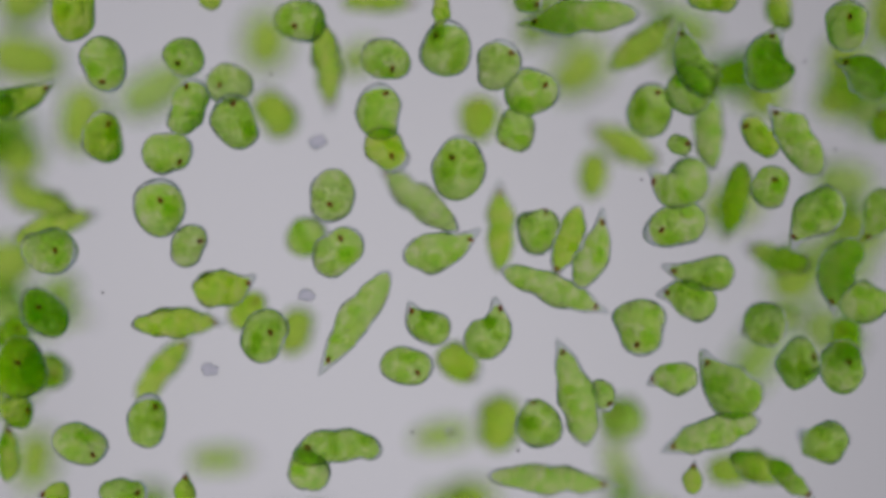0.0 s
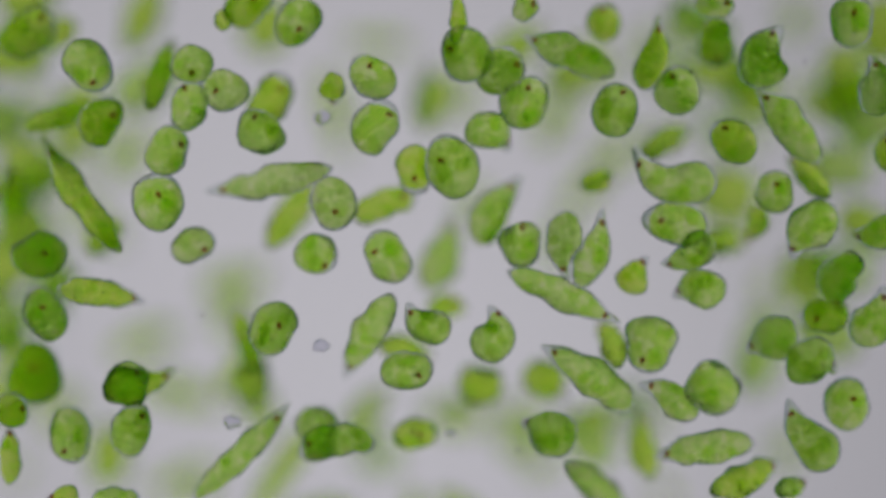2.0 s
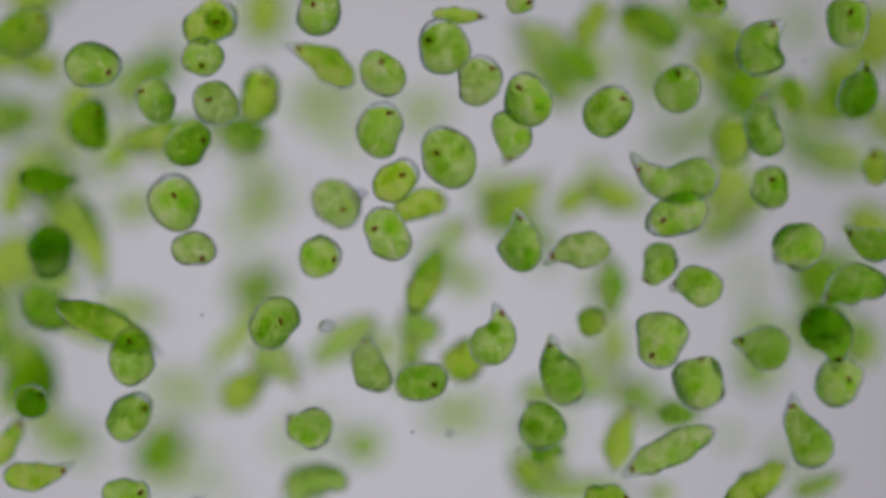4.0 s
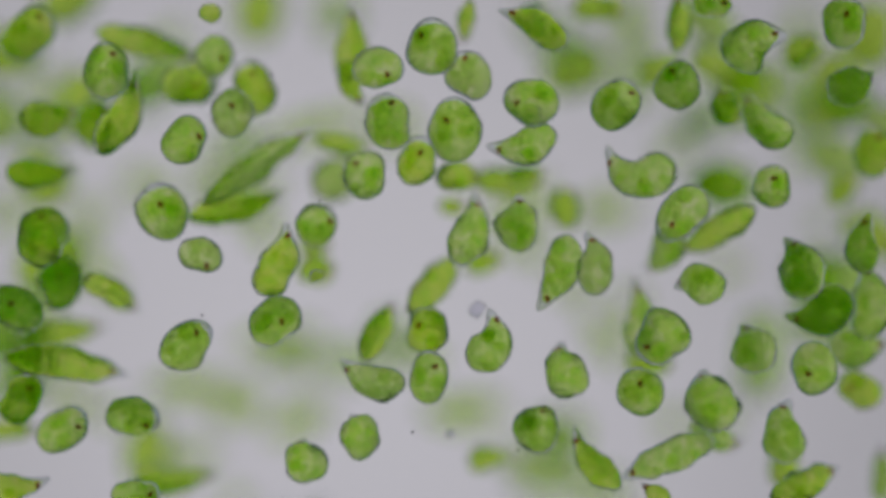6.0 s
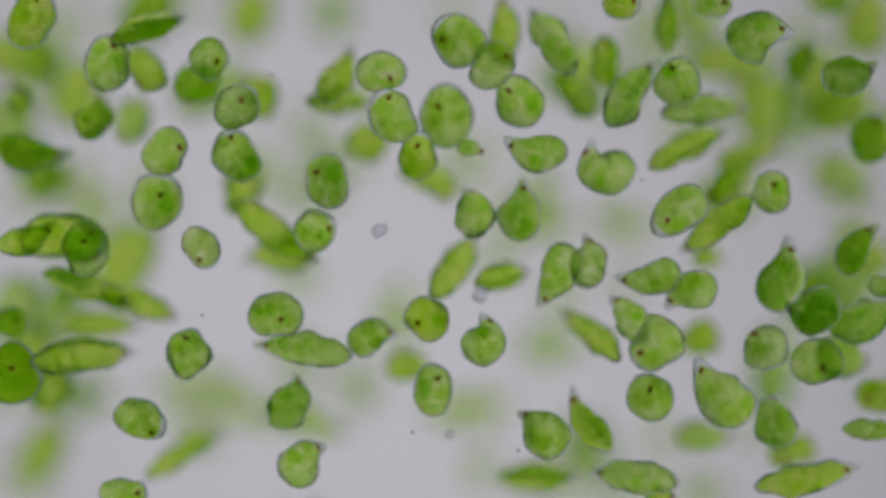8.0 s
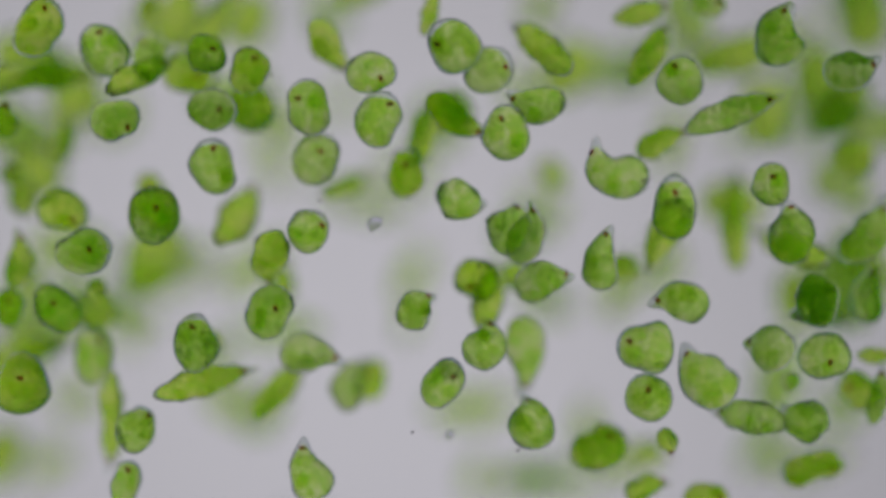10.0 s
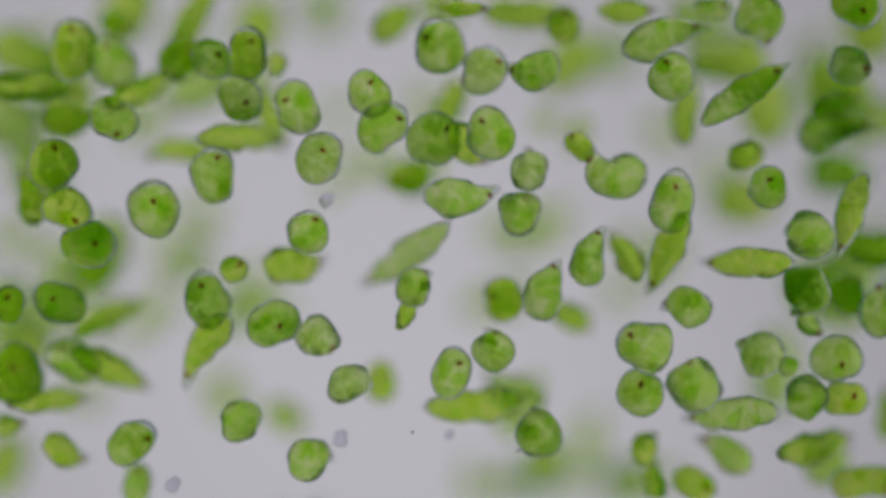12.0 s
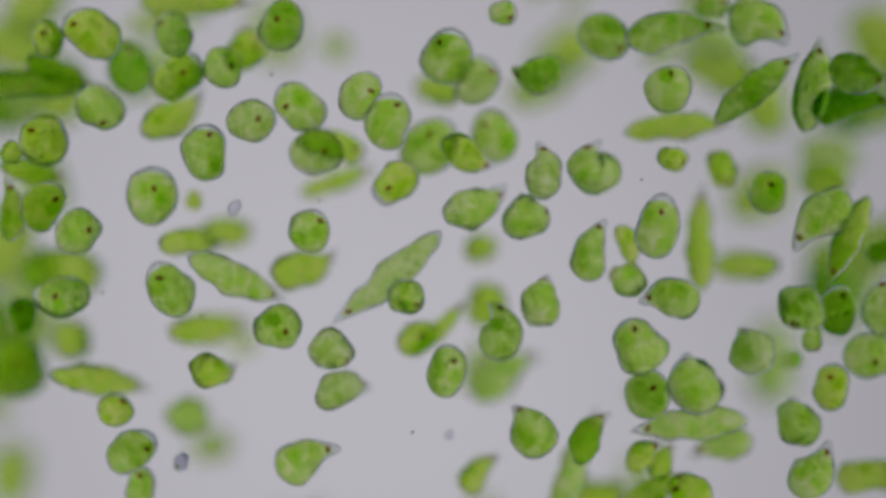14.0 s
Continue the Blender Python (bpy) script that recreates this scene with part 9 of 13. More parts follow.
    walk(CELLS["c120"], swim((0, 123.1, 157.9, -120, 90, -63), (0.5, 117.2, 112.9, -12, 90, -63), (1, 114.3, 102.7, -12, 85, -31), (1.5, 108.7, 102.9, -15, 70, -5), (2, 107.3, 100.0, -16, 75, -6), (2.5, 110.9, 106.6, -2, 95, -23), (3, 119.3, 112.1, 2, 130, -6), (5.5, 63.6, 123.5, -190, 147, -7), (6, 46.2, 113.6, 2, 150, -7), (6.5, 36.4, 113.1, -16, 150, -38), (7, 30.9, 114.0, -34, 130, -45), (7.5, 36.7, 116.9, -34, 100, -10), (8, 30.9, 114.0, -34, 90, -0), (9.25, 17.7, 85.9, -23, 20, -3), (10.5, 4.6, 58.0, -12, -50, -6), (11, 9.0, 53.9, -21, -35, -30), (11.5, 11.9, 51.0, -20, -35, -41), (12, 13.3, 52.4, -19, -45, -44), (12.5, 19.1, 46.6, -19, -35, -49), (13, 14.8, 49.7, -28, -30, -49), (13.5, 14.7, 47.9, -12, -30, -44), (14, 13.3, 47.9, -12, -30, -43)))
    walk(CELLS["c121"], swim((0, 126.1, 161.0, -120, 0, -42), (0.5, 123.0, 118.6, -64, 0, -42), (1, 137.5, 111.2, -36, -30, -34), (1.5, 144.2, 120.5, -190, -17, -31), (2, 141.3, 121.8, -190, -3, -28), (2.5, 138.3, 123.2, -190, 10, -25), (3, 135.4, 124.6, -190, 23, -22), (5.5, 112.7, 122.9, -36, 90, -7), (6, 121.4, 117.1, -36, 90, -0), (6.5, 121.4, 117.1, -36, 90, -0), (7, 133.1, 117.1, -36, 40, -0), (7.5, 121.4, 120.0, -36, 80, -0), (8, 115.6, 117.1, -36, 90, -0), (9.25, 108.3, 120.0, -36, 45, -0), (10.5, 101.0, 122.9, -36, 0, -0), (11, 101.0, 122.9, -36, -10, -0), (11.5, 101.0, 122.9, -36, 0, -0), (12, 95.2, 123.1, -36, 0, -0), (12.5, 96.3, 127.5, -62, 0, -0), (13, 98.8, 161.0, -120, 0, -0), (13.5, 98.8, 161.0, -120, 0, -0), (14, 98.8, 161.0, -120, 0, -0)))
    walk(CELLS["c122"], swim((0, 154.3, 92.8, -120, 70, -0), (0.5, 146.0, 50.5, 2, 70, -0), (1, 159.6, 56.6, -190, 93, -0), (1.5, 160.1, 58.1, -190, 117, -0), (2, 147.4, 54.8, 2, 140, -0), (2.5, 149.4, 50.5, -62, 90, -0), (3, 134.7, 59.4, -62, 90, -0), (5.5, 205.2, 50.8, -12, 80, -0), (6, 222.1, 49.9, -34, 90, -0), (6.5, 235.2, 41.1, -34, 90, -0), (7, 246.9, 49.8, -190, 90, -4), (7.5, 241.7, 55.5, -190, 90, -8), (8, 220.6, 57.1, -34, 90, -12), (9.25, 216.1, 50.9, -48, 45, -29), (10.5, 211.5, 44.6, -62, 0, -47), (11, 208.5, 41.6, -62, 0, -12), (11.5, 220.0, 43.4, -190, 18, -9), (12, 219.4, 42.8, -190, 36, -7), (12.5, 218.8, 42.2, -190, 54, -5), (13, 218.1, 41.6, -190, 72, -2), (13.5, 205.6, 38.7, -62, 90, -0), (13.75, 202.6, 37.2, -62, 45, -0), (14, 199.6, 35.7, -62, 0, -0)))
    walk(CELLS["c123"], swim((0, 215.5, 17.0, -120, 300, -68), (0.5, 167.9, 16.2, -15, 300, -68), (1, 163.6, 14.7, -15, 280, -60), (1.5, 163.8, 16.3, -37, 290, -56), (2, 160.9, 12.0, -37, 250, -41), (2.5, 156.5, 16.3, -37, 200, -8), (3, 147.7, 13.4, -37, 200, -4), (4.25, 170.4, 28.1, -113, 250, -10), (5.5, 194.3, 43.7, -190, 300, -15), (6, 201.5, 49.5, -190, 320, -18), (6.5, 208.7, 55.4, -190, 340, -20), (7, 201.7, 57.2, -37, 360, -22), (7.5, 191.5, 66.0, -37, 330, -22), (8, 209.4, 72.2, -190, 335, -19), (10.5, 219.1, 75.7, -65, 360, -4), (11, 225.9, 69.6, -15, 360, -0), (11.5, 264.9, 73.1, -120, 360, -0), (12, 264.9, 73.1, -120, 360, -0), (12.5, 264.9, 73.1, -120, 360, -0), (13, 264.9, 73.1, -120, 360, -0), (13.5, 264.9, 73.1, -120, 360, -0), (14, 264.9, 73.1, -120, 360, -0)))
    walk(CELLS["c124"], swim((0, 264.9, 45.2, -120, 180, -54), (0.5, 222.1, 43.5, -36, 180, -54), (1, 208.5, 39.6, -31, 190, -40), (1.5, 191.0, 41.1, -31, 140, -44), (2, 188.1, 38.1, -31, 130, -47), (2.5, 181.7, 50.4, -59, 120, -49), (3, 194.1, 55.8, -190, 122, -49), (5.5, 190.5, 63.7, -59, 135, -52), (6, 196.7, 67.0, -190, 123, -48), (6.5, 191.5, 66.5, -190, 112, -44), (7, 175.8, 62.2, -59, 100, -41), (7.5, 169.3, 56.6, -70, 60, -28), (8, 161.7, 50.7, -69, 20, -16), (10.5, 225.3, 79.5, -190, 20, -35), (11, 220.0, 78.9, -30, 20, -39), (11.5, 220.1, 78.9, -31, 15, -49), (12, 202.6, 74.5, -31, 20, -53), (12.5, 204.0, 70.1, -30, 20, -31), (13, 251.9, 73.1, -120, 20, -31), (13.5, 264.9, 73.1, -120, 20, -31), (14, 264.9, 73.1, -120, 20, -31)))
    walk(CELLS["c125"], swim((0, 245.8, 85.2, -120, 0, -0), (0.5, 200.9, 82.9, -60, 0, -0), (1, 208.8, 85.9, -190, -18, -0), (1.5, 204.7, 84.1, -190, -36, -0), (2, 200.6, 82.2, -190, -54, -0), (2.5, 196.6, 80.3, -190, -72, -0), (3, 181.7, 74.0, -60, -90, -0), (5.5, 181.7, 99.1, -60, -30, -0), (6, 187.6, 103.6, -60, 30, -0), (6.5, 185.6, 102.6, -70, 15, -0), (7, 181.7, 100.6, -60, 0, -0), (7.5, 181.7, 91.8, -60, 0, -0), (8, 187.6, 97.7, -60, 60, -0), (10.5, 180.0, 115.2, -190, 30, -0), (11, 176.3, 117.5, -190, 24, -0), (11.5, 172.5, 119.8, -190, 18, -0), (12, 168.8, 122.2, -190, 12, -0), (12.5, 165.0, 124.5, -190, 6, -0), (13, 152.6, 120.0, -64, 0, -0), (13.5, 156.4, 161.0, -120, 0, -0), (14, 156.4, 161.0, -120, 0, -0)))
    walk(CELLS["c126"], swim((0, -43.6, -157.3, -120, 0, -58), (0.5, -42.5, -114.9, -62, 0, -58), (0.75, -41.3, -107.7, -37, 45, -35), (1, -40.1, -100.7, -12, 90, -12), (1.5, -33.2, -85.7, -34, 90, -0), (1.75, -23.8, -90.8, -34, 45, -0), (2, -14.3, -95.9, -34, 0, -0), (2.5, -16.0, -88.6, -70, 0, -0), (3, -17.4, -79.4, -62, 0, -0), (5.5, -14.0, -64.0, -190, 0, -0), (6, -13.1, -60.0, -190, 0, -0), (6.5, -11.5, -52.9, -62, 0, -0), (6.75, -13.0, -61.7, -62, 45, -0), (7, -14.5, -70.6, -62, 90, -0), (7.5, -23.0, -65.3, -34, 90, -0), (7.75, -21.0, -63.5, -48, 45, -0), (8, -18.9, -61.7, -62, 0, -0), (9.25, -29.2, -65.4, -62, 40, -0), (10.5, -39.6, -69.1, -62, 80, -0), (11, -33.7, -69.1, -62, 80, -0), (11.5, -30.7, -70.6, -62, 80, -0), (12, -32.2, -69.1, -62, 90, -11), (12.25, -28.5, -67.6, -62, 45, -27), (12.5, -24.8, -66.1, -62, 0, -43), (13, -32.2, -58.8, -62, 0, -11), (13.5, -27.8, -58.8, -62, 60, -0), (14, -12.8, -46.3, -31, 30, -0)))
    walk(CELLS["c127"], swim((0, 48.8, -160.3, -120, 0, -37), (0.5, 47.6, -118.0, -65, 0, -37), (1, 52.2, -122.7, -190, 0, -41), (1.5, 54.1, -120.7, -190, 0, -45), (2, 55.9, -118.7, -190, 0, -49), (2.5, 57.8, -116.7, -190, 0, -53), (3, 55.2, -106.1, -15, 0, -57), (5.5, 55.0, -103.2, -65, 0, -37), (6, 25.4, -110.6, -65, 0, -32), (6.5, 26.0, -117.7, -190, 9, -32), (7, 25.2, -118.6, -190, 18, -32), (7.5, 24.4, -119.4, -190, 28, -32), (8, 23.5, -120.2, -190, 37, -33), (10.5, 19.3, -124.4, -190, 83, -33), (11, 18.5, -125.3, -190, 92, -33), (11.5, 17.6, -126.1, -190, 102, -33), (12, 16.8, -127.0, -190, 111, -33), (12.5, 14.9, -119.4, -37, 120, -33), (13, 16.2, -118.2, -15, 125, -16), (13.5, 10.5, -125.3, -38, 140, -36), (13.75, 14.9, -120.2, -37, 95, -23), (14, 19.3, -115.0, -37, 50, -9)))
    walk(CELLS["c128"], swim((0, 123.1, 106.4, -120, 90, -59), (0.5, 119.8, 65.2, -59, 90, -59), (1, 115.9, 62.5, -70, 45, -55), (1.5, 109.5, 58.5, -31, 0, -50), (2, 116.8, 56.3, -59, 30, -58), (2.5, 126.5, 60.7, -190, 28, -58), (3, 129.3, 61.8, -190, 27, -58), (5.5, 143.2, 67.0, -190, 18, -59), (6, 146.0, 68.0, -190, 17, -59), (6.5, 140.4, 65.2, -59, 15, -59), (7, 127.1, 46.0, -59, 0, -61), (7.5, 129.9, 49.8, -31, 30, -56), (8, 127.2, 52.8, -35, 25, -34), (10.5, 125.8, 63.1, -190, 92, -43), (11, 115.3, 60.0, -31, 105, -44), (11.5, 128.6, 74.0, -59, 80, -46), (12, 127.1, 74.0, -59, 80, -46), (12.5, 122.7, 62.2, -59, 80, -48), (13, 130.0, 66.5, -190, 55, -36), (13.5, 130.0, 67.0, -190, 30, -23), (14, 121.2, 62.9, -31, 5, -10)))
    walk(CELLS["c129"], swim((0, 47.3, 136.7, -120, 90, -0), (0.5, 46.1, 94.8, -61, 90, -0), (1, 63.0, 119.1, -33, 90, -0), (1.5, 80.5, 122.0, -33, 90, -0), (2, 84.0, 116.9, -33, 90, -0), (2.5, 88.3, 120.0, -11, 90, -0), (3, 97.0, 115.7, -11, 90, -0), (5.5, 101.9, 130.4, -190, 45, -0), (6, 101.3, 131.4, -190, 36, -0), (6.5, 100.6, 132.4, -190, 27, -0), (7, 100.0, 133.4, -190, 18, -0), (7.5, 99.4, 134.4, -190, 9, -0), (8, 91.2, 125.1, -11, 0, -0), (10.5, 38.9, 135.5, -190, 0, -0), (11, 25.4, 128.0, -61, 0, -0), (11.25, 37.2, 121.0, -61, 45, -0), (11.5, 49.0, 114.0, -61, 90, -0), (12, 63.0, 115.4, -33, 85, -0), (12.5, 78.8, 117.3, -68, 110, -0), (13, 87.4, 112.5, -61, 180, -0), (13.5, 89.7, 154.9, -120, 180, -0), (14, 89.7, 161.0, -120, 180, -0)))
    walk(CELLS["c130"], swim((0, -245.2, 54.9, -120, 60, -32), (0.5, -205.8, 54.9, -120, 60, -32), (1, -160.5, 52.9, -40, 60, -32), (1.5, -172.4, 57.1, -190, 61, -31), (2, -173.3, 57.6, -190, 61, -30), (2.5, -174.2, 58.1, -190, 62, -29), (3, -175.0, 58.6, -190, 62, -28), (5.5, -165.7, 56.6, -12, 65, -23), (6, -164.9, 69.8, -20, 65, -13), (6.5, -170.3, 71.7, -34, 90, -45), (7, -180.5, 65.9, -34, 80, -62), (7.5, -179.0, 70.3, -34, 80, -64), (8, -180.5, 70.3, -34, 80, -61), (10.5, -174.6, 75.3, -190, 61, -52), (11, -170.8, 75.3, -190, 58, -50), (11.5, -167.0, 75.3, -190, 54, -48), (12, -163.2, 75.3, -190, 50, -46), (12.5, -159.5, 75.3, -190, 46, -44), (13, -155.7, 75.3, -190, 42, -43), (13.5, -151.9, 75.3, -190, 39, -41), (14, -138.2, 70.3, -34, 35, -39)))
    walk(CELLS["c131"], swim((0, -156.4, -136.1, -120, 90, -70), (0.5, -156.4, -96.7, -120, 90, -70), (1, -148.0, -54.2, 1, 90, -70), (1.5, -154.4, -53.2, -16, 90, -69), (2, -160.5, -68.6, -0, 40, -58), (2.25, -168.7, -70.1, -1, 85, -35), (2.5, -176.9, -71.5, -1, 130, -12), (3, -177.6, -57.1, 1, 105, -0), (5.5, -123.9, -51.7, -13, 60, -0), (6, -130.3, -48.5, 1, 40, -12), (6.5, -128.8, -48.5, 1, 60, -58), (7, -127.4, -52.8, 1, 90, -67), (7.5, -128.0, -51.4, 1, 90, -59), (8, -129.4, -52.8, 1, 90, -50), (10.5, -124.5, -42.7, 1, 90, -10), (11, -123.8, -28.6, -12, 80, -0), (11.5, -125.2, -22.8, -11, 75, -0), (12, -120.8, -25.7, -10, 100, -0), (12.5, -119.6, -22.8, -13, 100, -0), (13, -122.4, -14.1, -12, 150, -0), (13.5, -131.7, -18.4, 1, 120, -0), (14, -138.9, -20.4, 1, 120, -0)))
    walk(CELLS["c132"], swim((0, -117.9, -112.5, -120, 0, -37), (0.5, -117.9, -73.1, -120, 0, -37), (1, -113.5, -32.4, -35, 0, -37), (1.5, -108.6, -41.5, -70, -35, -34), (2, -101.6, -49.9, -63, -70, -31), (2.5, -106.5, -44.7, -190, -69, -31), (3, -105.5, -36.6, -190, -68, -30), (5.5, -100.5, 3.9, -190, -64, -29), (6, -99.5, 12.0, -190, -63, -29), (6.5, -98.6, 20.1, -190, -62, -28), (7, -97.6, 28.2, -190, -61, -28), (7.5, -89.2, 33.5, -13, -60, -28), (8, -96.0, 38.8, -190, -62, -26), (10.5, -93.0, 51.5, -190, -71, -17), (11, -92.5, 54.0, -190, -73, -15), (11.5, -85.9, 52.9, -38, -75, -13), (12, -89.8, 66.8, -63, -70, -36), (12.5, -92.1, 107.9, -120, -70, -36), (13, -92.1, 147.3, -120, -70, -36), (13.5, -92.1, 161.0, -120, -70, -36), (14, -92.1, 161.0, -120, -70, -36)))
    walk(CELLS["c133"], swim((0, -43.6, 101.8, -120, 30, -50), (0.5, -43.6, 62.4, -120, 30, -50), (1, -42.5, 22.4, -62, 30, -50), (1.5, -38.1, 29.8, -62, 70, -42), (2, -30.3, 22.2, -34, 20, -8), (2.5, -31.5, 20.5, -12, 15, -0), (3, -28.9, 17.8, -34, 20, -12), (5.5, 10.3, 34.8, -2, 0, -58), (6, 7.6, 36.7, -34, 0, -63), (6.5, -7.1, 35.7, -62, -30, -32), (7, -7.1, 35.7, -62, -10, -5), (7.5, -7.1, 35.7, -62, -20, -0), (8, -7.1, 35.7, -62, -30, -7), (10.5, -24.5, 42.8, -190, -21, -16), (11, -28.0, 43.8, -190, -19, -18), (11.5, -31.4, 44.8, -190, -17, -20), (12, -34.8, 45.8, -190, -15, -22), (12.5, -38.2, 46.8, -190, -14, -24), (13, -41.6, 47.8, -190, -12, -26), (13.5, -42.6, 46.1, -65, -10, -27), (14, -56.6, 52.8, -34, -15, -7)))
    walk(CELLS["c134"], swim((0, -1.2, -139.1, -120, 0, -0), (0.5, -1.2, -99.7, -120, 0, -0), (1, -1.2, -58.0, -34, 0, -0), (1.5, 10.6, -67.6, -62, 0, -0), (2, 19.5, -70.6, -62, 0, -0), (2.5, 23.9, -63.2, -62, 6, -0), (3, 23.9, -64.7, -62, 28, -0), (5.5, -14.1, -42.4, -12, 62, -0), (6, -8.4, -41.6, -12, 86, -0), (6.5, -7.7, -38.4, 2, 101, -0), (7, -9.8, -37.9, 2, 116, -0), (7.5, -12.0, -37.0, 2, 129, -0), (8, -8.3, -35.6, 2, 144, -0), (10.5, 19.2, -14.3, -31, 158, -0), (11, 17.6, -20.5, -12, 153, -0), (11.5, 29.5, -20.1, -34, 130, -0), (12, 30.9, -26.0, -34, 104, -0), (12.5, 30.8, -28.6, -190, 99, -0), (13, 28.4, -29.4, -190, 94, -0), (13.5, 26.1, -30.2, -190, 89, -0), (14, 22.4, -29.2, -62, 84, -0)))
    walk(CELLS["c135"], swim((0, 114.0, -142.2, -120, 0, -10), (0.5, 114.0, -102.8, -120, 0, -10), (1, 111.0, -61.7, -61, 0, -10), (1.25, 108.8, -73.8, -47, 45, -31), (1.5, 106.7, -85.7, -33, 90, -53), (2, 116.3, -92.3, -190, 79, -53), (2.5, 118.3, -92.7, -190, 68, -54), (3, 120.2, -93.0, -190, 56, -54), (5.5, 122.8, -89.7, -61, 0, -57), (6, 128.4, -97.0, -190, 0, -52), (6.5, 126.9, -99.1, -190, 0, -48), (7, 125.3, -101.1, -190, 0, -43), (7.5, 123.8, -103.1, -190, 0, -39), (8, 122.2, -105.2, -190, 0, -34), (10.5, 108.0, -108.9, -61, 0, -12), (10.75, 107.4, -108.2, -47, 45, -11), (11, 106.7, -107.5, -33, 90, -10), (11.5, 102.7, -100.7, -11, 60, -48), (12, 105.1, -101.6, -31, 60, -44), (12.5, 105.5, -99.2, -9, 40, -28), (13, 104.1, -99.2, -11, 60, -16), (13.5, 104.4, -103.8, -16, 60, -41), (14, 103.0, -105.3, -17, 40, -10)))
    walk(CELLS["c136"], swim((0, 110.9, 138.2, -120, 20, -68), (0.5, 110.9, 98.8, -120, 20, -68), (1, 105.6, 56.6, -12, 20, -68), (1.5, 115.8, 60.5, -190, 20, -67), (2, 117.2, 59.8, -190, 20, -66), (2.5, 118.6, 59.1, -190, 20, -65), (3, 120.1, 58.4, -190, 20, -64), (5.5, 127.2, 54.9, -190, 20, -58), (6, 128.6, 54.1, -190, 20, -57), (6.5, 122.9, 50.5, -62, 20, -56), (7, 131.7, 66.7, -62, 20, -37), (7.5, 136.9, 69.1, -190, 21, -34), (8, 134.5, 67.5, -190, 21, -31), (10.5, 112.8, 55.1, -12, 25, -16), (11, 123.1, 60.6, -190, 8, -22), (11.5, 124.1, 61.6, -190, -9, -27), (12, 125.0, 62.5, -190, -26, -32), (12.5, 125.9, 63.4, -190, -43, -38), (13, 118.4, 60.1, -34, -60, -43), (13.25, 116.8, 62.9, -32, -15, -43), (13.5, 115.3, 65.8, -31, 30, -42), (14, 120.0, 107.9, -120, 30, -42)))
    walk(CELLS["c137"], swim((0, -89.1, 161.0, -120, 0, -0), (0.5, -89.1, 161.0, -120, 0, -0), (1, -85.0, 133.9, -15, 0, -0), (1.25, -88.1, 131.1, -15, 45, -0), (1.5, -91.3, 128.3, -15, 90, -0), (2, -99.6, 126.3, -19, 60, -0), (2.5, -98.1, 126.8, -17, 60, -0), (3, -103.9, 127.8, -19, 60, -0), (5.5, -130.3, 86.4, 0, -10, -0), (6, -131.2, 85.0, -38, 10, -0), (6.5, -132.8, 91.0, -41, 30, -0), (7, -132.7, 85.1, -39, 20, -0), (7.5, -141.1, 87.8, -34, 90, -12), (8, -126.7, 85.0, -37, 20, -47), (10.5, -131.5, 91.1, -44, 0, -12), (11, -131.6, 89.7, -45, 0, -12), (11.25, -132.8, 91.7, -41, 45, -35), (11.5, -134.0, 93.7, -37, 90, -58), (12, -135.3, 98.0, -35, 60, -58), (12.5, -136.7, 99.4, -33, 30, -12), (13, -135.8, 94.4, -19, 0, -0), (13.5, -137.1, 92.4, -40, 30, -0), (14, -135.7, 88.6, -18, 45, -0)))
    walk(CELLS["c138"], swim((0, -161.9, 154.9, -120, 70, -60), (0.5, -161.9, 115.5, -120, 70, -60), (1, -157.8, 74.2, -64, 70, -60), (1.5, -150.0, 73.2, -36, 70, -49), (2, -145.6, 90.8, -36, 75, -40), (2.5, -155.8, 98.9, -190, 72, -40), (3, -155.7, 100.6, -190, 69, -40), (5.5, -154.9, 109.1, -190, 53, -41), (6, -154.8, 110.8, -190, 50, -41), (6.5, -154.7, 112.5, -190, 46, -41), (7, -154.5, 114.2, -190, 43, -41), (7.5, -144.5, 108.6, -41, 40, -41), (8, -150.4, 113.3, -20, 20, -41), (10.5, -158.9, 82.8, -18, 30, -51), (11, -166.1, 80.5, -36, 30, -54), (11.5, -161.2, 85.4, -49, 35, -44), (12, -156.4, 82.3, -43, 30, -40), (12.5, -152.1, 83.8, -44, 30, -38), (13, -141.7, 82.3, -43, 15, -8), (13.5, -143.1, 81.6, -64, 15, -0), (14, -146.7, 123.1, -120, 15, -0)))
    walk(CELLS["c139"], swim((0, 53.3, 124.6, -120, 60, -46), (0.5, 53.3, 85.2, -120, 60, -46), (1, 52.1, 44.7, -65, 60, -46), (1.5, 60.9, 68.3, -65, 60, -34), (2, 62.6, 78.2, -190, 72, -31), (2.5, 60.9, 84.3, -190, 84, -29), (3, 59.1, 90.4, -190, 96, -26), (5.5, 46.2, 110.8, -1, 155, -13), (6, 59.2, 119.1, -190, 143, -22), (6.5, 68.0, 117.5, -190, 132, -30), (7, 71.8, 108.3, -37, 120, -38), (7.5, 66.8, 88.9, -63, 130, -57), (8, 66.8, 83.1, -65, 130, -53), (10.5, 48.0, 115.9, -15, 140, -40), (11, 50.8, 126.9, -190, 93, -33), (11.5, 49.8, 128.4, -190, 47, -25), (12, 46.1, 123.0, -65, 0, -18), (12.25, 48.0, 120.0, -51, 40, -29), (12.5, 49.9, 117.1, -37, 80, -40), (13, 51.4, 120.0, -37, 85, -10), (13.5, 53.3, 161.0, -120, 85, -10), (14, 53.3, 161.0, -120, 85, -10)))
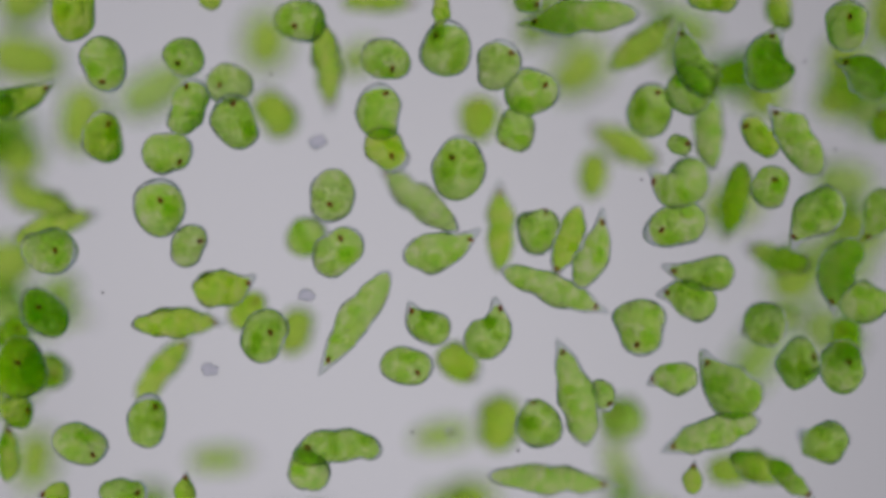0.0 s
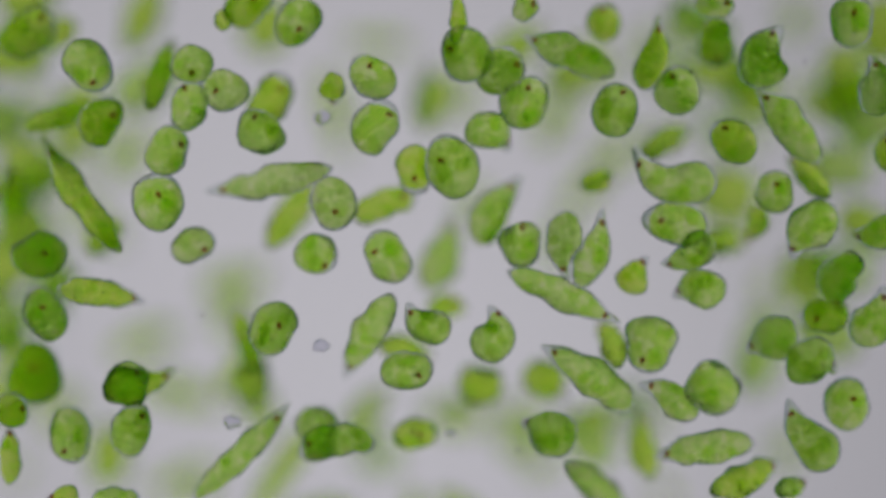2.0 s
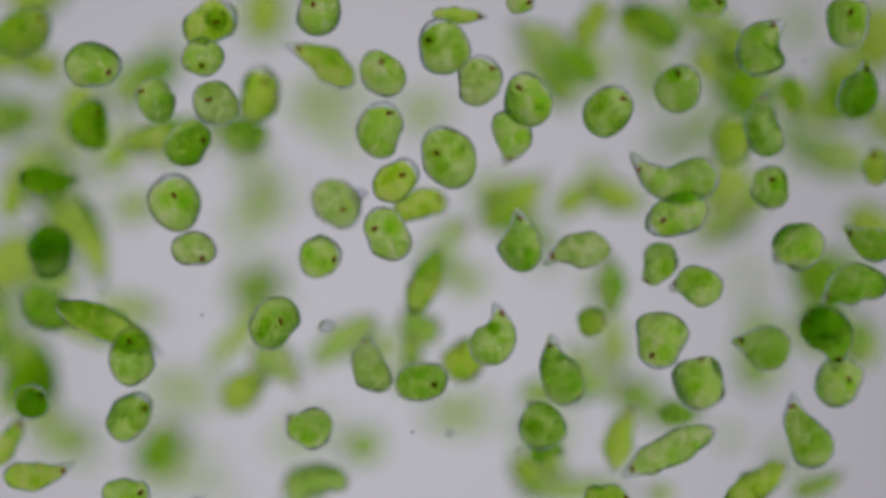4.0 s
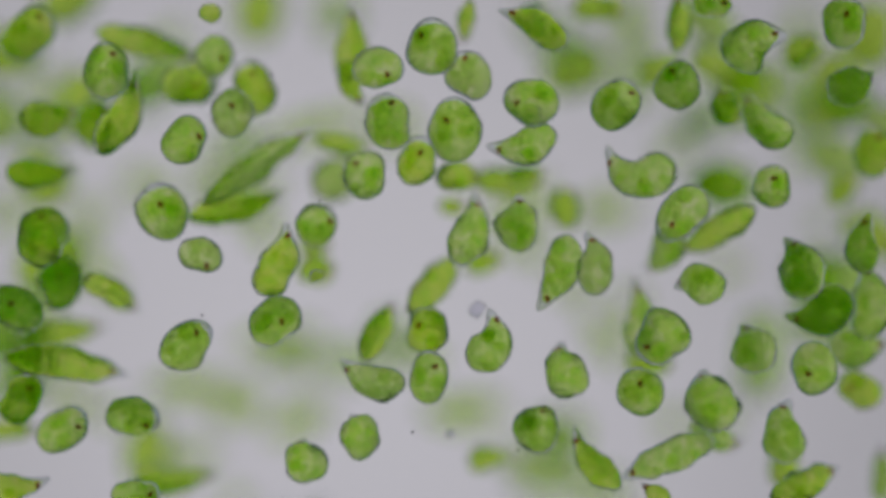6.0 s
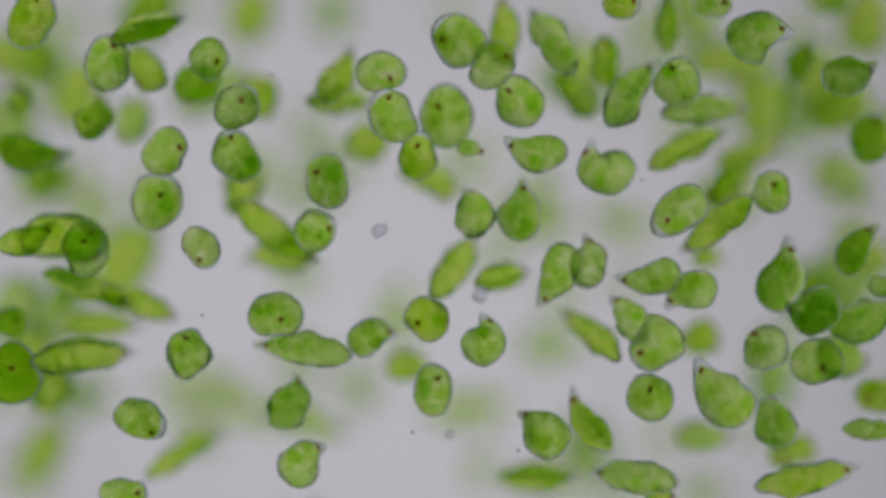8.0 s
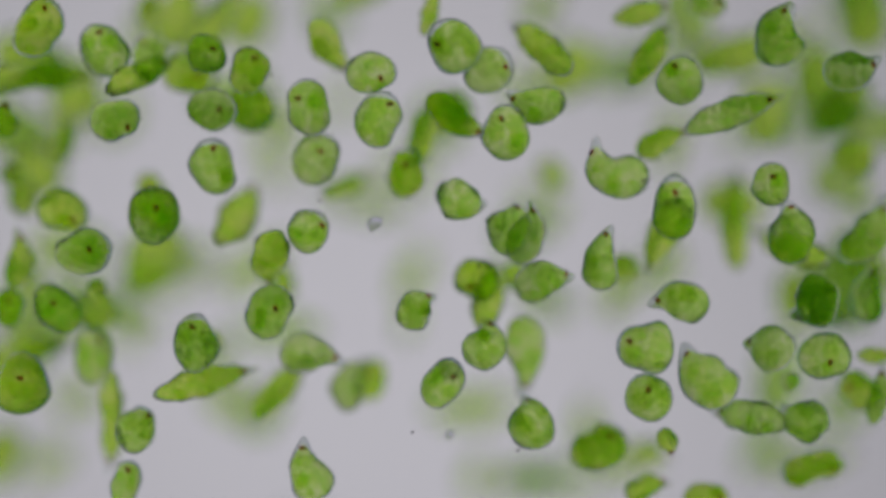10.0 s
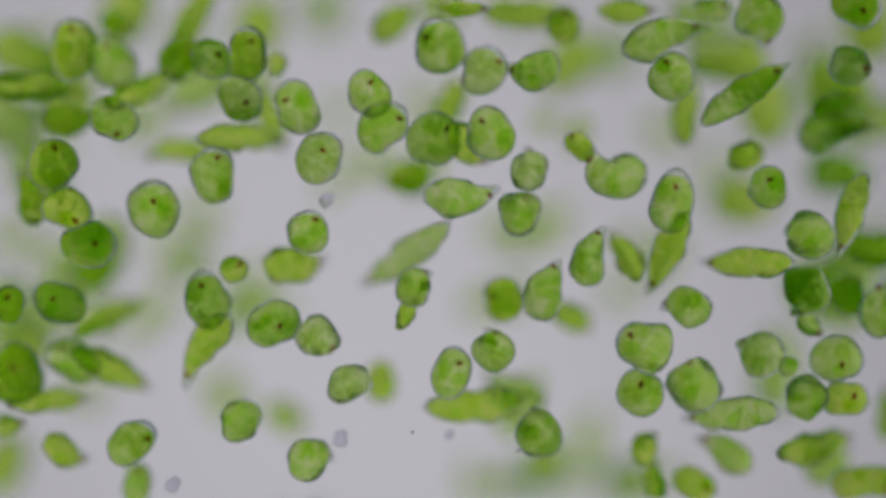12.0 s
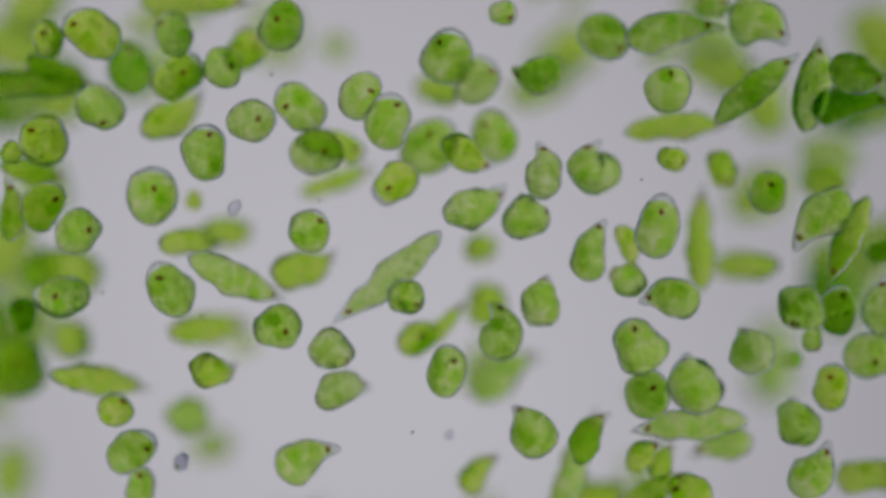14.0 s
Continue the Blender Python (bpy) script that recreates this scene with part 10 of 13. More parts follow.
    walk(CELLS["c140"], swim((0, -198.2, 161.0, -120, 60, -0), (0.5, -198.2, 161.0, -120, 60, -0), (1, -198.2, 161.0, -120, 60, -0), (1.5, -190.6, 119.8, -32, 60, -0), (2, -202.0, 112.2, -70, 35, -5), (2.5, -207.0, 101.0, -36, 10, -11), (3, -202.8, 94.1, -32, 0, -43), (5.5, -234.7, 98.3, -190, 0, -28), (6, -238.1, 97.7, -190, 0, -25), (6.5, -228.1, 91.8, -60, 0, -22), (7, -220.4, 86.3, -70, 0, -34), (7.5, -210.7, 80.0, -60, 0, -46), (8, -222.8, 87.7, -190, 7, -43), (10.5, -221.3, 102.5, -190, 42, -25), (11, -220.9, 105.5, -190, 49, -22), (11.5, -220.6, 108.4, -190, 56, -18), (12, -220.3, 111.4, -190, 63, -15), (12.5, -205.1, 106.6, -32, 70, -12), (13, -207.0, 106.8, -36, 120, -0), (13.5, -199.6, 107.0, -10, 90, -10), (14, -200.7, 107.0, -10, 90, -50)))
    walk(CELLS["c141"], swim((0, -264.9, 76.1, -120, 60, -51), (0.5, -264.9, 76.1, -120, 60, -51), (1, -258.9, 76.1, -120, 60, -51), (1.5, -209.0, 72.4, -12, 60, -51), (2, -226.4, 78.0, -190, 56, -52), (2.5, -226.6, 77.7, -190, 52, -54), (3, -226.8, 77.3, -190, 49, -56), (5.5, -210.4, 69.6, -12, 30, -64), (6, -202.4, 68.8, -34, 10, -50), (6.5, -199.2, 48.7, -47, -15, -10), (7, -207.9, 49.2, -70, -8, -5), (7.5, -211.1, 48.4, -33, 0, -0), (8, -211.1, 49.9, -34, -10, -12), (10.5, -212.6, 66.1, -190, -4, -37), (11, -209.8, 68.7, -190, -2, -42), (11.5, -207.1, 71.2, -190, -1, -47), (12, -191.4, 69.1, -42, 0, -52), (12.5, -196.8, 72.2, -70, 15, -47), (13, -199.0, 74.1, -62, 30, -41), (13.5, -188.8, 72.4, -12, 0, -50), (14, -237.6, 76.1, -120, 0, -50)))
    walk(CELLS["c142"], swim((0, -137.6, -161.0, -120, 15, -44), (0.5, -137.6, -161.0, -120, 15, -44), (1, -137.6, -161.0, -120, 15, -44), (1.5, -131.0, -118.0, -12, 15, -44), (2, -141.9, -126.6, -190, 16, -43), (2.5, -141.9, -125.4, -190, 17, -43), (3, -141.9, -124.2, -190, 18, -42), (5.5, -141.9, -118.2, -190, 24, -38), (6, -141.9, -117.0, -190, 25, -38), (6.5, -141.9, -115.8, -190, 27, -37), (7, -141.9, -114.6, -190, 28, -36), (7.5, -141.9, -113.4, -190, 29, -35), (8, -134.1, -106.0, -62, 30, -35), (9.25, -156.7, -96.5, -48, -40, -24), (10.5, -179.0, -87.2, -34, -110, -13), (11, -186.3, -99.5, -17, -85, -33), (11.5, -198.3, -90.9, -70, -42, -39), (12, -202.9, -78.6, -40, 0, -45), (12.5, -215.8, -85.1, -190, -3, -47), (13, -214.8, -86.1, -190, -7, -49), (13.5, -202.2, -82.5, -64, -10, -52), (14, -246.7, -84.6, -120, -10, -52)))
    walk(CELLS["c143"], swim((0, 64.9, 121.5, -120, 265, -0), (0.5, 64.9, 82.1, -120, 265, -0), (1, 64.9, 42.7, -120, 265, -0), (1.5, 61.5, 3.2, -4, 265, -0), (2, 62.1, 1.7, -4, 265, -0), (2.5, 62.0, 3.2, 0, 255, -0), (3, 61.9, 0.3, 4, 255, -0), (3.83, 66.4, -1.6, 5, 200, -2), (4.67, 71.0, -3.5, 6, 145, -3), (5.5, 75.5, -5.4, 7, 90, -5), (6, 76.1, -6.9, 7, 90, -27), (6.5, 73.3, -5.4, 7, 90, -36), (7, 73.8, -4.0, 7, 90, -41), (7.5, 73.8, -4.0, 7, 80, -47), (8, 73.2, -5.4, 7, 80, -44), (10.5, 39.2, 21.9, -10, 70, -18), (11, 39.2, 37.7, -8, 65, -47), (11.5, 42.1, 40.7, -10, 75, -60), (12, 43.5, 42.1, -10, 75, -56), (12.5, 46.4, 45.0, -10, 75, -52), (13, 42.4, 45.3, -26, 80, -39), (13.5, 46.1, 46.1, 4, 80, -36), (14, 50.5, 40.5, 0, 85, -36)))
    walk(CELLS["c144"], swim((0, 98.8, -130.0, -120, 30, -0), (0.5, 98.8, -90.6, -120, 30, -0), (1, 98.8, -51.2, -120, 30, -0), (1.5, 96.3, -11.5, -62, 30, -0), (2, 98.4, -12.7, -12, 60, -0), (2.5, 96.3, -20.4, -62, 20, -7), (3, 97.2, -21.0, -190, 17, -11), (5.5, 69.7, -17.4, -62, 0, -30), (6, 72.3, -19.9, -190, -4, -27), (6.5, 70.9, -21.3, -190, -7, -25), (7, 69.5, -22.7, -190, -11, -23), (7.5, 68.1, -24.1, -190, -15, -21), (8, 66.6, -25.5, -190, -18, -19), (10.5, 59.5, -32.6, -190, -36, -9), (11, 54.9, -32.2, -62, -40, -7), (11.5, 56.4, -72.4, -120, -40, -7), (12, 56.4, -111.8, -120, -40, -7), (12.5, 56.4, -151.3, -120, -40, -7), (13, 56.4, -161.0, -120, -40, -7), (13.5, 56.4, -161.0, -120, -40, -7), (14, 56.4, -161.0, -120, -40, -7)))
    walk(CELLS["c145"], swim((0, -51.2, 161.0, -120, 180, -70), (0.5, -51.2, 161.0, -120, 180, -70), (1, -51.2, 133.7, -120, 180, -70), (1.5, -49.9, 91.8, -60, 180, -70), (1.75, -52.9, 86.3, -35, 220, -64), (2, -55.9, 81.0, -10, 260, -58), (2.5, -61.7, 81.0, -10, 255, -12), (3, -64.4, 88.3, -190, 260, -12), (5.5, -52.1, 90.5, -190, 285, -12), (6, -46.3, 84.7, -29, 290, -12), (6.5, -50.2, 89.6, -190, 293, -15), (7, -50.7, 88.2, -190, 295, -18), (7.5, -51.3, 86.9, -190, 298, -21), (8, -51.8, 85.5, -190, 301, -24), (10.5, -54.4, 78.8, -190, 314, -40), (11, -54.9, 77.4, -190, 317, -43), (11.5, -55.4, 76.0, -190, 319, -46), (12, -55.9, 74.7, -190, 322, -49), (12.5, -56.5, 73.3, -190, 325, -52), (13, -57.0, 72.0, -190, 327, -55), (13.5, -53.2, 65.3, -16, 330, -58), (14, -55.8, 107.9, -120, 330, -58)))
    walk(CELLS["c146"], swim((0, -264.9, -124.0, -120, 0, -0), (0.5, -264.9, -124.0, -120, 0, -0), (1, -264.9, -124.0, -120, 0, -0), (1.5, -220.7, -119.4, -36, 0, -0), (2, -233.7, -121.8, -190, 0, -0), (2.5, -231.1, -115.7, -190, 0, -0), (3, -228.6, -109.7, -190, 0, -0), (5.5, -215.8, -79.5, -190, 0, -0), (6, -213.3, -73.4, -190, 0, -0), (6.5, -210.7, -67.4, -190, 0, -0), (7, -208.2, -61.4, -190, 0, -0), (7.5, -205.6, -55.3, -190, 0, -0), (8, -203.1, -49.3, -190, 0, -0), (10.5, -176.0, -17.6, -14, 0, -0), (11, -224.0, -18.5, -120, 0, -0), (11.5, -263.4, -18.5, -120, 0, -0), (12, -264.9, -18.5, -120, 0, -0), (12.5, -264.9, -18.5, -120, 0, -0), (13, -264.9, -18.5, -120, 0, -0), (13.5, -264.9, -18.5, -120, 0, -0), (14, -264.9, -18.5, -120, 0, -0)))
    walk(CELLS["c147"], swim((0, 10.9, -145.2, -120, 0, -0), (0.5, 10.9, -105.8, -120, 0, -0), (1, 10.9, -66.4, -120, 0, -0), (1.5, 10.6, -26.3, -61, 0, -0), (2, 1.8, -30.7, -61, 0, -0), (2.5, 4.8, -29.2, -190, 0, -0), (3, 7.7, -25.8, -190, 0, -0), (5.5, 20.7, -8.5, -33, 0, -0), (6, 21.0, -7.1, -70, 0, -0), (6.5, 20.7, -5.5, -33, 0, -0), (7, 24.7, -7.1, -190, 0, -0), (7.5, 27.3, -8.3, -190, 0, -0), (8, 29.8, -9.5, -190, 0, -0), (10.5, 39.7, -14.3, -36, 0, -0), (11, 36.7, -14.3, -33, 0, -0), (11.5, 38.2, -54.3, -120, 0, -0), (12, 38.2, -93.7, -120, 0, -0), (12.5, 38.2, -133.1, -120, 0, -0), (13, 38.2, -161.0, -120, 0, -0), (13.5, 38.2, -161.0, -120, 0, -0), (14, 38.2, -161.0, -120, 0, -0)))
    walk(CELLS["c148"], swim((0, -161.9, -161.0, -120, 10, -40), (0.5, -161.9, -161.0, -120, 10, -40), (1, -161.9, -149.7, -120, 10, -40), (1.5, -161.9, -110.3, -120, 10, -40), (2, -154.3, -67.6, -14, 10, -40), (2.25, -152.8, -66.5, -24, 50, -46), (2.5, -151.4, -65.3, -35, 90, -52), (3, -158.8, -79.4, -190, 75, -46), (5.5, -132.4, -117.8, -35, 0, -12), (6, -140.0, -120.0, -63, 0, -6), (6.5, -140.5, -115.7, -70, 15, -19), (7, -138.2, -109.1, -35, 30, -31), (7.5, -128.4, -105.0, -40, -40, -51), (8, -134.1, -101.7, -190, -50, -52), (10.5, -118.4, -49.2, -190, -100, -58), (11, -106.7, -35.9, -16, -110, -59), (11.5, -111.1, -31.5, -18, -115, -29), (12, -122.9, -51.9, -20, -125, -10), (12.5, -119.0, -56.3, -70, -152, -21), (13, -110.5, -58.6, -35, -180, -33), (13.25, -114.2, -57.6, -35, -135, -44), (13.5, -117.8, -56.6, -35, -90, -56), (13.75, -116.9, -59.2, -24, -50, -61), (14, -116.1, -61.8, -13, -10, -66)))
    walk(CELLS["c149"], swim((0, -107.3, -161.0, -120, 45, -0), (0.5, -107.3, -161.0, -120, 45, -0), (1, -107.3, -161.0, -120, 45, -0), (1.5, -107.3, -148.2, -120, 45, -0), (2, -102.3, -103.7, -15, 45, -0), (2.5, -107.3, -148.2, -120, 45, -0), (3, -107.3, -161.0, -120, 45, -0), (5.5, -107.3, -161.0, -120, 45, -0), (6, -107.3, -161.0, -120, 45, -0), (6.5, -107.3, -161.0, -120, 45, -0), (7, -107.3, -161.0, -120, 45, -0), (7.5, -107.3, -161.0, -120, 45, -0), (8, -107.3, -161.0, -120, 45, -0), (10.5, -107.3, -161.0, -120, 45, -0), (11, -107.3, -161.0, -120, 45, -0), (11.5, -107.3, -161.0, -120, 45, -0), (12, -107.3, -161.0, -120, 45, -0), (12.5, -107.3, -161.0, -120, 45, -0), (13, -107.3, -161.0, -120, 45, -0), (13.5, -107.3, -161.0, -120, 45, -0), (14, -107.3, -161.0, -120, 45, -0)))
    walk(CELLS["c150"], swim((0, 29.1, 161.0, -120, 60, -0), (0.5, 29.1, 139.7, -120, 60, -0), (1, 29.1, 100.3, -120, 60, -0), (1.5, 29.1, 60.9, -120, 60, -0), (2, 28.0, 20.7, -32, 60, -0), (2.5, 29.1, 21.9, -10, 40, -0), (3, 36.8, 18.3, -190, 15, -0), (4.25, 47.8, 4.4, -96, -48, -0), (5.5, 57.7, -8.3, -1, -110, -0), (6, 57.7, -12.6, -1, -110, -0), (6.5, 54.8, -11.2, -1, -110, -6), (7, 57.8, -11.2, -2, -120, -27), (7.5, 56.3, -14.1, -2, -120, -30), (8, 56.3, -14.1, -1, -110, -33), (8.83, 54.8, -15.0, 0, -57, -39), (9.67, 53.3, -16.0, 2, -3, -45), (10.5, 51.9, -16.9, 4, 50, -51), (11, 53.3, -16.9, 4, 55, -50), (11.5, 53.3, -16.9, 4, 55, -46), (12, 53.3, -19.8, 4, 75, -42), (12.5, 51.9, -21.2, 4, 75, -41), (13, 51.9, -22.6, 4, 80, -48), (13.5, 49.9, -24.9, 4, 85, -54), (14, 51.0, -24.9, 4, 90, -57)))
    walk(CELLS["c151"], swim((0, 82.1, 161.0, -120, 20, -43), (0.5, 82.1, 154.9, -120, 20, -43), (1, 82.1, 115.5, -120, 20, -43), (1.5, 82.1, 76.1, -120, 20, -43), (2, 79.0, 35.3, -33, 20, -43), (2.5, 102.1, 29.8, -61, 90, -45), (3, 98.8, 33.6, -190, 80, -44), (5.5, 47.9, 40.7, -11, 30, -36), (6, 43.1, 38.7, -61, 0, -19), (6.5, 45.5, 38.2, -33, 0, -47), (6.75, 44.7, 38.2, -33, 40, -33), (7, 44.0, 38.2, -33, 80, -19), (7.5, 45.0, 34.9, -11, 80, -28), (8, 50.8, 38.6, -190, 93, -25), (10.5, 57.9, 40.1, -61, 160, -7), (11, 58.6, 42.5, -33, 180, -7), (11.5, 65.5, 48.5, -70, 160, -22), (12, 69.5, 52.2, -11, 140, -37), (12.5, 84.0, 57.4, -70, 115, -39), (13, 95.0, 60.0, -33, 90, -42), (13.5, 115.7, 52.9, -38, 90, -19), (13.75, 116.4, 49.6, -24, 45, -35), (14, 117.1, 46.4, -11, 0, -51)))
    walk(CELLS["c152"], swim((0, 107.9, -161.0, -120, 95, -25), (0.5, 107.9, -161.0, -120, 95, -25), (1, 107.9, -161.0, -120, 95, -25), (1.5, 107.9, -143.7, -120, 95, -25), (2, 105.0, -101.5, -59, 95, -25), (2.5, 102.1, -91.1, -59, 65, -5), (3, 102.1, -97.0, -59, 40, -7), (4.25, 89.2, -95.9, -34, 85, -18), (5.5, 76.7, -94.8, -9, 130, -29), (6, 76.7, -107.8, -9, 130, -7), (6.5, 79.6, -94.8, -9, 155, -6), (7, 79.6, -93.4, -9, 140, -24), (7.5, 78.8, -93.1, -70, 132, -17), (8, 73.8, -87.6, -9, 125, -11), (10.5, 80.7, -100.0, -190, 91, -18), (11, 80.9, -101.0, -190, 84, -19), (11.5, 81.0, -102.0, -190, 77, -20), (12, 81.1, -103.0, -190, 70, -22), (12.5, 81.3, -103.9, -190, 64, -23), (13, 81.4, -104.9, -190, 57, -24), (13.5, 75.2, -97.7, -9, 50, -26), (14, 75.2, -94.8, -9, 60, -41)))
    walk(CELLS["c153"], swim((0, -80.0, 161.0, -120, 60, -31), (0.5, -80.0, 139.7, -120, 60, -31), (1, -80.0, 100.3, -120, 60, -31), (1.5, -80.0, 60.9, -120, 60, -31), (2, -77.9, 20.9, -59, 60, -31), (2.5, -86.4, 22.4, -190, 54, -30), (3, -90.3, 22.6, -190, 49, -29), (5.5, -109.8, 23.6, -190, 21, -23), (6, -106.4, 22.2, -40, 15, -22), (6.5, -114.7, 22.1, -31, -30, -8), (7, -99.6, 3.2, -18, -30, -21), (7.5, -91.4, -8.4, -31, -60, -25), (8, -85.6, 7.6, -31, -35, -12), (9.25, -95.0, -1.6, -111, 13, -23), (10.5, -104.9, -11.4, -190, 61, -33), (11, -100.2, -14.3, -31, 80, -38), (11.5, -107.5, -18.4, -190, 68, -40), (12, -107.5, -21.6, -190, 56, -43), (12.5, -107.5, -24.7, -190, 44, -46), (13, -107.5, -27.8, -190, 32, -49), (13.5, -101.5, -29.2, -59, 20, -52), (14, -122.1, -41.0, -59, 10, -45)))
    walk(CELLS["c154"], swim((0, -264.9, 6.4, -120, 220, -43), (0.5, -264.9, 6.4, -120, 220, -43), (1, -260.4, 6.4, -120, 220, -43), (1.5, -221.0, 6.4, -120, 220, -43), (2, -177.1, 6.2, -64, 220, -43), (2.5, -183.8, 10.6, -190, 211, -41), (3, -180.5, 14.6, -190, 203, -39), (5.5, -154.9, 32.8, -64, 160, -30), (6, -163.1, 33.8, -190, 153, -29), (6.5, -162.5, 32.8, -190, 146, -27), (7, -161.9, 31.9, -190, 139, -26), (7.5, -161.3, 30.9, -190, 132, -25), (8, -160.6, 30.0, -190, 125, -24), (10.5, -147.1, 23.6, -36, 90, -17), (11, -140.5, 21.0, -70, 45, -36), (11.5, -131.2, 18.0, -64, 0, -56), (12, -134.1, 19.1, -190, 0, -55), (12.5, -129.4, 19.1, -190, 0, -54), (13, -124.7, 19.1, -190, 0, -54), (13.5, -113.5, 18.0, -64, 0, -53), (14, -113.5, 9.2, -64, 0, -37)))
    walk(CELLS["c155"], swim((0, 145.8, 161.0, -120, 0, -0), (0.5, 145.8, 161.0, -120, 0, -0), (1, 145.8, 161.0, -120, 0, -0), (1.5, 145.8, 161.0, -120, 0, -0), (2, 138.8, 124.5, -12, 0, -0), (2.5, 139.6, 127.8, -70, 0, -0), (3, 133.0, 124.4, -12, 0, -0), (5.5, 138.8, 126.0, -12, 0, -0), (6, 137.4, 124.5, -12, 0, -0), (6.5, 140.2, 125.1, -12, 0, -0), (7, 138.8, 125.1, -12, 0, -0), (7.5, 138.8, 125.1, -12, 0, -0), (8, 137.4, 124.5, -12, 0, -0), (10.5, 135.8, 125.8, -34, 0, -0), (11, 135.8, 125.8, -34, 0, -0), (11.5, 138.8, 124.4, -34, 0, -0), (12, 138.8, 124.4, -34, 0, -0), (12.5, 136.1, 124.6, -38, 0, -0), (13, 135.8, 124.4, -34, 0, -0), (13.5, 135.8, 124.4, -34, 0, -0), (14, 138.8, 125.8, -34, 0, -0)))
    walk(CELLS["c156"], swim((0, -160.3, 161.0, -120, 70, -27), (0.5, -160.3, 161.0, -120, 70, -27), (1, -160.3, 161.0, -120, 70, -27), (1.5, -160.3, 161.0, -120, 70, -27), (2, -160.3, 127.6, -120, 70, -27), (2.5, -154.5, 85.0, -38, 70, -27), (3, -155.7, 80.8, -190, 60, -25), (5.5, -99.3, 27.7, -12, 10, -16), (6, -108.1, 31.6, -190, 24, -22), (6.5, -108.8, 33.1, -190, 38, -29), (7, -109.4, 34.7, -190, 52, -35), (7.5, -110.0, 36.3, -190, 66, -41), (8, -104.6, 35.7, -62, 80, -48), (10.5, -106.1, 13.4, -34, 45, -43), (11, -99.3, 10.4, -12, -25, -41), (11.5, -104.3, 50.3, -120, -25, -41), (12, -104.3, 89.7, -120, -25, -41), (12.5, -104.3, 129.1, -120, -25, -41), (13, -104.3, 161.0, -120, -25, -41), (13.5, -104.3, 161.0, -120, -25, -41), (14, -104.3, 161.0, -120, -25, -41)))
    walk(CELLS["c157"], swim((0, -264.9, 18.5, -120, 95, -47), (0.5, -264.9, 18.5, -120, 95, -47), (1, -264.9, 18.5, -120, 95, -47), (1.5, -264.9, 18.5, -120, 95, -47), (2, -227.0, 18.5, -120, 95, -47), (2.5, -178.3, 17.6, -7, 95, -47), (3, -197.9, 16.7, -190, 94, -50), (5.5, -203.1, 4.6, -11, 90, -62), (6, -203.1, 6.1, -11, 90, -65), (6.25, -203.1, 6.1, -11, 50, -60), (6.5, -203.1, 6.1, -11, 10, -54), (7, -201.0, 9.0, -20, 0, -51), (7.5, -198.3, 6.1, -22, 0, -11), (8, -195.6, 4.6, -24, 0, -7), (10.5, -206.4, -4.2, -190, 0, -16), (11, -205.5, -6.1, -190, 0, -18), (11.5, -204.7, -7.9, -190, 0, -20), (12, -203.8, -9.8, -190, 0, -22), (12.5, -203.0, -11.6, -190, 0, -24), (13, -202.1, -13.5, -190, 0, -26), (13.5, -190.1, -14.5, -61, 0, -28), (14, -199.0, -13.0, -61, 0, -7)))
    walk(CELLS["c158"], swim((0, -264.9, -7.3, -120, 285, -5), (0.5, -264.9, -7.3, -120, 285, -5), (1, -264.9, -7.3, -120, 285, -5), (1.5, -251.3, -7.3, -120, 285, -5), (2, -211.9, -7.3, -120, 285, -5), (2.5, -164.9, -7.0, -20, 285, -5), (3, -154.6, -30.1, -18, 300, -25), (5.5, -197.3, -50.2, -11, 350, -35), (6, -192.1, -59.0, -16, 350, -28), (6.5, -174.2, -56.0, -11, 355, -14), (7, -181.5, -61.7, -11, 335, -42), (7.5, -177.3, -64.7, -13, 335, -44), (8, -183.2, -54.6, -14, 365, -44), (10.5, -264.9, -57.3, -120, 365, -44), (11, -264.9, -57.3, -120, 365, -44), (11.5, -264.9, -57.3, -120, 365, -44), (12, -264.9, -57.3, -120, 365, -44), (12.5, -264.9, -57.3, -120, 365, -44), (13, -264.9, -57.3, -120, 365, -44), (13.5, -264.9, -57.3, -120, 365, -44), (14, -264.9, -57.3, -120, 365, -44)))
    walk(CELLS["c159"], swim((0, -99.7, -161.0, -120, 300, -0), (0.5, -99.7, -161.0, -120, 300, -0), (1, -99.7, -161.0, -120, 300, -0), (1.5, -99.7, -127.0, -120, 300, -0), (2, -99.7, -87.6, -120, 300, -0), (2.5, -95.5, -46.1, -24, 300, -0), (3, -86.1, -61.6, -7, 310, -0), (5.5, -86.1, -63.2, -190, 327, -0), (6, -84.7, -62.5, -190, 330, -0), (6.5, -83.2, -61.8, -190, 333, -0), (7, -81.8, -61.0, -190, 337, -0), (7.5, -80.3, -60.3, -190, 340, -0), (8, -78.9, -59.6, -190, 343, -0), (10.5, -65.7, -51.3, 1, 360, -0), (11, -65.9, -45.8, -6, 320, -8), (11.5, -64.4, -44.3, -4, 310, -43), (12, -62.8, -47.0, 1, 330, -66), (12.5, -60.0, -47.9, 1, 320, -70), (13, -58.5, -51.9, 1, 330, -70), (13.5, -58.5, -53.6, 1, 340, -69), (14, -55.6, -53.6, 1, 335, -63)))
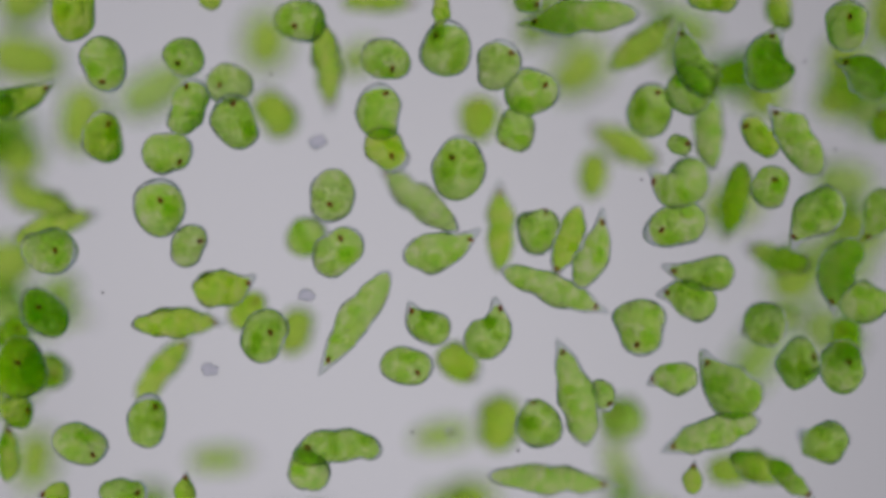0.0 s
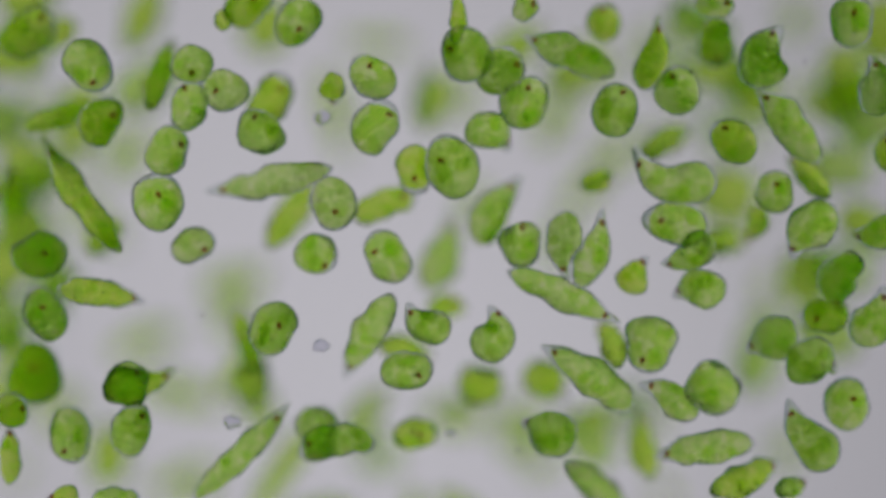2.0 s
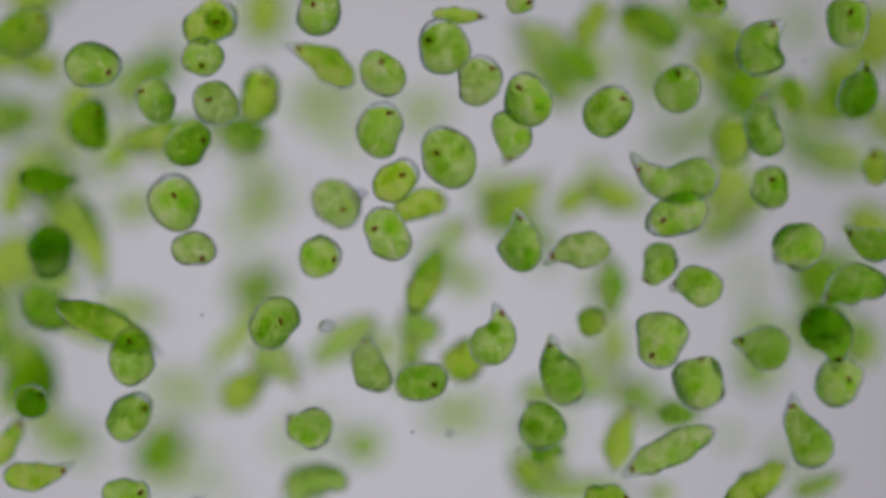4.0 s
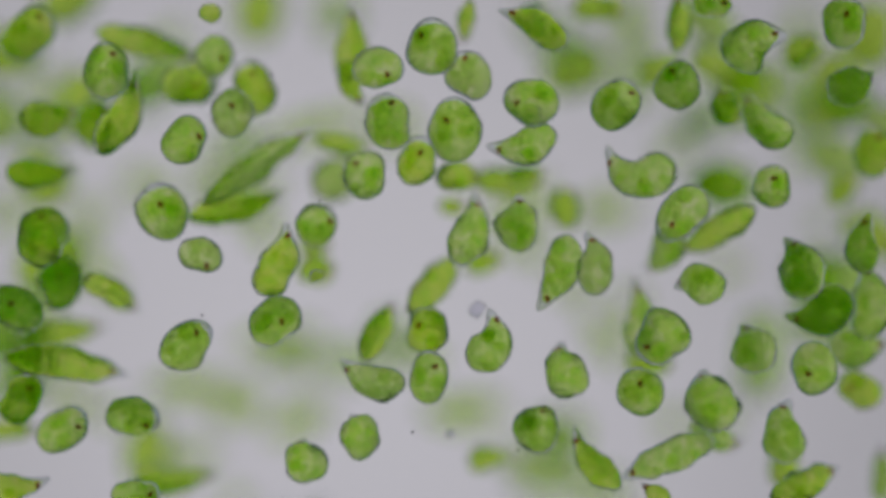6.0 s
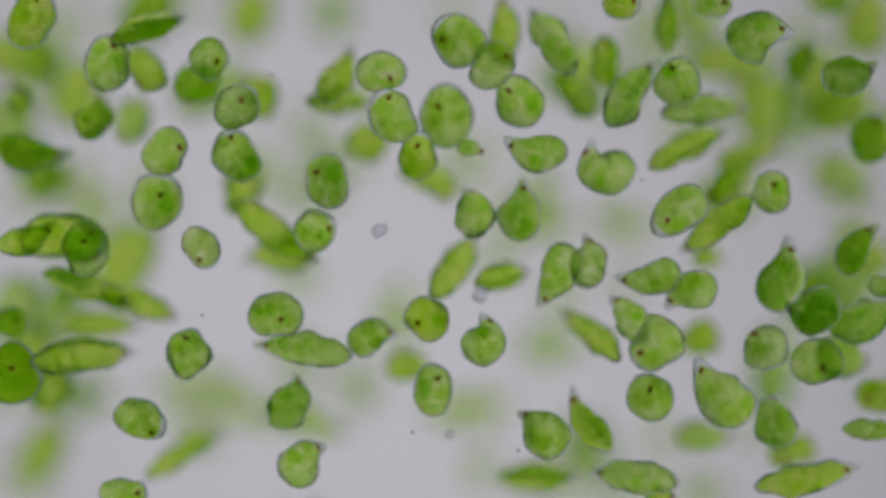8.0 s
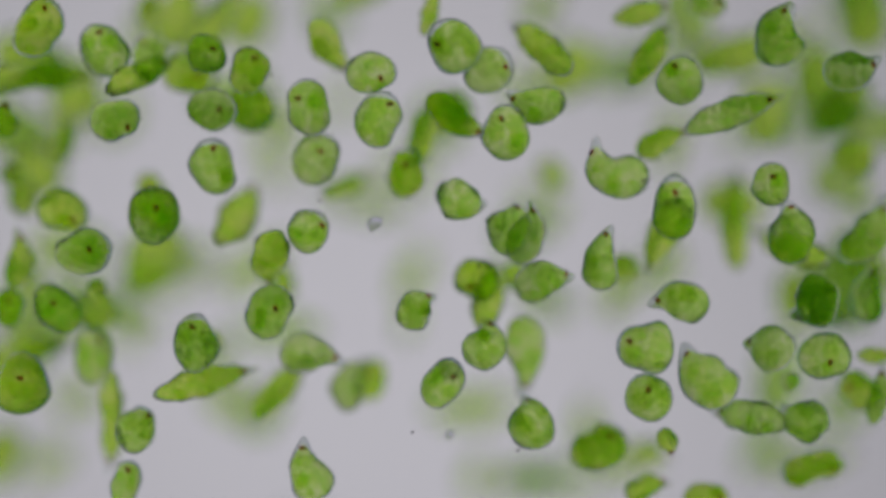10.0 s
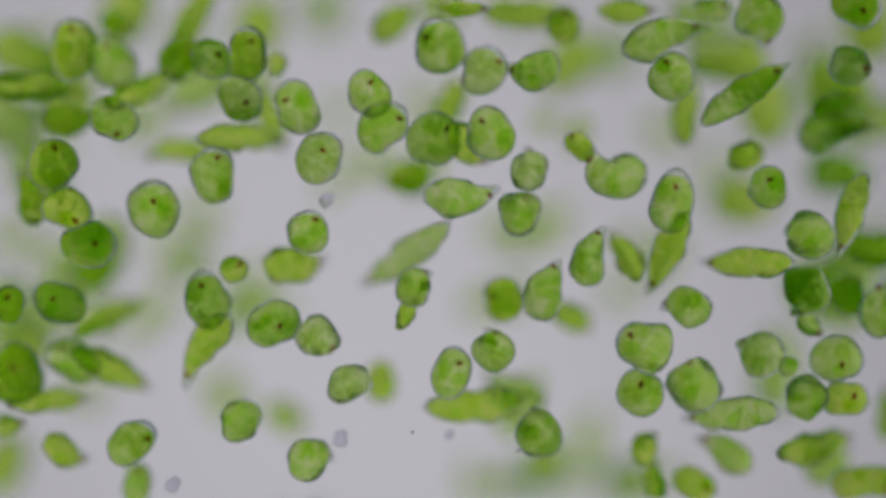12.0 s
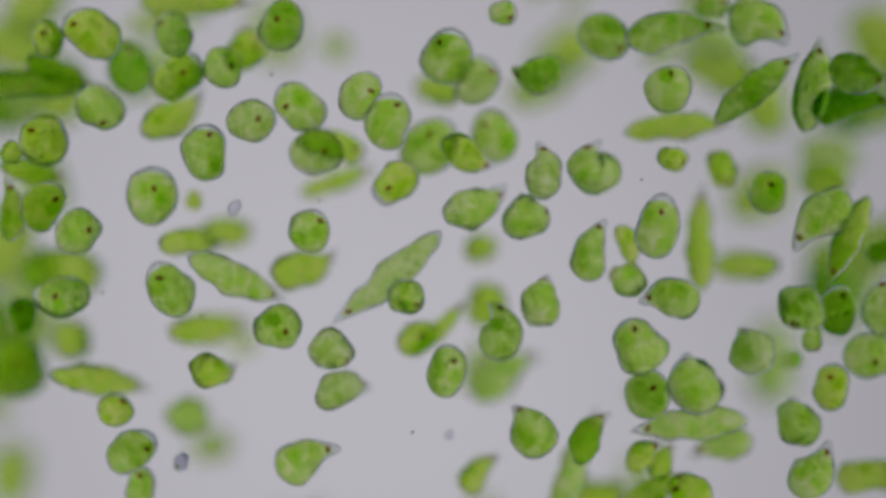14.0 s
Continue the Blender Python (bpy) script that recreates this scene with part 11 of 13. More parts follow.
    walk(CELLS["c160"], swim((0, -83.1, -161.0, -120, 55, -0), (0.5, -83.1, -161.0, -120, 55, -0), (1, -83.1, -161.0, -120, 55, -0), (1.5, -83.1, -154.3, -120, 55, -0), (2, -83.1, -114.9, -120, 55, -0), (2.5, -80.0, -72.7, -36, 55, -0), (3, -83.1, -114.9, -120, 55, -0), (5.5, -83.1, -161.0, -120, 55, -0), (6, -83.1, -161.0, -120, 55, -0), (6.5, -83.1, -161.0, -120, 55, -0), (7, -83.1, -161.0, -120, 55, -0), (7.5, -83.1, -161.0, -120, 55, -0), (8, -83.1, -161.0, -120, 55, -0), (10.5, -83.1, -161.0, -120, 55, -0), (11, -83.1, -161.0, -120, 55, -0), (11.5, -83.1, -161.0, -120, 55, -0), (12, -83.1, -161.0, -120, 55, -0), (12.5, -83.1, -161.0, -120, 55, -0), (13, -83.1, -161.0, -120, 55, -0), (13.5, -83.1, -161.0, -120, 55, -0), (14, -83.1, -161.0, -120, 55, -0)))
    walk(CELLS["c161"], swim((0, -64.9, -161.0, -120, 15, -0), (0.5, -64.9, -161.0, -120, 15, -0), (1, -64.9, -161.0, -120, 15, -0), (1.5, -64.9, -161.0, -120, 15, -0), (2, -64.9, -142.2, -120, 15, -0), (2.5, -61.8, -97.8, -12, 15, -0), (3, -68.4, -104.2, -190, 17, -0), (5.5, -76.3, -95.4, -190, 28, -0), (6, -77.8, -93.6, -190, 30, -0), (6.5, -79.4, -91.9, -190, 32, -0), (7, -80.9, -90.1, -190, 35, -0), (7.5, -82.5, -88.4, -190, 37, -0), (8, -84.1, -86.6, -190, 39, -0), (10.5, -85.7, -72.6, -34, 50, -0), (11, -89.1, -114.9, -120, 50, -0), (11.5, -89.1, -154.3, -120, 50, -0), (12, -89.1, -161.0, -120, 50, -0), (12.5, -89.1, -161.0, -120, 50, -0), (13, -89.1, -161.0, -120, 50, -0), (13.5, -89.1, -161.0, -120, 50, -0), (14, -89.1, -161.0, -120, 50, -0)))
    walk(CELLS["c162"], swim((0, -39.1, -161.0, -120, 60, -7), (0.5, -39.1, -161.0, -120, 60, -7), (1, -39.1, -161.0, -120, 60, -7), (1.5, -39.1, -127.0, -120, 60, -7), (2, -39.1, -87.6, -120, 60, -7), (2.5, -37.3, -46.0, -15, 60, -7), (3, -38.5, -51.4, -1, 60, -38), (4.25, -35.6, -58.3, -1, 130, -46), (5.5, -32.7, -65.2, -1, 200, -54), (6, -37.0, -65.2, -1, 165, -33), (6.5, -41.3, -65.7, -1, 135, -17), (7, -45.6, -71.8, -190, 126, -22), (7.5, -46.2, -72.0, -190, 116, -27), (8, -46.8, -72.1, -190, 107, -33), (10.5, -46.0, -67.6, -15, 60, -58), (11, -45.7, -67.2, -1, 60, -70), (11.5, -44.2, -68.0, -1, 60, -69), (12, -45.7, -68.6, -1, 20, -66), (12.5, -48.5, -70.1, -1, 20, -64), (13, -47.1, -70.1, -1, 10, -67), (13.5, -48.5, -71.5, -1, 15, -64), (14, -50.3, -72.0, -15, 20, -52)))
    walk(CELLS["c163"], swim((0, 15.5, -161.0, -120, 320, -7), (0.5, 15.5, -161.0, -120, 320, -7), (1, 15.5, -161.0, -120, 320, -7), (1.5, 15.5, -161.0, -120, 320, -7), (2, 15.5, -145.2, -120, 320, -7), (2.5, 14.9, -101.8, -34, 320, -7), (3, 35.2, -104.5, -31, 310, -34), (5.5, 61.3, -109.6, -190, 307, -28), (6, 65.9, -109.1, -190, 307, -27), (6.5, 70.6, -108.5, -190, 306, -26), (7, 75.3, -108.0, -190, 306, -25), (7.5, 73.9, -99.3, -12, 305, -24), (8, 83.4, -109.5, -190, 311, -23), (10.5, 100.3, -119.2, -190, 340, -14), (11, 103.7, -121.2, -190, 346, -13), (11.5, 107.1, -123.1, -190, 352, -11), (12, 110.5, -125.1, -190, 358, -9), (12.5, 113.9, -127.0, -190, 363, -8), (13, 117.2, -129.0, -190, 369, -6), (13.5, 112.5, -122.2, -34, 375, -4), (14, 105.9, -125.8, -17, 390, -0)))
    walk(CELLS["c164"], swim((0, 264.9, 70.0, -120, 130, -7), (0.5, 264.9, 70.0, -120, 130, -7), (1, 264.9, 70.0, -120, 130, -7), (1.5, 258.0, 70.0, -120, 130, -7), (2, 218.5, 70.0, -120, 130, -7), (2.5, 169.7, 66.3, -0, 130, -7), (3, 162.5, 67.8, -0, 95, -35), (5.5, 165.4, 59.1, -0, 110, -49), (6, 163.6, 66.7, -14, 130, -44), (6.5, 180.9, 71.9, -190, 118, -40), (7, 185.0, 71.6, -190, 105, -37), (7.5, 189.1, 71.3, -190, 92, -33), (8, 193.1, 70.9, -190, 80, -30), (10.5, 213.4, 69.4, -190, 18, -12), (11, 203.4, 64.6, -39, 5, -9), (11.5, 201.8, 61.6, -38, 10, -0), (12, 204.8, 61.6, -38, 15, -5), (12.5, 207.9, 63.2, -40, 15, -21), (13, 207.9, 69.0, -40, 5, -5), (13.5, 208.3, 71.1, -14, 0, -0), (14, 210.4, 74.2, -20, 10, -0)))
    walk(CELLS["c165"], swim((0, 74.6, -161.0, -120, 135, -0), (0.5, 74.6, -161.0, -120, 135, -0), (1, 74.6, -161.0, -120, 135, -0), (1.5, 74.6, -139.1, -120, 135, -0), (2, 74.6, -99.7, -120, 135, -0), (2.5, 70.6, -57.1, -0, 135, -0), (3, 59.2, -61.5, -4, 110, -12), (5.5, 59.2, -59.4, -1, 120, -57), (6, 62.0, -60.0, -1, 110, -57), (6.5, 64.9, -57.1, -1, 110, -30), (7, 61.0, -51.7, -15, 85, -10), (7.5, 62.4, -47.4, -15, 35, -19), (8, 63.3, -53.1, -190, 8, -17), (9.25, 50.9, -55.5, -102, -58, -11), (10.5, 39.3, -57.5, -15, -125, -5), (11, 40.8, -66.2, -15, -185, -0), (11.5, 39.7, -71.2, -37, -185, -12), (12, 35.9, -73.8, -70, -208, -34), (12.5, 31.3, -75.1, -65, -230, -57), (13, 27.0, -70.1, -70, -265, -55), (13.5, 22.5, -64.8, -65, -300, -53), (14, 32.8, -64.8, -65, -325, -10)))
    walk(CELLS["c166"], swim((0, 82.1, -161.0, -120, 320, -12), (0.5, 82.1, -161.0, -120, 320, -12), (1, 82.1, -161.0, -120, 320, -12), (1.5, 82.1, -133.1, -120, 320, -12), (2, 82.1, -93.7, -120, 320, -12), (2.5, 78.4, -51.8, -17, 320, -12), (3, 74.7, -43.5, -36, 380, -58), (5.5, 97.1, -30.0, -14, 360, -68), (6, 104.5, -30.3, -190, 360, -67), (6.5, 104.1, -28.1, -190, 360, -66), (7, 103.6, -25.9, -190, 360, -66), (7.5, 103.1, -23.8, -190, 360, -65), (8, 102.7, -21.6, -190, 360, -64), (10.5, 93.7, -9.9, -36, 360, -61), (11, 91.4, -14.5, -70, 360, -62), (11.5, 86.4, -18.7, -36, 360, -63), (12, 98.0, -25.1, -190, 360, -58), (12.5, 103.4, -30.2, -190, 360, -54), (13, 108.9, -35.2, -190, 360, -49), (13.5, 108.2, -38.1, -64, 360, -45), (14, 110.9, -78.5, -120, 360, -45)))
    walk(CELLS["c167"], swim((0, -104.3, -161.0, -120, 50, -4), (0.5, -104.3, -161.0, -120, 50, -4), (1, -104.3, -136.1, -120, 50, -4), (1.5, -104.3, -96.7, -120, 50, -4), (2, -104.3, -57.3, -120, 50, -4), (2.5, -101.7, -17.4, -64, 50, -4), (3, -110.5, -35.2, -64, 55, -16), (5.5, -93.4, -47.6, -190, 16, -9), (6, -88.8, -49.7, -190, 8, -8), (6.5, -84.1, -51.8, -190, 1, -7), (7, -79.4, -53.9, -190, -7, -5), (7.5, -70.6, -52.9, -64, -15, -4), (8, -72.4, -93.7, -120, -15, -4), (10.5, -72.4, -161.0, -120, -15, -4), (11, -72.4, -161.0, -120, -15, -4), (11.5, -72.4, -161.0, -120, -15, -4), (12, -72.4, -161.0, -120, -15, -4), (12.5, -72.4, -161.0, -120, -15, -4), (13, -72.4, -161.0, -120, -15, -4), (13.5, -72.4, -161.0, -120, -15, -4), (14, -72.4, -161.0, -120, -15, -4)))
    walk(CELLS["c168"], swim((0, 147.3, -161.0, -120, 0, -0), (0.5, 147.3, -161.0, -120, 0, -0), (1, 147.3, -161.0, -120, 0, -0), (1.5, 147.3, -161.0, -120, 0, -0), (2, 147.3, -160.3, -120, 0, -0), (2.5, 143.4, -117.8, -61, 0, -0), (3, 154.0, -117.4, -190, 0, -2), (5.5, 155.2, -76.4, -61, 0, -12), (6, 167.3, -80.2, -190, 0, -15), (6.5, 170.3, -79.4, -190, 0, -19), (7, 173.3, -78.6, -190, 0, -22), (7.5, 176.3, -77.8, -190, 0, -26), (8, 179.2, -77.0, -190, 0, -29), (10.5, 179.1, -67.5, -11, 0, -47), (11, 174.8, -67.5, -11, 0, -12), (11.5, 179.4, -66.2, 3, 20, -12), (12, 175.1, -59.3, 3, 0, -47), (12.5, 163.6, -74.2, 3, 30, -12), (13, 169.3, -78.4, -33, 0, -0), (13.25, 168.6, -74.1, -15, 40, -0), (13.5, 167.9, -69.9, 3, 80, -0), (13.75, 173.7, -63.6, -15, 40, -0), (14, 179.5, -57.1, -33, 0, -0)))
    walk(CELLS["c169"], swim((0, -264.9, 36.7, -120, 15, -34), (0.5, -264.9, 36.7, -120, 15, -34), (1, -264.9, 36.7, -120, 15, -34), (1.5, -264.9, 36.7, -120, 15, -34), (2, -225.5, 36.7, -120, 15, -34), (2.5, -186.1, 36.7, -120, 15, -34), (3, -143.0, 35.8, -63, 15, -34), (5.5, -143.0, 106.7, -63, 20, -40), (6, -152.2, 105.8, -46, -15, -19), (6.5, -168.9, 111.2, -35, -30, -46), (7, -163.7, 120.0, -63, 10, -31), (7.5, -154.9, 125.4, -63, 10, -5), (8, -157.0, 130.8, -190, 18, -4), (10.5, -116.4, 115.6, -63, 60, -0), (11, -132.7, 118.5, -63, 60, -0), (11.5, -128.3, 124.4, -63, 50, -0), (12, -129.7, 121.5, -63, 60, -0), (12.5, -128.3, 123.3, -39, 30, -0), (13, -128.1, 123.8, -35, 20, -0), (13.5, -126.6, 126.0, -35, 0, -0), (14, -126.6, 127.4, -35, 0, -0)))
    walk(CELLS["c170"], swim((0, -222.5, -161.0, -120, 350, -0), (0.5, -222.5, -161.0, -120, 350, -0), (1, -222.5, -161.0, -120, 350, -0), (1.5, -222.5, -161.0, -120, 350, -0), (2, -222.5, -161.0, -120, 350, -0), (2.5, -222.5, -161.0, -120, 350, -0), (3, -212.6, -118.5, -20, 350, -0), (5.5, -204.5, -113.6, -10, 395, -0), (6, -218.9, -120.6, -10, 360, -0), (6.5, -211.7, -109.3, -10, 420, -0), (7, -224.1, -119.2, -32, 470, -5), (7.5, -237.0, -126.6, -190, 488, -8), (8, -233.7, -125.4, -190, 506, -10), (9.25, -225.5, -122.3, -190, 550, -17), (10.5, -217.2, -119.3, -190, 594, -24), (11, -213.9, -118.1, -190, 612, -27), (11.5, -194.4, -107.9, -10, 630, -30), (12, -193.5, -104.6, -32, 680, -53), (12.5, -184.7, -95.9, -32, 730, -40), (13, -184.1, -94.1, -60, 790, -57), (13.5, -189.1, -136.1, -120, 790, -57), (14, -189.1, -161.0, -120, 790, -57)))
    walk(CELLS["c171"], swim((0, -16.4, -161.0, -120, 90, -62), (0.5, -16.4, -161.0, -120, 90, -62), (1, -16.4, -161.0, -120, 90, -62), (1.5, -16.4, -161.0, -120, 90, -62), (2, -16.4, -136.7, -120, 90, -62), (2.5, -16.4, -97.3, -120, 90, -62), (3, -15.5, -54.9, -3, 90, -62), (5.5, -17.7, -52.6, -190, 84, -62), (6, -17.9, -51.1, -190, 83, -62), (6.5, -18.1, -49.7, -190, 82, -62), (7, -18.3, -48.3, -190, 81, -62), (7.5, -18.4, -46.9, -190, 80, -62), (8, -18.6, -45.5, -190, 79, -62), (10.5, -19.5, -38.3, -190, 73, -62), (11, -19.7, -36.9, -190, 72, -62), (11.5, -19.8, -35.5, -190, 71, -62), (12, -18.5, -31.4, -10, 70, -62), (12.5, -13.8, -36.7, -190, 67, -59), (13, -7.5, -39.3, -190, 63, -55), (13.5, -1.2, -39.0, -32, 60, -52), (14, -1.2, -40.6, -39, 45, -10)))
    walk(CELLS["c172"], swim((0, -7.3, 161.0, -120, 80, -43), (0.5, -7.3, 161.0, -120, 80, -43), (1, -7.3, 161.0, -120, 80, -43), (1.5, -7.3, 121.5, -120, 80, -43), (2, -7.3, 82.1, -120, 80, -43), (2.5, -7.3, 42.7, -120, 80, -43), (3, -7.1, 3.3, -63, 80, -43), (5.5, -11.4, -20.1, -35, 40, -46), (6, -4.1, -17.2, -35, 50, -40), (6.5, -5.5, -14.3, -36, 50, -37), (7, -2.6, -7.0, -35, 55, -28), (7.5, 0.3, -5.5, -35, 45, -13), (8, 6.1, -8.5, -35, 55, -39), (10.5, 26.7, -26.1, -45, 80, -46), (11, 30.0, -27.4, -190, 59, -38), (11.5, 31.6, -27.0, -190, 38, -31), (12, 33.1, -26.6, -190, 16, -23), (12.5, 32.1, -24.3, -13, -5, -16), (13, 22.2, -34.7, -35, 50, -34), (13.5, 20.7, -20.1, -35, 50, -51), (14, 21.5, -60.3, -120, 50, -51)))
    walk(CELLS["c173"], swim((0, 38.2, 161.0, -120, 40, -6), (0.5, 38.2, 161.0, -120, 40, -6), (1, 38.2, 161.0, -120, 40, -6), (1.5, 38.2, 147.3, -120, 40, -6), (2, 38.2, 107.9, -120, 40, -6), (2.5, 38.2, 68.5, -120, 40, -6), (3, 36.8, 28.0, -35, 40, -6), (5.5, 43.7, 25.3, -190, 38, -11), (6, 44.5, 24.4, -190, 37, -12), (6.5, 45.4, 23.4, -190, 36, -13), (7, 46.3, 22.5, -190, 36, -15), (7.5, 47.1, 21.6, -190, 36, -16), (8, 48.0, 20.6, -190, 35, -17), (10.5, 52.3, 15.9, -190, 32, -22), (11, 53.1, 15.0, -190, 32, -24), (11.5, 54.0, 14.1, -190, 32, -25), (12, 54.8, 13.1, -190, 31, -26), (12.5, 55.7, 12.2, -190, 30, -27), (13, 52.8, 10.5, -35, 30, -28), (13.5, 54.9, 50.3, -120, 30, -28), (14, 54.9, 89.7, -120, 30, -28)))
    walk(CELLS["c174"], swim((0, -67.9, 161.0, -120, 160, -0), (0.5, -67.9, 161.0, -120, 160, -0), (1, -67.9, 161.0, -120, 160, -0), (1.5, -67.9, 161.0, -120, 160, -0), (2, -67.9, 161.0, -120, 160, -0), (2.5, -67.9, 139.7, -120, 160, -0), (3, -65.3, 96.4, -32, 160, -0), (5.5, -58.8, 95.5, -10, 100, -0), (6, -47.9, 107.0, -39, 85, -5), (6.5, -49.2, 102.3, -32, 95, -19), (7, -53.6, 90.6, -32, 85, -9), (7.5, -49.2, 89.2, -32, 50, -25), (8, -53.6, 90.6, -32, 60, -34), (9.25, -55.8, 97.9, -32, -5, -30), (10.5, -58.0, 105.2, -32, -70, -25), (10.75, -50.4, 104.6, -21, -28, -15), (11, -43.0, 104.1, -10, 15, -5), (11.5, -30.0, 115.6, -10, 75, -0), (12, -31.5, 161.0, -120, 75, -0), (12.5, -31.5, 161.0, -120, 75, -0), (13, -31.5, 161.0, -120, 75, -0), (13.5, -31.5, 161.0, -120, 75, -0), (14, -31.5, 161.0, -120, 75, -0)))
    walk(CELLS["c175"], swim((0, 47.3, -161.0, -120, 320, -61), (0.5, 47.3, -161.0, -120, 320, -61), (1, 47.3, -161.0, -120, 320, -61), (1.5, 47.3, -161.0, -120, 320, -61), (2, 47.3, -161.0, -120, 320, -61), (2.5, 47.3, -161.0, -120, 320, -61), (3, 45.6, -119.7, -41, 320, -61), (5.5, 46.5, -120.0, -190, 327, -52), (6, 46.1, -118.4, -190, 329, -50), (6.5, 43.1, -110.5, -62, 330, -48), (7, 49.0, -117.9, -62, 270, -9), (7.25, 47.6, -122.4, -62, 315, -5), (7.5, 46.1, -127.0, -62, 360, -0), (8, 50.5, -119.6, -62, 360, -0), (10.5, 48.2, -126.4, -190, 368, -0), (11, 47.2, -126.3, -190, 370, -0), (11.5, 46.1, -126.3, -190, 372, -0), (12, 45.1, -126.3, -190, 373, -0), (12.5, 41.6, -119.3, -62, 375, -0), (13, 42.7, -161.0, -120, 375, -0), (13.5, 42.7, -161.0, -120, 375, -0), (14, 42.7, -161.0, -120, 375, -0)))
    walk(CELLS["c176"], swim((0, 74.6, 161.0, -120, 90, -0), (0.5, 74.6, 161.0, -120, 90, -0), (1, 74.6, 161.0, -120, 90, -0), (1.5, 74.6, 161.0, -120, 90, -0), (2, 74.6, 161.0, -120, 90, -0), (2.5, 74.6, 161.0, -120, 90, -0), (3, 72.7, 118.6, -65, 90, -0), (4.25, 80.1, 118.6, -65, 45, -0), (5.5, 87.5, 118.6, -65, 0, -0), (6, 81.6, 126.2, -65, 0, -12), (6.5, 86.3, 122.3, -190, 30, -23), (7, 86.3, 111.3, -190, 60, -35), (7.5, 81.8, 95.1, -69, 90, -47), (8, 83.5, 96.6, -37, 90, -18), (10.5, 29.1, 85.6, -190, 76, -27), (11, 17.1, 82.0, -190, 73, -29), (11.5, 4.7, 74.4, -70, 70, -31), (12, 4.7, 77.2, -65, 70, -31), (12.5, 1.8, 83.1, -65, 90, -6), (13, 4.7, 74.2, -65, 70, -0), (13.5, 4.8, 115.5, -120, 70, -0), (14, 4.8, 154.9, -120, 70, -0)))
    walk(CELLS["c177"], swim((0, 8.8, -161.0, -120, 0, -58), (0.5, 8.8, -161.0, -120, 0, -58), (1, 8.8, -161.0, -120, 0, -58), (1.5, 8.8, -123.4, -120, 0, -58), (2, 8.8, -84.0, -120, 0, -58), (2.5, 8.8, -44.6, -120, 0, -58), (3, 8.4, -5.0, -31, 0, -58), (5.5, 5.7, 18.9, -190, 0, -19), (6, 4.7, 22.4, -59, 0, -12), (6.5, 10.0, 24.4, -190, 0, -10), (7, 15.0, 25.0, -190, 0, -9), (7.5, 20.0, 25.6, -190, 0, -8), (8, 25.0, 26.3, -190, 0, -7), (10.5, 50.0, 29.4, -190, 0, -1), (11, 50.8, 27.7, -12, 0, -0), (11.5, 52.2, 27.7, -9, 0, -0), (12, 54.9, 68.5, -120, 0, -0), (12.5, 54.9, 107.9, -120, 0, -0), (13, 54.9, 147.3, -120, 0, -0), (13.5, 54.9, 161.0, -120, 0, -0), (14, 54.9, 161.0, -120, 0, -0)))
    walk(CELLS["c178"], swim((0, 92.8, -161.0, -120, 0, -0), (0.5, 92.8, -161.0, -120, 0, -0), (1, 92.8, -161.0, -120, 0, -0), (1.5, 92.8, -161.0, -120, 0, -0), (2, 92.8, -161.0, -120, 0, -0), (2.5, 92.8, -161.0, -120, 0, -0), (3, 87.6, -126.1, 5, 0, -0), (5.5, 83.3, -128.1, 5, 0, -5), (6, 93.3, -138.9, -190, 3, -6), (6.5, 95.6, -138.1, -190, 6, -7), (7, 98.0, -137.3, -190, 9, -9), (7.5, 100.3, -136.5, -190, 12, -10), (8, 102.7, -135.7, -190, 15, -11), (10.5, 105.5, -121.4, -9, 30, -18), (11, 105.5, -120.8, -9, 90, -13), (11.5, 109.5, -116.2, -31, 100, -39), (12, 109.8, -117.9, -36, 100, -32), (12.5, 108.6, -116.7, -14, 70, -6), (13, 105.1, -117.7, -31, 70, -8), (13.5, 113.4, -105.6, -23, 70, -39), (14, 113.5, -108.6, -24, 70, -38)))
    walk(CELLS["c179"], swim((0, -264.9, 4.8, -120, 480, -61), (0.5, -264.9, 4.8, -120, 480, -61), (1, -264.9, 4.8, -120, 480, -61), (1.5, -264.9, 4.8, -120, 480, -61), (2, -264.9, 4.8, -120, 480, -61), (2.5, -264.9, 4.8, -120, 480, -61), (3, -264.9, 4.8, -120, 480, -61), (5.5, -106.0, 4.7, -32, 480, -61), (6, -128.3, 39.4, -190, 460, -59), (6.5, -142.9, 73.8, -190, 440, -57), (7, -147.6, 101.3, -43, 420, -54), (7.5, -153.1, 98.9, -70, 455, -52), (8, -154.1, 93.5, -32, 490, -49), (10.5, -164.0, 119.8, -190, 444, -49), (11, -154.6, 116.8, -60, 435, -49), (11.5, -158.8, 159.4, -120, 435, -49), (12, -158.8, 161.0, -120, 435, -49), (12.5, -158.8, 161.0, -120, 435, -49), (13, -158.8, 161.0, -120, 435, -49), (13.5, -158.8, 161.0, -120, 435, -49), (14, -158.8, 161.0, -120, 435, -49)))
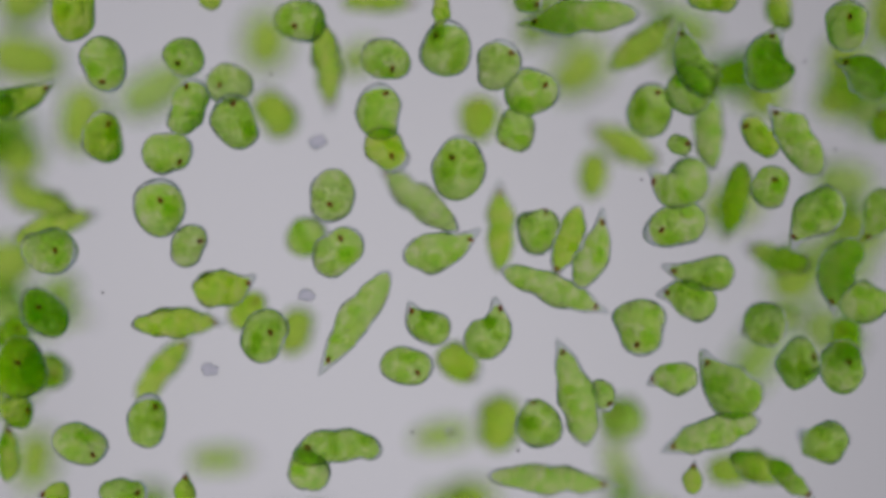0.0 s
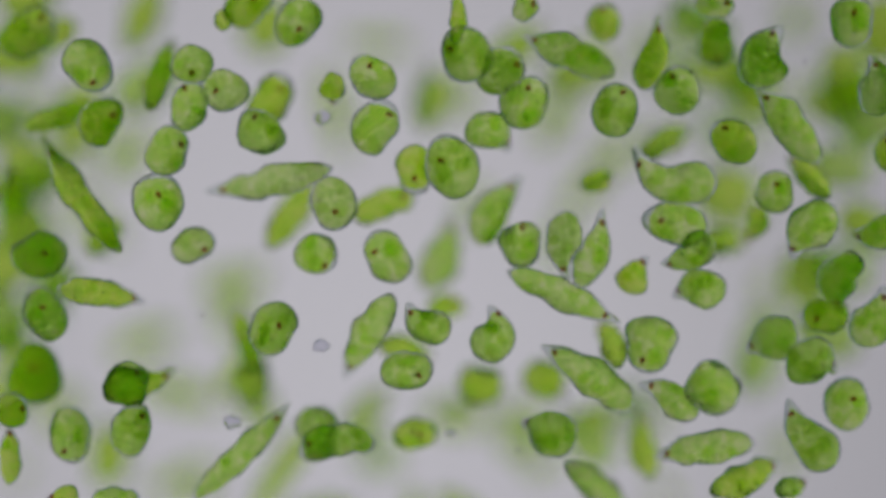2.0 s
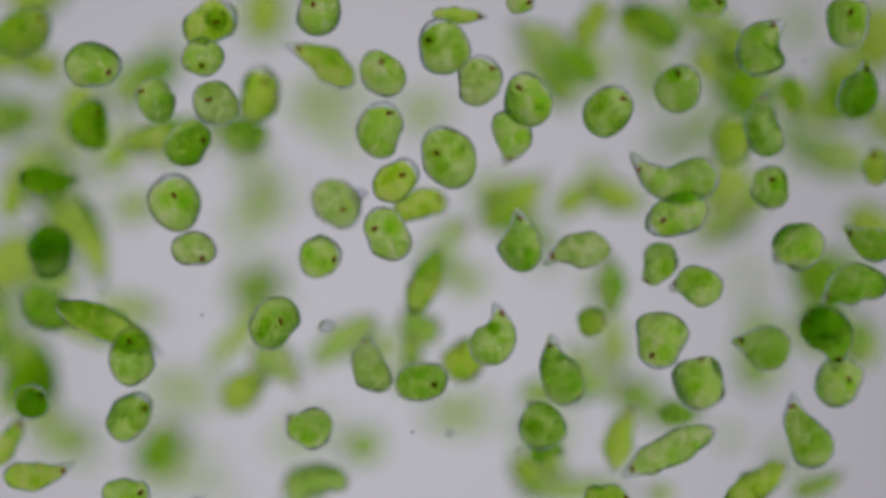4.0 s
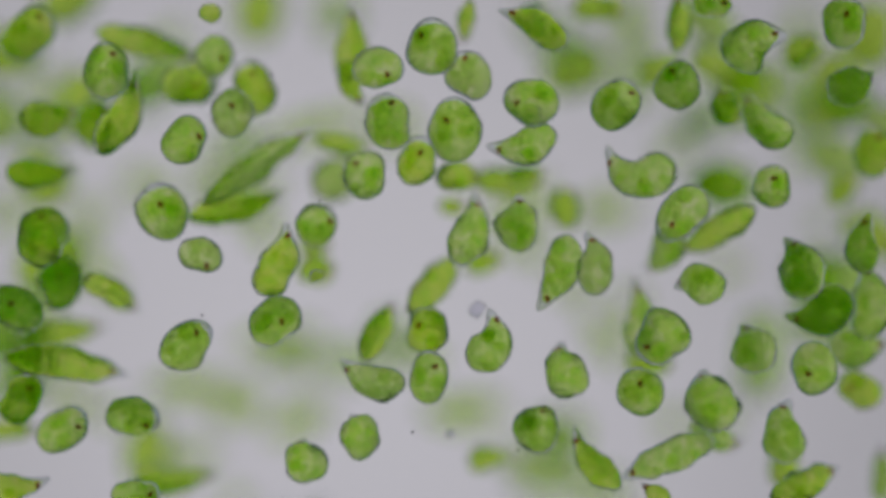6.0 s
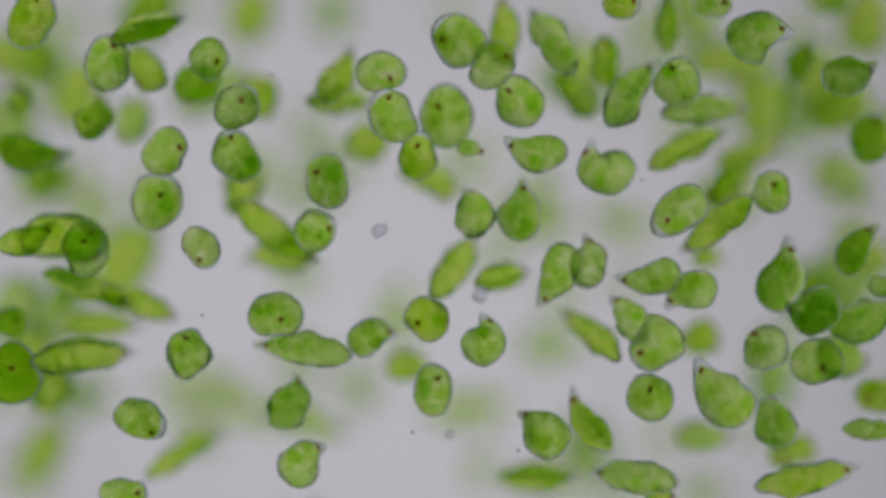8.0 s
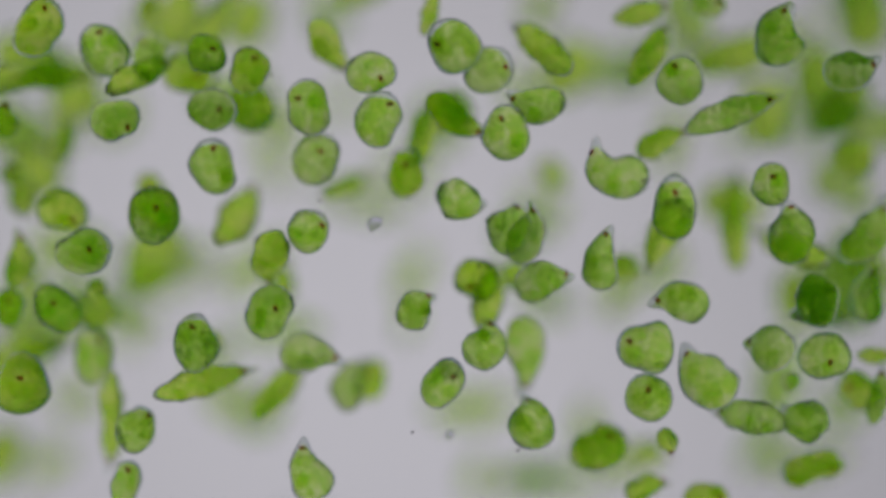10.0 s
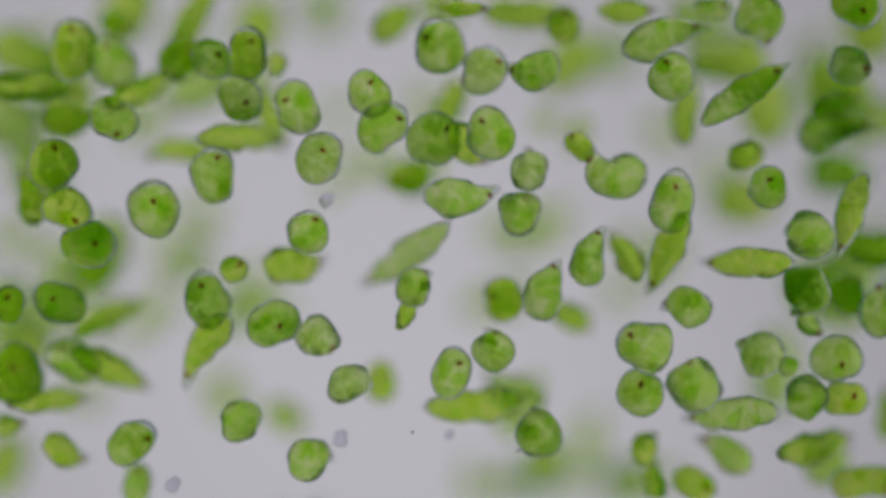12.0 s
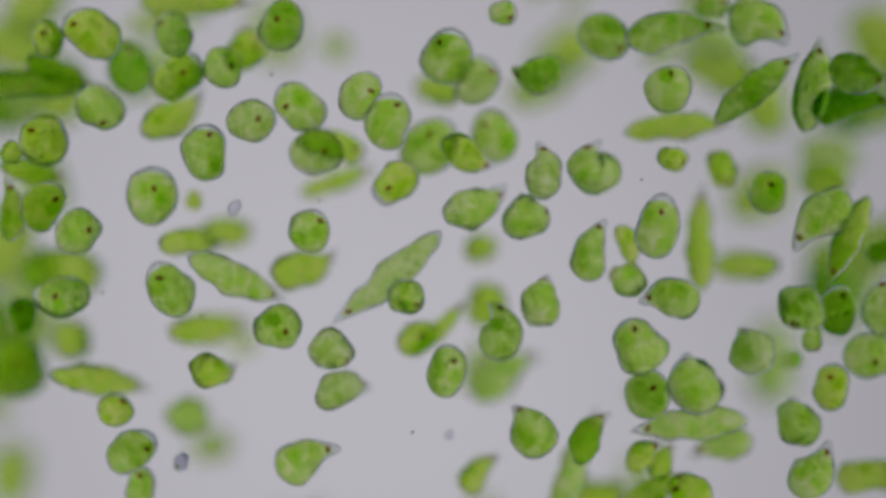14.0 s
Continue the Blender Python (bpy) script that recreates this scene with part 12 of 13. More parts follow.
    walk(CELLS["c180"], swim((0, -67.9, 161.0, -120, 0, -44), (0.5, -67.9, 161.0, -120, 0, -44), (1, -67.9, 161.0, -120, 0, -44), (1.5, -67.9, 161.0, -120, 0, -44), (2, -67.9, 161.0, -120, 0, -44), (2.5, -67.9, 161.0, -120, 0, -44), (3, -67.9, 161.0, -120, 0, -44), (5.5, -67.9, 41.2, -120, 0, -44), (6, -66.3, 1.8, -66, 0, -44), (6.25, -145.4, 33.4, -54, 45, -26), (6.5, -223.6, 64.7, -43, 90, -9), (7, -223.0, 67.4, -36, 90, -0), (7.5, -223.1, 67.5, -37, 90, -0), (8, -221.4, 78.6, -64, 120, -0), (10.5, -224.3, 65.3, -14, 90, -0), (11, -223.6, 65.3, -14, 90, -0), (11.5, -223.0, 64.5, -36, 90, -9), (12, -234.6, 67.0, -190, 80, -20), (12.5, -230.4, 64.9, -190, 70, -32), (13, -214.5, 59.6, -69, 60, -44), (13.5, -258.9, 60.9, -120, 60, -44), (14, -264.9, 60.9, -120, 60, -44)))
    walk(CELLS["c181"], swim((0, 264.9, -90.6, -120, 90, -0), (0.5, 264.9, -90.6, -120, 90, -0), (1, 264.9, -90.6, -120, 90, -0), (1.5, 264.9, -90.6, -120, 90, -0), (2, 264.9, -90.6, -120, 90, -0), (2.5, 264.9, -90.6, -120, 90, -0), (3, 264.9, -90.6, -120, 90, -0), (5.5, 264.9, -90.6, -120, 90, -0), (6, 264.9, -90.6, -120, 90, -0), (6.5, 226.5, -87.2, -34, 90, -0), (6.75, 216.1, -89.4, -34, 50, -6), (7, 205.8, -91.5, -34, 10, -12), (7.25, 199.1, -94.3, -48, 50, -35), (7.5, 192.2, -97.1, -62, 90, -58), (7.75, 187.1, -101.6, -62, 45, -56), (8, 181.9, -106.0, -62, 0, -55), (10.5, 200.0, -113.4, -34, 10, -11), (11, 211.6, -113.4, -34, -40, -0), (11.5, 215.0, -119.7, -37, 0, -0), (12, 217.5, -121.0, -34, 0, -0), (12.5, 220.4, -122.4, -34, 0, -0), (13, 218.9, -118.0, -34, 0, -0), (13.5, 220.4, -117.8, -34, 0, -0), (14, 220.4, -117.8, -34, 0, -0)))
    walk(CELLS["c182"], swim((0, 264.9, -81.5, -120, 0, -60), (0.5, 264.9, -81.5, -120, 0, -60), (1, 264.9, -81.5, -120, 0, -60), (1.5, 264.9, -81.5, -120, 0, -60), (2, 264.9, -81.5, -120, 0, -60), (2.5, 264.9, -81.5, -120, 0, -60), (3, 264.9, -81.5, -120, 0, -60), (5.5, 264.9, -81.5, -120, 0, -60), (6, 264.9, -81.5, -120, 0, -60), (6.5, 264.9, -81.5, -120, 0, -60), (7, 222.6, -77.7, -12, 0, -60), (7.5, 219.7, -79.1, -12, 20, -46), (8, 238.1, -80.7, -190, 17, -40), (10.5, 221.1, -51.7, -12, 0, -9), (11, 264.9, -54.3, -120, 0, -9), (11.5, 264.9, -54.3, -120, 0, -9), (12, 264.9, -54.3, -120, 0, -9), (12.5, 264.9, -54.3, -120, 0, -9), (13, 264.9, -54.3, -120, 0, -9), (13.5, 264.9, -54.3, -120, 0, -9), (14, 264.9, -54.3, -120, 0, -9)))
    walk(CELLS["c183"], swim((0, 15.5, 161.0, -120, 350, -44), (0.5, 15.5, 161.0, -120, 350, -44), (1, 15.5, 161.0, -120, 350, -44), (1.5, 15.5, 161.0, -120, 350, -44), (2, 15.5, 161.0, -120, 350, -44), (2.5, 15.5, 161.0, -120, 350, -44), (3, 15.5, 161.0, -120, 350, -44), (5.5, 15.5, 161.0, -120, 350, -44), (6, 15.5, 161.0, -120, 350, -44), (6.5, 15.5, 133.7, -120, 350, -44), (7, 15.5, 94.3, -120, 350, -44), (7.5, 14.6, 52.0, -0, 350, -44), (8, 14.6, 50.5, -0, 350, -37), (9.25, 27.2, 16.5, -95, 304, -24), (10.5, 40.7, -20.5, -190, 258, -12), (11, 42.2, -32.9, -14, 240, -7), (11.5, 45.1, -32.9, -14, 240, -0), (12, 47.3, -74.0, -120, 240, -0), (12.5, 47.3, -113.4, -120, 240, -0), (13, 47.3, -152.8, -120, 240, -0), (13.5, 47.3, -161.0, -120, 240, -0), (14, 47.3, -161.0, -120, 240, -0)))
    walk(CELLS["c184"], swim((0, -157.3, 161.0, -120, 70, -0), (0.5, -157.3, 161.0, -120, 70, -0), (1, -157.3, 161.0, -120, 70, -0), (1.5, -157.3, 161.0, -120, 70, -0), (2, -157.3, 161.0, -120, 70, -0), (2.5, -157.3, 161.0, -120, 70, -0), (3, -157.3, 161.0, -120, 70, -0), (5.5, -157.3, 161.0, -120, 70, -0), (6, -157.3, 161.0, -120, 70, -0), (6.5, -157.3, 161.0, -120, 70, -0), (7, -157.3, 161.0, -120, 70, -0), (7.5, -157.3, 161.0, -120, 70, -0), (8, -157.3, 161.0, -120, 70, -0), (10.5, -153.4, 121.5, -63, 70, -0), (11, -168.4, 126.9, -190, 47, -0), (11.5, -174.7, 125.3, -190, 23, -0), (12, -171.1, 117.0, -63, 0, -0), (12.5, -175.5, 159.4, -120, 0, -0), (13, -175.5, 161.0, -120, 0, -0), (13.5, -175.5, 161.0, -120, 0, -0), (14, -175.5, 161.0, -120, 0, -0)))
    walk(CELLS["c185"], swim((0, -101.2, 161.0, -120, 510, -0), (0.5, -101.2, 161.0, -120, 510, -0), (1, -101.2, 161.0, -120, 510, -0), (1.5, -101.2, 161.0, -120, 510, -0), (2, -101.2, 161.0, -120, 510, -0), (2.5, -101.2, 161.0, -120, 510, -0), (3, -101.2, 161.0, -120, 510, -0), (5.5, -101.2, 161.0, -120, 510, -0), (6, -101.2, 161.0, -120, 510, -0), (6.5, -101.2, 161.0, -120, 510, -0), (7, -101.2, 161.0, -120, 510, -0), (7.5, -101.2, 161.0, -120, 510, -0), (8, -101.2, 161.0, -120, 510, -0), (10.5, -97.3, 60.0, -32, 510, -0), (11, -88.0, 55.6, -32, 445, -0), (11.5, -83.8, 38.6, -60, 460, -0), (12, -197.4, 42.7, 4, 420, -0), (12.5, -190.2, 40.4, 4, 480, -0), (13, -80.8, 56.3, -60, 540, -0), (13.5, -204.4, 53.6, -10, 480, -0), (14, -203.0, 55.6, -10, 480, -0)))
    walk(CELLS["c186"], swim((0, -40.6, 161.0, -120, 25, -4), (0.5, -40.6, 161.0, -120, 25, -4), (1, -40.6, 161.0, -120, 25, -4), (1.5, -40.6, 161.0, -120, 25, -4), (2, -40.6, 161.0, -120, 25, -4), (2.5, -40.6, 161.0, -120, 25, -4), (3, -40.6, 161.0, -120, 25, -4), (5.5, -40.6, 161.0, -120, 25, -4), (6, -40.6, 161.0, -120, 25, -4), (6.5, -40.6, 161.0, -120, 25, -4), (7, -40.6, 161.0, -120, 25, -4), (7.5, -40.6, 161.0, -120, 25, -4), (8, -40.6, 161.0, -120, 25, -4), (10.5, -39.6, 117.0, -63, 25, -4), (11, -128.1, 1.8, -35, 5, -17), (11.5, -127.9, 3.2, -33, 5, -12), (12, -26.3, 118.5, -63, 40, -45), (12.5, -18.9, 112.6, -63, 90, -67), (13, -19.4, 154.9, -120, 90, -67), (13.5, -19.4, 161.0, -120, 90, -67), (14, -19.4, 161.0, -120, 90, -67)))
    walk(CELLS["c187"], swim((0, -124.0, -161.0, -120, 66, -0), (0.5, -124.0, -161.0, -120, 66, -0), (1, -124.0, -161.0, -120, 66, -0), (1.5, -124.0, -161.0, -120, 66, -0), (2, -124.0, -161.0, -120, 66, -0), (2.5, -124.0, -161.0, -120, 66, -0), (3, -124.0, -161.0, -120, 66, -0), (5.5, -124.0, -161.0, -120, 66, -0), (6, -124.0, -161.0, -120, 66, -0), (6.5, -124.0, -161.0, -120, 66, -0), (7, -124.0, -161.0, -120, 66, -0), (7.5, -124.0, -161.0, -120, 66, -0), (8, -124.0, -161.0, -120, 66, -0), (10.5, -119.3, -23.0, -35, 66, -0), (11, -122.3, -11.5, -63, 52, -0), (11.5, -121.0, -7.0, -40, 26, -0), (12, -106.6, -10.7, -13, 6, -0), (12.5, -102.2, -12.1, -13, -2, -0), (13, -103.8, -6.9, -15, -11, -0), (13.5, -102.2, -9.8, -13, -22, -0), (14, -107.3, -49.7, -120, -22, -0)))
    walk(CELLS["c188"], swim((0, 264.9, 12.4, -120, 240, -0), (0.5, 264.9, 12.4, -120, 240, -0), (1, 264.9, 12.4, -120, 240, -0), (1.5, 264.9, 12.4, -120, 240, -0), (2, 264.9, 12.4, -120, 240, -0), (2.5, 264.9, 12.4, -120, 240, -0), (3, 264.9, 12.4, -120, 240, -0), (5.5, 264.9, 12.4, -120, 240, -0), (6, 264.9, 12.4, -120, 240, -0), (6.5, 264.9, 12.4, -120, 240, -0), (7, 264.9, 12.4, -120, 240, -0), (7.5, 264.9, 12.4, -120, 240, -0), (8, 264.9, 12.4, -120, 240, -0), (10.5, 259.5, 12.4, -120, 240, -0), (11, 209.4, 11.8, -10, 240, -0), (11.5, 209.4, 11.8, -10, 240, -5), (12, 207.9, 17.6, -10, 255, -26), (12.5, 207.9, 13.3, -10, 245, -27), (13, 207.9, 11.8, -10, 245, -21), (13.5, 206.5, 6.1, -10, 250, -4), (14, 206.5, 4.6, -10, 245, -0)))
    walk(CELLS["c189"], swim((0, 264.9, -17.9, -120, 175, -0), (0.5, 264.9, -17.9, -120, 175, -0), (1, 264.9, -17.9, -120, 175, -0), (1.5, 264.9, -17.9, -120, 175, -0), (2, 264.9, -17.9, -120, 175, -0), (2.5, 264.9, -17.9, -120, 175, -0), (3, 264.9, -17.9, -120, 175, -0), (5.5, 264.9, -17.9, -120, 175, -0), (6, 264.9, -17.9, -120, 175, -0), (6.5, 264.9, -17.9, -120, 175, -0), (7, 264.9, -17.9, -120, 175, -0), (7.5, 264.9, -17.9, -120, 175, -0), (8, 264.9, -17.9, -120, 175, -0), (10.5, 207.9, -17.9, -120, 175, -0), (11, 160.5, -17.0, -12, 175, -0), (11.5, 12.2, 16.6, -70, 180, -3), (12, -140.0, 50.5, -62, 185, -5), (12.5, -160.7, 49.0, -62, 200, -25), (13, -204.3, 50.3, -120, 200, -25), (13.5, -243.7, 50.3, -120, 200, -25), (14, -264.9, 50.3, -120, 200, -25)))
    walk(CELLS["c190"], swim((0, 71.5, 161.0, -120, 260, -38), (0.5, 71.5, 161.0, -120, 260, -38), (1, 71.5, 161.0, -120, 260, -38), (1.5, 71.5, 161.0, -120, 260, -38), (2, 71.5, 161.0, -120, 260, -38), (2.5, 71.5, 161.0, -120, 260, -38), (3, 71.5, 161.0, -120, 260, -38), (5.5, 71.5, 161.0, -120, 260, -38), (6, 71.5, 161.0, -120, 260, -38), (6.5, 71.5, 161.0, -120, 260, -38), (7, 71.5, 161.0, -120, 260, -38), (7.5, 71.5, 161.0, -120, 260, -38), (8, 71.5, 161.0, -120, 260, -38), (10.5, 71.5, 161.0, -120, 260, -38), (11, 71.5, 139.7, -120, 260, -38), (11.5, 71.5, 100.3, -120, 260, -38), (12, 71.5, 60.9, -120, 260, -38), (12.5, 69.8, 21.0, -65, 260, -38), (13, 71.5, 60.9, -120, 260, -38), (13.5, 71.5, 100.3, -120, 260, -38), (14, 71.5, 139.7, -120, 260, -38)))
    walk(CELLS["c191"], swim((0, -264.9, 92.8, -120, 0, -0), (0.5, -264.9, 92.8, -120, 0, -0), (1, -264.9, 92.8, -120, 0, -0), (1.5, -264.9, 92.8, -120, 0, -0), (2, -264.9, 92.8, -120, 0, -0), (2.5, -264.9, 92.8, -120, 0, -0), (3, -264.9, 92.8, -120, 0, -0), (5.5, -264.9, 92.8, -120, 0, -0), (6, -264.9, 92.8, -120, 0, -0), (6.5, -264.9, 92.8, -120, 0, -0), (7, -264.9, 92.8, -120, 0, -0), (7.5, -264.9, 92.8, -120, 0, -0), (8, -264.9, 92.8, -120, 0, -0), (10.5, -264.9, 92.8, -120, 0, -0), (11, -264.9, 92.8, -120, 0, -0), (11.5, -264.9, 92.8, -120, 0, -0), (12, -264.9, 92.8, -120, 0, -0), (12.5, -249.8, 92.8, -120, 0, -0), (13, -202.8, 89.4, -39, 0, -0), (13.5, -199.3, 90.6, -32, -20, -10), (14, -200.0, 92.4, -40, -20, -49)))
    walk(CELLS["c192"], swim((0, -264.9, 26.1, -120, 90, -0), (0.5, -264.9, 26.1, -120, 90, -0), (1, -264.9, 26.1, -120, 90, -0), (1.5, -264.9, 26.1, -120, 90, -0), (2, -264.9, 26.1, -120, 90, -0), (2.5, -264.9, 26.1, -120, 90, -0), (3, -264.9, 26.1, -120, 90, -0), (5.5, -264.9, 26.1, -120, 90, -0), (6, -264.9, 26.1, -120, 90, -0), (6.5, -264.9, 26.1, -120, 90, -0), (7, -264.9, 26.1, -120, 90, -0), (7.5, -264.9, 26.1, -120, 90, -0), (8, -264.9, 26.1, -120, 90, -0), (10.5, -264.9, 26.1, -120, 90, -0), (11, -264.9, 26.1, -120, 90, -0), (11.5, -264.9, 26.1, -120, 90, -0), (12, -264.9, 26.1, -120, 90, -0), (12.5, -252.2, 26.1, -120, 90, -0), (13, -212.8, 26.1, -120, 90, -0), (13.5, -173.4, 26.1, -120, 90, -0), (14, -128.9, 25.1, -35, 90, -0)))
    walk(CELLS["deep_0"], swim((0, 128.1, 119.3, -112.0, 163, 12), (5, 143.2, 122.6, -112.0, 144, -9), (9.5, 130.4, 124.7, -112.0, 128, 17), (14, 144.6, 111.8, -112.0, 158, -12)))
    walk(CELLS["deep_1"], swim((0, 169.9, 86.3, -108.0, 269, 7), (5, 161.9, 84.7, -108.0, 262, -16), (9.5, 171.1, 72.0, -108.0, 266, -8), (14, 170.5, 77.4, -108.0, 283, 14)))
    walk(CELLS["deep_3"], swim((0, 216.2, 97.4, -115.0, 94, -11), (5, 213.2, 87.8, -115.0, 102, -7), (9.5, 200.4, 90.7, -115.0, 93, 8), (14, 216.0, 81.5, -115.0, 127, 18)))
    walk(CELLS["deep_34"], swim((0, 214.7, 82.6, -98.0, 26, 3), (5, 210.3, 77.0, -98.0, 16, 18), (9.5, 211.1, 74.7, -98.0, 40, -3), (14, 214.3, 82.2, -98.0, 50, 1)))
    walk(CELLS["deep_4"], swim((0, 214.2, 35.3, -112.0, 354, 13), (5, 211.7, 49.2, -112.0, 345, -15), (9.5, 213.6, 34.9, -112.0, 339, -20), (14, 206.3, 49.6, -112.0, 362, -5)))
    walk(CELLS["deep_5"], swim((0, 221.0, 11.5, -105.0, 331, -13), (5, 231.1, 9.8, -105.0, 330, -0), (9.5, 221.9, -5.8, -105.0, 335, 1), (14, 233.1, 5.0, -105.0, 378, -1)))
    walk(CELLS["deep_6"], swim((0, 154.1, 24.0, -115.0, 30, -0), (5, 149.4, 35.8, -115.0, 0, -12), (9.5, 153.7, 24.4, -115.0, -5, -18), (14, 168.8, 30.0, -115.0, 38, -4)))
    walk(CELLS["deep_8"], swim((0, 237.6, 73.3, -108.0, 370, -15), (5, 244.1, 61.8, -108.0, 328, -13), (9.5, 236.9, 63.6, -108.0, 362, 17), (14, 228.0, 74.0, -108.0, 371, -19)))
    walk(CELLS["deep_11"], swim((0, 239.5, 123.7, -118.0, 270, 13), (5, 229.5, 112.5, -118.0, 263, 15), (9.5, 224.2, 124.6, -118.0, 279, -6), (14, 232.1, 110.6, -118.0, 290, -20)))
    walk(CELLS["deep_12"], swim((0, 212.3, -4.2, -118.0, 162, 14), (5, 209.5, -17.0, -118.0, 199, 5), (9.5, 216.4, -14.1, -118.0, 166, 17), (14, 211.9, -19.7, -118.0, 165, 15)))
    walk(CELLS["deep_13"], swim((0, -222.9, 101.3, -108.0, 167, -15), (5, -237.8, 105.3, -108.0, 175, -13), (9.5, -220.1, 101.1, -108.0, 163, -6), (14, -226.2, 106.2, -108.0, 154, 17)))
    walk(CELLS["deep_14"], swim((0, -230.4, 52.3, -112.0, 140, 13), (5, -213.6, 37.8, -112.0, 140, -14), (9.5, -218.3, 43.6, -112.0, 121, 18), (14, -214.5, 34.8, -112.0, 98, 6)))
    walk(CELLS["deep_15"], swim((0, -235.5, -10.6, -105.0, 218, 4), (5, -222.7, -6.5, -105.0, 213, -11), (9.5, -153.0, -5.1, -105.0, 247, 16), (14, -233.4, -0.9, -105.0, 238, -9)))
    walk(CELLS["deep_16"], swim((0, -207.7, -29.5, -108.0, 59, 18), (5, -209.2, -21.0, -108.0, 45, 19), (9.5, -201.4, -35.1, -108.0, 71, -8), (14, -220.7, -22.9, -108.0, 52, 17)))
    walk(CELLS["deep_17"], swim((0, -232.2, -72.7, -112.0, 37, 12), (5, -223.9, -65.3, -112.0, 77, -10), (9.5, -227.3, -58.1, -112.0, 33, -19), (14, -231.8, -57.4, -112.0, 32, 20)))
    walk(CELLS["deep_18"], swim((0, -192.6, 69.2, -115.0, 272, 9), (5, -194.7, 74.0, -115.0, 264, 2), (9.5, -195.9, 84.0, -115.0, 270, -1), (14, -205.3, 83.7, -115.0, 271, -10)))
    walk(CELLS["deep_20"], swim((0, -241.9, 68.1, -115.0, 348, 3), (5, -247.8, 72.3, -115.0, 352, -8), (9.5, -236.1, 67.1, -115.0, 337, -19), (14, -236.4, 79.0, -115.0, 350, 6)))
    walk(CELLS["deep_24"], swim((0, -153.9, 84.9, -118.0, 214, 0), (5, -160.2, 91.5, -118.0, 215, 17), (9.5, -111.0, 82.3, -118.0, 205, 19), (14, -157.2, 94.7, -118.0, 211, 17)))
    walk(CELLS["deep_26"], swim((0, 189.1, -15.1, -121.0, 57, 19), (5, 201.5, -15.8, -121.0, 90, -13), (9.5, 193.0, -26.8, -121.0, 88, 7), (14, 209.6, -10.1, -121.0, 85, 8)))
    walk(CELLS["deep_28"], swim((0, 207.8, -45.8, -118.0, 326, -19), (5, 204.4, -42.9, -118.0, 352, 18), (9.5, 211.0, -28.4, -118.0, 330, 9), (14, 208.7, -30.2, -118.0, 334, -1)))
    walk(CELLS["deep_30"], swim((0, -220.8, 136.8, -112.0, 47, -7), (5, -211.1, 139.0, -112.0, 42, 7), (9.5, -141.0, 124.4, -112.0, 72, -10), (14, -217.5, 132.2, -112.0, 52, -5)))
    walk(CELLS["deep_31"], swim((0, 153.0, 92.9, -95.0, 194, -14), (5, 149.3, 92.9, -95.0, 147, 13), (9.5, 152.8, 102.3, -95.0, 192, 11), (14, 147.1, 93.8, -95.0, 158, -18)))
    walk(CELLS["deep_36"], swim((0, -229.6, -32.9, -98.0, 123, 12), (5, -236.7, -42.4, -98.0, 89, -16), (9.5, -222.5, -27.8, -98.0, 80, 15), (14, -243.7, -39.1, -98.0, 108, -11)))
    walk(CELLS["deep_38"], swim((0, -96.1, 112.0, -141.0, 270, 9), (5, -98.3, 128.1, -141.0, 268, -12), (9.5, -106.4, 124.3, -141.0, 255, -2), (14, -90.7, 115.3, -141.0, 293, -7)))
    walk(CELLS["deep_41"], swim((0, 72.4, 96.1, -141.0, 218, 19), (5, 71.3, 96.7, -141.0, 195, 0), (9.5, 67.5, 95.9, -141.0, 223, 10), (14, 65.6, 105.9, -141.0, 209, -13)))
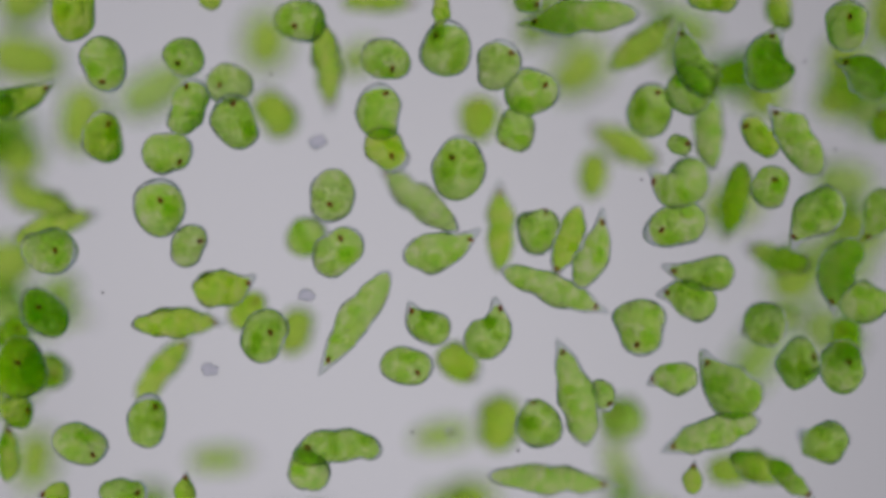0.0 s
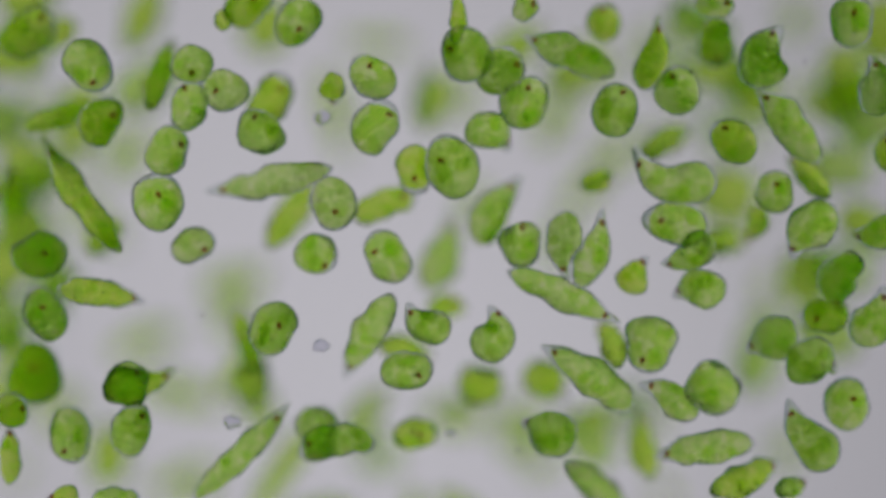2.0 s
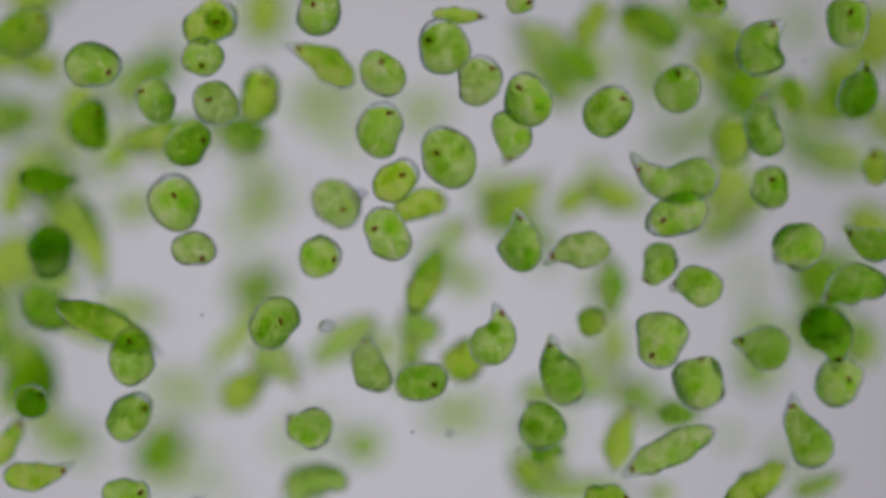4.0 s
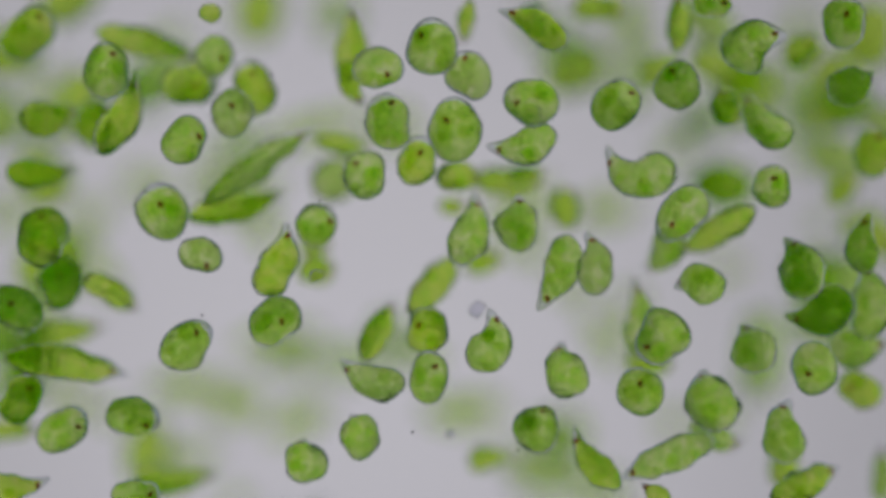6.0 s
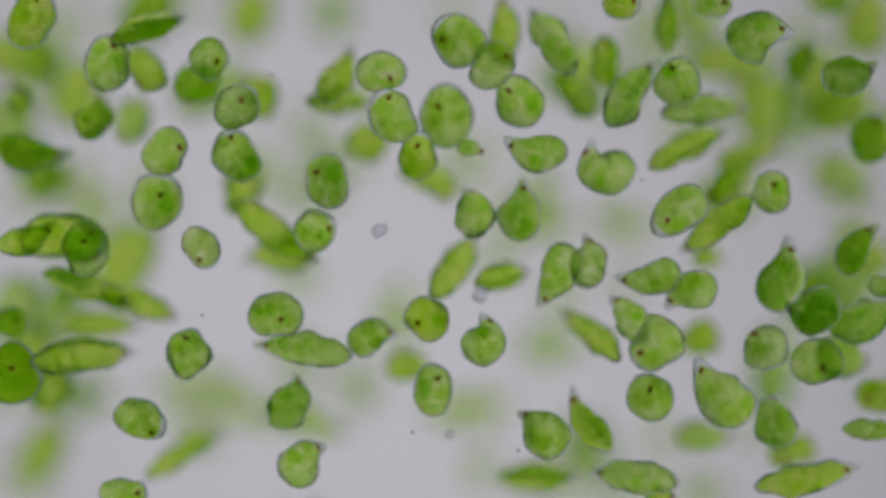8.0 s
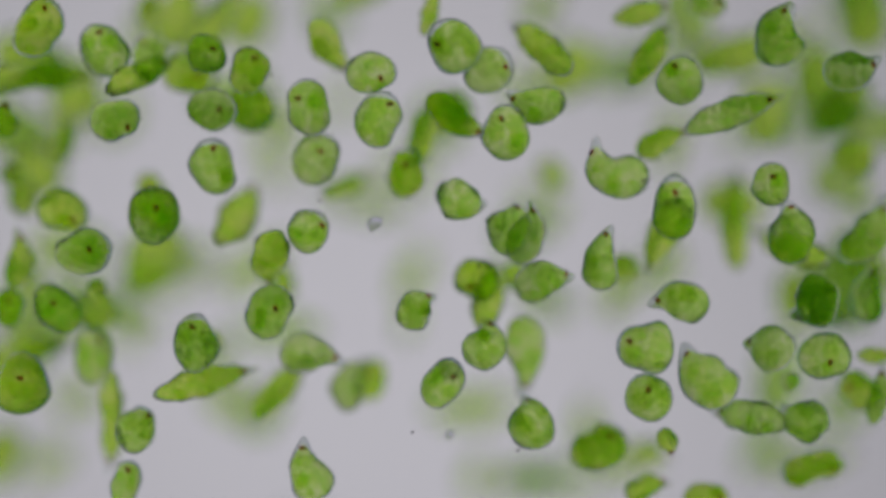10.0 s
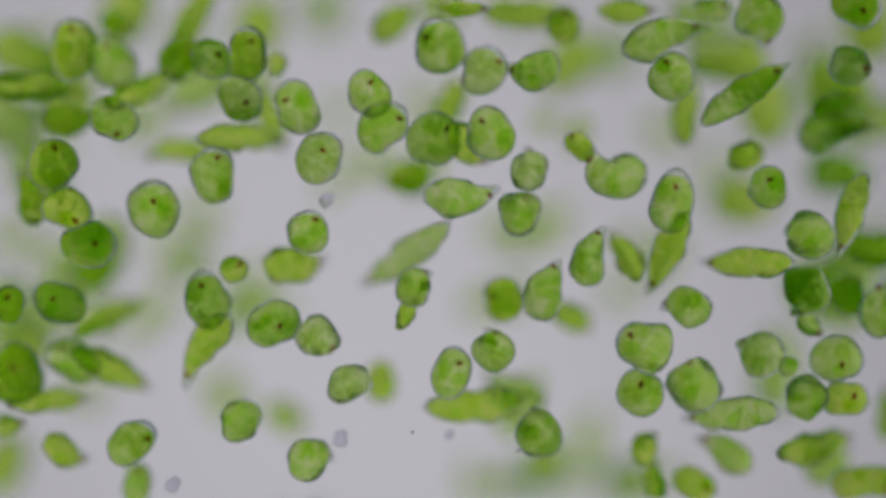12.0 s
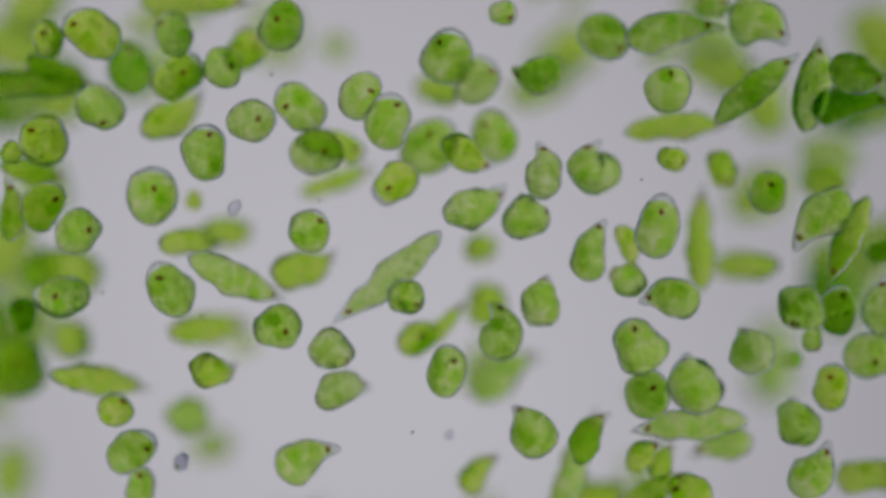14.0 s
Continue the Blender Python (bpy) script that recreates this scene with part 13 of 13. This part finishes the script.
    walk(CELLS["deep_44"], swim((0, 169.7, -57.2, -141.0, 243, -0), (5, 169.8, -54.7, -141.0, 273, 6), (9.5, 180.5, -69.3, -141.0, 267, 13), (14, 176.8, -61.4, -141.0, 272, 17)))
    walk(CELLS["deep_45"], swim((0, -220.4, -113.8, -141.0, 79, -5), (5, -149.0, -108.5, -141.0, 68, -9), (9.5, -239.3, -111.4, -141.0, 64, 15), (14, -233.2, -121.4, -141.0, 77, -14)))
    walk(CELLS["scrap_a"], swim((0, -69.4, -23.6, -7.2, 0, 0), (1.5, -65.4, -42.3, -7.2, 7, 0), (3, -57.3, -57.3, -7.2, 15, 0), (4.2, -60.2, -34.3, -7.2, 21, 0), (5.5, -64.5, -17.0, -7.2, 27, 0), (6.5, -62.8, -10.9, -7.2, 32, 0), (7, -50.1, -9.5, -7.2, 35, 0), (7.5, -36.3, -8.4, -7.2, 37, 0), (8, -32.3, 9.5, -7.2, 40, 0), (10.5, -37.1, 14.7, -7.2, 52, 0), (12.5, -70.3, 26.2, -7.2, 62, 0), (14, -106.3, 21.0, -7.2, 70, 0)))
    walk(CELLS["scrap_b"], swim((0, -64.2, 54.7, -16.2, 0, 0), (1.5, -57.0, 67.4, -16.2, 7, 0), (3, -76.3, 62.5, -16.2, 15, 0), (5.5, 17.6, -30.1, -16.2, 27, 0), (6.5, 16.8, -31.2, -16.2, 32, 0), (7.5, 15.3, -21.7, -16.2, 37, 0), (8, 19.1, -23.4, -16.2, 40, 0), (10.5, -6.9, -74.9, -16.2, 52, 0), (14, -134.2, -109.6, -16.2, 70, 0)))
    walk(CELLS["scrap_c"], swim((0, 3.8, -94.4, -20.0, 0, 0), (14, 3.2, -95.6, -20.0, 70, 0)))
    walk(CELLS["scrap_d"], swim((0, -119.1, -61.6, -5.0, 0, 0), (1.5, -104.7, -71.6, -5.0, 7, 0), (3, -119.1, -123.4, -5.0, 15, 0), (6, -127.7, -132.0, -5.0, 30, 0), (10.5, -139.2, -132.0, -5.0, 52, 0), (12.5, -136.4, -115.4, -5.0, 62, 0), (14, -132.9, -108.4, -5.0, 70, 0)))


motions()
